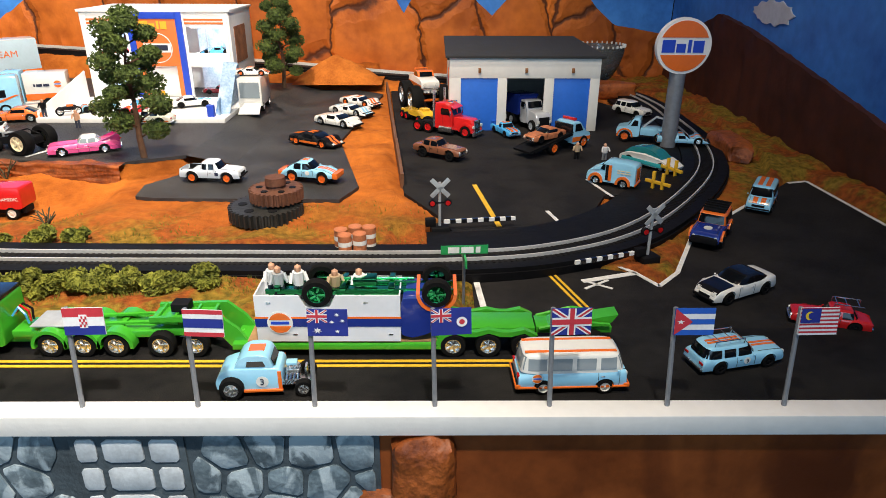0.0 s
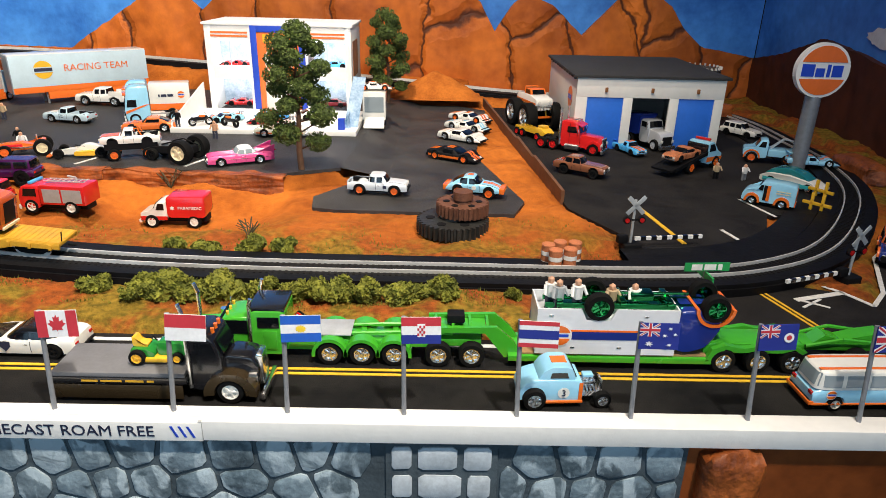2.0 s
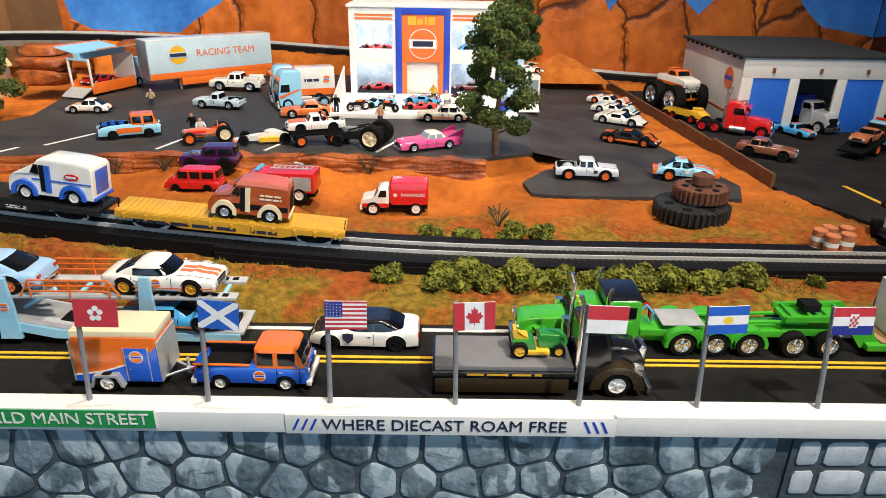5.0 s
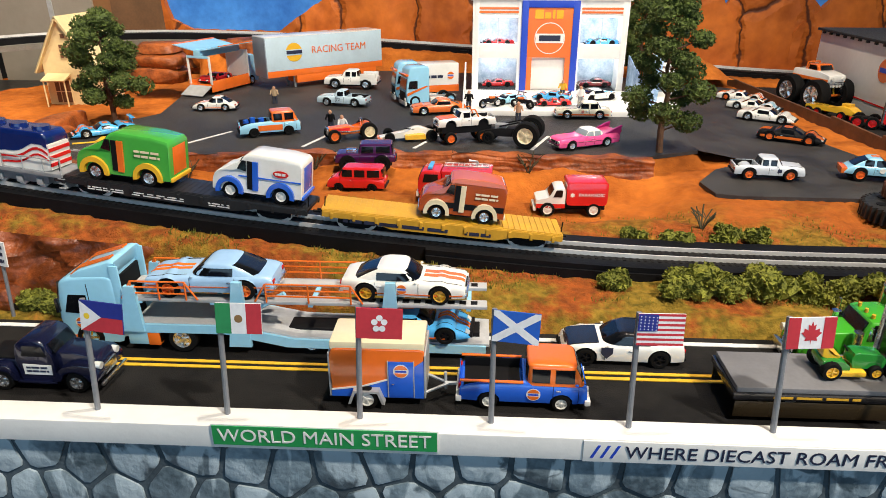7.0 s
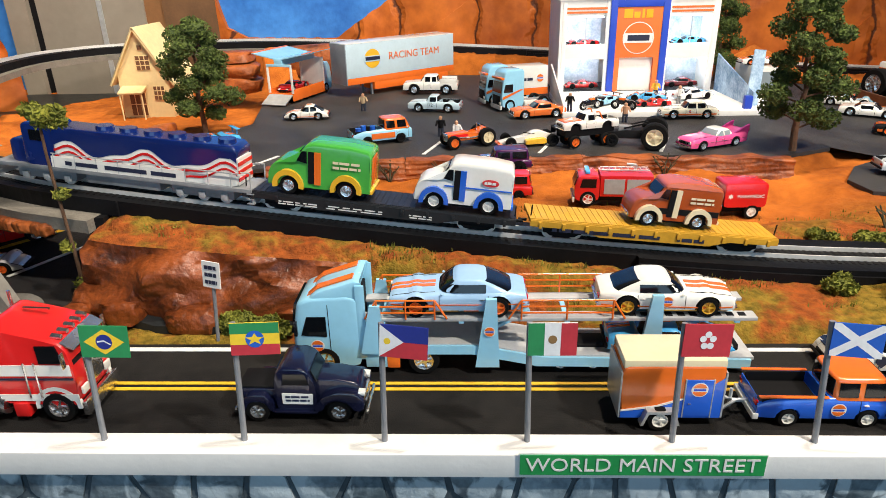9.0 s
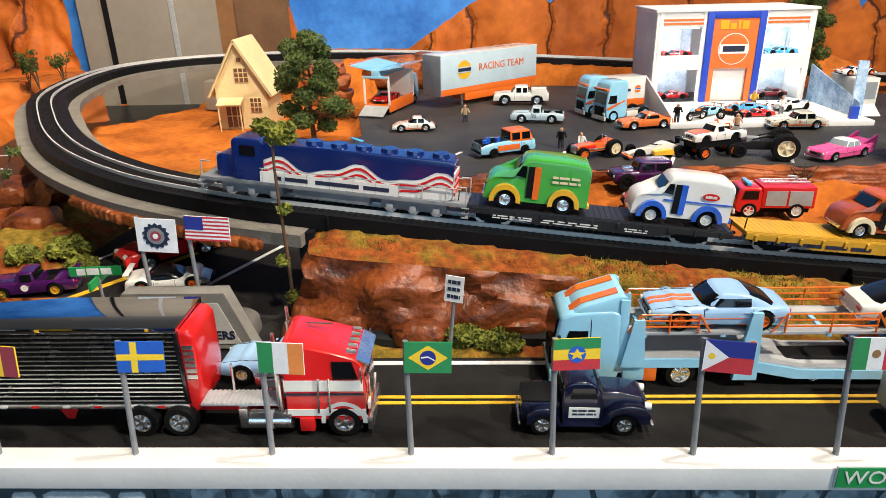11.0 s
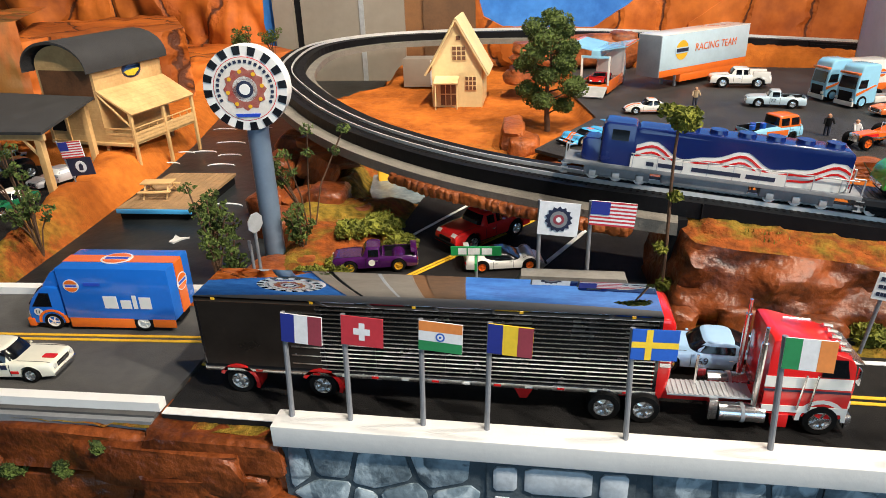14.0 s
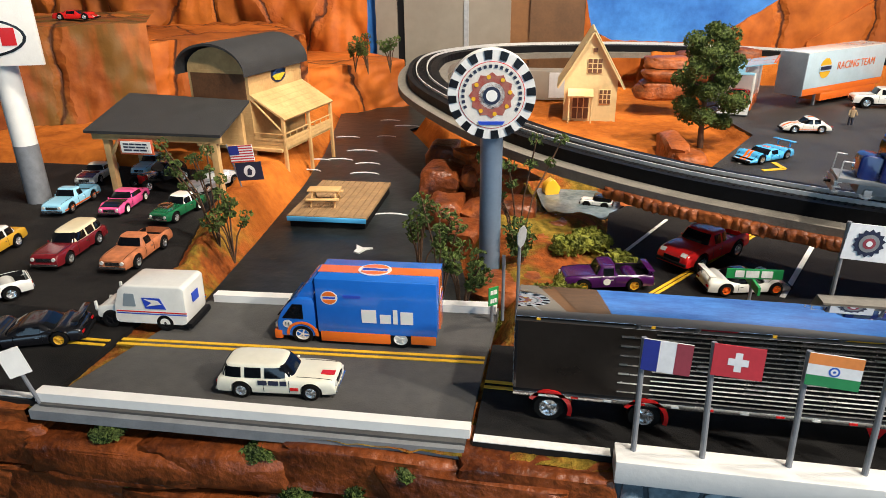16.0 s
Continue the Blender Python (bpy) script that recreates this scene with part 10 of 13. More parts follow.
def show_trailer():
    t = thing("show_transporter", pose(-0.985, 1.160, C, 0, 0, 71) @ Matrix.Diagonal((0.88, 1, 0.96, 1)), "powder blue show lorry with raised roof wings and open ramp", "truck")
    hy = 0.021
    part("floor", box(-0.070, 0.040, -hy, hy, 0.012, 0.016, 0.0005), p_orange, t)
    for s in (-1, 1):
        part("lower_side", box(-0.070, 0.040, s * hy - 0.0008, s * hy + 0.0008, 0.004, 0.022, 0.0004), p_orange, t)
        part("corner_post", box(-0.070, -0.067, s * hy - 0.0015, s * hy + 0.0015, 0.016, 0.062, 0.0004), p_white, t)
        part("corner_post", box(0.037, 0.040, s * hy - 0.0015, s * hy + 0.0015, 0.016, 0.062, 0.0004), p_white, t)
        part("gull_wing", quadplate([(-0.070, s * 0.006, 0.070), (0.040, s * 0.006, 0.070), (0.040, s * 0.046, 0.078), (-0.070, s * 0.046, 0.078)], 0.0008), p_gulf, t, smooth=0)
        part("wing_edge", quadplate([(-0.070, s * 0.043, 0.0785), (0.040, s * 0.043, 0.0785), (0.040, s * 0.0465, 0.0792), (-0.070, s * 0.0465, 0.0792)], 0.0006), p_orange, t, smooth=0)
        for x in (-0.045, -0.02, 0.05):
            wheel(t, x, s * 0.0165, 0.0085, 0.007)
    part("roof_spine", box(-0.070, 0.040, -0.007, 0.007, 0.060, 0.0702, 0.0006), p_gulf, t)
    part("front_wall", box(0.038, 0.040, -hy, hy, 0.016, 0.062, 0.0004), p_white, t)
    part("cab", hull([(0.042, 0.006), (0.072, 0.006), (0.074, 0.024), (0.070, 0.044), (0.064, 0.052), (0.042, 0.054)], 0.0190), p_gulf, t)
    part("windscreen", quadplate([(0.0738, -0.016, 0.027), (0.0738, 0.016, 0.027), (0.0708, 0.0155, 0.042), (0.0708, -0.0155, 0.042)], 0.0005), m_glass, t, smooth=0)
    part("ramp", quadplate([(-0.070, -hy, 0.014), (-0.070, hy, 0.014), (-0.098, hy, 0.002), (-0.098, -hy, 0.002)], 0.0007), m_lgrey, t, smooth=0)
    part("tail_frame", box(-0.0705, -0.0685, -hy, hy, 0.058, 0.062, 0.0004), p_gulf, t)
    car("sports_car", "red sports car inside the show lorry", tuple((t.matrix_basis @ Vector((-0.03, 0, 0.0165)))), 251, 0.060, "sports", p_red, rim=m_chrome)


show_trailer()


def race_semi():
    t = thing("race_semi_trailer", pose(-0.8366, 1.2248, C, 0, 0, 42), "powder blue and orange race team semi-trailer", "trailer")
    x0, x1, hy = -0.112, 0.112, 0.0225
    part("body", box(x0, x1, -hy, hy, 0.030, 0.083, 0.0010), paint("ice_blue_enamel", (0, 0, 0)), t)
    part("roof", box(x0, x1, -hy, hy, 0.0828, 0.0842, 0.0005), p_white, t)
    part("skirt", box(x0, x1, -hy, hy, 0.020, 0.0302, 0.0008), p_orange, t)
    part("low_skirt", box(-0.060, 0.098, -hy, hy, 0.008, 0.0202, 0.0008), p_orange, t)
    part("front_panel", box(x0 - 0.0012, x0 + 0.0005, -hy, hy, 0.020, 0.083, 0.0004), mat("slate_panel", (0.20, 0.25, 0.30), 0.4), t)
    for y in (-hy,):
        e = part("emblem", side(ring(24, 0.0150, 0.0150), 0, 0.0003), p_yellow, t, "yellow round emblem with plain band", m=pose(-0.062, -hy - 0.0005, 0.058))
        part("emblem_band", box(-0.0165, 0.0165, -0.0006, -0.0001, -0.0045, 0.0045), paint("ice_blue_enamel", (0, 0, 0)), e)
        part("emblem_bar", box(-0.0140, 0.0140, -0.0010, -0.0005, -0.0025, 0.0030), m_ink, e)
        text("lettering", "RACING TEAM", 0.0165, p_orange, t, pose(0.024, -hy - 0.0006, 0.0585) @ FACE, "orange lettering")
    for s in (-1, 1):
        for x in (0.055, 0.078):
            wheel(t, x, s * 0.018, 0.0080, 0.008)
        part("landing_leg", box(-0.062, -0.058, s * 0.013 - 0.002, s * 0.013 + 0.002, 0.0, 0.020, 0.0004), m_grey, t)


race_semi()
FZ = L_Z + 0.0075
for x, y, yaw, L, kd, b, lab in ((-0.520, 1.025, 215, 0.056, "sports", p_gulf, "powder blue and orange supercar on the showroom floor"), (-0.452, 1.050, 160, 0.056, "sports", p_sky, "bright blue supercar on the showroom floor"), (-0.385, 1.055, 25, 0.060, "muscle", p_white, "white and blue muscle car on the showroom floor"), (-0.455, 1.012, 185, 0.050, "proto", p_red, "low red roadster on the showroom floor")):
    car("display_car", lab, (x, y, FZ), yaw, L, kd, b, rim=m_dark, stripe=(p_orange if b != p_white else p_sky, 0.3), spoiler=p_black if kd == "sports" else None)


def motorcycle(x, y, yaw):
    t = thing("motorcycle", pose(x, y, FZ, 0, 0, yaw), "black and orange motorcycle on the showroom floor", "motorcycle")
    for u in (-0.012, 0.012):
        w = shared("wheel", tyre_mesh(0.006, 0.003), t, pose(u, 0, 0.006))
        shared("rim", rim_mesh(0.006, 0.003, m_chrome), w)
    part("frame", hull([(-0.012, 0.008), (0.008, 0.007), (0.012, 0.014), (0.004, 0.0155), (-0.006, 0.012), (-0.014, 0.0135)], 0.0018), p_black, t)
    part("tank", box(-0.002, 0.007, -0.002, 0.002, 0.0125, 0.0155, 0.0008), p_orange, t)
    part("handlebar", tube([(0.008, -0.005, 0.018), (0.009, 0, 0.0165), (0.008, 0.005, 0.018)], 0.0006), m_chrome, t)
    part("exhaust", tube([(0.004, -0.0025, 0.006), (-0.014, -0.003, 0.006)], 0.0010), m_chrome, t)


motorcycle(-0.545, 0.990, 30)
motorcycle(-0.500, 0.986, 150)
# apron of the paddock
A = P_Z + 0.0005
for x, y, yaw, kd, b, lab, st in ((-0.140, 1.150, -35, "proto", p_white, "white long-tail racing prototype with orange stripe", p_orange), (-0.147, 1.078, -33, "proto", p_white, "white racing prototype with pale blue stripe", p_gulf), (-0.158, 1.000, -33, "sports", p_white, "white racing coupe with round headlights", None), (-0.172, 0.884, -30, "sports", m_dark, "black and orange supercar", p_orange)):
    car("racing_car", lab, near(x, y, A, yaw, 0.030), yaw, 0.076, kd, b, rim=m_chrome if st != p_orange else p_orange, stripe=(st, 0.35) if st else None, flank=[(p_orange, -0.45, 0.2, 0.06, 0.10)] if b == m_dark else None, group="race cars on the apron")
car("pickup_truck", "silver-white off-road pickup with orange wheels", near(-0.258, 0.724, A, -6, 0.028), -6, 0.070, "crew", paint("silver_white_enamel", (0.60, 0.64, 0.68)), rim=p_orange, category="pickup", flank=[(m_ink, 0.1, 0.16, 0.13, 0.18)])
car("beetle_racer", "powder blue off-road beetle with orange bumpers", near(-0.148, 0.722, A, -14, 0.030), -14, 0.066, "beetle", p_gulf, rim=p_orange, stripe=(p_orange, 0.25), lift=0.05, wr=0.105, disc=(0.02, 0.14, 0.04), extra=lambda root, L, W, k, zl: [bx(root, "orange_bumper", p_orange, u * L - 0.003, u * L + 0.003, -W * 0.42, W * 0.42, 0.10 * L, 0.20 * L, 0.001) for u in (-0.5, 0.5)])


def ramp_truck():
    t = thing("display_truck", pose(-0.290, 1.062, C, 0, 0, -88), "white display truck with open ramp and orange car on top", "truck")
    part("body", box(-0.045, 0.020, -0.0180, 0.0180, 0.010, 0.052, 0.0008), p_white, t)
    part("opening", box(0.0195, 0.0206, -0.0150, 0.0150, 0.022, 0.046, 0), m_clear, t)
    part("ramp", quadplate([(0.020, -0.016, 0.014), (0.020, 0.016, 0.014), (0.040, 0.016, 0.001), (0.040, -0.016, 0.001)], 0.0008), p_white, t, smooth=0)
    for s in (-1, 1):
        for u in (-0.032, 0.010):
            wheel(t, u, s * 0.0150, 0.0078, 0.006)
        part("roof_rail", tube([(-0.044, s * 0.0165, 0.056), (0.019, s * 0.0165, 0.056)], 0.0006), m_lgrey, t)
    car("sports_car", "white and orange sports car on the display truck's roof", tuple(t.matrix_basis @ Vector((-0.012, 0, 0.0525))), 5, 0.054, "sports", p_white, stripe=(p_orange, 0.5), rim=p_orange)


ramp_truck()
# garage yard
Gz = G_Z + 0.0005


def monster():
    t = thing("monster_truck", pose(-0.022, 1.155, Gz, 0, 0, -72) @ Matrix.Scale(1.12, 4), "monster truck with white and orange body on huge black tyres", "truck")
    for u in (-0.024, 0.024):
        for s in (-1, 1):
            wheel(t, u, s * 0.021, 0.021, 0.016, m_chrome)
        part("axle", cyl((u, -0.02, 0.019), (u, 0.02, 0.019), 0.002), p_orange, t)
        for s in (-1, 1):
            part("shock", tube([(u, s * 0.01, 0.019), (u * 0.8, s * 0.008, 0.042)], 0.0012), p_yellow, t)
    part("frame", box(-0.030, 0.030, -0.007, 0.007, 0.030, 0.036, 0.001), m_chrome, t)
    for y in (-0.008, -0.003, 0.003, 0.008):
        part("spot_lamp", cyl((0.030, y, 0.0335), (0.0335, y, 0.0335), 0.0021, seg=10), m_lamp, t)
    part("push_bar", tube([(0.032, -0.012, 0.028), (0.034, -0.012, 0.037), (0.034, 0.012, 0.037), (0.032, 0.012, 0.028)], 0.0010), m_chrome, t)
    part("roll_bar", tube([(-0.013, -0.011, 0.050), (-0.013, -0.010, 0.061), (-0.013, 0.010, 0.061), (-0.013, 0.011, 0.050)], 0.0009), p_orange, t)
    part("body", hull([(-0.034, 0.038), (0.034, 0.038), (0.035, 0.048), (0.012, 0.052), (-0.034, 0.051)], 0.0140), p_white, t)
    part("cabin", hull([(-0.010, 0.051), (0.013, 0.051), (0.008, 0.060), (-0.008, 0.060)], 0.0125), p_orange, t)
    part("windscreen", quadplate([(0.0132, -0.010, 0.0525), (0.0132, 0.010, 0.0525), (0.0098, 0.0095, 0.0585), (0.0098, -0.0095, 0.0585)], 0.0004), m_glass, t, smooth=0)
    for s in (-1, 1):
        part("side_window", side([(-0.007, 0.0525), (0.009, 0.0525), (0.006, 0.0582), (-0.006, 0.0582)], s * 0.0125 - 0.0003, 0.0006), m_glass, t)
        part("headlight", cyl((0.034, s * 0.009, 0.0435), (0.0365, s * 0.009, 0.0435), 0.0022, seg=10), m_lamp, t)
        bx(t, "orange_side", p_orange, -0.033, 0.033, s * 0.0141 - 0.0003, s * 0.0141 + 0.0003, 0.0385, 0.0425, 0)


monster()


def red_semi():
    t = thing("red_semi_tractor", pose(0.024, 0.988, Gz, 0, 0, -32), "red long-nose tractor with chrome grille and red wheels", "truck")
    part("bonnet", hull([(0.006, 0.008), (0.040, 0.008), (0.041, 0.020), (0.036, 0.026), (0.006, 0.028)], 0.0100), p_red, t)
    part("cab", hull([(-0.022, 0.008), (0.007, 0.008), (0.008, 0.028), (0.003, 0.043), (-0.004, 0.047), (-0.022, 0.047)], 0.0145), p_red, t)
    part("windscreen", quadplate([(0.0082, -0.012, 0.030), (0.0082, 0.012, 0.030), (0.0042, 0.0115, 0.040), (0.0042, -0.0115, 0.040)], 0.0004), m_glass, t, smooth=0)
    part("grille", box(0.0405, 0.0425, -0.008, 0.008, 0.007, 0.025, 0.0005), m_chrome, t)
    part("bumper", box(0.042, 0.045, -0.0150, 0.0150, 0.003, 0.009, 0.0008), m_chrome, t)
    for s in (-1, 1):
        part("fender", side(ring(10, 0.0120, 0.0125, 0.030, 0.008, 0, 180) + ring(10, 0.0095, 0.0095, 0.030, 0.008, 180, 0), s * 0.0125 - 0.003, 0.006), p_red, t)
        wheel(t, 0.030, s * 0.0125, 0.0082, 0.006, p_red)
        for u in (-0.034, -0.053):
            wheel(t, u, s * 0.0125, 0.0085, 0.008, p_red)
        part("exhaust_pipe", tube([(-0.0235, s * 0.0150, 0.010), (-0.0235, s * 0.0150, 0.064)], 0.0020, 10), m_chrome, t)
        part("side_window", side([(-0.012, 0.030), (0.004, 0.030), (0.001, 0.039), (-0.012, 0.039)], s * 0.0146 - 0.0003, 0.0006), m_glass, t)
        part("headlight", cyl((0.041, s * 0.0115, 0.016), (0.0435, s * 0.0115, 0.016), 0.0022, seg=10), m_lamp, t)
    part("frame", box(-0.064, 0.006, -0.0055, 0.0055, 0.007, 0.012, 0.0005), p_red, t)
    part("fifth_wheel", box(-0.052, -0.036, -0.0065, 0.0065, 0.0118, 0.0145, 0.0006), m_dark, t)
    part("sun_visor", quadplate([(0.0036, -0.0130, 0.0425), (0.0036, 0.0130, 0.0425), (0.0095, 0.0130, 0.0395), (0.0095, -0.0130, 0.0395)], 0.0006), p_red, t, smooth=0)
    part("windscreen_bar", box(0.0050, 0.0082, -0.0005, 0.0005, 0.0300, 0.0405), p_red, t)
    for s in (-1, 1):
        part("fuel_tank", cyl((-0.014, s * 0.0135, 0.0085), (0.008, s * 0.0135, 0.0085), 0.0050, seg=14), m_chrome, t)
        part("air_horn", cyl((-0.006, s * 0.005, 0.0478), (0.003, s * 0.005, 0.0478), 0.0008, 0.0016, 8), m_chrome, t)
        part("door_seam", box(-0.0085, -0.0080, s * 0.0146 - 0.0002, s * 0.0146 + 0.0002, 0.012, 0.044), m_dark, t)
        part("mirror", box(0.0060, 0.0072, s * 0.0185 - 0.0012, s * 0.0185 + 0.0012, 0.028, 0.037, 0.0004), m_chrome, t)
    for k in range(6):
        part("grille_bar", box(0.0424, 0.0428, -0.0072 + k * 0.0026, -0.0062 + k * 0.0026, 0.0085, 0.0240), m_dark, t)
    for k in range(5):
        part("cab_light", ball((0.001, -0.010 + k * 0.005, 0.0472), 0.0009), p_yellow, t)
    d = thing("yellow_haul_trailer", pose(-0.028, 1.068, Gz, 0, 0, -58) @ Matrix.Scale(0.78, 4), "yellow heavy haul trailer with red wheels", "trailer")
    part("frame", hull([(-0.055, 0.012), (0.040, 0.012), (0.044, 0.018), (0.030, 0.026), (0.012, 0.026), (0.0, 0.020), (-0.055, 0.020)], 0.0125), p_yellow, d)
    part("winch_house", box(0.014, 0.030, -0.008, 0.008, 0.025, 0.031, 0.001), p_yellow, d)
    for u in (-0.046, -0.028, 0.020):
        for s in (-1, 1):
            wheel(d, u, s * 0.0125, 0.0082, 0.007, p_red)


red_semi()
car("gasser", "rust brown drag saloon with raised nose", near(-0.003, 0.848, Gz, -34, 0.027), -34, 0.072, "gasser", paint("copper_brown_enamel", (0.22, 0.08, 0.04)), rim=m_dark, lift=0.03)
car("drag_truck", "blue and orange racing pickup with flat bed cover", near(0.090, 0.978, Gz, -68, 0.028), -68, 0.060, "pickup", p_sky, rim=m_dark, stripe=(p_orange, 0.5), spoiler=p_blue, category="pickup")


def dump_truck():
    t = thing("dump_truck", pose(0.145, 1.030, Gz, 0, 0, -66), "silver and blue dump truck backing out of the garage", "truck")
    part("bonnet", hull([(0.012, 0.009), (0.040, 0.009), (0.041, 0.022), (0.034, 0.029), (0.012, 0.031)], 0.0125), p_silver, t)
    part("cab", hull([(-0.006, 0.009), (0.013, 0.009), (0.014, 0.031), (0.010, 0.043), (-0.006, 0.044)], 0.0145), p_silver, t)
    part("windscreen", quadplate([(0.0142, -0.012, 0.0325), (0.0142, 0.012, 0.0325), (0.0110, 0.0115, 0.0415), (0.0110, -0.0115, 0.0415)], 0.0004), m_glass, t, smooth=0)
    part("tipper_body", hull([(-0.055, 0.018), (-0.008, 0.018), (-0.008, 0.046), (-0.004, 0.050), (-0.055, 0.047)], 0.0165), p_navy, t)
    part("grille", box(0.0405, 0.0420, -0.009, 0.009, 0.010, 0.023, 0.0005), m_dark, t)
    part("bumper", box(0.041, 0.0445, -0.0150, 0.0150, 0.004, 0.010, 0.0008), m_chrome, t)
    for s in (-1, 1):
        wheel(t, 0.029, s * 0.0130, 0.0088, 0.006, p_silver)
        for u in (-0.028, -0.047):
            wheel(t, u, s * 0.0130, 0.0088, 0.008, p_silver)
        part("side_window", side([(-0.003, 0.0325), (0.010, 0.0325), (0.008, 0.0405), (-0.003, 0.0405)], s * 0.0146 - 0.0003, 0.0006), m_glass, t)
        part("mirror", box(0.013, 0.0145, s * 0.0185 - 0.0015, s * 0.0185 + 0.0015, 0.030, 0.040, 0.0004), m_chrome, t)
        part("headlight", box(0.0408, 0.0425, s * 0.0105 - 0.002, s * 0.0105 + 0.002, 0.014, 0.018, 0.0004), m_lamp, t)
    part("chassis", box(-0.052, 0.038, -0.006, 0.006, 0.007, 0.0185, 0.0005), m_dark, t)


dump_truck()


def ramp_tow():
    t = thing("tow_truck", pose(0.164, 0.896, Gz, 0, 0, 37) @ Matrix.Scale(1.12, 4), "powder blue flatbed recovery truck with black tilted bed", "truck")
    part("cab", hull([(0.014, 0.007), (0.046, 0.007), (0.047, 0.018), (0.036, 0.022), (0.028, 0.034), (0.014, 0.035)], 0.0140), p_gulf, t)
    part("bed", quadplate([(-0.058, -0.0140, 0.008), (0.014, -0.0140, 0.021), (0.014, 0.0140, 0.021), (-0.058, 0.0140, 0.008)], 0.0012), m_dark, t, smooth=0)
    part("headboard", box(0.011, 0.014, -0.0140, 0.0140, 0.020, 0.032, 0.0006), p_black, t)
    for s in (-1, 1):
        part("bed_side", quadplate([(-0.050, s * 0.0142, 0.0065), (0.014, s * 0.0142, 0.019), (0.014, s * 0.0142, 0.0235), (-0.050, s * 0.0142, 0.0110)], 0.0006), m_dark, t, smooth=0)
        wheel(t, 0.034, s * 0.0120, 0.0078, 0.006, p_orange)
        wheel(t, -0.018, s * 0.0120, 0.0078, 0.007, p_orange)
        part("side_window", side([(0.018, 0.0225), (0.032, 0.0225), (0.0265, 0.0315), (0.018, 0.0315)], s * 0.0141 - 0.0003, 0.0006), m_glass, t)
        part("orange_stripe", side([(0.014, 0.010), (0.046, 0.010), (0.046, 0.014), (0.014, 0.016)], s * 0.0142 - 0.0003, 0.0006), p_orange, t)
    part("light_bar", box(0.020, 0.024, -0.010, 0.010, 0.035, 0.038, 0.0006), p_red, t)
    part("chassis", box(-0.030, 0.042, -0.006, 0.006, 0.005, 0.010, 0.0004), m_dark, t)
    car("muscle_car", "weathered orange muscle car on the recovery truck", tuple(t.matrix_basis @ Vector((-0.020, 0, 0.0158))), 218, 0.062, "muscle", p_rust, rim=m_dark)


ramp_tow()
car("estate_car", "white off-road estate car with black details", near(0.318, 1.110, Gz, -55, 0.028), -55, 0.066, "suv", p_white, rim=m_dark)


def tow_right():
    t = thing("tow_truck", pose(0.298, 0.945, Gz, 0, 0, 158), "powder blue breakdown truck with orange fenders", "truck")
    part("cab", hull([(0.004, 0.008), (0.036, 0.008), (0.037, 0.020), (0.020, 0.023), (0.014, 0.034), (0.004, 0.035)], 0.0130), p_gulf, t)
    part("rear_body", box(-0.040, 0.003, -0.0130, 0.0130, 0.011, 0.021, 0.0008), p_gulf, t)
    for s in (-1, 1):
        part("fender", side(ring(10, 0.0115, 0.0115, 0.024, 0.008, -5, 185) + ring(10, 0.0092, 0.0092, 0.024, 0.008, 185, -5), s * 0.0125 - 0.002, 0.004), p_orange, t)
        wheel(t, 0.024, s * 0.0115, 0.0080, 0.006, p_orange)
        wheel(t, -0.024, s * 0.0115, 0.0080, 0.007, p_orange)
        part("side_window", side([(0.007, 0.0235), (0.0165, 0.0235), (0.0125, 0.0315), (0.007, 0.0315)], s * 0.0131 - 0.0003, 0.0006), m_glass, t)
        part("crane_arm", tube([(0.0, s * 0.005, 0.021), (-0.016, s * 0.003, 0.036), (-0.036, 0.0, 0.032)], 0.0011), m_lgrey, t)
    part("windscreen", quadplate([(0.0203, -0.010, 0.0240), (0.0203, 0.010, 0.0240), (0.0150, 0.0095, 0.0322), (0.0150, -0.0095, 0.0322)], 0.0004), m_glass, t, smooth=0)


tow_right()
car("racing_car", "powder blue racing coupe beside the breakdown truck", (0.345, 0.915, Gz + 0.006), -12, 0.070, "proto", p_gulf, rim=m_chrome, spoiler=p_gulf, stripe=(p_orange, 0.2))


def bubble():
    t = thing("bubble_car", pose(0.272, 0.818, Gz, 0, 0, -52) @ Matrix.Scale(0.86, 4), "teal and white streamlined bubble-top car", "car")
    part("body", hull([(-0.046, 0.004), (0.046, 0.004), (0.048, 0.009), (0.030, 0.017), (0.0, 0.021), (-0.030, 0.019), (-0.046, 0.012)], 0.0160, lambda x, z: 1 - 0.6 * max(0, abs(x) / 0.048 - 0.5) ** 2), p_white, t)
    part("canopy", hull([(-0.040, 0.016), (0.030, 0.0155), (0.014, 0.026), (-0.006, 0.030), (-0.028, 0.026)], 0.0125), mat("teal_canopy_glass", (0.02, 0.22, 0.24), 0.08, 0.2, 0.1, coat=0.6), t)
    for s in (-1, 1):
        bx(t, "teal_flank", p_teal, -0.040, 0.030, s * 0.0158 - 0.0006, s * 0.0158 + 0.0006, 0.006, 0.0115, 0.0003)
        for u in (-0.028, 0.028):
            wheel(t, u, s * 0.0125, 0.0070, 0.006)


bubble()
divan("delivery_van", "powder blue step van with orange fenders in the garage yard", pose(*near(0.200, 0.735, Gz, -32, 0.024), 0, 0, 148), 0.058, p_gulf, p_orange, p_orange, p_orange)
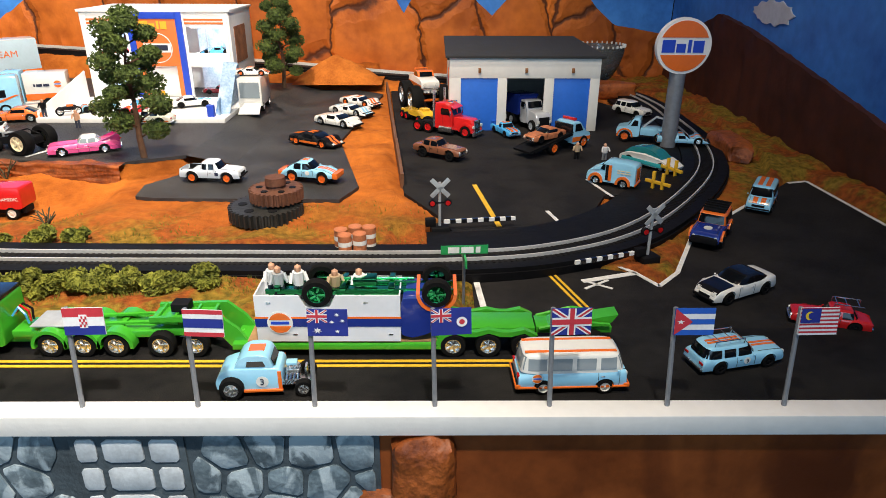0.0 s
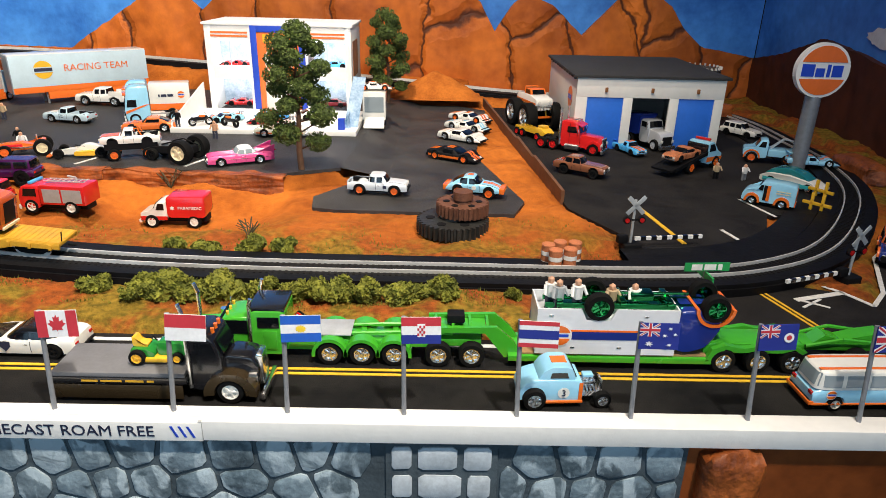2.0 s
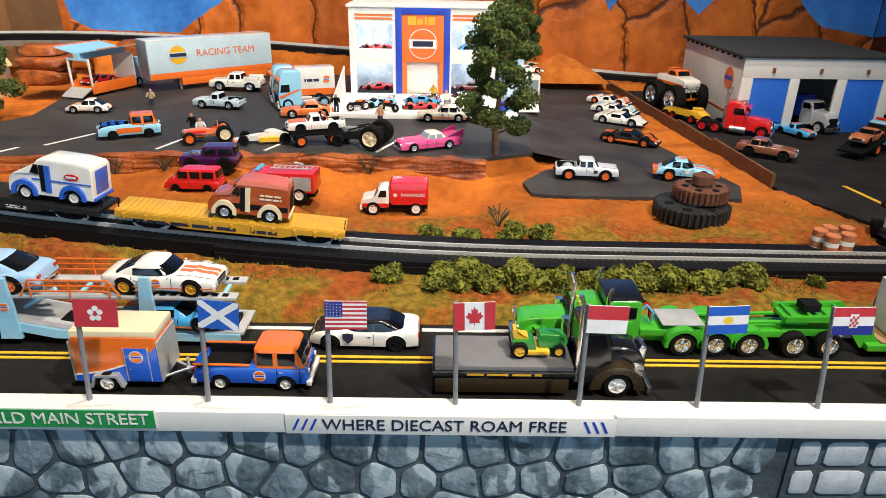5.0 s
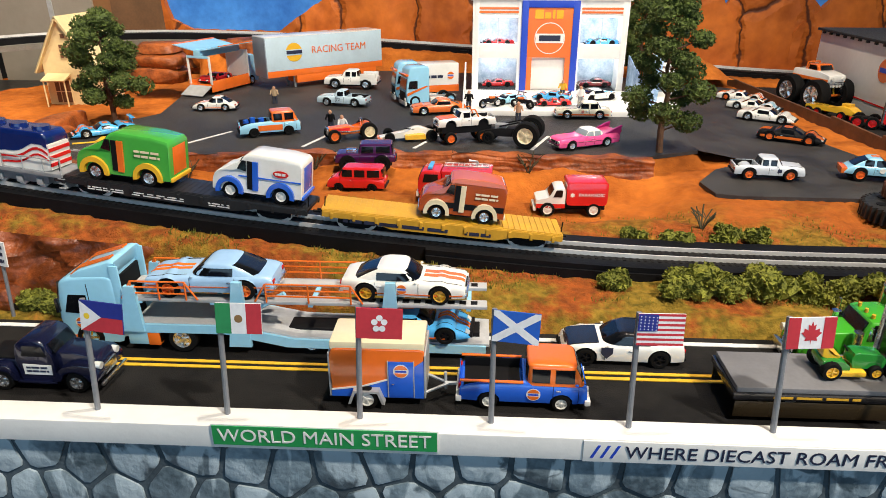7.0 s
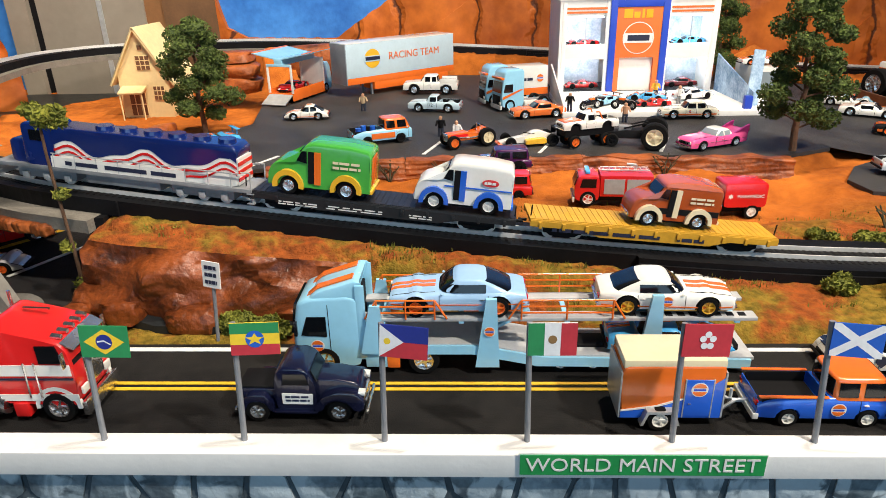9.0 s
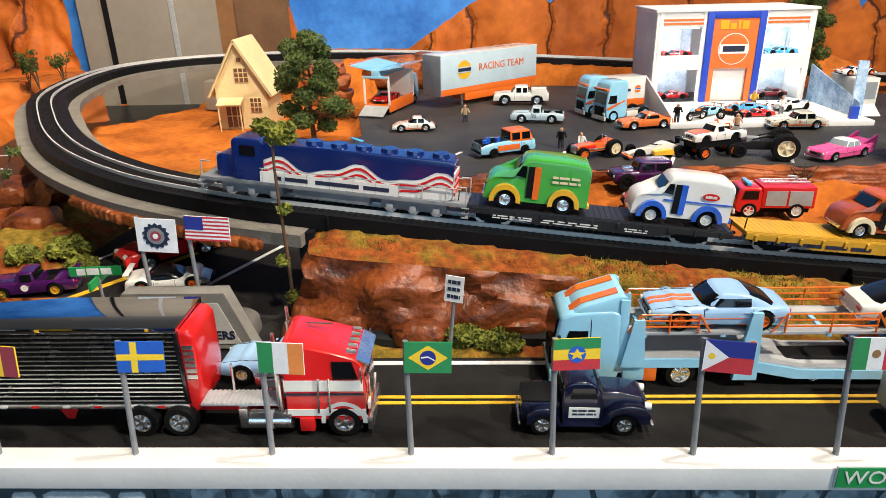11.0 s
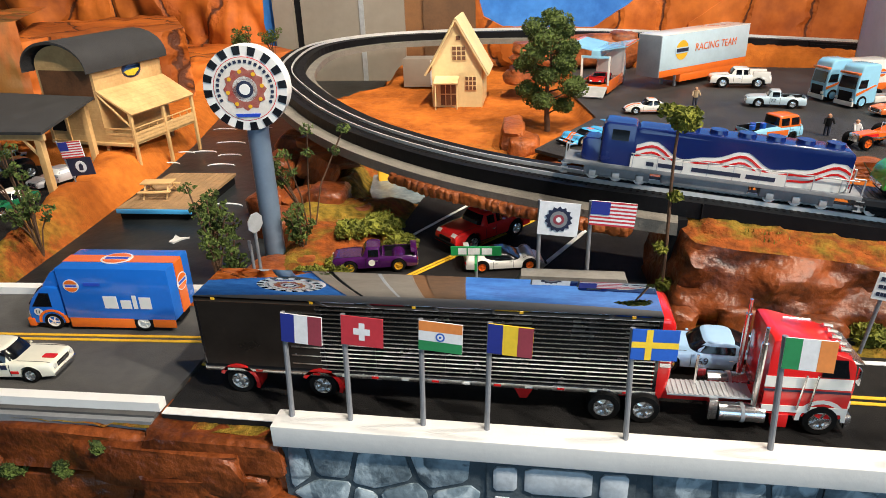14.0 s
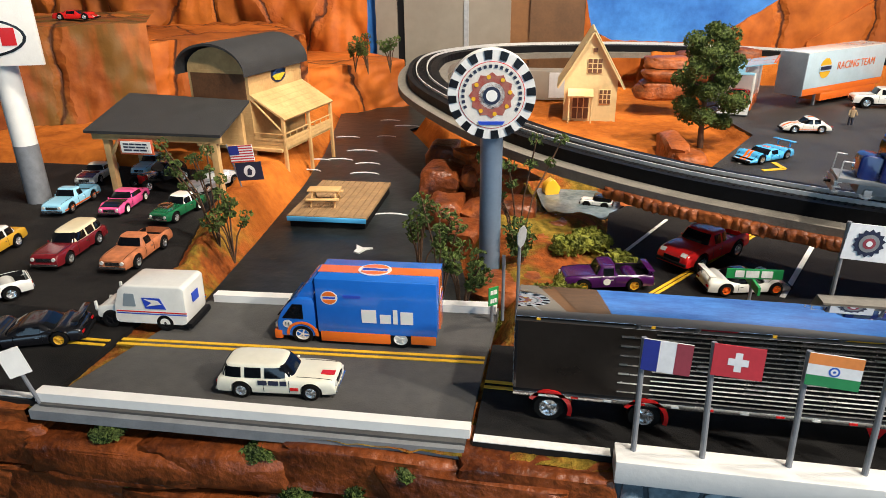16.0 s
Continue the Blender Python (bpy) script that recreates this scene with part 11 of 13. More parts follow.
# car park
Q = LL_Z + 0.0005
for x, y, yaw, L, kd, b, rf, lab, kw in ((-1.722, 0.654, -83, 0.068, "muscle", p_pink, None, "pink muscle car with black bonnet stripe", dict(hood=p_black, rim=p_white)),
                                         (-1.782, 0.648, -84, 0.072, "pickup", p_gulf, None, "powder blue pickup with orange wheels in its bed", dict(category="pickup", flank=[(p_orange, -0.45, 0.45, 0.075, 0.10)])),
                                         (-1.650, 0.640, -96, 0.068, "gasser", p_dkgreen, p_white, "dark green drag saloon with white roof and chrome engine", dict(extra=lambda root, L, W, k, zl: [part("engine", box(0.2 * L, 0.36 * L, -0.006, 0.006, 0.19 * L, 0.27 * L, 0.001), m_chrome, root)])),
                                         (-1.765, 0.515, -84, 0.074, "gasser", p_gold, p_white, "gold drag saloon with white roof", dict()),
                                         (-1.694, 0.530, -84, 0.078, "wagon", p_maroon, p_cream, "maroon panel estate with cream roof", dict()),
                                         (-1.628, 0.532, -88, 0.076, "pickup", p_rust, None, "weathered orange pickup with primer patches", dict(category="pickup")),
                                         (-1.700, 0.432, -130, 0.072, "pickup", p_white, None, "white pickup with red bed", dict(category="pickup", stripe=(p_red, 0.6))),
                                         (-1.820, 0.745, -80, 0.068, "muscle", p_white, None, "white muscle car with maroon windscreen surround", dict(hood=p_maroon)),
                                         (-1.660, 0.735, -110, 0.068, "muscle", p_silver, None, "silver-white muscle car under a dust cover", dict(glass=p_white)),
                                         (-1.775, 0.790, -85, 0.066, "sedan", p_gulf, None, "grey-blue saloon in the pavilion's shade", dict())):
    car("parked_car", lab, (x, y, Q), yaw, L, kd, b, rf, **{"rim": m_chrome, "group": "cars in the car park", **kw})


def black_rod():
    t = thing("hot_rod", pose(-1.728, 0.735, Q, 0, 0, -115), "black open hot rod with copper grille", "car")
    part("body", hull([(-0.030, 0.007), (0.004, 0.007), (0.004, 0.020), (-0.004, 0.026), (-0.024, 0.026), (-0.030, 0.018)], 0.0110), p_black, t)
    part("engine", box(0.006, 0.020, -0.005, 0.005, 0.008, 0.018, 0.001), m_chrome, t)
    part("grille", box(0.024, 0.026, -0.006, 0.006, 0.006, 0.017, 0.0006), p_red, t)
    part("frame", box(0.0, 0.030, -0.004, 0.004, 0.005, 0.007, 0.0004), m_dark, t)
    for s in (-1, 1):
        wheel(t, -0.020, s * 0.0125, 0.0088, 0.008)
        wheel(t, 0.026, s * 0.0125, 0.0068, 0.005)
        part("side_window", side([(-0.020, 0.0205), (-0.004, 0.0205), (-0.006, 0.0245), (-0.020, 0.0245)], s * 0.0111 - 0.0003, 0.0006), m_glass, t)


black_rod()
car("pickup_truck", "purple racing pickup with white number discs", near(-1.216, 0.516, -0.0105, 8, 0.028), 192, 0.070, "pickup", p_purple, rim=p_gold, category="pickup", disc=(0.03, 0.135, 0.04), spoiler=p_purple)
car("sports_car", "white sports car with black roof, pale blue tail and orange rims", near(-1.108, 0.528, -0.0105, 12, 0.030), 12, 0.066, "sports", p_white, p_black, rim=p_orange, spoiler=p_white)
car("pickup_truck", "bright red crew-cab pickup", (-1.133, 0.596, -0.0105), -134, 0.088, "crew", p_red, rim=m_chrome, category="pickup")
car("off_roader", "small white off-road car by the river", (-1.216, 0.752, -0.0225), 170, 0.034, "jeep", p_white, p_black, rim=m_dark)
car("sports_car", "red sports car on the rock ledge", (-2.06, 1.08, 0.146), 10, 0.068, "sports", p_red, rim=m_chrome)
for x, y, z, yaw, c1, c2, lab in ((-0.867, 1.035, C, 10, m_shirt, m_jeans, "tan-shirted figurine standing in the paddock"), (-0.748, 0.872, C, 0, m_dark, m_jeans, "dark-clothed figurine with yellow cap"), (-0.728, 0.845, C, 30, m_wshirt, m_jeans, "pale figurine beside the orange hot rod"), (-0.508, 0.938, C, 0, m_skin, m_jeans, "small figurine near the showroom"), (-0.415, 1.02, FZ, 10, m_wshirt, m_grey, "pale figurine on the showroom floor"), (-0.435, 1.07, FZ, -10, p_yellow, m_jeans, "yellow-shirted figurine on the showroom floor"), (0.185, 0.852, Gz, 0, m_shirt, m_dark, "figurine in the garage yard"), (0.220, 0.846, Gz, 20, m_wshirt, m_grey, "pale figurine beside the recovery truck"), (-0.575, 0.978, FZ, 0, m_dark, m_jeans, "dark figurine at the showroom wall")):
    figure((x, y, z), yaw, c1, c2, lab, 0.021 if z == Gz else 0.025)

# ---- buildings ----


def headquarters():
    h = thing("headquarters_building", pose(-0.4535, 1.13, L_Z), "white two-storey showroom with blue and orange centre panel and lit rooms", "building")
    hw, d, H = 0.1195, 0.13, 0.142
    bx(h, "floor_slab", m_white, -hw - 0.012, hw + 0.024, -0.160, 0.0, 0.0, 0.007, 0.0005)
    bx(h, "side_wall", m_white, -hw, -hw + 0.004, 0.0, d, 0.0, H, 0.0004)
    bx(h, "side_wall", m_white, hw - 0.004, hw, 0.0, d, 0.0, H, 0.0004)
    bx(h, "back_wall", m_white, -hw, hw, d - 0.003, d, 0.0, H, 0.0004)
    bx(h, "roof", m_white, -hw - 0.003, hw + 0.003, -0.003, d + 0.003, H, H + 0.004, 0.0006)
    for x in (-hw + 0.004, -0.049, 0.041, hw - 0.010):
        bx(h, "pillar", m_white, x, x + 0.006, -0.0008, 0.0045, 0.007, H, 0.0003)
    for x0, x1 in ((-hw + 0.004, -0.044), (0.044, hw - 0.004)):
        for z0, z1 in ((0.056, 0.078), (0.120, H)):
            bx(h, "floor_band", m_white, x0, x1, 0.0, 0.004, z0, z1, 0.0003)
        for z in (0.1235, 0.129):
            bx(h, "orange_line", m_orangep, x0, x1, -0.0006, 0.0006, z, z + 0.003, 0)
        for zc in (0.060, 0.121):
            bx(h, "ceiling_light", m_led, x0 + 0.006, x1 - 0.006, 0.015, 0.045, zc - 0.0045, zc - 0.0035, 0, "lit ceiling strip")
        bx(h, "upper_floor", m_white, x0, x1, 0.004, 0.066, 0.068, 0.073, 0.0003)
        bx(h, "room_back", mat("pale_blue_room_print", (0.42, 0.58, 0.74), 0.5, 0, 0.35, 45, col2=(0.75, 0.80, 0.84)), x0, x1, 0.066, 0.069, 0.007, H, 0.0003)
        bx(h, "mullion", m_lgrey, (x0 + x1) / 2 - 0.0006, (x0 + x1) / 2 + 0.0006, 0.001, 0.003, 0.078, 0.120, 0)
    bx(h, "blue_frame", m_bluep, -0.044, -0.034, -0.004, 0.005, 0.007, H, 0.0004)
    bx(h, "blue_frame", m_bluep, 0.034, 0.044, -0.004, 0.005, 0.007, H, 0.0004)
    bx(h, "blue_frame", m_bluep, -0.034, 0.034, -0.004, 0.005, H - 0.010, H, 0.0004)
    bx(h, "orange_panel", m_orangep, -0.034, 0.034, -0.0025, 0.005, 0.058, H - 0.010, 0.0003)
    for s in (-1, 1):
        bx(h, "door_jamb", m_orangep, min(s * 0.026, s * 0.034), max(s * 0.026, s * 0.034), -0.0025, 0.005, 0.007, 0.058, 0.0003)
    bx(h, "door", m_white, -0.026, 0.026, 0.004, 0.006, 0.007, 0.058, 0.0003)
    blocks(h, ((-0.024, 0.013, 0.013), (-0.009, 0.009, 0.009), (0.003, 0.0035, 0.013), (0.009, 0.010, 0.012)), 0.116, -0.0032, p_yellow, "pale yellow name block")
    e = part("emblem", side(ring(28, 0.0235, 0.0235), 0, 0.0004), m_white, h, "white outlined round emblem", m=pose(0, -0.0032, 0.087))
    part("orange_segment", side(ring(28, 0.0222, 0.0222), -0.0004, 0.0005), m_orangep, e)
    part("white_band", side([(-0.0215, -0.0070), (0.0215, -0.0070), (0.0215, 0.0070), (-0.0215, 0.0070)], -0.0008, 0.0005), m_white, e)
    part("dark_bar", side([(-0.0165, -0.0040), (0.0165, -0.0040), (0.0165, 0.0045), (-0.0165, 0.0045)], -0.0012, 0.0005), m_ink, e)
    # low wing walls of the forecourt, printed with pale pictures
    pic = mat("pale_blue_print", (0.12, 0.34, 0.70), 0.5, 0, 0.4, 40, col2=(0.55, 0.72, 0.88))
    part("wing_wall", quadplate([(-hw - 0.010, -0.155, 0.0), (-hw - 0.010, 0.0, 0.0), (-hw - 0.010, 0.0, 0.050), (-hw - 0.010, -0.155, 0.016)], 0.001), m_white, h, smooth=0)
    part("wing_wall", quadplate([(hw + 0.010, -0.140, 0.0), (hw + 0.006, 0.0, 0.0), (hw + 0.006, 0.0, 0.062), (hw + 0.010, -0.140, 0.028)], 0.001), pic, h, smooth=0)
    part("leaning_board", quadplate([(hw + 0.002, -0.135, 0.004), (hw + 0.022, -0.128, 0.004), (hw + 0.034, -0.10, 0.078), (hw + 0.016, -0.107, 0.080)], 0.001), pic, h, smooth=0)
    bx(h, "blue_stand", m_bluep, hw - 0.004, hw + 0.006, -0.150, -0.142, 0.007, 0.024, 0.0004)
    # picture on the end wall
    bx(h, "end_poster", mat("sepia_poster", (0.38, 0.16, 0.08), 0.6, 0, 0.4, 60), hw + 0.0001, hw + 0.0009, 0.02, 0.085, 0.060, 0.118, 0, "sepia poster on the end wall")
    for x, z, kd, b in ((-0.080, 0.0735, "proto", p_red), (0.085, 0.0735, "sports", p_sky), (-0.078, 0.0075, "sports", p_red), (0.080, 0.0075, "muscle", p_maroon)):
        car("display_car", "car on display in a lit showroom room", (-0.4535 + x, 1.13 + 0.032, L_Z + z), 185, 0.052, kd, b, rim=m_dark, group="cars in the showroom rooms")


headquarters()


def garage():
    g = thing("garage_building", pose(0.131, 1.005, G_Z), "white three-bay garage with blue doors and dark flat roof", "building")
    x0, x1, y1, H = -0.112, 0.112, 0.255, 0.108
    wallm = mat("white_plastic_wall", (0.70, 0.68, 0.63), 0.5, 0, 0.06, 20, 0.05)
    doors = [(-0.095, -0.040), (-0.026, 0.030), (0.044, 0.098)]
    dh = 0.079
    xs = [x0] + [v for d in doors for v in d] + [x1]
    for k in range(0, len(xs), 2):
        bx(g, "front_wall", wallm, xs[k], xs[k + 1], 0.0, 0.005, 0.0, dh, 0.0003)
    bx(g, "front_wall", wallm, x0, x1, 0.0, 0.005, dh, H, 0.0003)
    bx(g, "side_wall", wallm, x0, x0 + 0.005, 0.005, y1, 0.0, H, 0.0003)
    bx(g, "side_wall", wallm, x1 - 0.005, x1, 0.005, y1, 0.0, H, 0.0003)
    bx(g, "back_wall", wallm, x0 + 0.005, x1 - 0.005, y1 - 0.005, y1, 0.0, H, 0.0003)
    bx(g, "roof", m_roof, x0 - 0.006, x1 + 0.006, -0.004, y1 + 0.004, H, H + 0.004, 0.0006)
    for i, (a, b) in enumerate(doors):
        if i != 1:
            d = bx(g, "door", m_sblue, a, b, 0.002, 0.004, 0.0, dh, 0.0003, "blue roller door")
        bx(g, "wall_lamp", mat("copper_lamp", (0.3, 0.12, 0.04), 0.4, 0.5), (a + b) / 2 - 0.002, (a + b) / 2 + 0.002, -0.003, 0.0, dh + 0.008, dh + 0.015, 0.0004)
    for k in range(11):
        bx(g, "eave_block", m_roof, x0 - 0.003, x0, 0.01 + k * 0.023, 0.016 + k * 0.023, H - 0.004, H, 0)
    bx(g, "red_line", p_red, x0 - 0.0008, x0 + 0.0004, 0.005, y1, 0.022, 0.024, 0)
    bx(g, "blue_post", p_navy, x0 - 0.004, x0, 0.0, 0.006, 0.0, 0.030, 0.0003)
    e = part("emblem", side(ring(28, 0.0165, 0.0165), 0, 0.0006), m_orangep, g, "round orange emblem on the side wall", m=pose(x0 - 0.001, 0.045, 0.072, 0, 0, -90))
    part("emblem_bar", side([(-0.012, -0.003), (0.012, -0.003), (0.012, 0.0035), (-0.012, 0.0035)], -0.0006, 0.0006), m_bluep, e)


garage()


def gulf_sign():
    s = thing("roadside_sign", pose(0.324, 0.905, -0.006), "tall grey pole with round orange and white emblem sign", "sign")
    part("pole", cyl((0, 0.006, -0.01), (0, 0.006, 0.105), 0.0105, seg=20), m_pole, s)
    R = 0.0358
    part("sign_drum", side(ring(36, R, R), -0.004, 0.010), m_white, s, m=pose(0, 0, 0.140))
    m = pose(0, -0.0042, 0.140)
    up = ring(24, R * 0.90, R * 0.90, 0, 0, 20, 160)
    part("orange_segment", side(up, -0.0006, 0.0008), p_orange, s, m=m)
    part("orange_segment", side([(x, -z) for x, z in up], -0.0006, 0.0008), p_orange, s, m=m)
    blocks(s, ((-0.029, 0.017, 0.016), (-0.010, 0.012, 0.011), (0.005, 0.0045, 0.016), (0.012, 0.014, 0.015)), -0.008, -0.0006, m_bluep, "dark blue name block", m)


gulf_sign()


def star(cx, cz, r, n=5, inner=0.42):
    return [(cx + r * (1 if i % 2 == 0 else inner) * math.sin(math.pi * i / n), cz + r * (1 if i % 2 == 0 else inner) * math.cos(math.pi * i / n)) for i in range(2 * n)]


def disc_sign():
    s = thing("roadside_sign", pose(-1.312, 0.538, -0.015), "grey pole with round checkered black and white drum sign", "sign")
    part("pole", cyl((0, 0.008, -0.01), (0, 0.008, 0.125), 0.0088, seg=20), mat("blue_grey_pole", (0.16, 0.22, 0.30), 0.4, 0.2, 0.1), s)
    R = 0.0325
    drum = part("sign_drum", side(ring(40, R, R), -0.006, 0.016), m_white, s, m=pose(0, 0, 0.152, 0, 0, 8))
    for k in range(16):
        a = 22.5 * k
        part("black_check", side(ring(4, R * 0.995, R * 0.995, 0, 0, a, a + 11) + ring(4, R * 0.80, R * 0.80, 0, 0, a + 11, a), -0.0068, 0.0010), p_black, drum, "black check")
    part("red_face", side(ring(36, R * 0.74, R * 0.74), -0.0066, 0.0008), mat("printed_cream_face", (0.72, 0.68, 0.62), 0.5, 0, 0.10, 160), drum, "cream printed face")
    part("red_edge", side(ring(36, R * 0.755, R * 0.755), -0.0064, 0.0004), p_red, drum, "red edge")
    part("red_gear", side(star(0, 0, R * 0.52, 12, 0.86), -0.0070, 0.0006), mat("printed_red_gear", (0.46, 0.05, 0.035), 0.5, 0, 0.30, 160, col2=(0.36, 0.16, 0.12)), drum, "red and grey gear shape")
    rnd = random.Random(3)
    bm = bmesh.new()
    for k in range(22):  # plain marks in place of the ring of lettering
        a = 200 - k * 11
        c, sn = math.cos(radians(a)), math.sin(radians(a))
        side(ring(2, R * 0.685, R * 0.685, 0, 0, a, a + 6) + ring(2, R * 0.615, R * 0.615, 0, 0, a + 6, a), -0.0072, 0.0008, bm)
    part("lettering_ring", bm, m_ink, drum)
    for k in range(8):
        a = radians(45 * k + 10)
        part("yellow_dot", side(ring(10, 0.0016, 0.0016, R * 0.42 * math.cos(a), R * 0.42 * math.sin(a)), -0.0074, 0.0010), p_yellow, drum)
    for r, c in ((0.30, m_white), (0.20, m_ink), (0.13, m_white)):
        part("centre_ring", side(ring(20, R * r, R * r), -0.0070 - (0.3 - r) * 0.006, 0.0010), c, drum)
    part("lower_scroll", side([(-0.0085, -0.0215), (0.0085, -0.0215), (0.0100, -0.0190), (-0.0100, -0.0190)], -0.0074, 0.0010), m_bluep, drum)


disc_sign()


def gable_house():
    h = thing("wooden_house", pose(-1.218, 1.10, -0.012), "pale plywood house with steep gable and window grids", "house")
    w, d, e, r = 0.040, 0.085, 0.074, 0.140
    front = [(-w, 0), (w, 0), (w, e), (0, r), (-w, e)]
    part("front_wall", side(front, 0, 0.003), m_paleply, h)
    part("back_wall", side(front, d - 0.003, 0.003), m_paleply, h)
    for s in (-1, 1):
        bx(h, "side_wall", m_paleply, min(s * w, s * (w - 0.003)), max(s * w, s * (w - 0.003)), 0.003, d - 0.003, 0, e, 0.0002)
        part("roof", quadplate([(s * (w + 0.010), -0.008, e - 0.014), (s * (w + 0.010), d + 0.008, e - 0.014), (0, d + 0.008, r + 0.004), (0, -0.008, r + 0.004)], 0.0015), m_paleply, h, smooth=0)
        for k in range(14):
            t0, t1 = k / 14, (k + 0.9) / 14
            p = [(s * (w + 0.010) * (1 - t), (e - 0.014) + (r + 0.018 - e) * t + 0.0022) for t in (t0, t1)]
            part("shingle_course", quadplate([(p[0][0], -0.008, p[0][1]), (p[0][0], d + 0.008, p[0][1]), (p[1][0], d + 0.008, p[1][1]), (p[1][0], -0.008, p[1][1])], 0.0006), m_paleply, h, smooth=0)

    def window(x, z, ww, hh, nx, nz):
        f = part("window", box(x - ww / 2, x + ww / 2, -0.0012, 0.0008, z, z + hh, 0.0002), m_paleply, h)
        for i in range(nx):
            for j in range(nz):
                a, b = ww / nx, hh / nz
                part("pane", box(x - ww / 2 + i * a + 0.0008, x - ww / 2 + (i + 1) * a - 0.0008, -0.0016, -0.0010, z + j * b + 0.0008, z + (j + 1) * b - 0.0008), m_dwood, f, smooth=0)
    window(0.004, 0.082, 0.022, 0.022, 3, 3)
    window(0.022, 0.036, 0.018, 0.022, 3, 3)
    window(0.003, 0.112, 0.008, 0.008, 1, 1)
    window(-0.014, 0.012, 0.026, 0.036, 3, 2)
    part("porch_roof", quadplate([(-0.034, -0.002, 0.058), (0.004, -0.002, 0.058), (0.004, -0.024, 0.050), (-0.034, -0.024, 0.050)], 0.0012), m_paleply, h, smooth=0)
    for x in (-0.032, 0.002):
        part("porch_post", cyl((x, -0.021, 0), (x, -0.021, 0.050), 0.0012, seg=8), m_paleply, h)
    bx(h, "step_plinth", m_white, -0.044, 0.046, -0.045, 0.0, -0.014, 0.001, 0.001)


gable_house()


def barn():
    b = thing("stilt_barn", pose(-1.683, 0.820, -0.02, 0, 0, -8), "plank-built stilt house with black curved roof and open balcony", "house")
    w, d, fl, wl = 0.043, 0.130, 0.034, 0.128
    # walls of boards
    n = 13
    for k in range(n):
        z0, z1 = fl + k * (wl - fl) / n, fl + (k + 0.985) * (wl - fl) / n
        part("front_board", box(-w, w, 0.0, 0.003, z0, z1), m_wood, b, smooth=0)
        part("side_board", box(w - 0.003, w, 0.003, d, z0, z1), m_wood, b, smooth=0)
        part("side_board", box(-w, -w + 0.003, 0.003, d, z0, z1), m_wood, b, smooth=0)
        part("back_board", box(-w, w, d - 0.003, d, z0, z1), m_wood, b, smooth=0)
    gable = ring(16, w, 0.027, 0, wl, 0, 180)
    part("front_gable", side(gable, 0, 0.003), m_wood, b)
    part("back_gable", side(gable, d - 0.003, 0.003), m_wood, b)
    bm = bmesh.new()
    rows = []
    for x, z in ring(20, w + 0.006, 0.033, 0, wl - 0.003, -4, 184):
        rows.append([bm.verts.new((x, y, z + dz)) for y, dz in ((-0.016, 0), (d + 0.010, 0), (d + 0.010, 0.003), (-0.016, 0.003))])
    for p, q in zip(rows, rows[1:]):
        for j in range(4):
            bm.faces.new((p[j], p[(j + 1) % 4], q[(j + 1) % 4], q[j]))
    part("curved_roof", bm, m_roof, b, "black felt curved roof")
    bx(b, "floor", m_wood, -w, w + 0.040, -0.004, d, fl - 0.004, fl, 0.0004)
    # flat dark sheet on the boards gives the doorway's inner shade
    bx(b, "doorway", m_dark, -0.040, -0.014, -0.0008, 0.0004, fl + 0.012, fl + 0.046, 0)
    for x in (-0.042, -0.014):
        bx(b, "door_post", m_wood, x - 0.002, x + 0.002, -0.002, 0.0, fl, fl + 0.050, 0)
    # lean-to balcony roof on the river side
    part("lean_to_roof", quadplate([(w, 0.0, wl - 0.030), (w, d, wl - 0.030), (w + 0.046, d, wl - 0.058), (w + 0.046, 0.0, wl - 0.058)], 0.0012), m_wood, b, smooth=0)
    for k in range(1, 6):
        z, x = wl - 0.030 - 0.028 * k / 6, w + 0.046 * k / 6
        part("roof_batten", box(x - 0.0006, x + 0.0006, 0.0, d, z + 0.0006, z + 0.0014), m_wood, b, smooth=0)
    for k in range(3):
        part("parapet_board", box(w + 0.0405, w + 0.0425, 0.0, d, fl + k * 0.0042, fl + 0.0038 + k * 0.0042), m_wood, b, smooth=0)
        part("parapet_board", box(w, w + 0.0405, -0.0005, 0.0015, fl + k * 0.0042, fl + 0.0038 + k * 0.0042), m_wood, b, smooth=0)
    part("gable_brace", tube([(w, 0.001, wl - 0.034), (w + 0.042, 0.001, fl + 0.020)], 0.0014), m_wood, b)
    for y in (0.002, d * 0.5, d - 0.002):
        bx(b, "balcony_post", m_wood, w + 0.040, w + 0.044, y - 0.002, y + 0.002, -0.02, wl - 0.0565, 0.0003)
        bx(b, "stilt", m_wood, w - 0.004, w, y - 0.002, y + 0.002, -0.02, fl - 0.004, 0.0003)
        bx(b, "stilt", m_wood, -w, -w + 0.004, y - 0.002, y + 0.002, -0.02, fl - 0.004, 0.0003)
    for z in (fl + 0.010, fl + 0.018):
        part("railing", tube([(w + 0.042, 0.0, z), (w + 0.042, d, z)], 0.0009), m_wood, b)
        part("railing", tube([(w, 0.0, z), (w + 0.042, 0.0, z)], 0.0009), m_wood, b)
    for k in range(9):
        part("baluster", tube([(w + 0.042, k * d / 8, fl), (w + 0.042, k * d / 8, fl + 0.018)], 0.0007, 5), m_wood, b)
    e = part("fish_plaque", side(ring(20, 0.018, 0.0105), 0, 0.001), m_ink, b, "dark oval plaque with a yellow and blue fish shape", m=pose(w + 0.0008, 0.070, wl - 0.013, 0, 0, 90))
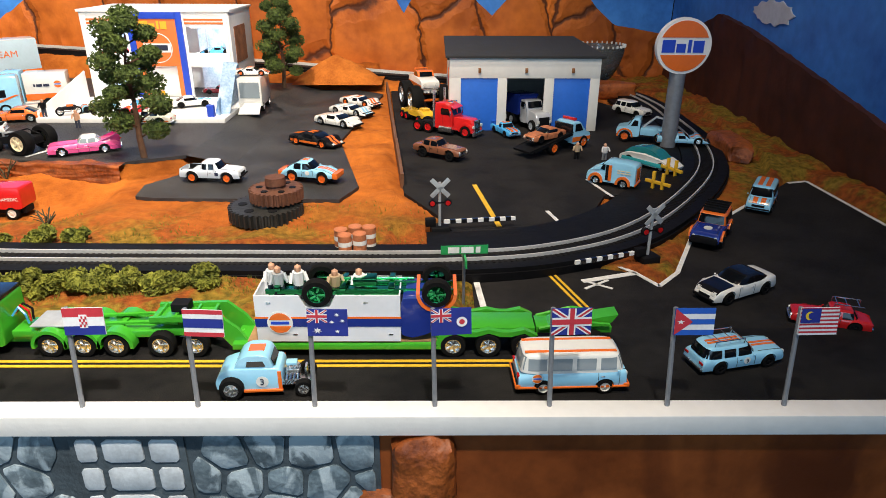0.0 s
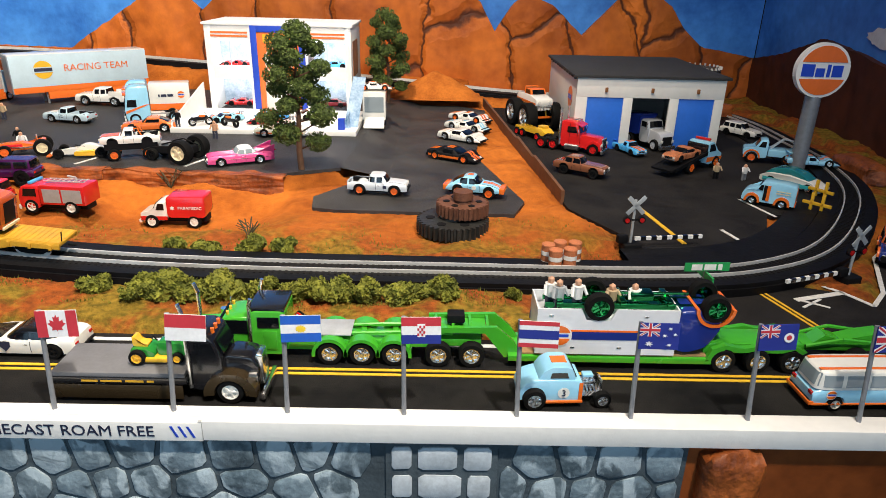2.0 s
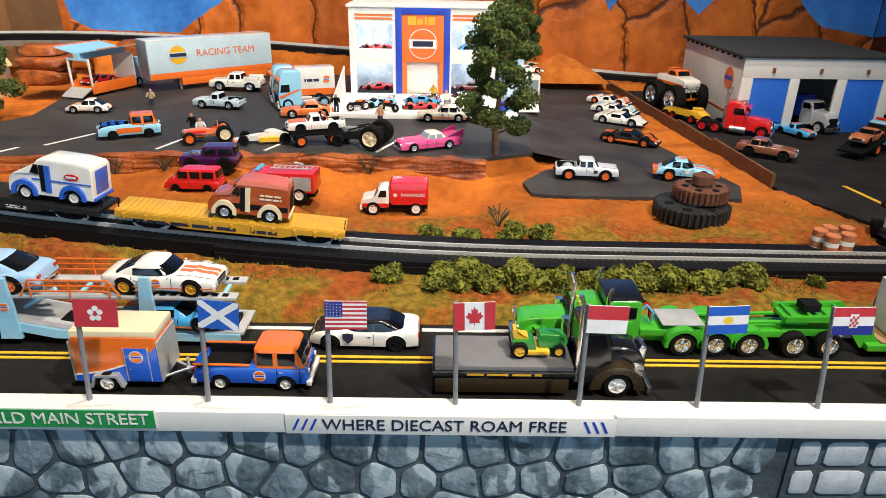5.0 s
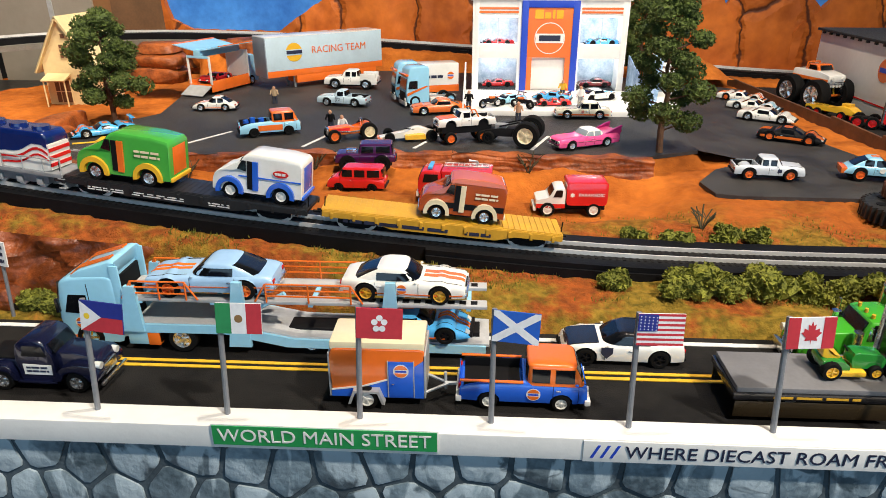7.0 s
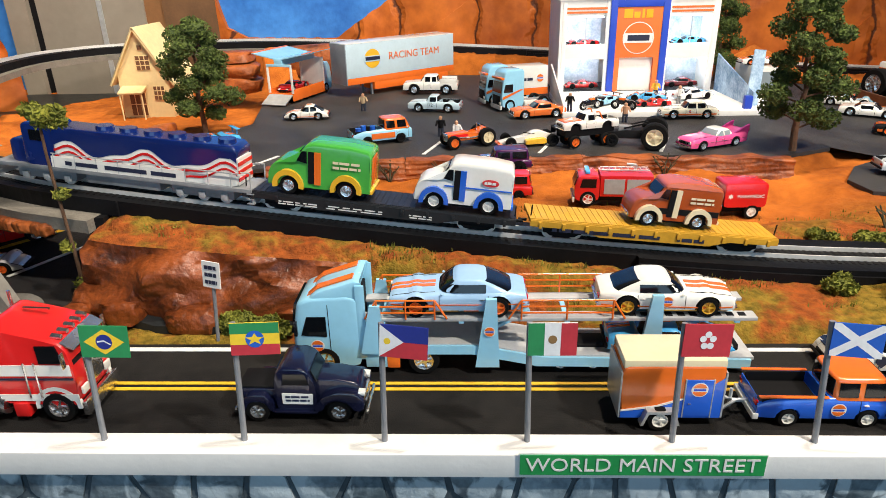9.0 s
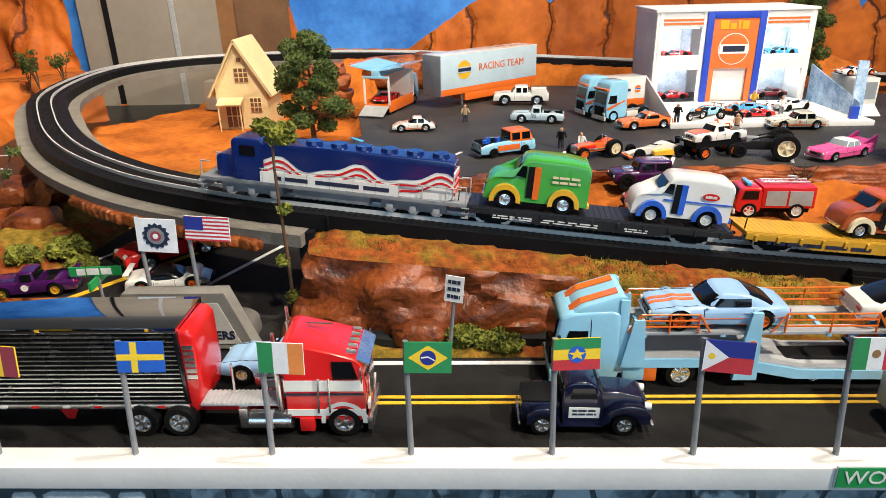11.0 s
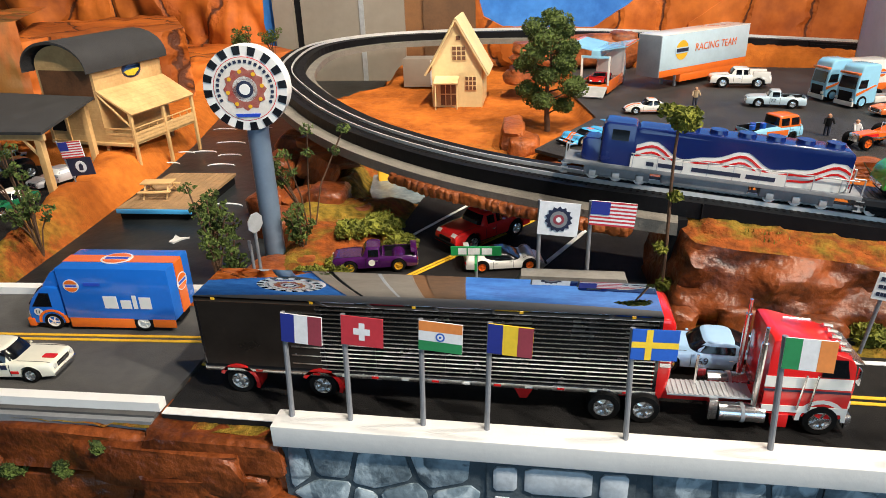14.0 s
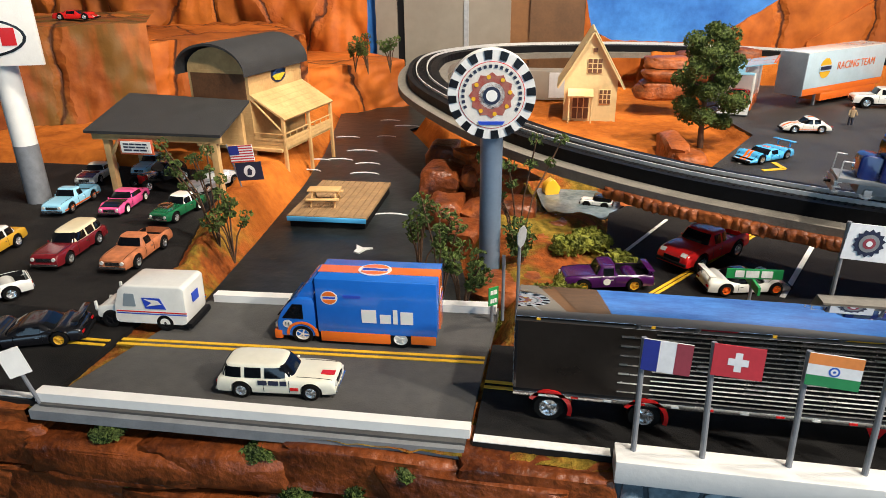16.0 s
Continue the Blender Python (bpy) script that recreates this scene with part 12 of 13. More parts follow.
    part("fish_belly", side([(-0.0165, -0.001), (-0.010, -0.0065), (0.002, -0.0080), (0.010, -0.0035), (0.014, -0.0005), (0.010, 0.0010), (-0.010, 0.0005)], -0.0012, 0.0010), mat("fish_yellow", (0.60, 0.46, 0.03), 0.35, 0, 0.3, 200), e)
    part("fish_back", side([(-0.0165, -0.001), (-0.010, 0.0005), (0.010, 0.0010), (0.0165, 0.0050), (0.0150, 0.0005), (0.011, 0.0038), (0.003, 0.0080), (-0.006, 0.0068), (-0.012, 0.0035)], -0.0012, 0.0010), mat("fish_blue", (0.02, 0.07, 0.22), 0.35, 0, 0.3, 200), e)
    # thin dark sheet on the front wall paints the recessed porch's shade
    bx(b, "porch_shade_sheet", m_dwood, -w + 0.004, w - 0.004, -0.0006, 0.0004, fl + 0.054, wl - 0.004, 0)


barn()


def pavilion():
    p = thing("open_pavilion", pose(0, 0, 0), "open wooden pavilion with dark felt roof and small white sign", "shelter")
    part("roof", quadplate([(-1.755, 0.655, 0.067), (-1.600, 0.655, 0.067), (-1.635, 0.800, 0.074), (-1.815, 0.830, 0.074)], 0.0015), m_roof, p, smooth=0)
    part("front_beam", box(-1.750, -1.603, 0.660, 0.664, 0.058, 0.065, 0.0003), m_wood, p)
    for x, y in ((-1.738, 0.668), (-1.612, 0.664), (-1.645, 0.79), (-1.80, 0.81)):
        part("post", box(x - 0.0035, x + 0.0035, y - 0.0035, y + 0.0035, LL_Z - 0.003, 0.066, 0.0004), m_wood, p)
    part("brace", tube([(-1.612, 0.664, 0.035), (-1.630, 0.662, 0.060)], 0.0018), m_wood, p)
    part("brace", tube([(-1.738, 0.668, 0.035), (-1.720, 0.662, 0.060)], 0.0018), m_wood, p)
    sg = part("hanging_sign", box(-1.712, -1.674, 0.650, 0.6515, 0.046, 0.062, 0.0003), mat("orange_sign_frame", (0.6, 0.12, 0.05), 0.5), p, "white sign with red frame")
    part("sign_face", box(-1.710, -1.676, 0.6493, 0.6503, 0.048, 0.060), m_white, sg)
    bars(sg, -1.707, -1.679, 0.0500, 0.0580, 0.6490, 3, m_ink, seed=4)


pavilion()


def deck():
    d = thing("river_deck", pose(-1.500, 0.725, -0.018, 0, 0, 2), "wooden bathing deck with blue edge floating on the river", "deck")
    for k in range(12):
        part("plank", box(-0.042 + k * 0.0072, -0.0354 + k * 0.0072, -0.062, 0.062, -0.002, 0.001), mat("weathered_deck_wood", (0.28, 0.17, 0.08), 0.7, 0, 0.25, 60, 0.3), d, smooth=0)
    bx(d, "blue_edge", p_sky, -0.042, 0.044, -0.0640, -0.0622, -0.0045, 0.0005, 0.0004)
    bx(d, "float", m_dark, -0.040, 0.042, -0.060, 0.060, -0.013, -0.0022, 0.0005)
    t = thing("picnic_table", pose(-1.512, 0.705, -0.0168, 0, 0, 8), "pale wooden picnic table with benches", "table")
    bx(t, "tabletop", m_wood, -0.018, 0.018, -0.008, 0.008, 0.0150, 0.0168, 0.0003)
    for s in (-1, 1):
        bx(t, "bench", m_wood, -0.018, 0.018, s * 0.015 - 0.003, s * 0.015 + 0.003, 0.008, 0.0095, 0.0003)
        for x in (-0.013, 0.013):
            part("leg", tube([(x, s * 0.016, 0.0), (x, s * 0.004, 0.015)], 0.0011), m_wood, t)
    for x in (-0.013, 0.013):
        part("cross_bar", tube([(x, -0.016, 0.0078), (x, 0.016, 0.0078)], 0.0010), m_wood, t)


deck()
sg = thing("tall_sign", pose(-1.825, 0.640, LL_Z, 0, 0, 20), "tall grey and white pole with white checkered sign board", "sign")
part("pole_base", cyl((0, 0.02, -0.005), (0, 0.02, 0.065), 0.0125, seg=20), m_pole, sg, "grey lower pole")
part("pole", cyl((0, 0.02, 0.065), (0, 0.02, 0.16), 0.0122, seg=20), m_white, sg, "white upper pole")
part("board", box(-0.075, 0.045, 0.0, 0.006, 0.150, 0.215, 0.0006), m_white, sg)
part("red_oval", side(ring(24, 0.050, 0.020, -0.015, 0.178), -0.0008, 0.001), p_black, sg)
part("oval_face", side(ring(24, 0.047, 0.0175, -0.015, 0.178), -0.0014, 0.001), m_white, sg)
bars(sg, -0.055, 0.028, 0.170, 0.187, -0.0020, 1, p_red, "red_lettering_bar", 6)
bm = bmesh.new()
for i in range(6):
    for j in range(3):
        if (i + j) % 2 == 0:
            side([(-0.02 + i * 0.005, 0.198 + j * 0.004), (-0.015 + i * 0.005, 0.198 + j * 0.004), (-0.015 + i * 0.005, 0.202 + j * 0.004), (-0.02 + i * 0.005, 0.202 + j * 0.004)], -0.0012, 0.001, bm)
part("check_pattern", bm, p_black, sg)

# ---- plants ----


def leaf_cloud(centres, per, size, seed, core=True):
    """Crown mesh: many small bent leaf tufts round clump centres (x, y, z, radius)."""
    rnd = random.Random(seed)
    vs, fs = [], []
    for cx, cy, cz, r in centres:
        k0 = len(vs)  # a lumpy core that closes the middle of the clump
        m, n = (6, 9) if core else (-1, 0)
        for i in range(m + 1):
            for j in range(n):
                a, b = math.pi * i / m, 2 * math.pi * j / n
                q = r * 0.66 * rnd.uniform(0.82, 1.12)
                vs.append(Vector((cx + q * math.sin(a) * math.cos(b), cy + q * math.sin(a) * math.sin(b), cz + q * 0.72 * math.cos(a))))
        for i in range(m):
            for j in range(n):
                fs.append((k0 + i * n + j, k0 + i * n + (j + 1) % n, k0 + (i + 1) * n + (j + 1) % n, k0 + (i + 1) * n + j))
        for _ in range(per):
            while True:
                d = Vector((rnd.uniform(-1, 1), rnd.uniform(-1, 1), rnd.uniform(-1, 1)))
                if 0.15 < d.length < 1:
                    break
            d = d.normalized() * (d.length ** 0.45)
            p = Vector((cx + d.x * r, cy + d.y * r, cz + d.z * r * 0.72))
            u = Vector((rnd.gauss(0, 1), rnd.gauss(0, 1), rnd.gauss(0, 1))).normalized()
            v = u.cross(Vector((rnd.gauss(0, 1), rnd.gauss(0, 1), rnd.gauss(0, 1)))).normalized()
            s = size * rnd.uniform(0.6, 1.4)
            n = u.cross(v) * s * 0.45
            k = len(vs)
            vs += [p - u * s, p - v * s * 0.6 + n, p + u * s, p + v * s * 0.6 + n]
            fs += [(k, k + 1, k + 2), (k, k + 2, k + 3)]
    me = bpy.data.meshes.new("crown")
    me.from_pydata([tuple(v) for v in vs], [], fs)
    return me


def tree(at, h, r, label, seed, clumps=20, per=360, size=0.0022, base=0.20, top_narrow=0.62):
    """A model tree: tapered trunk, limbs and an uneven crown of leaf tufts in tiers."""
    rnd = random.Random(seed)
    t = thing("tree", pose(*at), label, "tree")
    bm = bmesh.new()
    pts = [Vector((0, 0, -0.004))]
    for i in range(1, 8):
        pts.append(Vector((rnd.uniform(-0.003, 0.003), rnd.uniform(-0.003, 0.003), h * 0.95 * i / 7)))
    for i, (a, b) in enumerate(zip(pts, pts[1:])):
        cyl(a, b, 0.0042 * (1 - i / 8), 0.0042 * (1 - (i + 1) / 8), 9, bm)
    cs = []
    for k in range(clumps):
        z = h * (base + (0.99 - base) * (k + 0.5) / clumps)
        f = (z / h - base) / (1 - base)
        rad = r * (1 - (1 - top_narrow) * f) * (1 if f > 0.08 else 0.75) * (0.65 + 0.5 * rnd.random()) * (1 if f < 0.9 else 0.5)
        a = k * 2.4 + rnd.uniform(-0.4, 0.4)
        c = Vector((math.cos(a) * rad * 0.85, math.sin(a) * rad * 0.85, z))
        cs.append((c.x, c.y, c.z, r * rnd.uniform(0.30, 0.46)))
        cyl((pts[0].x, pts[0].y, z - 0.012), c, 0.0012, 0.0006, 5, bm)
    part("trunk", bm, m_bark, t)
    me = leaf_cloud(cs, per, size, seed)
    me.materials.append(m_leaf)
    shared("crown", me, t)
    return t


tree((-0.356, 0.790, L_Z), 0.168, 0.040, "tall bushy green model tree on the paddock rim", 3)
tree((-0.283, 1.255, 0.01), 0.165, 0.042, "bushy green model tree behind the headquarters", 5)
tree((-1.075, 0.955, 0.0), 0.150, 0.046, "bushy green model tree beside the wooden house", 8)


def bush(x, y, r, seed, material=m_leaf2, label="rounded olive green bush clump", z=None, sz=0.0024):
    rnd = random.Random(seed)
    z = soil_z(x, y) if z is None else z
    cs = []
    for k in range(9):
        a = rnd.uniform(0, 6.28)
        q = r * rnd.uniform(0.1, 0.75)
        cs.append((math.cos(a) * q, math.sin(a) * q * 0.8, r * rnd.uniform(0.25, 0.75), r * rnd.uniform(0.35, 0.55)))
    t = thing("bush", pose(x, y, z - 0.002), label, "bush", "bushes along the railway")
    me = leaf_cloud(cs, 130, sz, seed)
    me.materials.append(material)
    shared("foliage", me, t)
    bm = bmesh.new()
    for c in cs[:5]:
        ball((c[0], c[1], c[2]), c[3] * 0.82, 2, (1, 1, 0.8), bm, 0.35)
    part("core", bm, material, t)


for i, (x, y, r) in enumerate(((-0.185, 0.468, 0.017), (-0.215, 0.470, 0.018), (-0.245, 0.470, 0.019), (-0.275, 0.472, 0.018), (-0.302, 0.470, 0.016), (-0.330, 0.474, 0.018), (-0.362, 0.470, 0.021), (-0.392, 0.472, 0.021), (-0.418, 0.468, 0.020), (-0.462, 0.476, 0.014), (-0.845, 0.437, 0.013), (-0.865, 0.440, 0.014), (-0.81, 0.438, 0.010), (-1.26, 0.492, 0.014), (-1.245, 0.515, 0.012), (-1.23, 0.60, 0.020), (-1.205, 0.575, 0.018), (-1.25, 0.57, 0.016), (-0.40, 0.555, 0.016), (-0.36, 0.560, 0.015), (-0.33, 0.562, 0.013), (-0.43, 0.565, 0.012), (-1.30, 0.48, 0.012), (-0.125, 0.478, 0.007), (-1.335, 0.485, 0.012))):
    bush(x, y, r, 40 + i)
for i, (x, z) in enumerate(((-1.51, -0.026), (-1.415, -0.028), (-1.395, -0.05), (-1.33, -0.028), (-1.36, -0.045), (-1.495, -0.055))):
    bush(x, 0.314, 0.010, 90 + i, m_leaf, "green moss tuft between rocks", z, 0.0018)
# grass on the railway bank, as fine tufts
rnd = random.Random(9)
vs, fs = [], []
for _ in range(9000):
    x = rnd.uniform(-0.95, 0.05)
    y = rnd.uniform(0.452, 0.488) if rnd.random() < 0.6 else rnd.uniform(0.56, 0.66)
    if noise.noise(Vector((x * 14, y * 22, 3))) < 0.05:
        continue
    z = soil_z(x, y)
    a = rnd.uniform(0, 6.28)
    hh = rnd.uniform(0.0012, 0.0035)
    k = len(vs)
    vs += [(x - 0.0006 * math.cos(a), y - 0.0006 * math.sin(a), z - 0.0006), (x + 0.0006 * math.cos(a), y + 0.0006 * math.sin(a), z - 0.0006), (x + rnd.uniform(-0.001, 0.001), y + rnd.uniform(-0.001, 0.001), z + hh)]
    fs.append((k, k + 1, k + 2))
me = bpy.data.meshes.new("grass")
me.from_pydata(vs, [], fs)
me.materials.append(m_leaf2)
tagged(new("grass", me), "thin olive grass flock on the banks", "grass", kind="stuff")


def palm(x, y, z, h, seed, label="thin spindly model palm", lower=True):
    rnd = random.Random(seed)
    t = thing("palm_tree", pose(x, y, z), label, "tree")
    bm = bmesh.new()
    for i in range(6):
        cyl((0.001 * math.sin(i), 0, h * i / 6), (0.001 * math.sin(i + 1), 0, h * (i + 1) / 6), 0.0015 * (1 - i * 0.06), 0.0014 * (1 - i * 0.07), 7, bm)
    part("trunk", bm, m_bark, t)
    cs = [(rnd.uniform(-0.008, 0.008), rnd.uniform(-0.006, 0.006), h + rnd.uniform(-0.006, 0.006), 0.007) for _ in range(6)]
    if lower:
        cs += [(0.003, 0, h * 0.62, 0.005), (0.002, 0, h * 0.15, 0.006), (-0.003, 0, h * 0.35, 0.004)]
    me = leaf_cloud(cs, 60, 0.0026, seed)
    me.materials.append(m_leaf2)
    shared("crown", me, t)


palm(-0.995, 0.483, -0.014, 0.142, 2)


def sapling(x, y, z, h, seed, n=7):
    rnd = random.Random(seed)
    t = thing("sapling", pose(x, y, z), "sparse thin-branched green shrub", "tree", "saplings")
    cs = []
    for k in range(n):
        tip = Vector((rnd.uniform(-0.30, 0.30) * h, rnd.uniform(-0.22, 0.22) * h, h * rnd.uniform(0.55, 1.0)))
        mid = Vector((tip.x * 0.35, tip.y * 0.35, tip.z * 0.55))
        part("branch", tube([(0, 0, -0.003), mid, tip], 0.0007, 5), m_bark, t)
        cs.append((*tip, 0.0065))
        cs.append((*(mid.lerp(tip, 0.6)), 0.005))
    me = leaf_cloud(cs, 30, 0.0022, seed, False)
    me.materials.append(m_leaf)
    shared("crown", me, t)


for i, (x, y, z, h) in enumerate(((-1.570, 0.572, -0.018, 0.118), (-1.545, 0.550, -0.02, 0.070), (-1.345, 0.50, -0.02, 0.085), (-1.325, 0.475, -0.02, 0.060), (-1.292, 0.585, -0.02, 0.118), (-1.375, 0.560, -0.032, 0.075), (-1.565, 1.22, 0.05, 0.055), (-1.60, 1.20, 0.05, 0.065), (-1.63, 1.22, 0.05, 0.055), (-1.285, 0.545, -0.016, 0.05))):
    sapling(x, y, z, h, 200 + i)
for i, (x, y) in enumerate(((-0.872, 0.715), (-0.80, 0.752), (-0.742, 0.752), (-0.505, 0.752), (-0.368, 0.585))):
    t = thing("dry_shrub", pose(x, y, soil_z(x, y)), "small leafless dark desert shrub", "shrub", "dry shrubs")
    rnd = random.Random(300 + i)
    for k in range(9):
        bm = bmesh.new()
        a, l = rnd.uniform(0, 6.28), rnd.uniform(0.012, 0.022)
        m1 = (math.cos(a) * l * 0.3, math.sin(a) * l * 0.3, l * 0.5)
        tube([(0, 0, -0.002), m1, (math.cos(a) * l * 0.75, math.sin(a) * l * 0.5, l * 1.0)], 0.0006, 5, bm)
        tube([m1, (math.cos(a + 1) * l * 0.6, math.sin(a + 1) * l * 0.6, l * 0.85)], 0.0004, 5, bm)
        part("twig", bm, mat("dark_twig", (0.05, 0.045, 0.02), 0.8), t)

# foam streaks on the river
bm = bmesh.new()
rnd = random.Random(12)
for cx, cy, w in ((-1.595, 1.046, 0.020), (-1.548, 0.965, 0.024), (-1.567, 0.916, 0.020), (-1.521, 0.902, 0.018), (-1.595, 0.912, 0.016), (-1.512, 0.855, 0.020), (-1.438, 0.705, 0.022), (-1.592, 0.859, 0.018), (-1.519, 1.136, 0.022), (-1.558, 1.176, 0.018), (-1.535, 1.06, 0.016)):
    pts = [(cx + math.cos(radians(a)) * w, cy + math.sin(radians(a)) * w * 0.55 + 0.0010) for a in range(15, 166, 10)]
    low = [(cx + math.cos(radians(a)) * w * 1.03, cy + math.sin(radians(a)) * w * 0.47) for a in range(165, 14, -10)]
    slab(pts + low, -0.0302, -0.0292, bm)
slab([(-1.450, 0.605), (-1.444, 0.602), (-1.440, 0.612), (-1.434, 0.617), (-1.444, 0.616), (-1.452, 0.622), (-1.449, 0.612)], -0.0302, -0.0285, bm)
tagged(part("water_foam", bm, m_foam), "white foam streaks on the dark river", "water", kind="structure")

# ---- flags along the wall ----
FW, FH = 0.0226, 0.0160
COL = {"w": mat("flag_white", (0.75, 0.76, 0.78), 0.7), "r": mat("flag_red", (0.50, 0.03, 0.045), 0.7), "b": mat("flag_blue", (0.012, 0.025, 0.24), 0.7), "g": mat("flag_green", (0.02, 0.24, 0.08), 0.7), "y": mat("flag_yellow", (0.80, 0.55, 0.03), 0.7),
       "o": mat("flag_orange", (0.75, 0.25, 0.06), 0.7), "k": m_ink, "s": mat("flag_sky_blue", (0.012, 0.10, 0.50), 0.7), "d": mat("flag_dark_red", (0.28, 0.04, 0.06), 0.7), "n": mat("flag_brown", (0.25, 0.14, 0.05), 0.7)}


UK = [("p", "w", [(0, 0.88), (0, 1), (0.1, 1), (1, 0.12), (1, 0), (0.9, 0)]), ("p", "w", [(0, 0), (0, 0.12), (0.9, 1), (1, 1), (1, 0.88), (0.1, 0)]), ("p", "r", [(0, 0.95), (0, 1), (0.04, 1), (1, 0.05), (1, 0), (0.96, 0)]), ("p", "r", [(0, 0), (0, 0.05), (0.96, 1), (1, 1), (1, 0.95), (0.04, 0)]),
      ("r", "w", 0.40, 0.60, 0, 1), ("r", "w", 0, 1, 0.33, 0.67), ("r", "r", 0.44, 0.56, 0, 1), ("r", "r", 0, 1, 0.40, 0.60)]


def quarter(ops):
    out = []
    for o in ops:
        if o[0] == "p":
            out.append(("p", o[1], [(x * 0.5, 0.5 + z * 0.5) for x, z in o[2]]))
        else:
            out.append(("r", o[1], o[2] * 0.5, o[3] * 0.5, 0.5 + o[4] * 0.5, 0.5 + o[5] * 0.5))
    return out


def hs(*cols):
    n = len(cols)
    return [("r", c, 0, 1, 1 - (i + 1) / n, 1 - i / n) for i, c in enumerate(cols)]


def vs_(*cols):
    n = len(cols)
    return [("r", c, i / n, (i + 1) / n, 0, 1) for i, c in enumerate(cols)]


STRIPES = hs(*("rwrwrwrwrwrwr"))
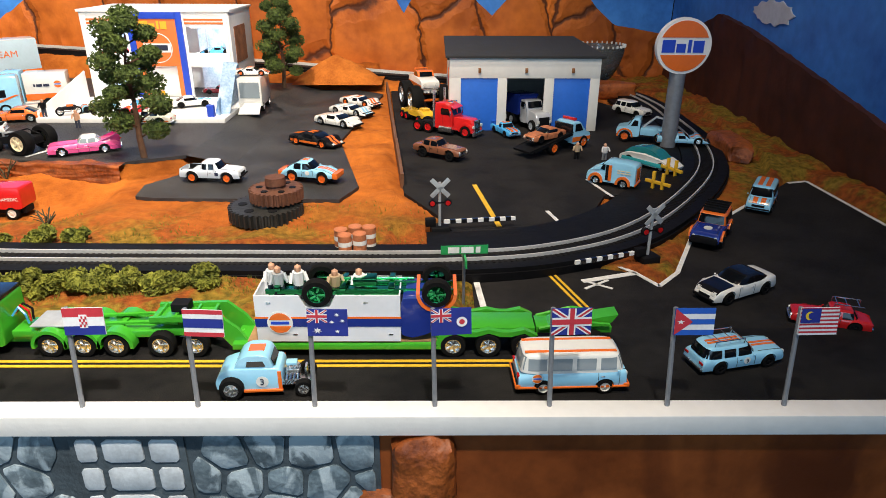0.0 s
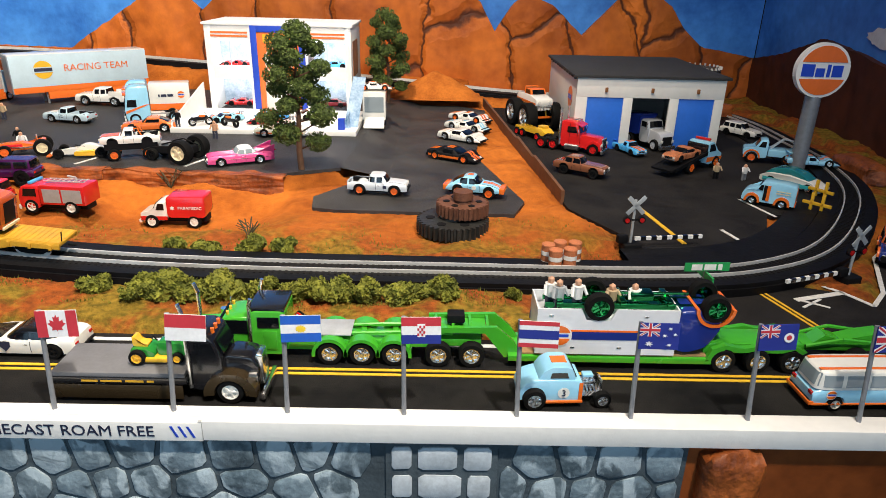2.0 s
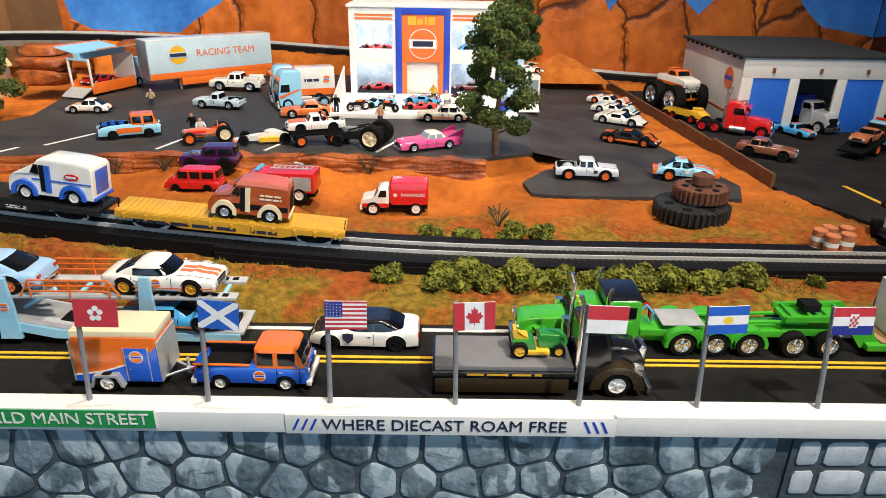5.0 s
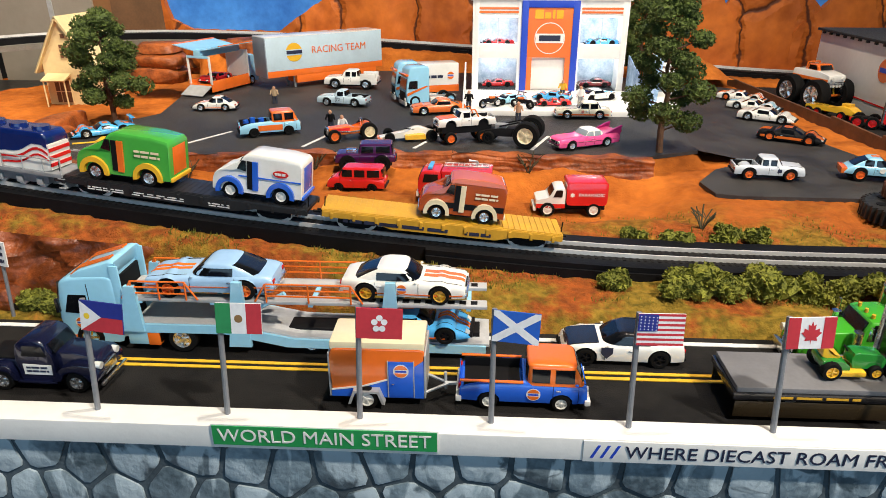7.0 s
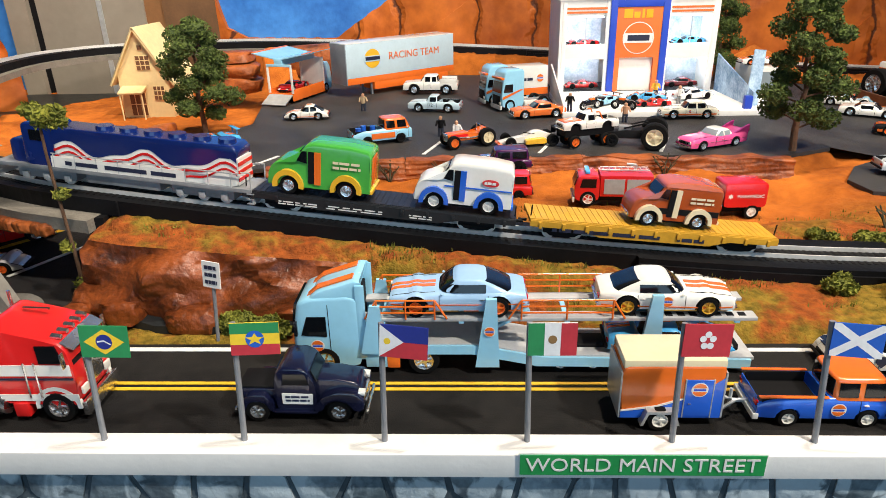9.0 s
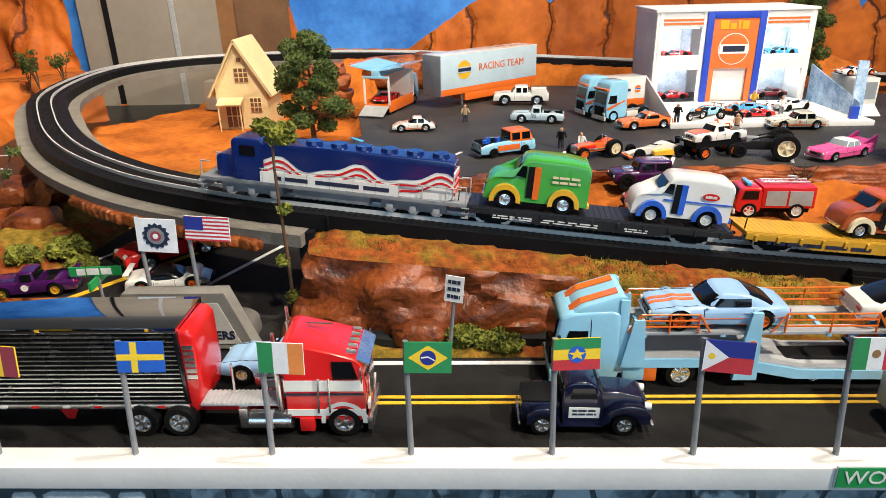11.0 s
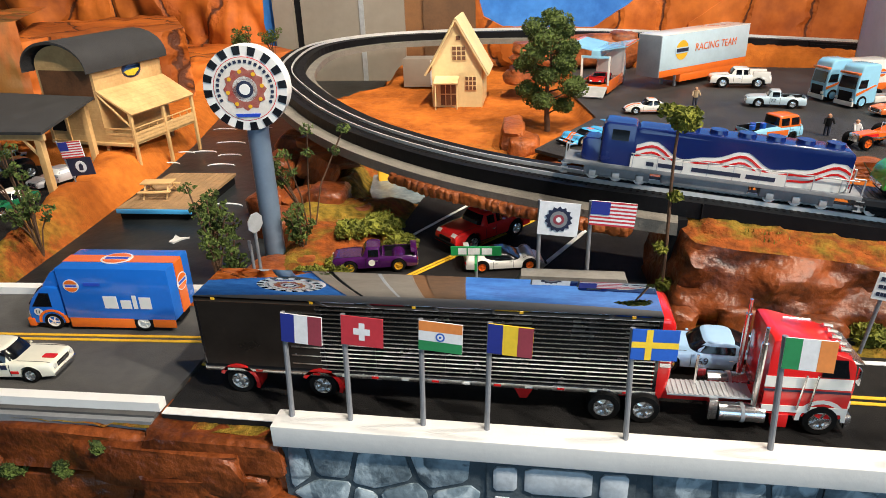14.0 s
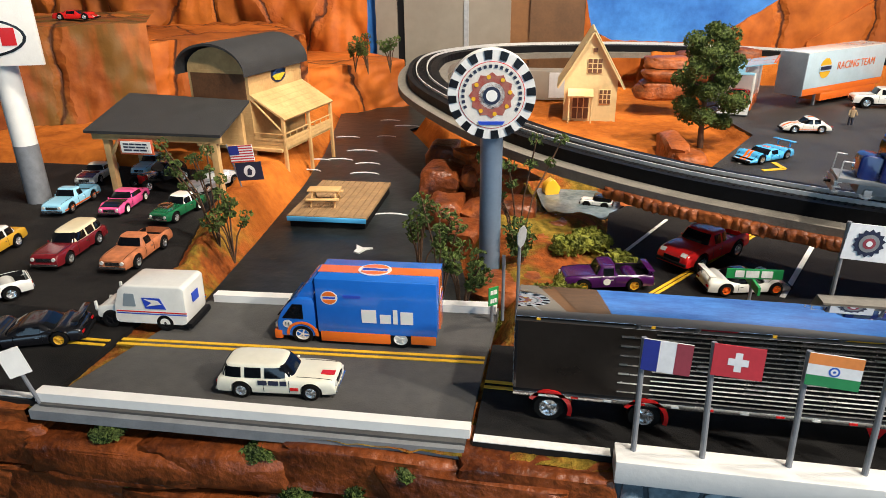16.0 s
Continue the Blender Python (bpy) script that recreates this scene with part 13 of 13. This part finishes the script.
FLAGS = [
    (0.204, "red and white striped flag with blue canton and yellow crescent", "w", hs(*"rwrwrwrwrwrwrw") + [("r", "b", 0, 0.5, 0.46, 1), ("d", "y", 0.22, 0.73, 0.16), ("d", "b", 0.27, 0.73, 0.13)]),
    (0.135, "blue and white striped flag with red triangle and white star", "s", hs(*"swsws") + [("p", "r", [(0, 0), (0.45, 0.5), (0, 1)]), ("p", "w", star(0.15, 0.5, 0.10))]),
    (0.066, "blue flag with red and white crosses", "b", UK),
    (-0.001, "blue flag with crosses in the canton and a white badge", "b", quarter(UK) + [("d", "w", 0.76, 0.5, 0.19), ("d", "r", 0.76, 0.5, 0.10)]),
    (-0.071, "blue flag with crosses in the canton and white stars", "b", quarter(UK) + [("p", "w", star(0.25, 0.22, 0.12, 7)), ("p", "w", star(0.75, 0.82, 0.07, 7)), ("p", "w", star(0.62, 0.55, 0.07, 7)), ("p", "w", star(0.88, 0.60, 0.07, 7)), ("p", "w", star(0.75, 0.20, 0.07, 7))]),
    (-0.139, "red, white and blue horizontal striped flag", "w", [("r", "r", 0, 1, 0.84, 1), ("r", "b", 0, 1, 0.33, 0.67), ("r", "r", 0, 1, 0, 0.16)]),
    (-0.206, "red, white and blue flag with a checkered shield", "w", hs(*"rwb") + [("r", "w", 0.40, 0.60, 0.26, 0.76)] + [("r", "r", 0.40 + 0.05 * i, 0.45 + 0.05 * i, 0.30 + 0.10 * j, 0.40 + 0.10 * j) for i in range(4) for j in range(4) if (i + j) % 2 == 0]),
    (-0.275, "sky blue and white flag with a golden sun", "w", hs(*"sws") + [("p", "y", star(0.5, 0.5, 0.15, 12, 0.7))]),
    (-0.342, "red over white flag", "w", hs(*"rw")),
    (-0.412, "red and white flag with a red maple leaf", "w", [("r", "r", 0, 0.26, 0, 1), ("r", "r", 0.74, 1, 0, 1), ("p", "r", [(0.5, 0.12), (0.51, 0.28), (0.64, 0.26), (0.61, 0.36), (0.72, 0.52), (0.66, 0.55), (0.66, 0.66), (0.57, 0.60), (0.58, 0.78), (0.53, 0.74), (0.5, 0.88), (0.47, 0.74), (0.42, 0.78), (0.43, 0.60), (0.34, 0.66), (0.34, 0.55), (0.28, 0.52), (0.39, 0.36), (0.36, 0.26), (0.49, 0.28)])]),
    (-0.483, "red and white striped flag with blue starry canton", "w", STRIPES + [("r", "b", 0, 0.42, 0.46, 1)] + [("d", "w", 0.05 + 0.08 * i, 0.53 + 0.1 * j, 0.018) for i in range(5) for j in range(5)]),
    (-0.552, "blue flag with a white diagonal cross", "s", [("p", "w", [(0, 0.84), (0, 1), (0.12, 1), (1, 0.16), (1, 0), (0.88, 0)]), ("p", "w", [(0, 0), (0, 0.16), (0.88, 1), (1, 1), (1, 0.84), (0.12, 0)])]),
    (-0.619, "red flag with a white five-petalled flower", "r", [("d", "w", 0.5 + 0.11 * math.sin(1.2566 * k), 0.5 + 0.19 * math.cos(1.2566 * k), 0.10) for k in range(5)]),
    (-0.688, "green, white and red flag with a small brown crest", "w", vs_(*"gwr") + [("d", "n", 0.5, 0.5, 0.13)]),
    (-0.757, "blue and red flag with white triangle and yellow sun", "b", hs(*"br") + [("p", "w", [(0, 0), (0.5, 0.5), (0, 1)]), ("d", "y", 0.16, 0.5, 0.10)]),
    (-0.826, "green, yellow and red flag with a blue disc", "y", hs(*"gyr") + [("d", "s", 0.5, 0.5, 0.27), ("p", "y", star(0.5, 0.5, 0.20))]),
    (-0.896, "green flag with yellow rhombus and blue disc", "g", [("p", "y", [(0.08, 0.5), (0.5, 0.90), (0.92, 0.5), (0.5, 0.10)]), ("d", "b", 0.5, 0.5, 0.24), ("p", "w", [(0.36, 0.53), (0.50, 0.56), (0.64, 0.44), (0.64, 0.40), (0.50, 0.51), (0.36, 0.48)])]),
    (-0.966, "green, white and orange flag", "w", vs_(*"gwo")),
    (-1.036, "blue flag with a yellow cross", "s", [("r", "y", 0.30, 0.44, 0, 1), ("r", "y", 0, 1, 0.40, 0.60)]),
    (-1.107, "blue, yellow and red flag", "y", vs_(*"byd")),
    (-1.141, "orange, white and green flag with a blue wheel", "w", hs(*"owg") + [("d", "s", 0.5, 0.5, 0.15), ("d", "w", 0.5, 0.5, 0.10), ("d", "s", 0.5, 0.5, 0.04)]),
    (-1.181, "red flag with a white cross", "r", [("r", "w", 0.43, 0.57, 0.20, 0.80), ("r", "w", 0.30, 0.70, 0.39, 0.61)]),
    (-1.214, "blue, white and red flag", "w", vs_(*"bwd")),
]


def flag_cloth(parent, ground, ops, w, h, m):
    f = part("flag", box(0, w, -0.0004, 0.0004, 0, h), COL[ground], parent, "flat printed flag", smooth=0, m=m)
    for i, o in enumerate(ops):
        lay = -0.0005 - 0.00006 * i
        if o[0] == "r":
            pts = [(o[2], o[4]), (o[3], o[4]), (o[3], o[5]), (o[2], o[5])]
        elif o[0] == "d":
            pts = ring(16, o[4] * h / w, o[4], o[2], o[3])
        else:
            pts = o[2]
        for flip in (0, 1):
            y = lay if not flip else -lay - 0.00006
            bm = bmesh.new()
            vv = [bm.verts.new((x * w, y, z * h)) for x, z in pts]
            bm.faces.new(vv)
            if flip:
                continue
            part("emblem_shape", bm, COL[o[1]], f, smooth=0)
    return f


rnd = random.Random(77)
for i, (x, lab, ground, ops) in enumerate(FLAGS):
    lean = rnd.uniform(-2.0, 2.0)
    t = thing("flag_pole", pose(x, 0.319, 0.001, rnd.uniform(-8, -6), lean * 0.6, 0), lab + " on grey pole" if len(lab.split()) < 10 else lab, "flag", "flags on the front wall")
    part("pole", cyl((0, 0, -0.001), (0, 0, 0.0615), 0.0015, 0.0014, 10), m_pole, t, "grey round pole")
    flag_cloth(t, ground, ops, FW, FH, pose(-0.001, -0.0020, 0.0458, 0, rnd.uniform(-1, 3), rnd.uniform(-6, 6)))
# grey gateway sign behind the street, flat on top with sloping ends
g = thing("gateway_sign", pose(-1.060, 0.437, R_Z), "grey flat-topped gateway sign with sloping ends and dark lettering", "sign")
bm = bmesh.new()
outer = [(-0.050, 0.0), (0.050, 0.0), (0.034, 0.0415), (-0.034, 0.0415)]
part("frame", side(outer, 0.0, 0.012), mat("grey_gateway_paint", (0.20, 0.19, 0.17), 0.7, 0, 0.2, 60, 0.3), g, smooth=0)
part("panel", side([(-0.041, 0.004), (0.041, 0.004), (0.029, 0.0345), (-0.029, 0.0345)], -0.0006, 0.0008), mat("pale_gateway_panel", (0.48, 0.46, 0.42), 0.6), g, "pale inset panel", smooth=0)
text("lettering", "ERS", 0.0085, m_ink, g, pose(0.031, -0.0009, 0.0105) @ FACE, "dark lettering", bold=0.0002)
# two flags above the underpass
t = thing("flag_pole", pose(-1.074, 0.455, -0.010), "grey pole with white flag bearing a dark gear wheel", "flag", "flags above the underpass")
part("pole", cyl((-0.009, 0, 0), (-0.009, 0, 0.090), 0.0014, seg=10), m_pole, t)
f = flag_cloth(t, "w", [], 0.0265, 0.0235, pose(-0.0105, -0.002, 0.0665, 0, 4, 0))
part("gear_emblem", side(star(0.0132, 0.0118, 0.0092, 14, 0.82), -0.0010, 0.0004), m_ink, f)
part("gear_hub", side(ring(16, 0.0058, 0.0058, 0.0132, 0.0118), -0.0013, 0.0004), m_grey, f)
part("gear_ring", side(ring(16, 0.0036, 0.0036, 0.0132, 0.0118), -0.0015, 0.0004), COL["d"], f)
part("gear_centre", side(ring(12, 0.0018, 0.0018, 0.0132, 0.0118), -0.0018, 0.0004), COL["w"], f)
t = thing("flag_pole", pose(-1.040, 0.455, -0.010), "grey pole with red and white striped flag and blue canton", "flag", "flags above the underpass")
part("pole", cyl((-0.010, 0, 0), (-0.010, 0, 0.090), 0.0014, seg=10), m_pole, t)
flag_cloth(t, "w", STRIPES + [("r", "b", 0, 0.42, 0.46, 1)], 0.029, 0.0165, pose(-0.011, -0.002, 0.0745, 0, 4, 0))
# two small flags on one thin pole between the car park and the river
t = thing("flag_pole", pose(-1.596, 0.688, -0.016, 0, -14, 0), "thin leaning pole with a striped flag above a black flag", "flag", "flags by the car park")
part("pole", cyl((0, 0, -0.010), (0, 0, 0.068), 0.0009, seg=8), m_pole, t)
flag_cloth(t, "w", STRIPES + [("r", "b", 0, 0.42, 0.46, 1)], 0.027, 0.018, pose(0.0, -0.0012, 0.048, 0, 8, 0))
f = flag_cloth(t, "k", [], 0.030, 0.020, pose(0.0, -0.0012, 0.027, 0, 8, 0))
part("white_roundel", side(ring(18, 0.0066, 0.0066, 0.0155, 0.0100), -0.0010, 0.0004), COL["w"], f)
part("dark_shape", side([(0.0125, 0.0060), (0.0175, 0.0060), (0.0185, 0.0110), (0.0160, 0.0140), (0.0135, 0.0120)], -0.0013, 0.0004), m_ink, f)
bp = thing("flag_plinth", pose(-1.058, 0.456, -0.011), "grey curved concrete plinth under the flags", "plinth")
part("plinth", hull([(-0.045, 0.0), (0.045, 0.0), (0.043, 0.014), (0.036, 0.018), (-0.036, 0.018), (-0.043, 0.014)], 0.011), mat("dark_concrete", (0.10, 0.095, 0.085), 0.8, 0, 0.2, 40, 0.4), bp)

# ---- banners on the wall ----
b = thing("street_banner", pose(-0.6355, 0.3085, -0.0035), "green banner lettered in white on the capping board", "sign")
part("panel", box(-0.0575, 0.0575, -0.0008, -0.0001, -0.0066, 0.0064, 0.0001), m_white, b)
part("green_field", box(-0.0568, 0.0568, -0.0013, -0.0006, -0.0059, 0.0057), m_sgreen, b)
text("lettering", "WORLD MAIN STREET", 0.0108, m_white, b, pose(0, -0.0015, -0.0002) @ FACE, "white lettering")
b = thing("street_banner", pose(-0.415, 0.3085, -0.006), "white banner lettered in black on the capping board", "sign")
part("panel", box(-0.0915, 0.0925, -0.0008, -0.0001, -0.0062, 0.0064, 0.0001), m_white, b)
text("lettering", "WHERE DIECAST ROAM FREE", 0.0104, m_ink, b, pose(-0.003, -0.0011, 0.0) @ FACE, "black lettering")
for x0, d in ((-0.088, 1), (0.074, -1)):
    for k in range(3):
        x = x0 + k * 0.0048
        part("slash", side([(x, -0.0036), (x + 0.0014, -0.0036), (x + 0.0014 + d * 0.0034, 0.0040), (x + d * 0.0034, 0.0040)] if d > 0 else [(x + 0.0034, -0.0036), (x + 0.0048, -0.0036), (x + 0.0014, 0.0040), (x, 0.0040)], -0.0011, 0.0004), m_bluep, b)

# ---- signs, crossing and yard clutter ----


def post_sign(x, y, z, h, shape, face, label, material=m_white, yaw=0, rows=2, tilt=0):
    t = thing("road_sign", pose(x, y, z, 0, tilt, yaw), label, "road sign")
    part("post", cyl((0, 0, -0.002), (0, 0, h), 0.0012, seg=8), m_pole, t)
    p = part("plate", side(shape, -0.0018, 0.0008), material, t, m=pose(0, 0, h))
    if rows:
        xs, zs = [q[0] for q in shape], [q[1] for q in shape]
        bars(p, min(xs) * 0.7, max(xs) * 0.7, min(zs) * 0.7, max(zs) * 0.7, -0.0022, rows, face, seed=int(h * 1e4))
    return t


rect = [(-0.006, -0.009), (0.006, -0.009), (0.006, 0.009), (-0.006, 0.009)]
post_sign(-0.879, 0.430, R_Z, 0.048, rect, m_ink, "white speed limit sign on a thin grey post", yaw=-12, rows=3, tilt=5)
octo = [(0.0075 * math.cos(radians(22.5 + 45 * k)), 0.0075 * math.sin(radians(22.5 + 45 * k))) for k in range(8)]
post_sign(-1.282, 0.450, -0.012, 0.072, octo, m_ink, "grey back of an octagonal stop sign on a post", m_lgrey, 70, 0)
post_sign(-1.293, 0.462, R_Z, 0.046, [(-0.001, -0.004), (0.001, -0.004), (0.001, 0.004), (-0.001, 0.004)], m_ink, "thin grey marker post beside the kerb", m_pole, 0, 0)
post_sign(-1.5535, 0.318, R_Z, 0.030, rect, m_ink, "white sign leaning at the bridge end", yaw=30, rows=0, tilt=-12)
strip = [(-0.018, -0.0035), (0.018, -0.0035), (0.018, 0.0035), (-0.018, 0.0035)]
for x, y, z, h in ((-1.127, 0.470, -0.011, 0.046), (0.021, 0.462, X_Z, 0.050)):
    t = post_sign(x, y, z, h, strip, m_wline, "green street name sign on a grey post", m_sgreen, 4, 1)
    part("cross_plate", box(-0.0008, 0.0008, -0.014, 0.014, -0.010, -0.004), m_sgreen, t, m=pose(0, 0, h))
post_sign(-1.30, 0.455, -0.012, 0.024, [(-0.004, -0.007), (0.004, -0.007), (0.004, 0.007), (-0.004, 0.007)], m_wline, "small green sign near the kerb", m_sgreen, 40, 2)


def crossing(x, y, z, yaw, label, arm):
    t = thing("crossing_signal", pose(x, y, z, 0, 0, yaw), label, "crossing signal")
    part("base", box(-0.009, 0.009, -0.008, 0.008, -0.002, 0.008, 0.0015), m_dark, t)
    part("mast", cyl((0, 0, 0), (0, 0, 0.052), 0.0014, seg=8), m_lgrey, t)
    for a in (45, -45):
        part("cross_blade", box(-0.012, 0.012, -0.003, -0.0022, -0.0022, 0.0022, 0.0003), m_lgrey, t, "silver crossbuck blade", m=pose(0, 0, 0.047, 0, a, 0))
    part("lamp_bar", box(-0.009, 0.009, -0.0015, 0.0, 0.031, 0.0325), m_dark, t)
    for s in (-1, 1):
        part("lamp_hood", cyl((s * 0.0075, -0.0035, 0.032), (s * 0.0075, 0.0, 0.032), 0.0036, seg=14), m_dark, t)
        part("lamp_lens", cyl((s * 0.0075, -0.0040, 0.032), (s * 0.0075, -0.0034, 0.032), 0.0024, seg=12), m_tail, t)
    g = part("barrier_arm", box(0.004 * arm, 0.075 * arm, -0.0012, 0.0012, 0.010, 0.0135) if arm > 0 else box(0.075 * arm, 0.004 * arm, -0.0012, 0.0012, 0.010, 0.0135), m_white, t, "white barrier arm with dark bands", smooth=0)
    for k in range(6):
        a = (0.010 + k * 0.011) * arm
        part("dark_band", box(min(a, a + 0.0055 * arm), max(a, a + 0.0055 * arm), -0.0015, 0.0015, 0.0098, 0.0137), p_black, g, smooth=0)
    part("counterweight", box(-0.014, -0.004, -0.003, 0.003, 0.008, 0.016, 0.0008), m_dark, t)
    return t


crossing(0.003, 0.600, -0.006, 8, "silver level crossing signal with lowered striped barrier", 1)
crossing(0.190, 0.545, X_Z, 20, "silver level crossing signal beside the island with lowered barrier", -1)
for x, y in ((0.085, 0.590), (0.135, 0.500)):  # painted crossing mark
    for a in (35, -35):
        tagged(part("crossing_mark", box(-0.014, 0.014, -0.0012, 0.0012, 0, 0.0006), m_wline, m=pose(x, y, (G_Z if y > 0.55 else X_Z) + 0.0003, 0, 0, a), smooth=0), "white painted crossing mark on the road", "road marking", kind="structure")


def gear(x, y, z, r, h, teeth, material, label):
    t = thing("gear", pose(x, y, z), label, "gear wheel", "stacked gear wheels")
    pts = []
    for k in range(teeth):
        for f, rr in ((0.0, 0.90), (0.18, 1.0), (0.48, 1.0), (0.66, 0.90)):
            a = 2 * math.pi * (k + f) / teeth
            pts.append((r * rr * math.cos(a), r * rr * math.sin(a)))
    part("toothed_rim", slab(pts, 0, h), material, t, smooth=0)
    part("hub", cyl((0, 0, h), (0, 0, h + 0.003), r * 0.35, r * 0.32, 20), material, t)
    for k in range(6):
        a = k * math.pi / 3
        # dark discs on the solid face, coloured like shaded holes
        part("lightening_hole", cyl((r * 0.62 * math.cos(a), r * 0.62 * math.sin(a), h), (r * 0.62 * math.cos(a), r * 0.62 * math.sin(a), h + 0.0006), r * 0.13, seg=12), m_dark, t)


blackg = mat("blackened_gear_steel", (0.035, 0.035, 0.033), 0.5, 0.5, 0.3, 80, 0.3)
rustg = mat("rusty_gear_steel", (0.14, 0.055, 0.03), 0.7, 0.3, 0.35, 90, 0.4)
gz = soil_z(-0.178, 0.625)
gear(-0.172, 0.632, gz, 0.037, 0.013, 38, blackg, "large blackened gear wheel lying on the soil")
gear(-0.162, 0.640, gz + 0.0162, 0.027, 0.012, 32, rustg, "rust brown gear wheel on top of the stack")
part_ = thing("iron_hub", pose(-0.162, 0.640, gz + 0.0314), "rusty cylindrical hub on the gear stack", "gear wheel")
part("hub", cyl((0, 0, 0), (0, 0, 0.008), 0.0105, 0.0100, seg=20), rustg, part_)
for x, y, tl in ((-0.086, 0.553, 0), (-0.081, 0.541, 0), (-0.068, 0.541, 0), (-0.074, 0.560, 0), (-0.061, 0.556, 0)):
    t = thing("oil_drum", pose(x, y, soil_z(x, y) + 0.0004), "rusty orange and white banded oil drum", "barrel", "oil drums")
    part("drum", cyl((0, 0, 0), (0, 0, 0.0235), 0.0060, seg=18), p_rust, t)
    for z in (0.0045, 0.0140):
        part("white_band", cyl((0, 0, z), (0, 0, z + 0.0042), 0.0062, seg=18, caps=False), m_wline, t)
    part("rim", cyl((0, 0, 0.0230), (0, 0, 0.0240), 0.0063, 0.0061, 18), p_rust, t)
for x, y, yaw in ((0.252, 0.722, -50), (0.285, 0.775, -60)):
    t = thing("buffer_stop", pose(x, y, G_Z, 0, 0, yaw), "yellow wooden buffer stop", "barrier")
    part("beam", box(-0.016, 0.016, -0.0016, 0.0016, 0.008, 0.0115, 0.0003), p_yellow, t)
    for s in (-0.006, 0.006):
        part("upright", box(s - 0.0016, s + 0.0016, -0.0016, 0.0016, 0, 0.022, 0.0003), p_yellow, t)
# low kerb between the apron and the garage yard
t = thing("edge_board", pose(0, 0, 0), "brown wooden edge board between the two yards", "kerb", kind="structure")
pts = [(-0.098, 1.33), (-0.066, 1.0), (-0.055, 0.889), (-0.040, 0.740)]
for a, b2 in zip(pts, pts[1:]):
    part("board", quadplate([(a[0], a[1], -0.008), (b2[0], b2[1], -0.008), (b2[0], b2[1], 0.010), (a[0], a[1], 0.014)], 0.002), m_dwood, t, smooth=0)
# crossing-side figure post (dark man-sized lamp post) and yellow excavator bucket by the river
t = thing("toy_bucket", pose(-1.268, 0.784, -0.0215, 0, 0, 20) @ Matrix.Scale(1.9, 4), "small yellow toy excavator part by the river", "toy")
part("bucket", hull([(-0.004, 0), (0.004, 0), (0.006, 0.005), (0.001, 0.011), (-0.004, 0.007)], 0.0035), p_yellow, t)
t = thing("glass_dish", pose(0.316, 1.335, soil_z(0.316, 1.335)), "clear shallow dish with a pale beaded rim behind the garage", "dish")
clear = mat("clear_dish_plastic", (0.30, 0.34, 0.36), 0.12, 0, 0.1, 30, trans=0.75)
bowl = lathe([(0.010, 0.020), (0.026, 0.030), (0.040, 0.052), (0.0475, 0.078), (0.0485, 0.090), (0.0470, 0.090), (0.0460, 0.078), (0.0385, 0.054), (0.024, 0.0325), (0.0005, 0.0235)], 36)
part("bowl", bowl, clear, t, smooth=50, m=pose(0, 0, 0, 90))
part("foot", cyl((0, 0, -0.004), (0, 0, 0.024), 0.012, 0.009, 18), clear, t)
for k in range(30):
    a = 2 * math.pi * k / 30
    part("rim_bead", box(-0.0010, 0.0010, -0.0020, 0.0020, 0.0, 0.0045, 0.0004), m_white, t, m=pose(0.0478 * math.cos(a), 0.0478 * math.sin(a), 0.0895, 0, 0, math.degrees(a) + 90))
# grey box container behind the house
t = thing("storage_container", pose(-1.285, 1.27, 0.0), "grey and white storage container", "container")
part("body", box(-0.05, 0.05, -0.02, 0.02, 0.0, 0.05, 0.001), m_greyw, t)
part("white_panel", box(0.0, 0.05, -0.0212, -0.0200, 0.004, 0.048, 0.0004), m_cloud, t)

# ---- plain room round the table ----
m_plain = mat("plain_room_paint", (0.20, 0.19, 0.18), 0.8, 0, 0.05, 2)
tagged(part("floor", box(-4.5, 3.0, -2.6, 0.36, -0.96, -0.92), mat("room_floor_boards", (0.20, 0.13, 0.08), 0.6, 0, 0.2, 5)), "plain room floor", "floor", kind="structure")
tagged(part("wall_room_back", box(-4.5, 3.0, -2.66, -2.6, -0.92, 1.75), m_plain), "plain room wall behind the visitor", "wall", kind="structure")
tagged(part("wall_room_left", box(-4.56, -4.5, -2.6, 0.0, -0.92, 1.75), m_plain), "plain room wall", "wall", kind="structure")
tagged(part("wall_room_right", box(3.0, 3.06, -2.6, 0.0, -0.92, 1.75), m_plain), "plain room wall", "wall", kind="structure")
tagged(part("wall_room_side", box(0.56, 3.0, -0.02, 0.0, -0.92, 1.75), m_plain), "plain room wall", "wall", kind="structure")
tagged(part("wall_room_side", box(-4.5, -2.66, -0.02, 0.0, -0.92, 1.75), m_plain), "plain room wall", "wall", kind="structure")
tagged(part("wall_upper", box(-2.66, 0.56, 1.50, 1.56, 0.9, 1.75), m_plain), "plain wall above the backdrop", "wall", kind="structure")
tagged(part("wall_upper", box(0.505, 0.56, 0.0, 1.50, 0.9, 1.75), m_plain), "plain wall above the backdrop", "wall", kind="structure")
tagged(part("wall_upper", box(-2.66, -2.6, 0.0, 1.56, 0.9, 1.75), m_plain), "plain wall above the backdrop", "wall", kind="structure")
tagged(part("ceiling", box(-4.56, 3.06, -2.66, 1.56, 1.75, 1.80), m_plain), "plain room ceiling", "ceiling", kind="structure")
tagged(part("wall_table_front", box(-2.6, 0.505, 0.345, 0.36, -0.92, -0.2), m_plain), "plain panel under the table", "wall", kind="structure")
build_stones()
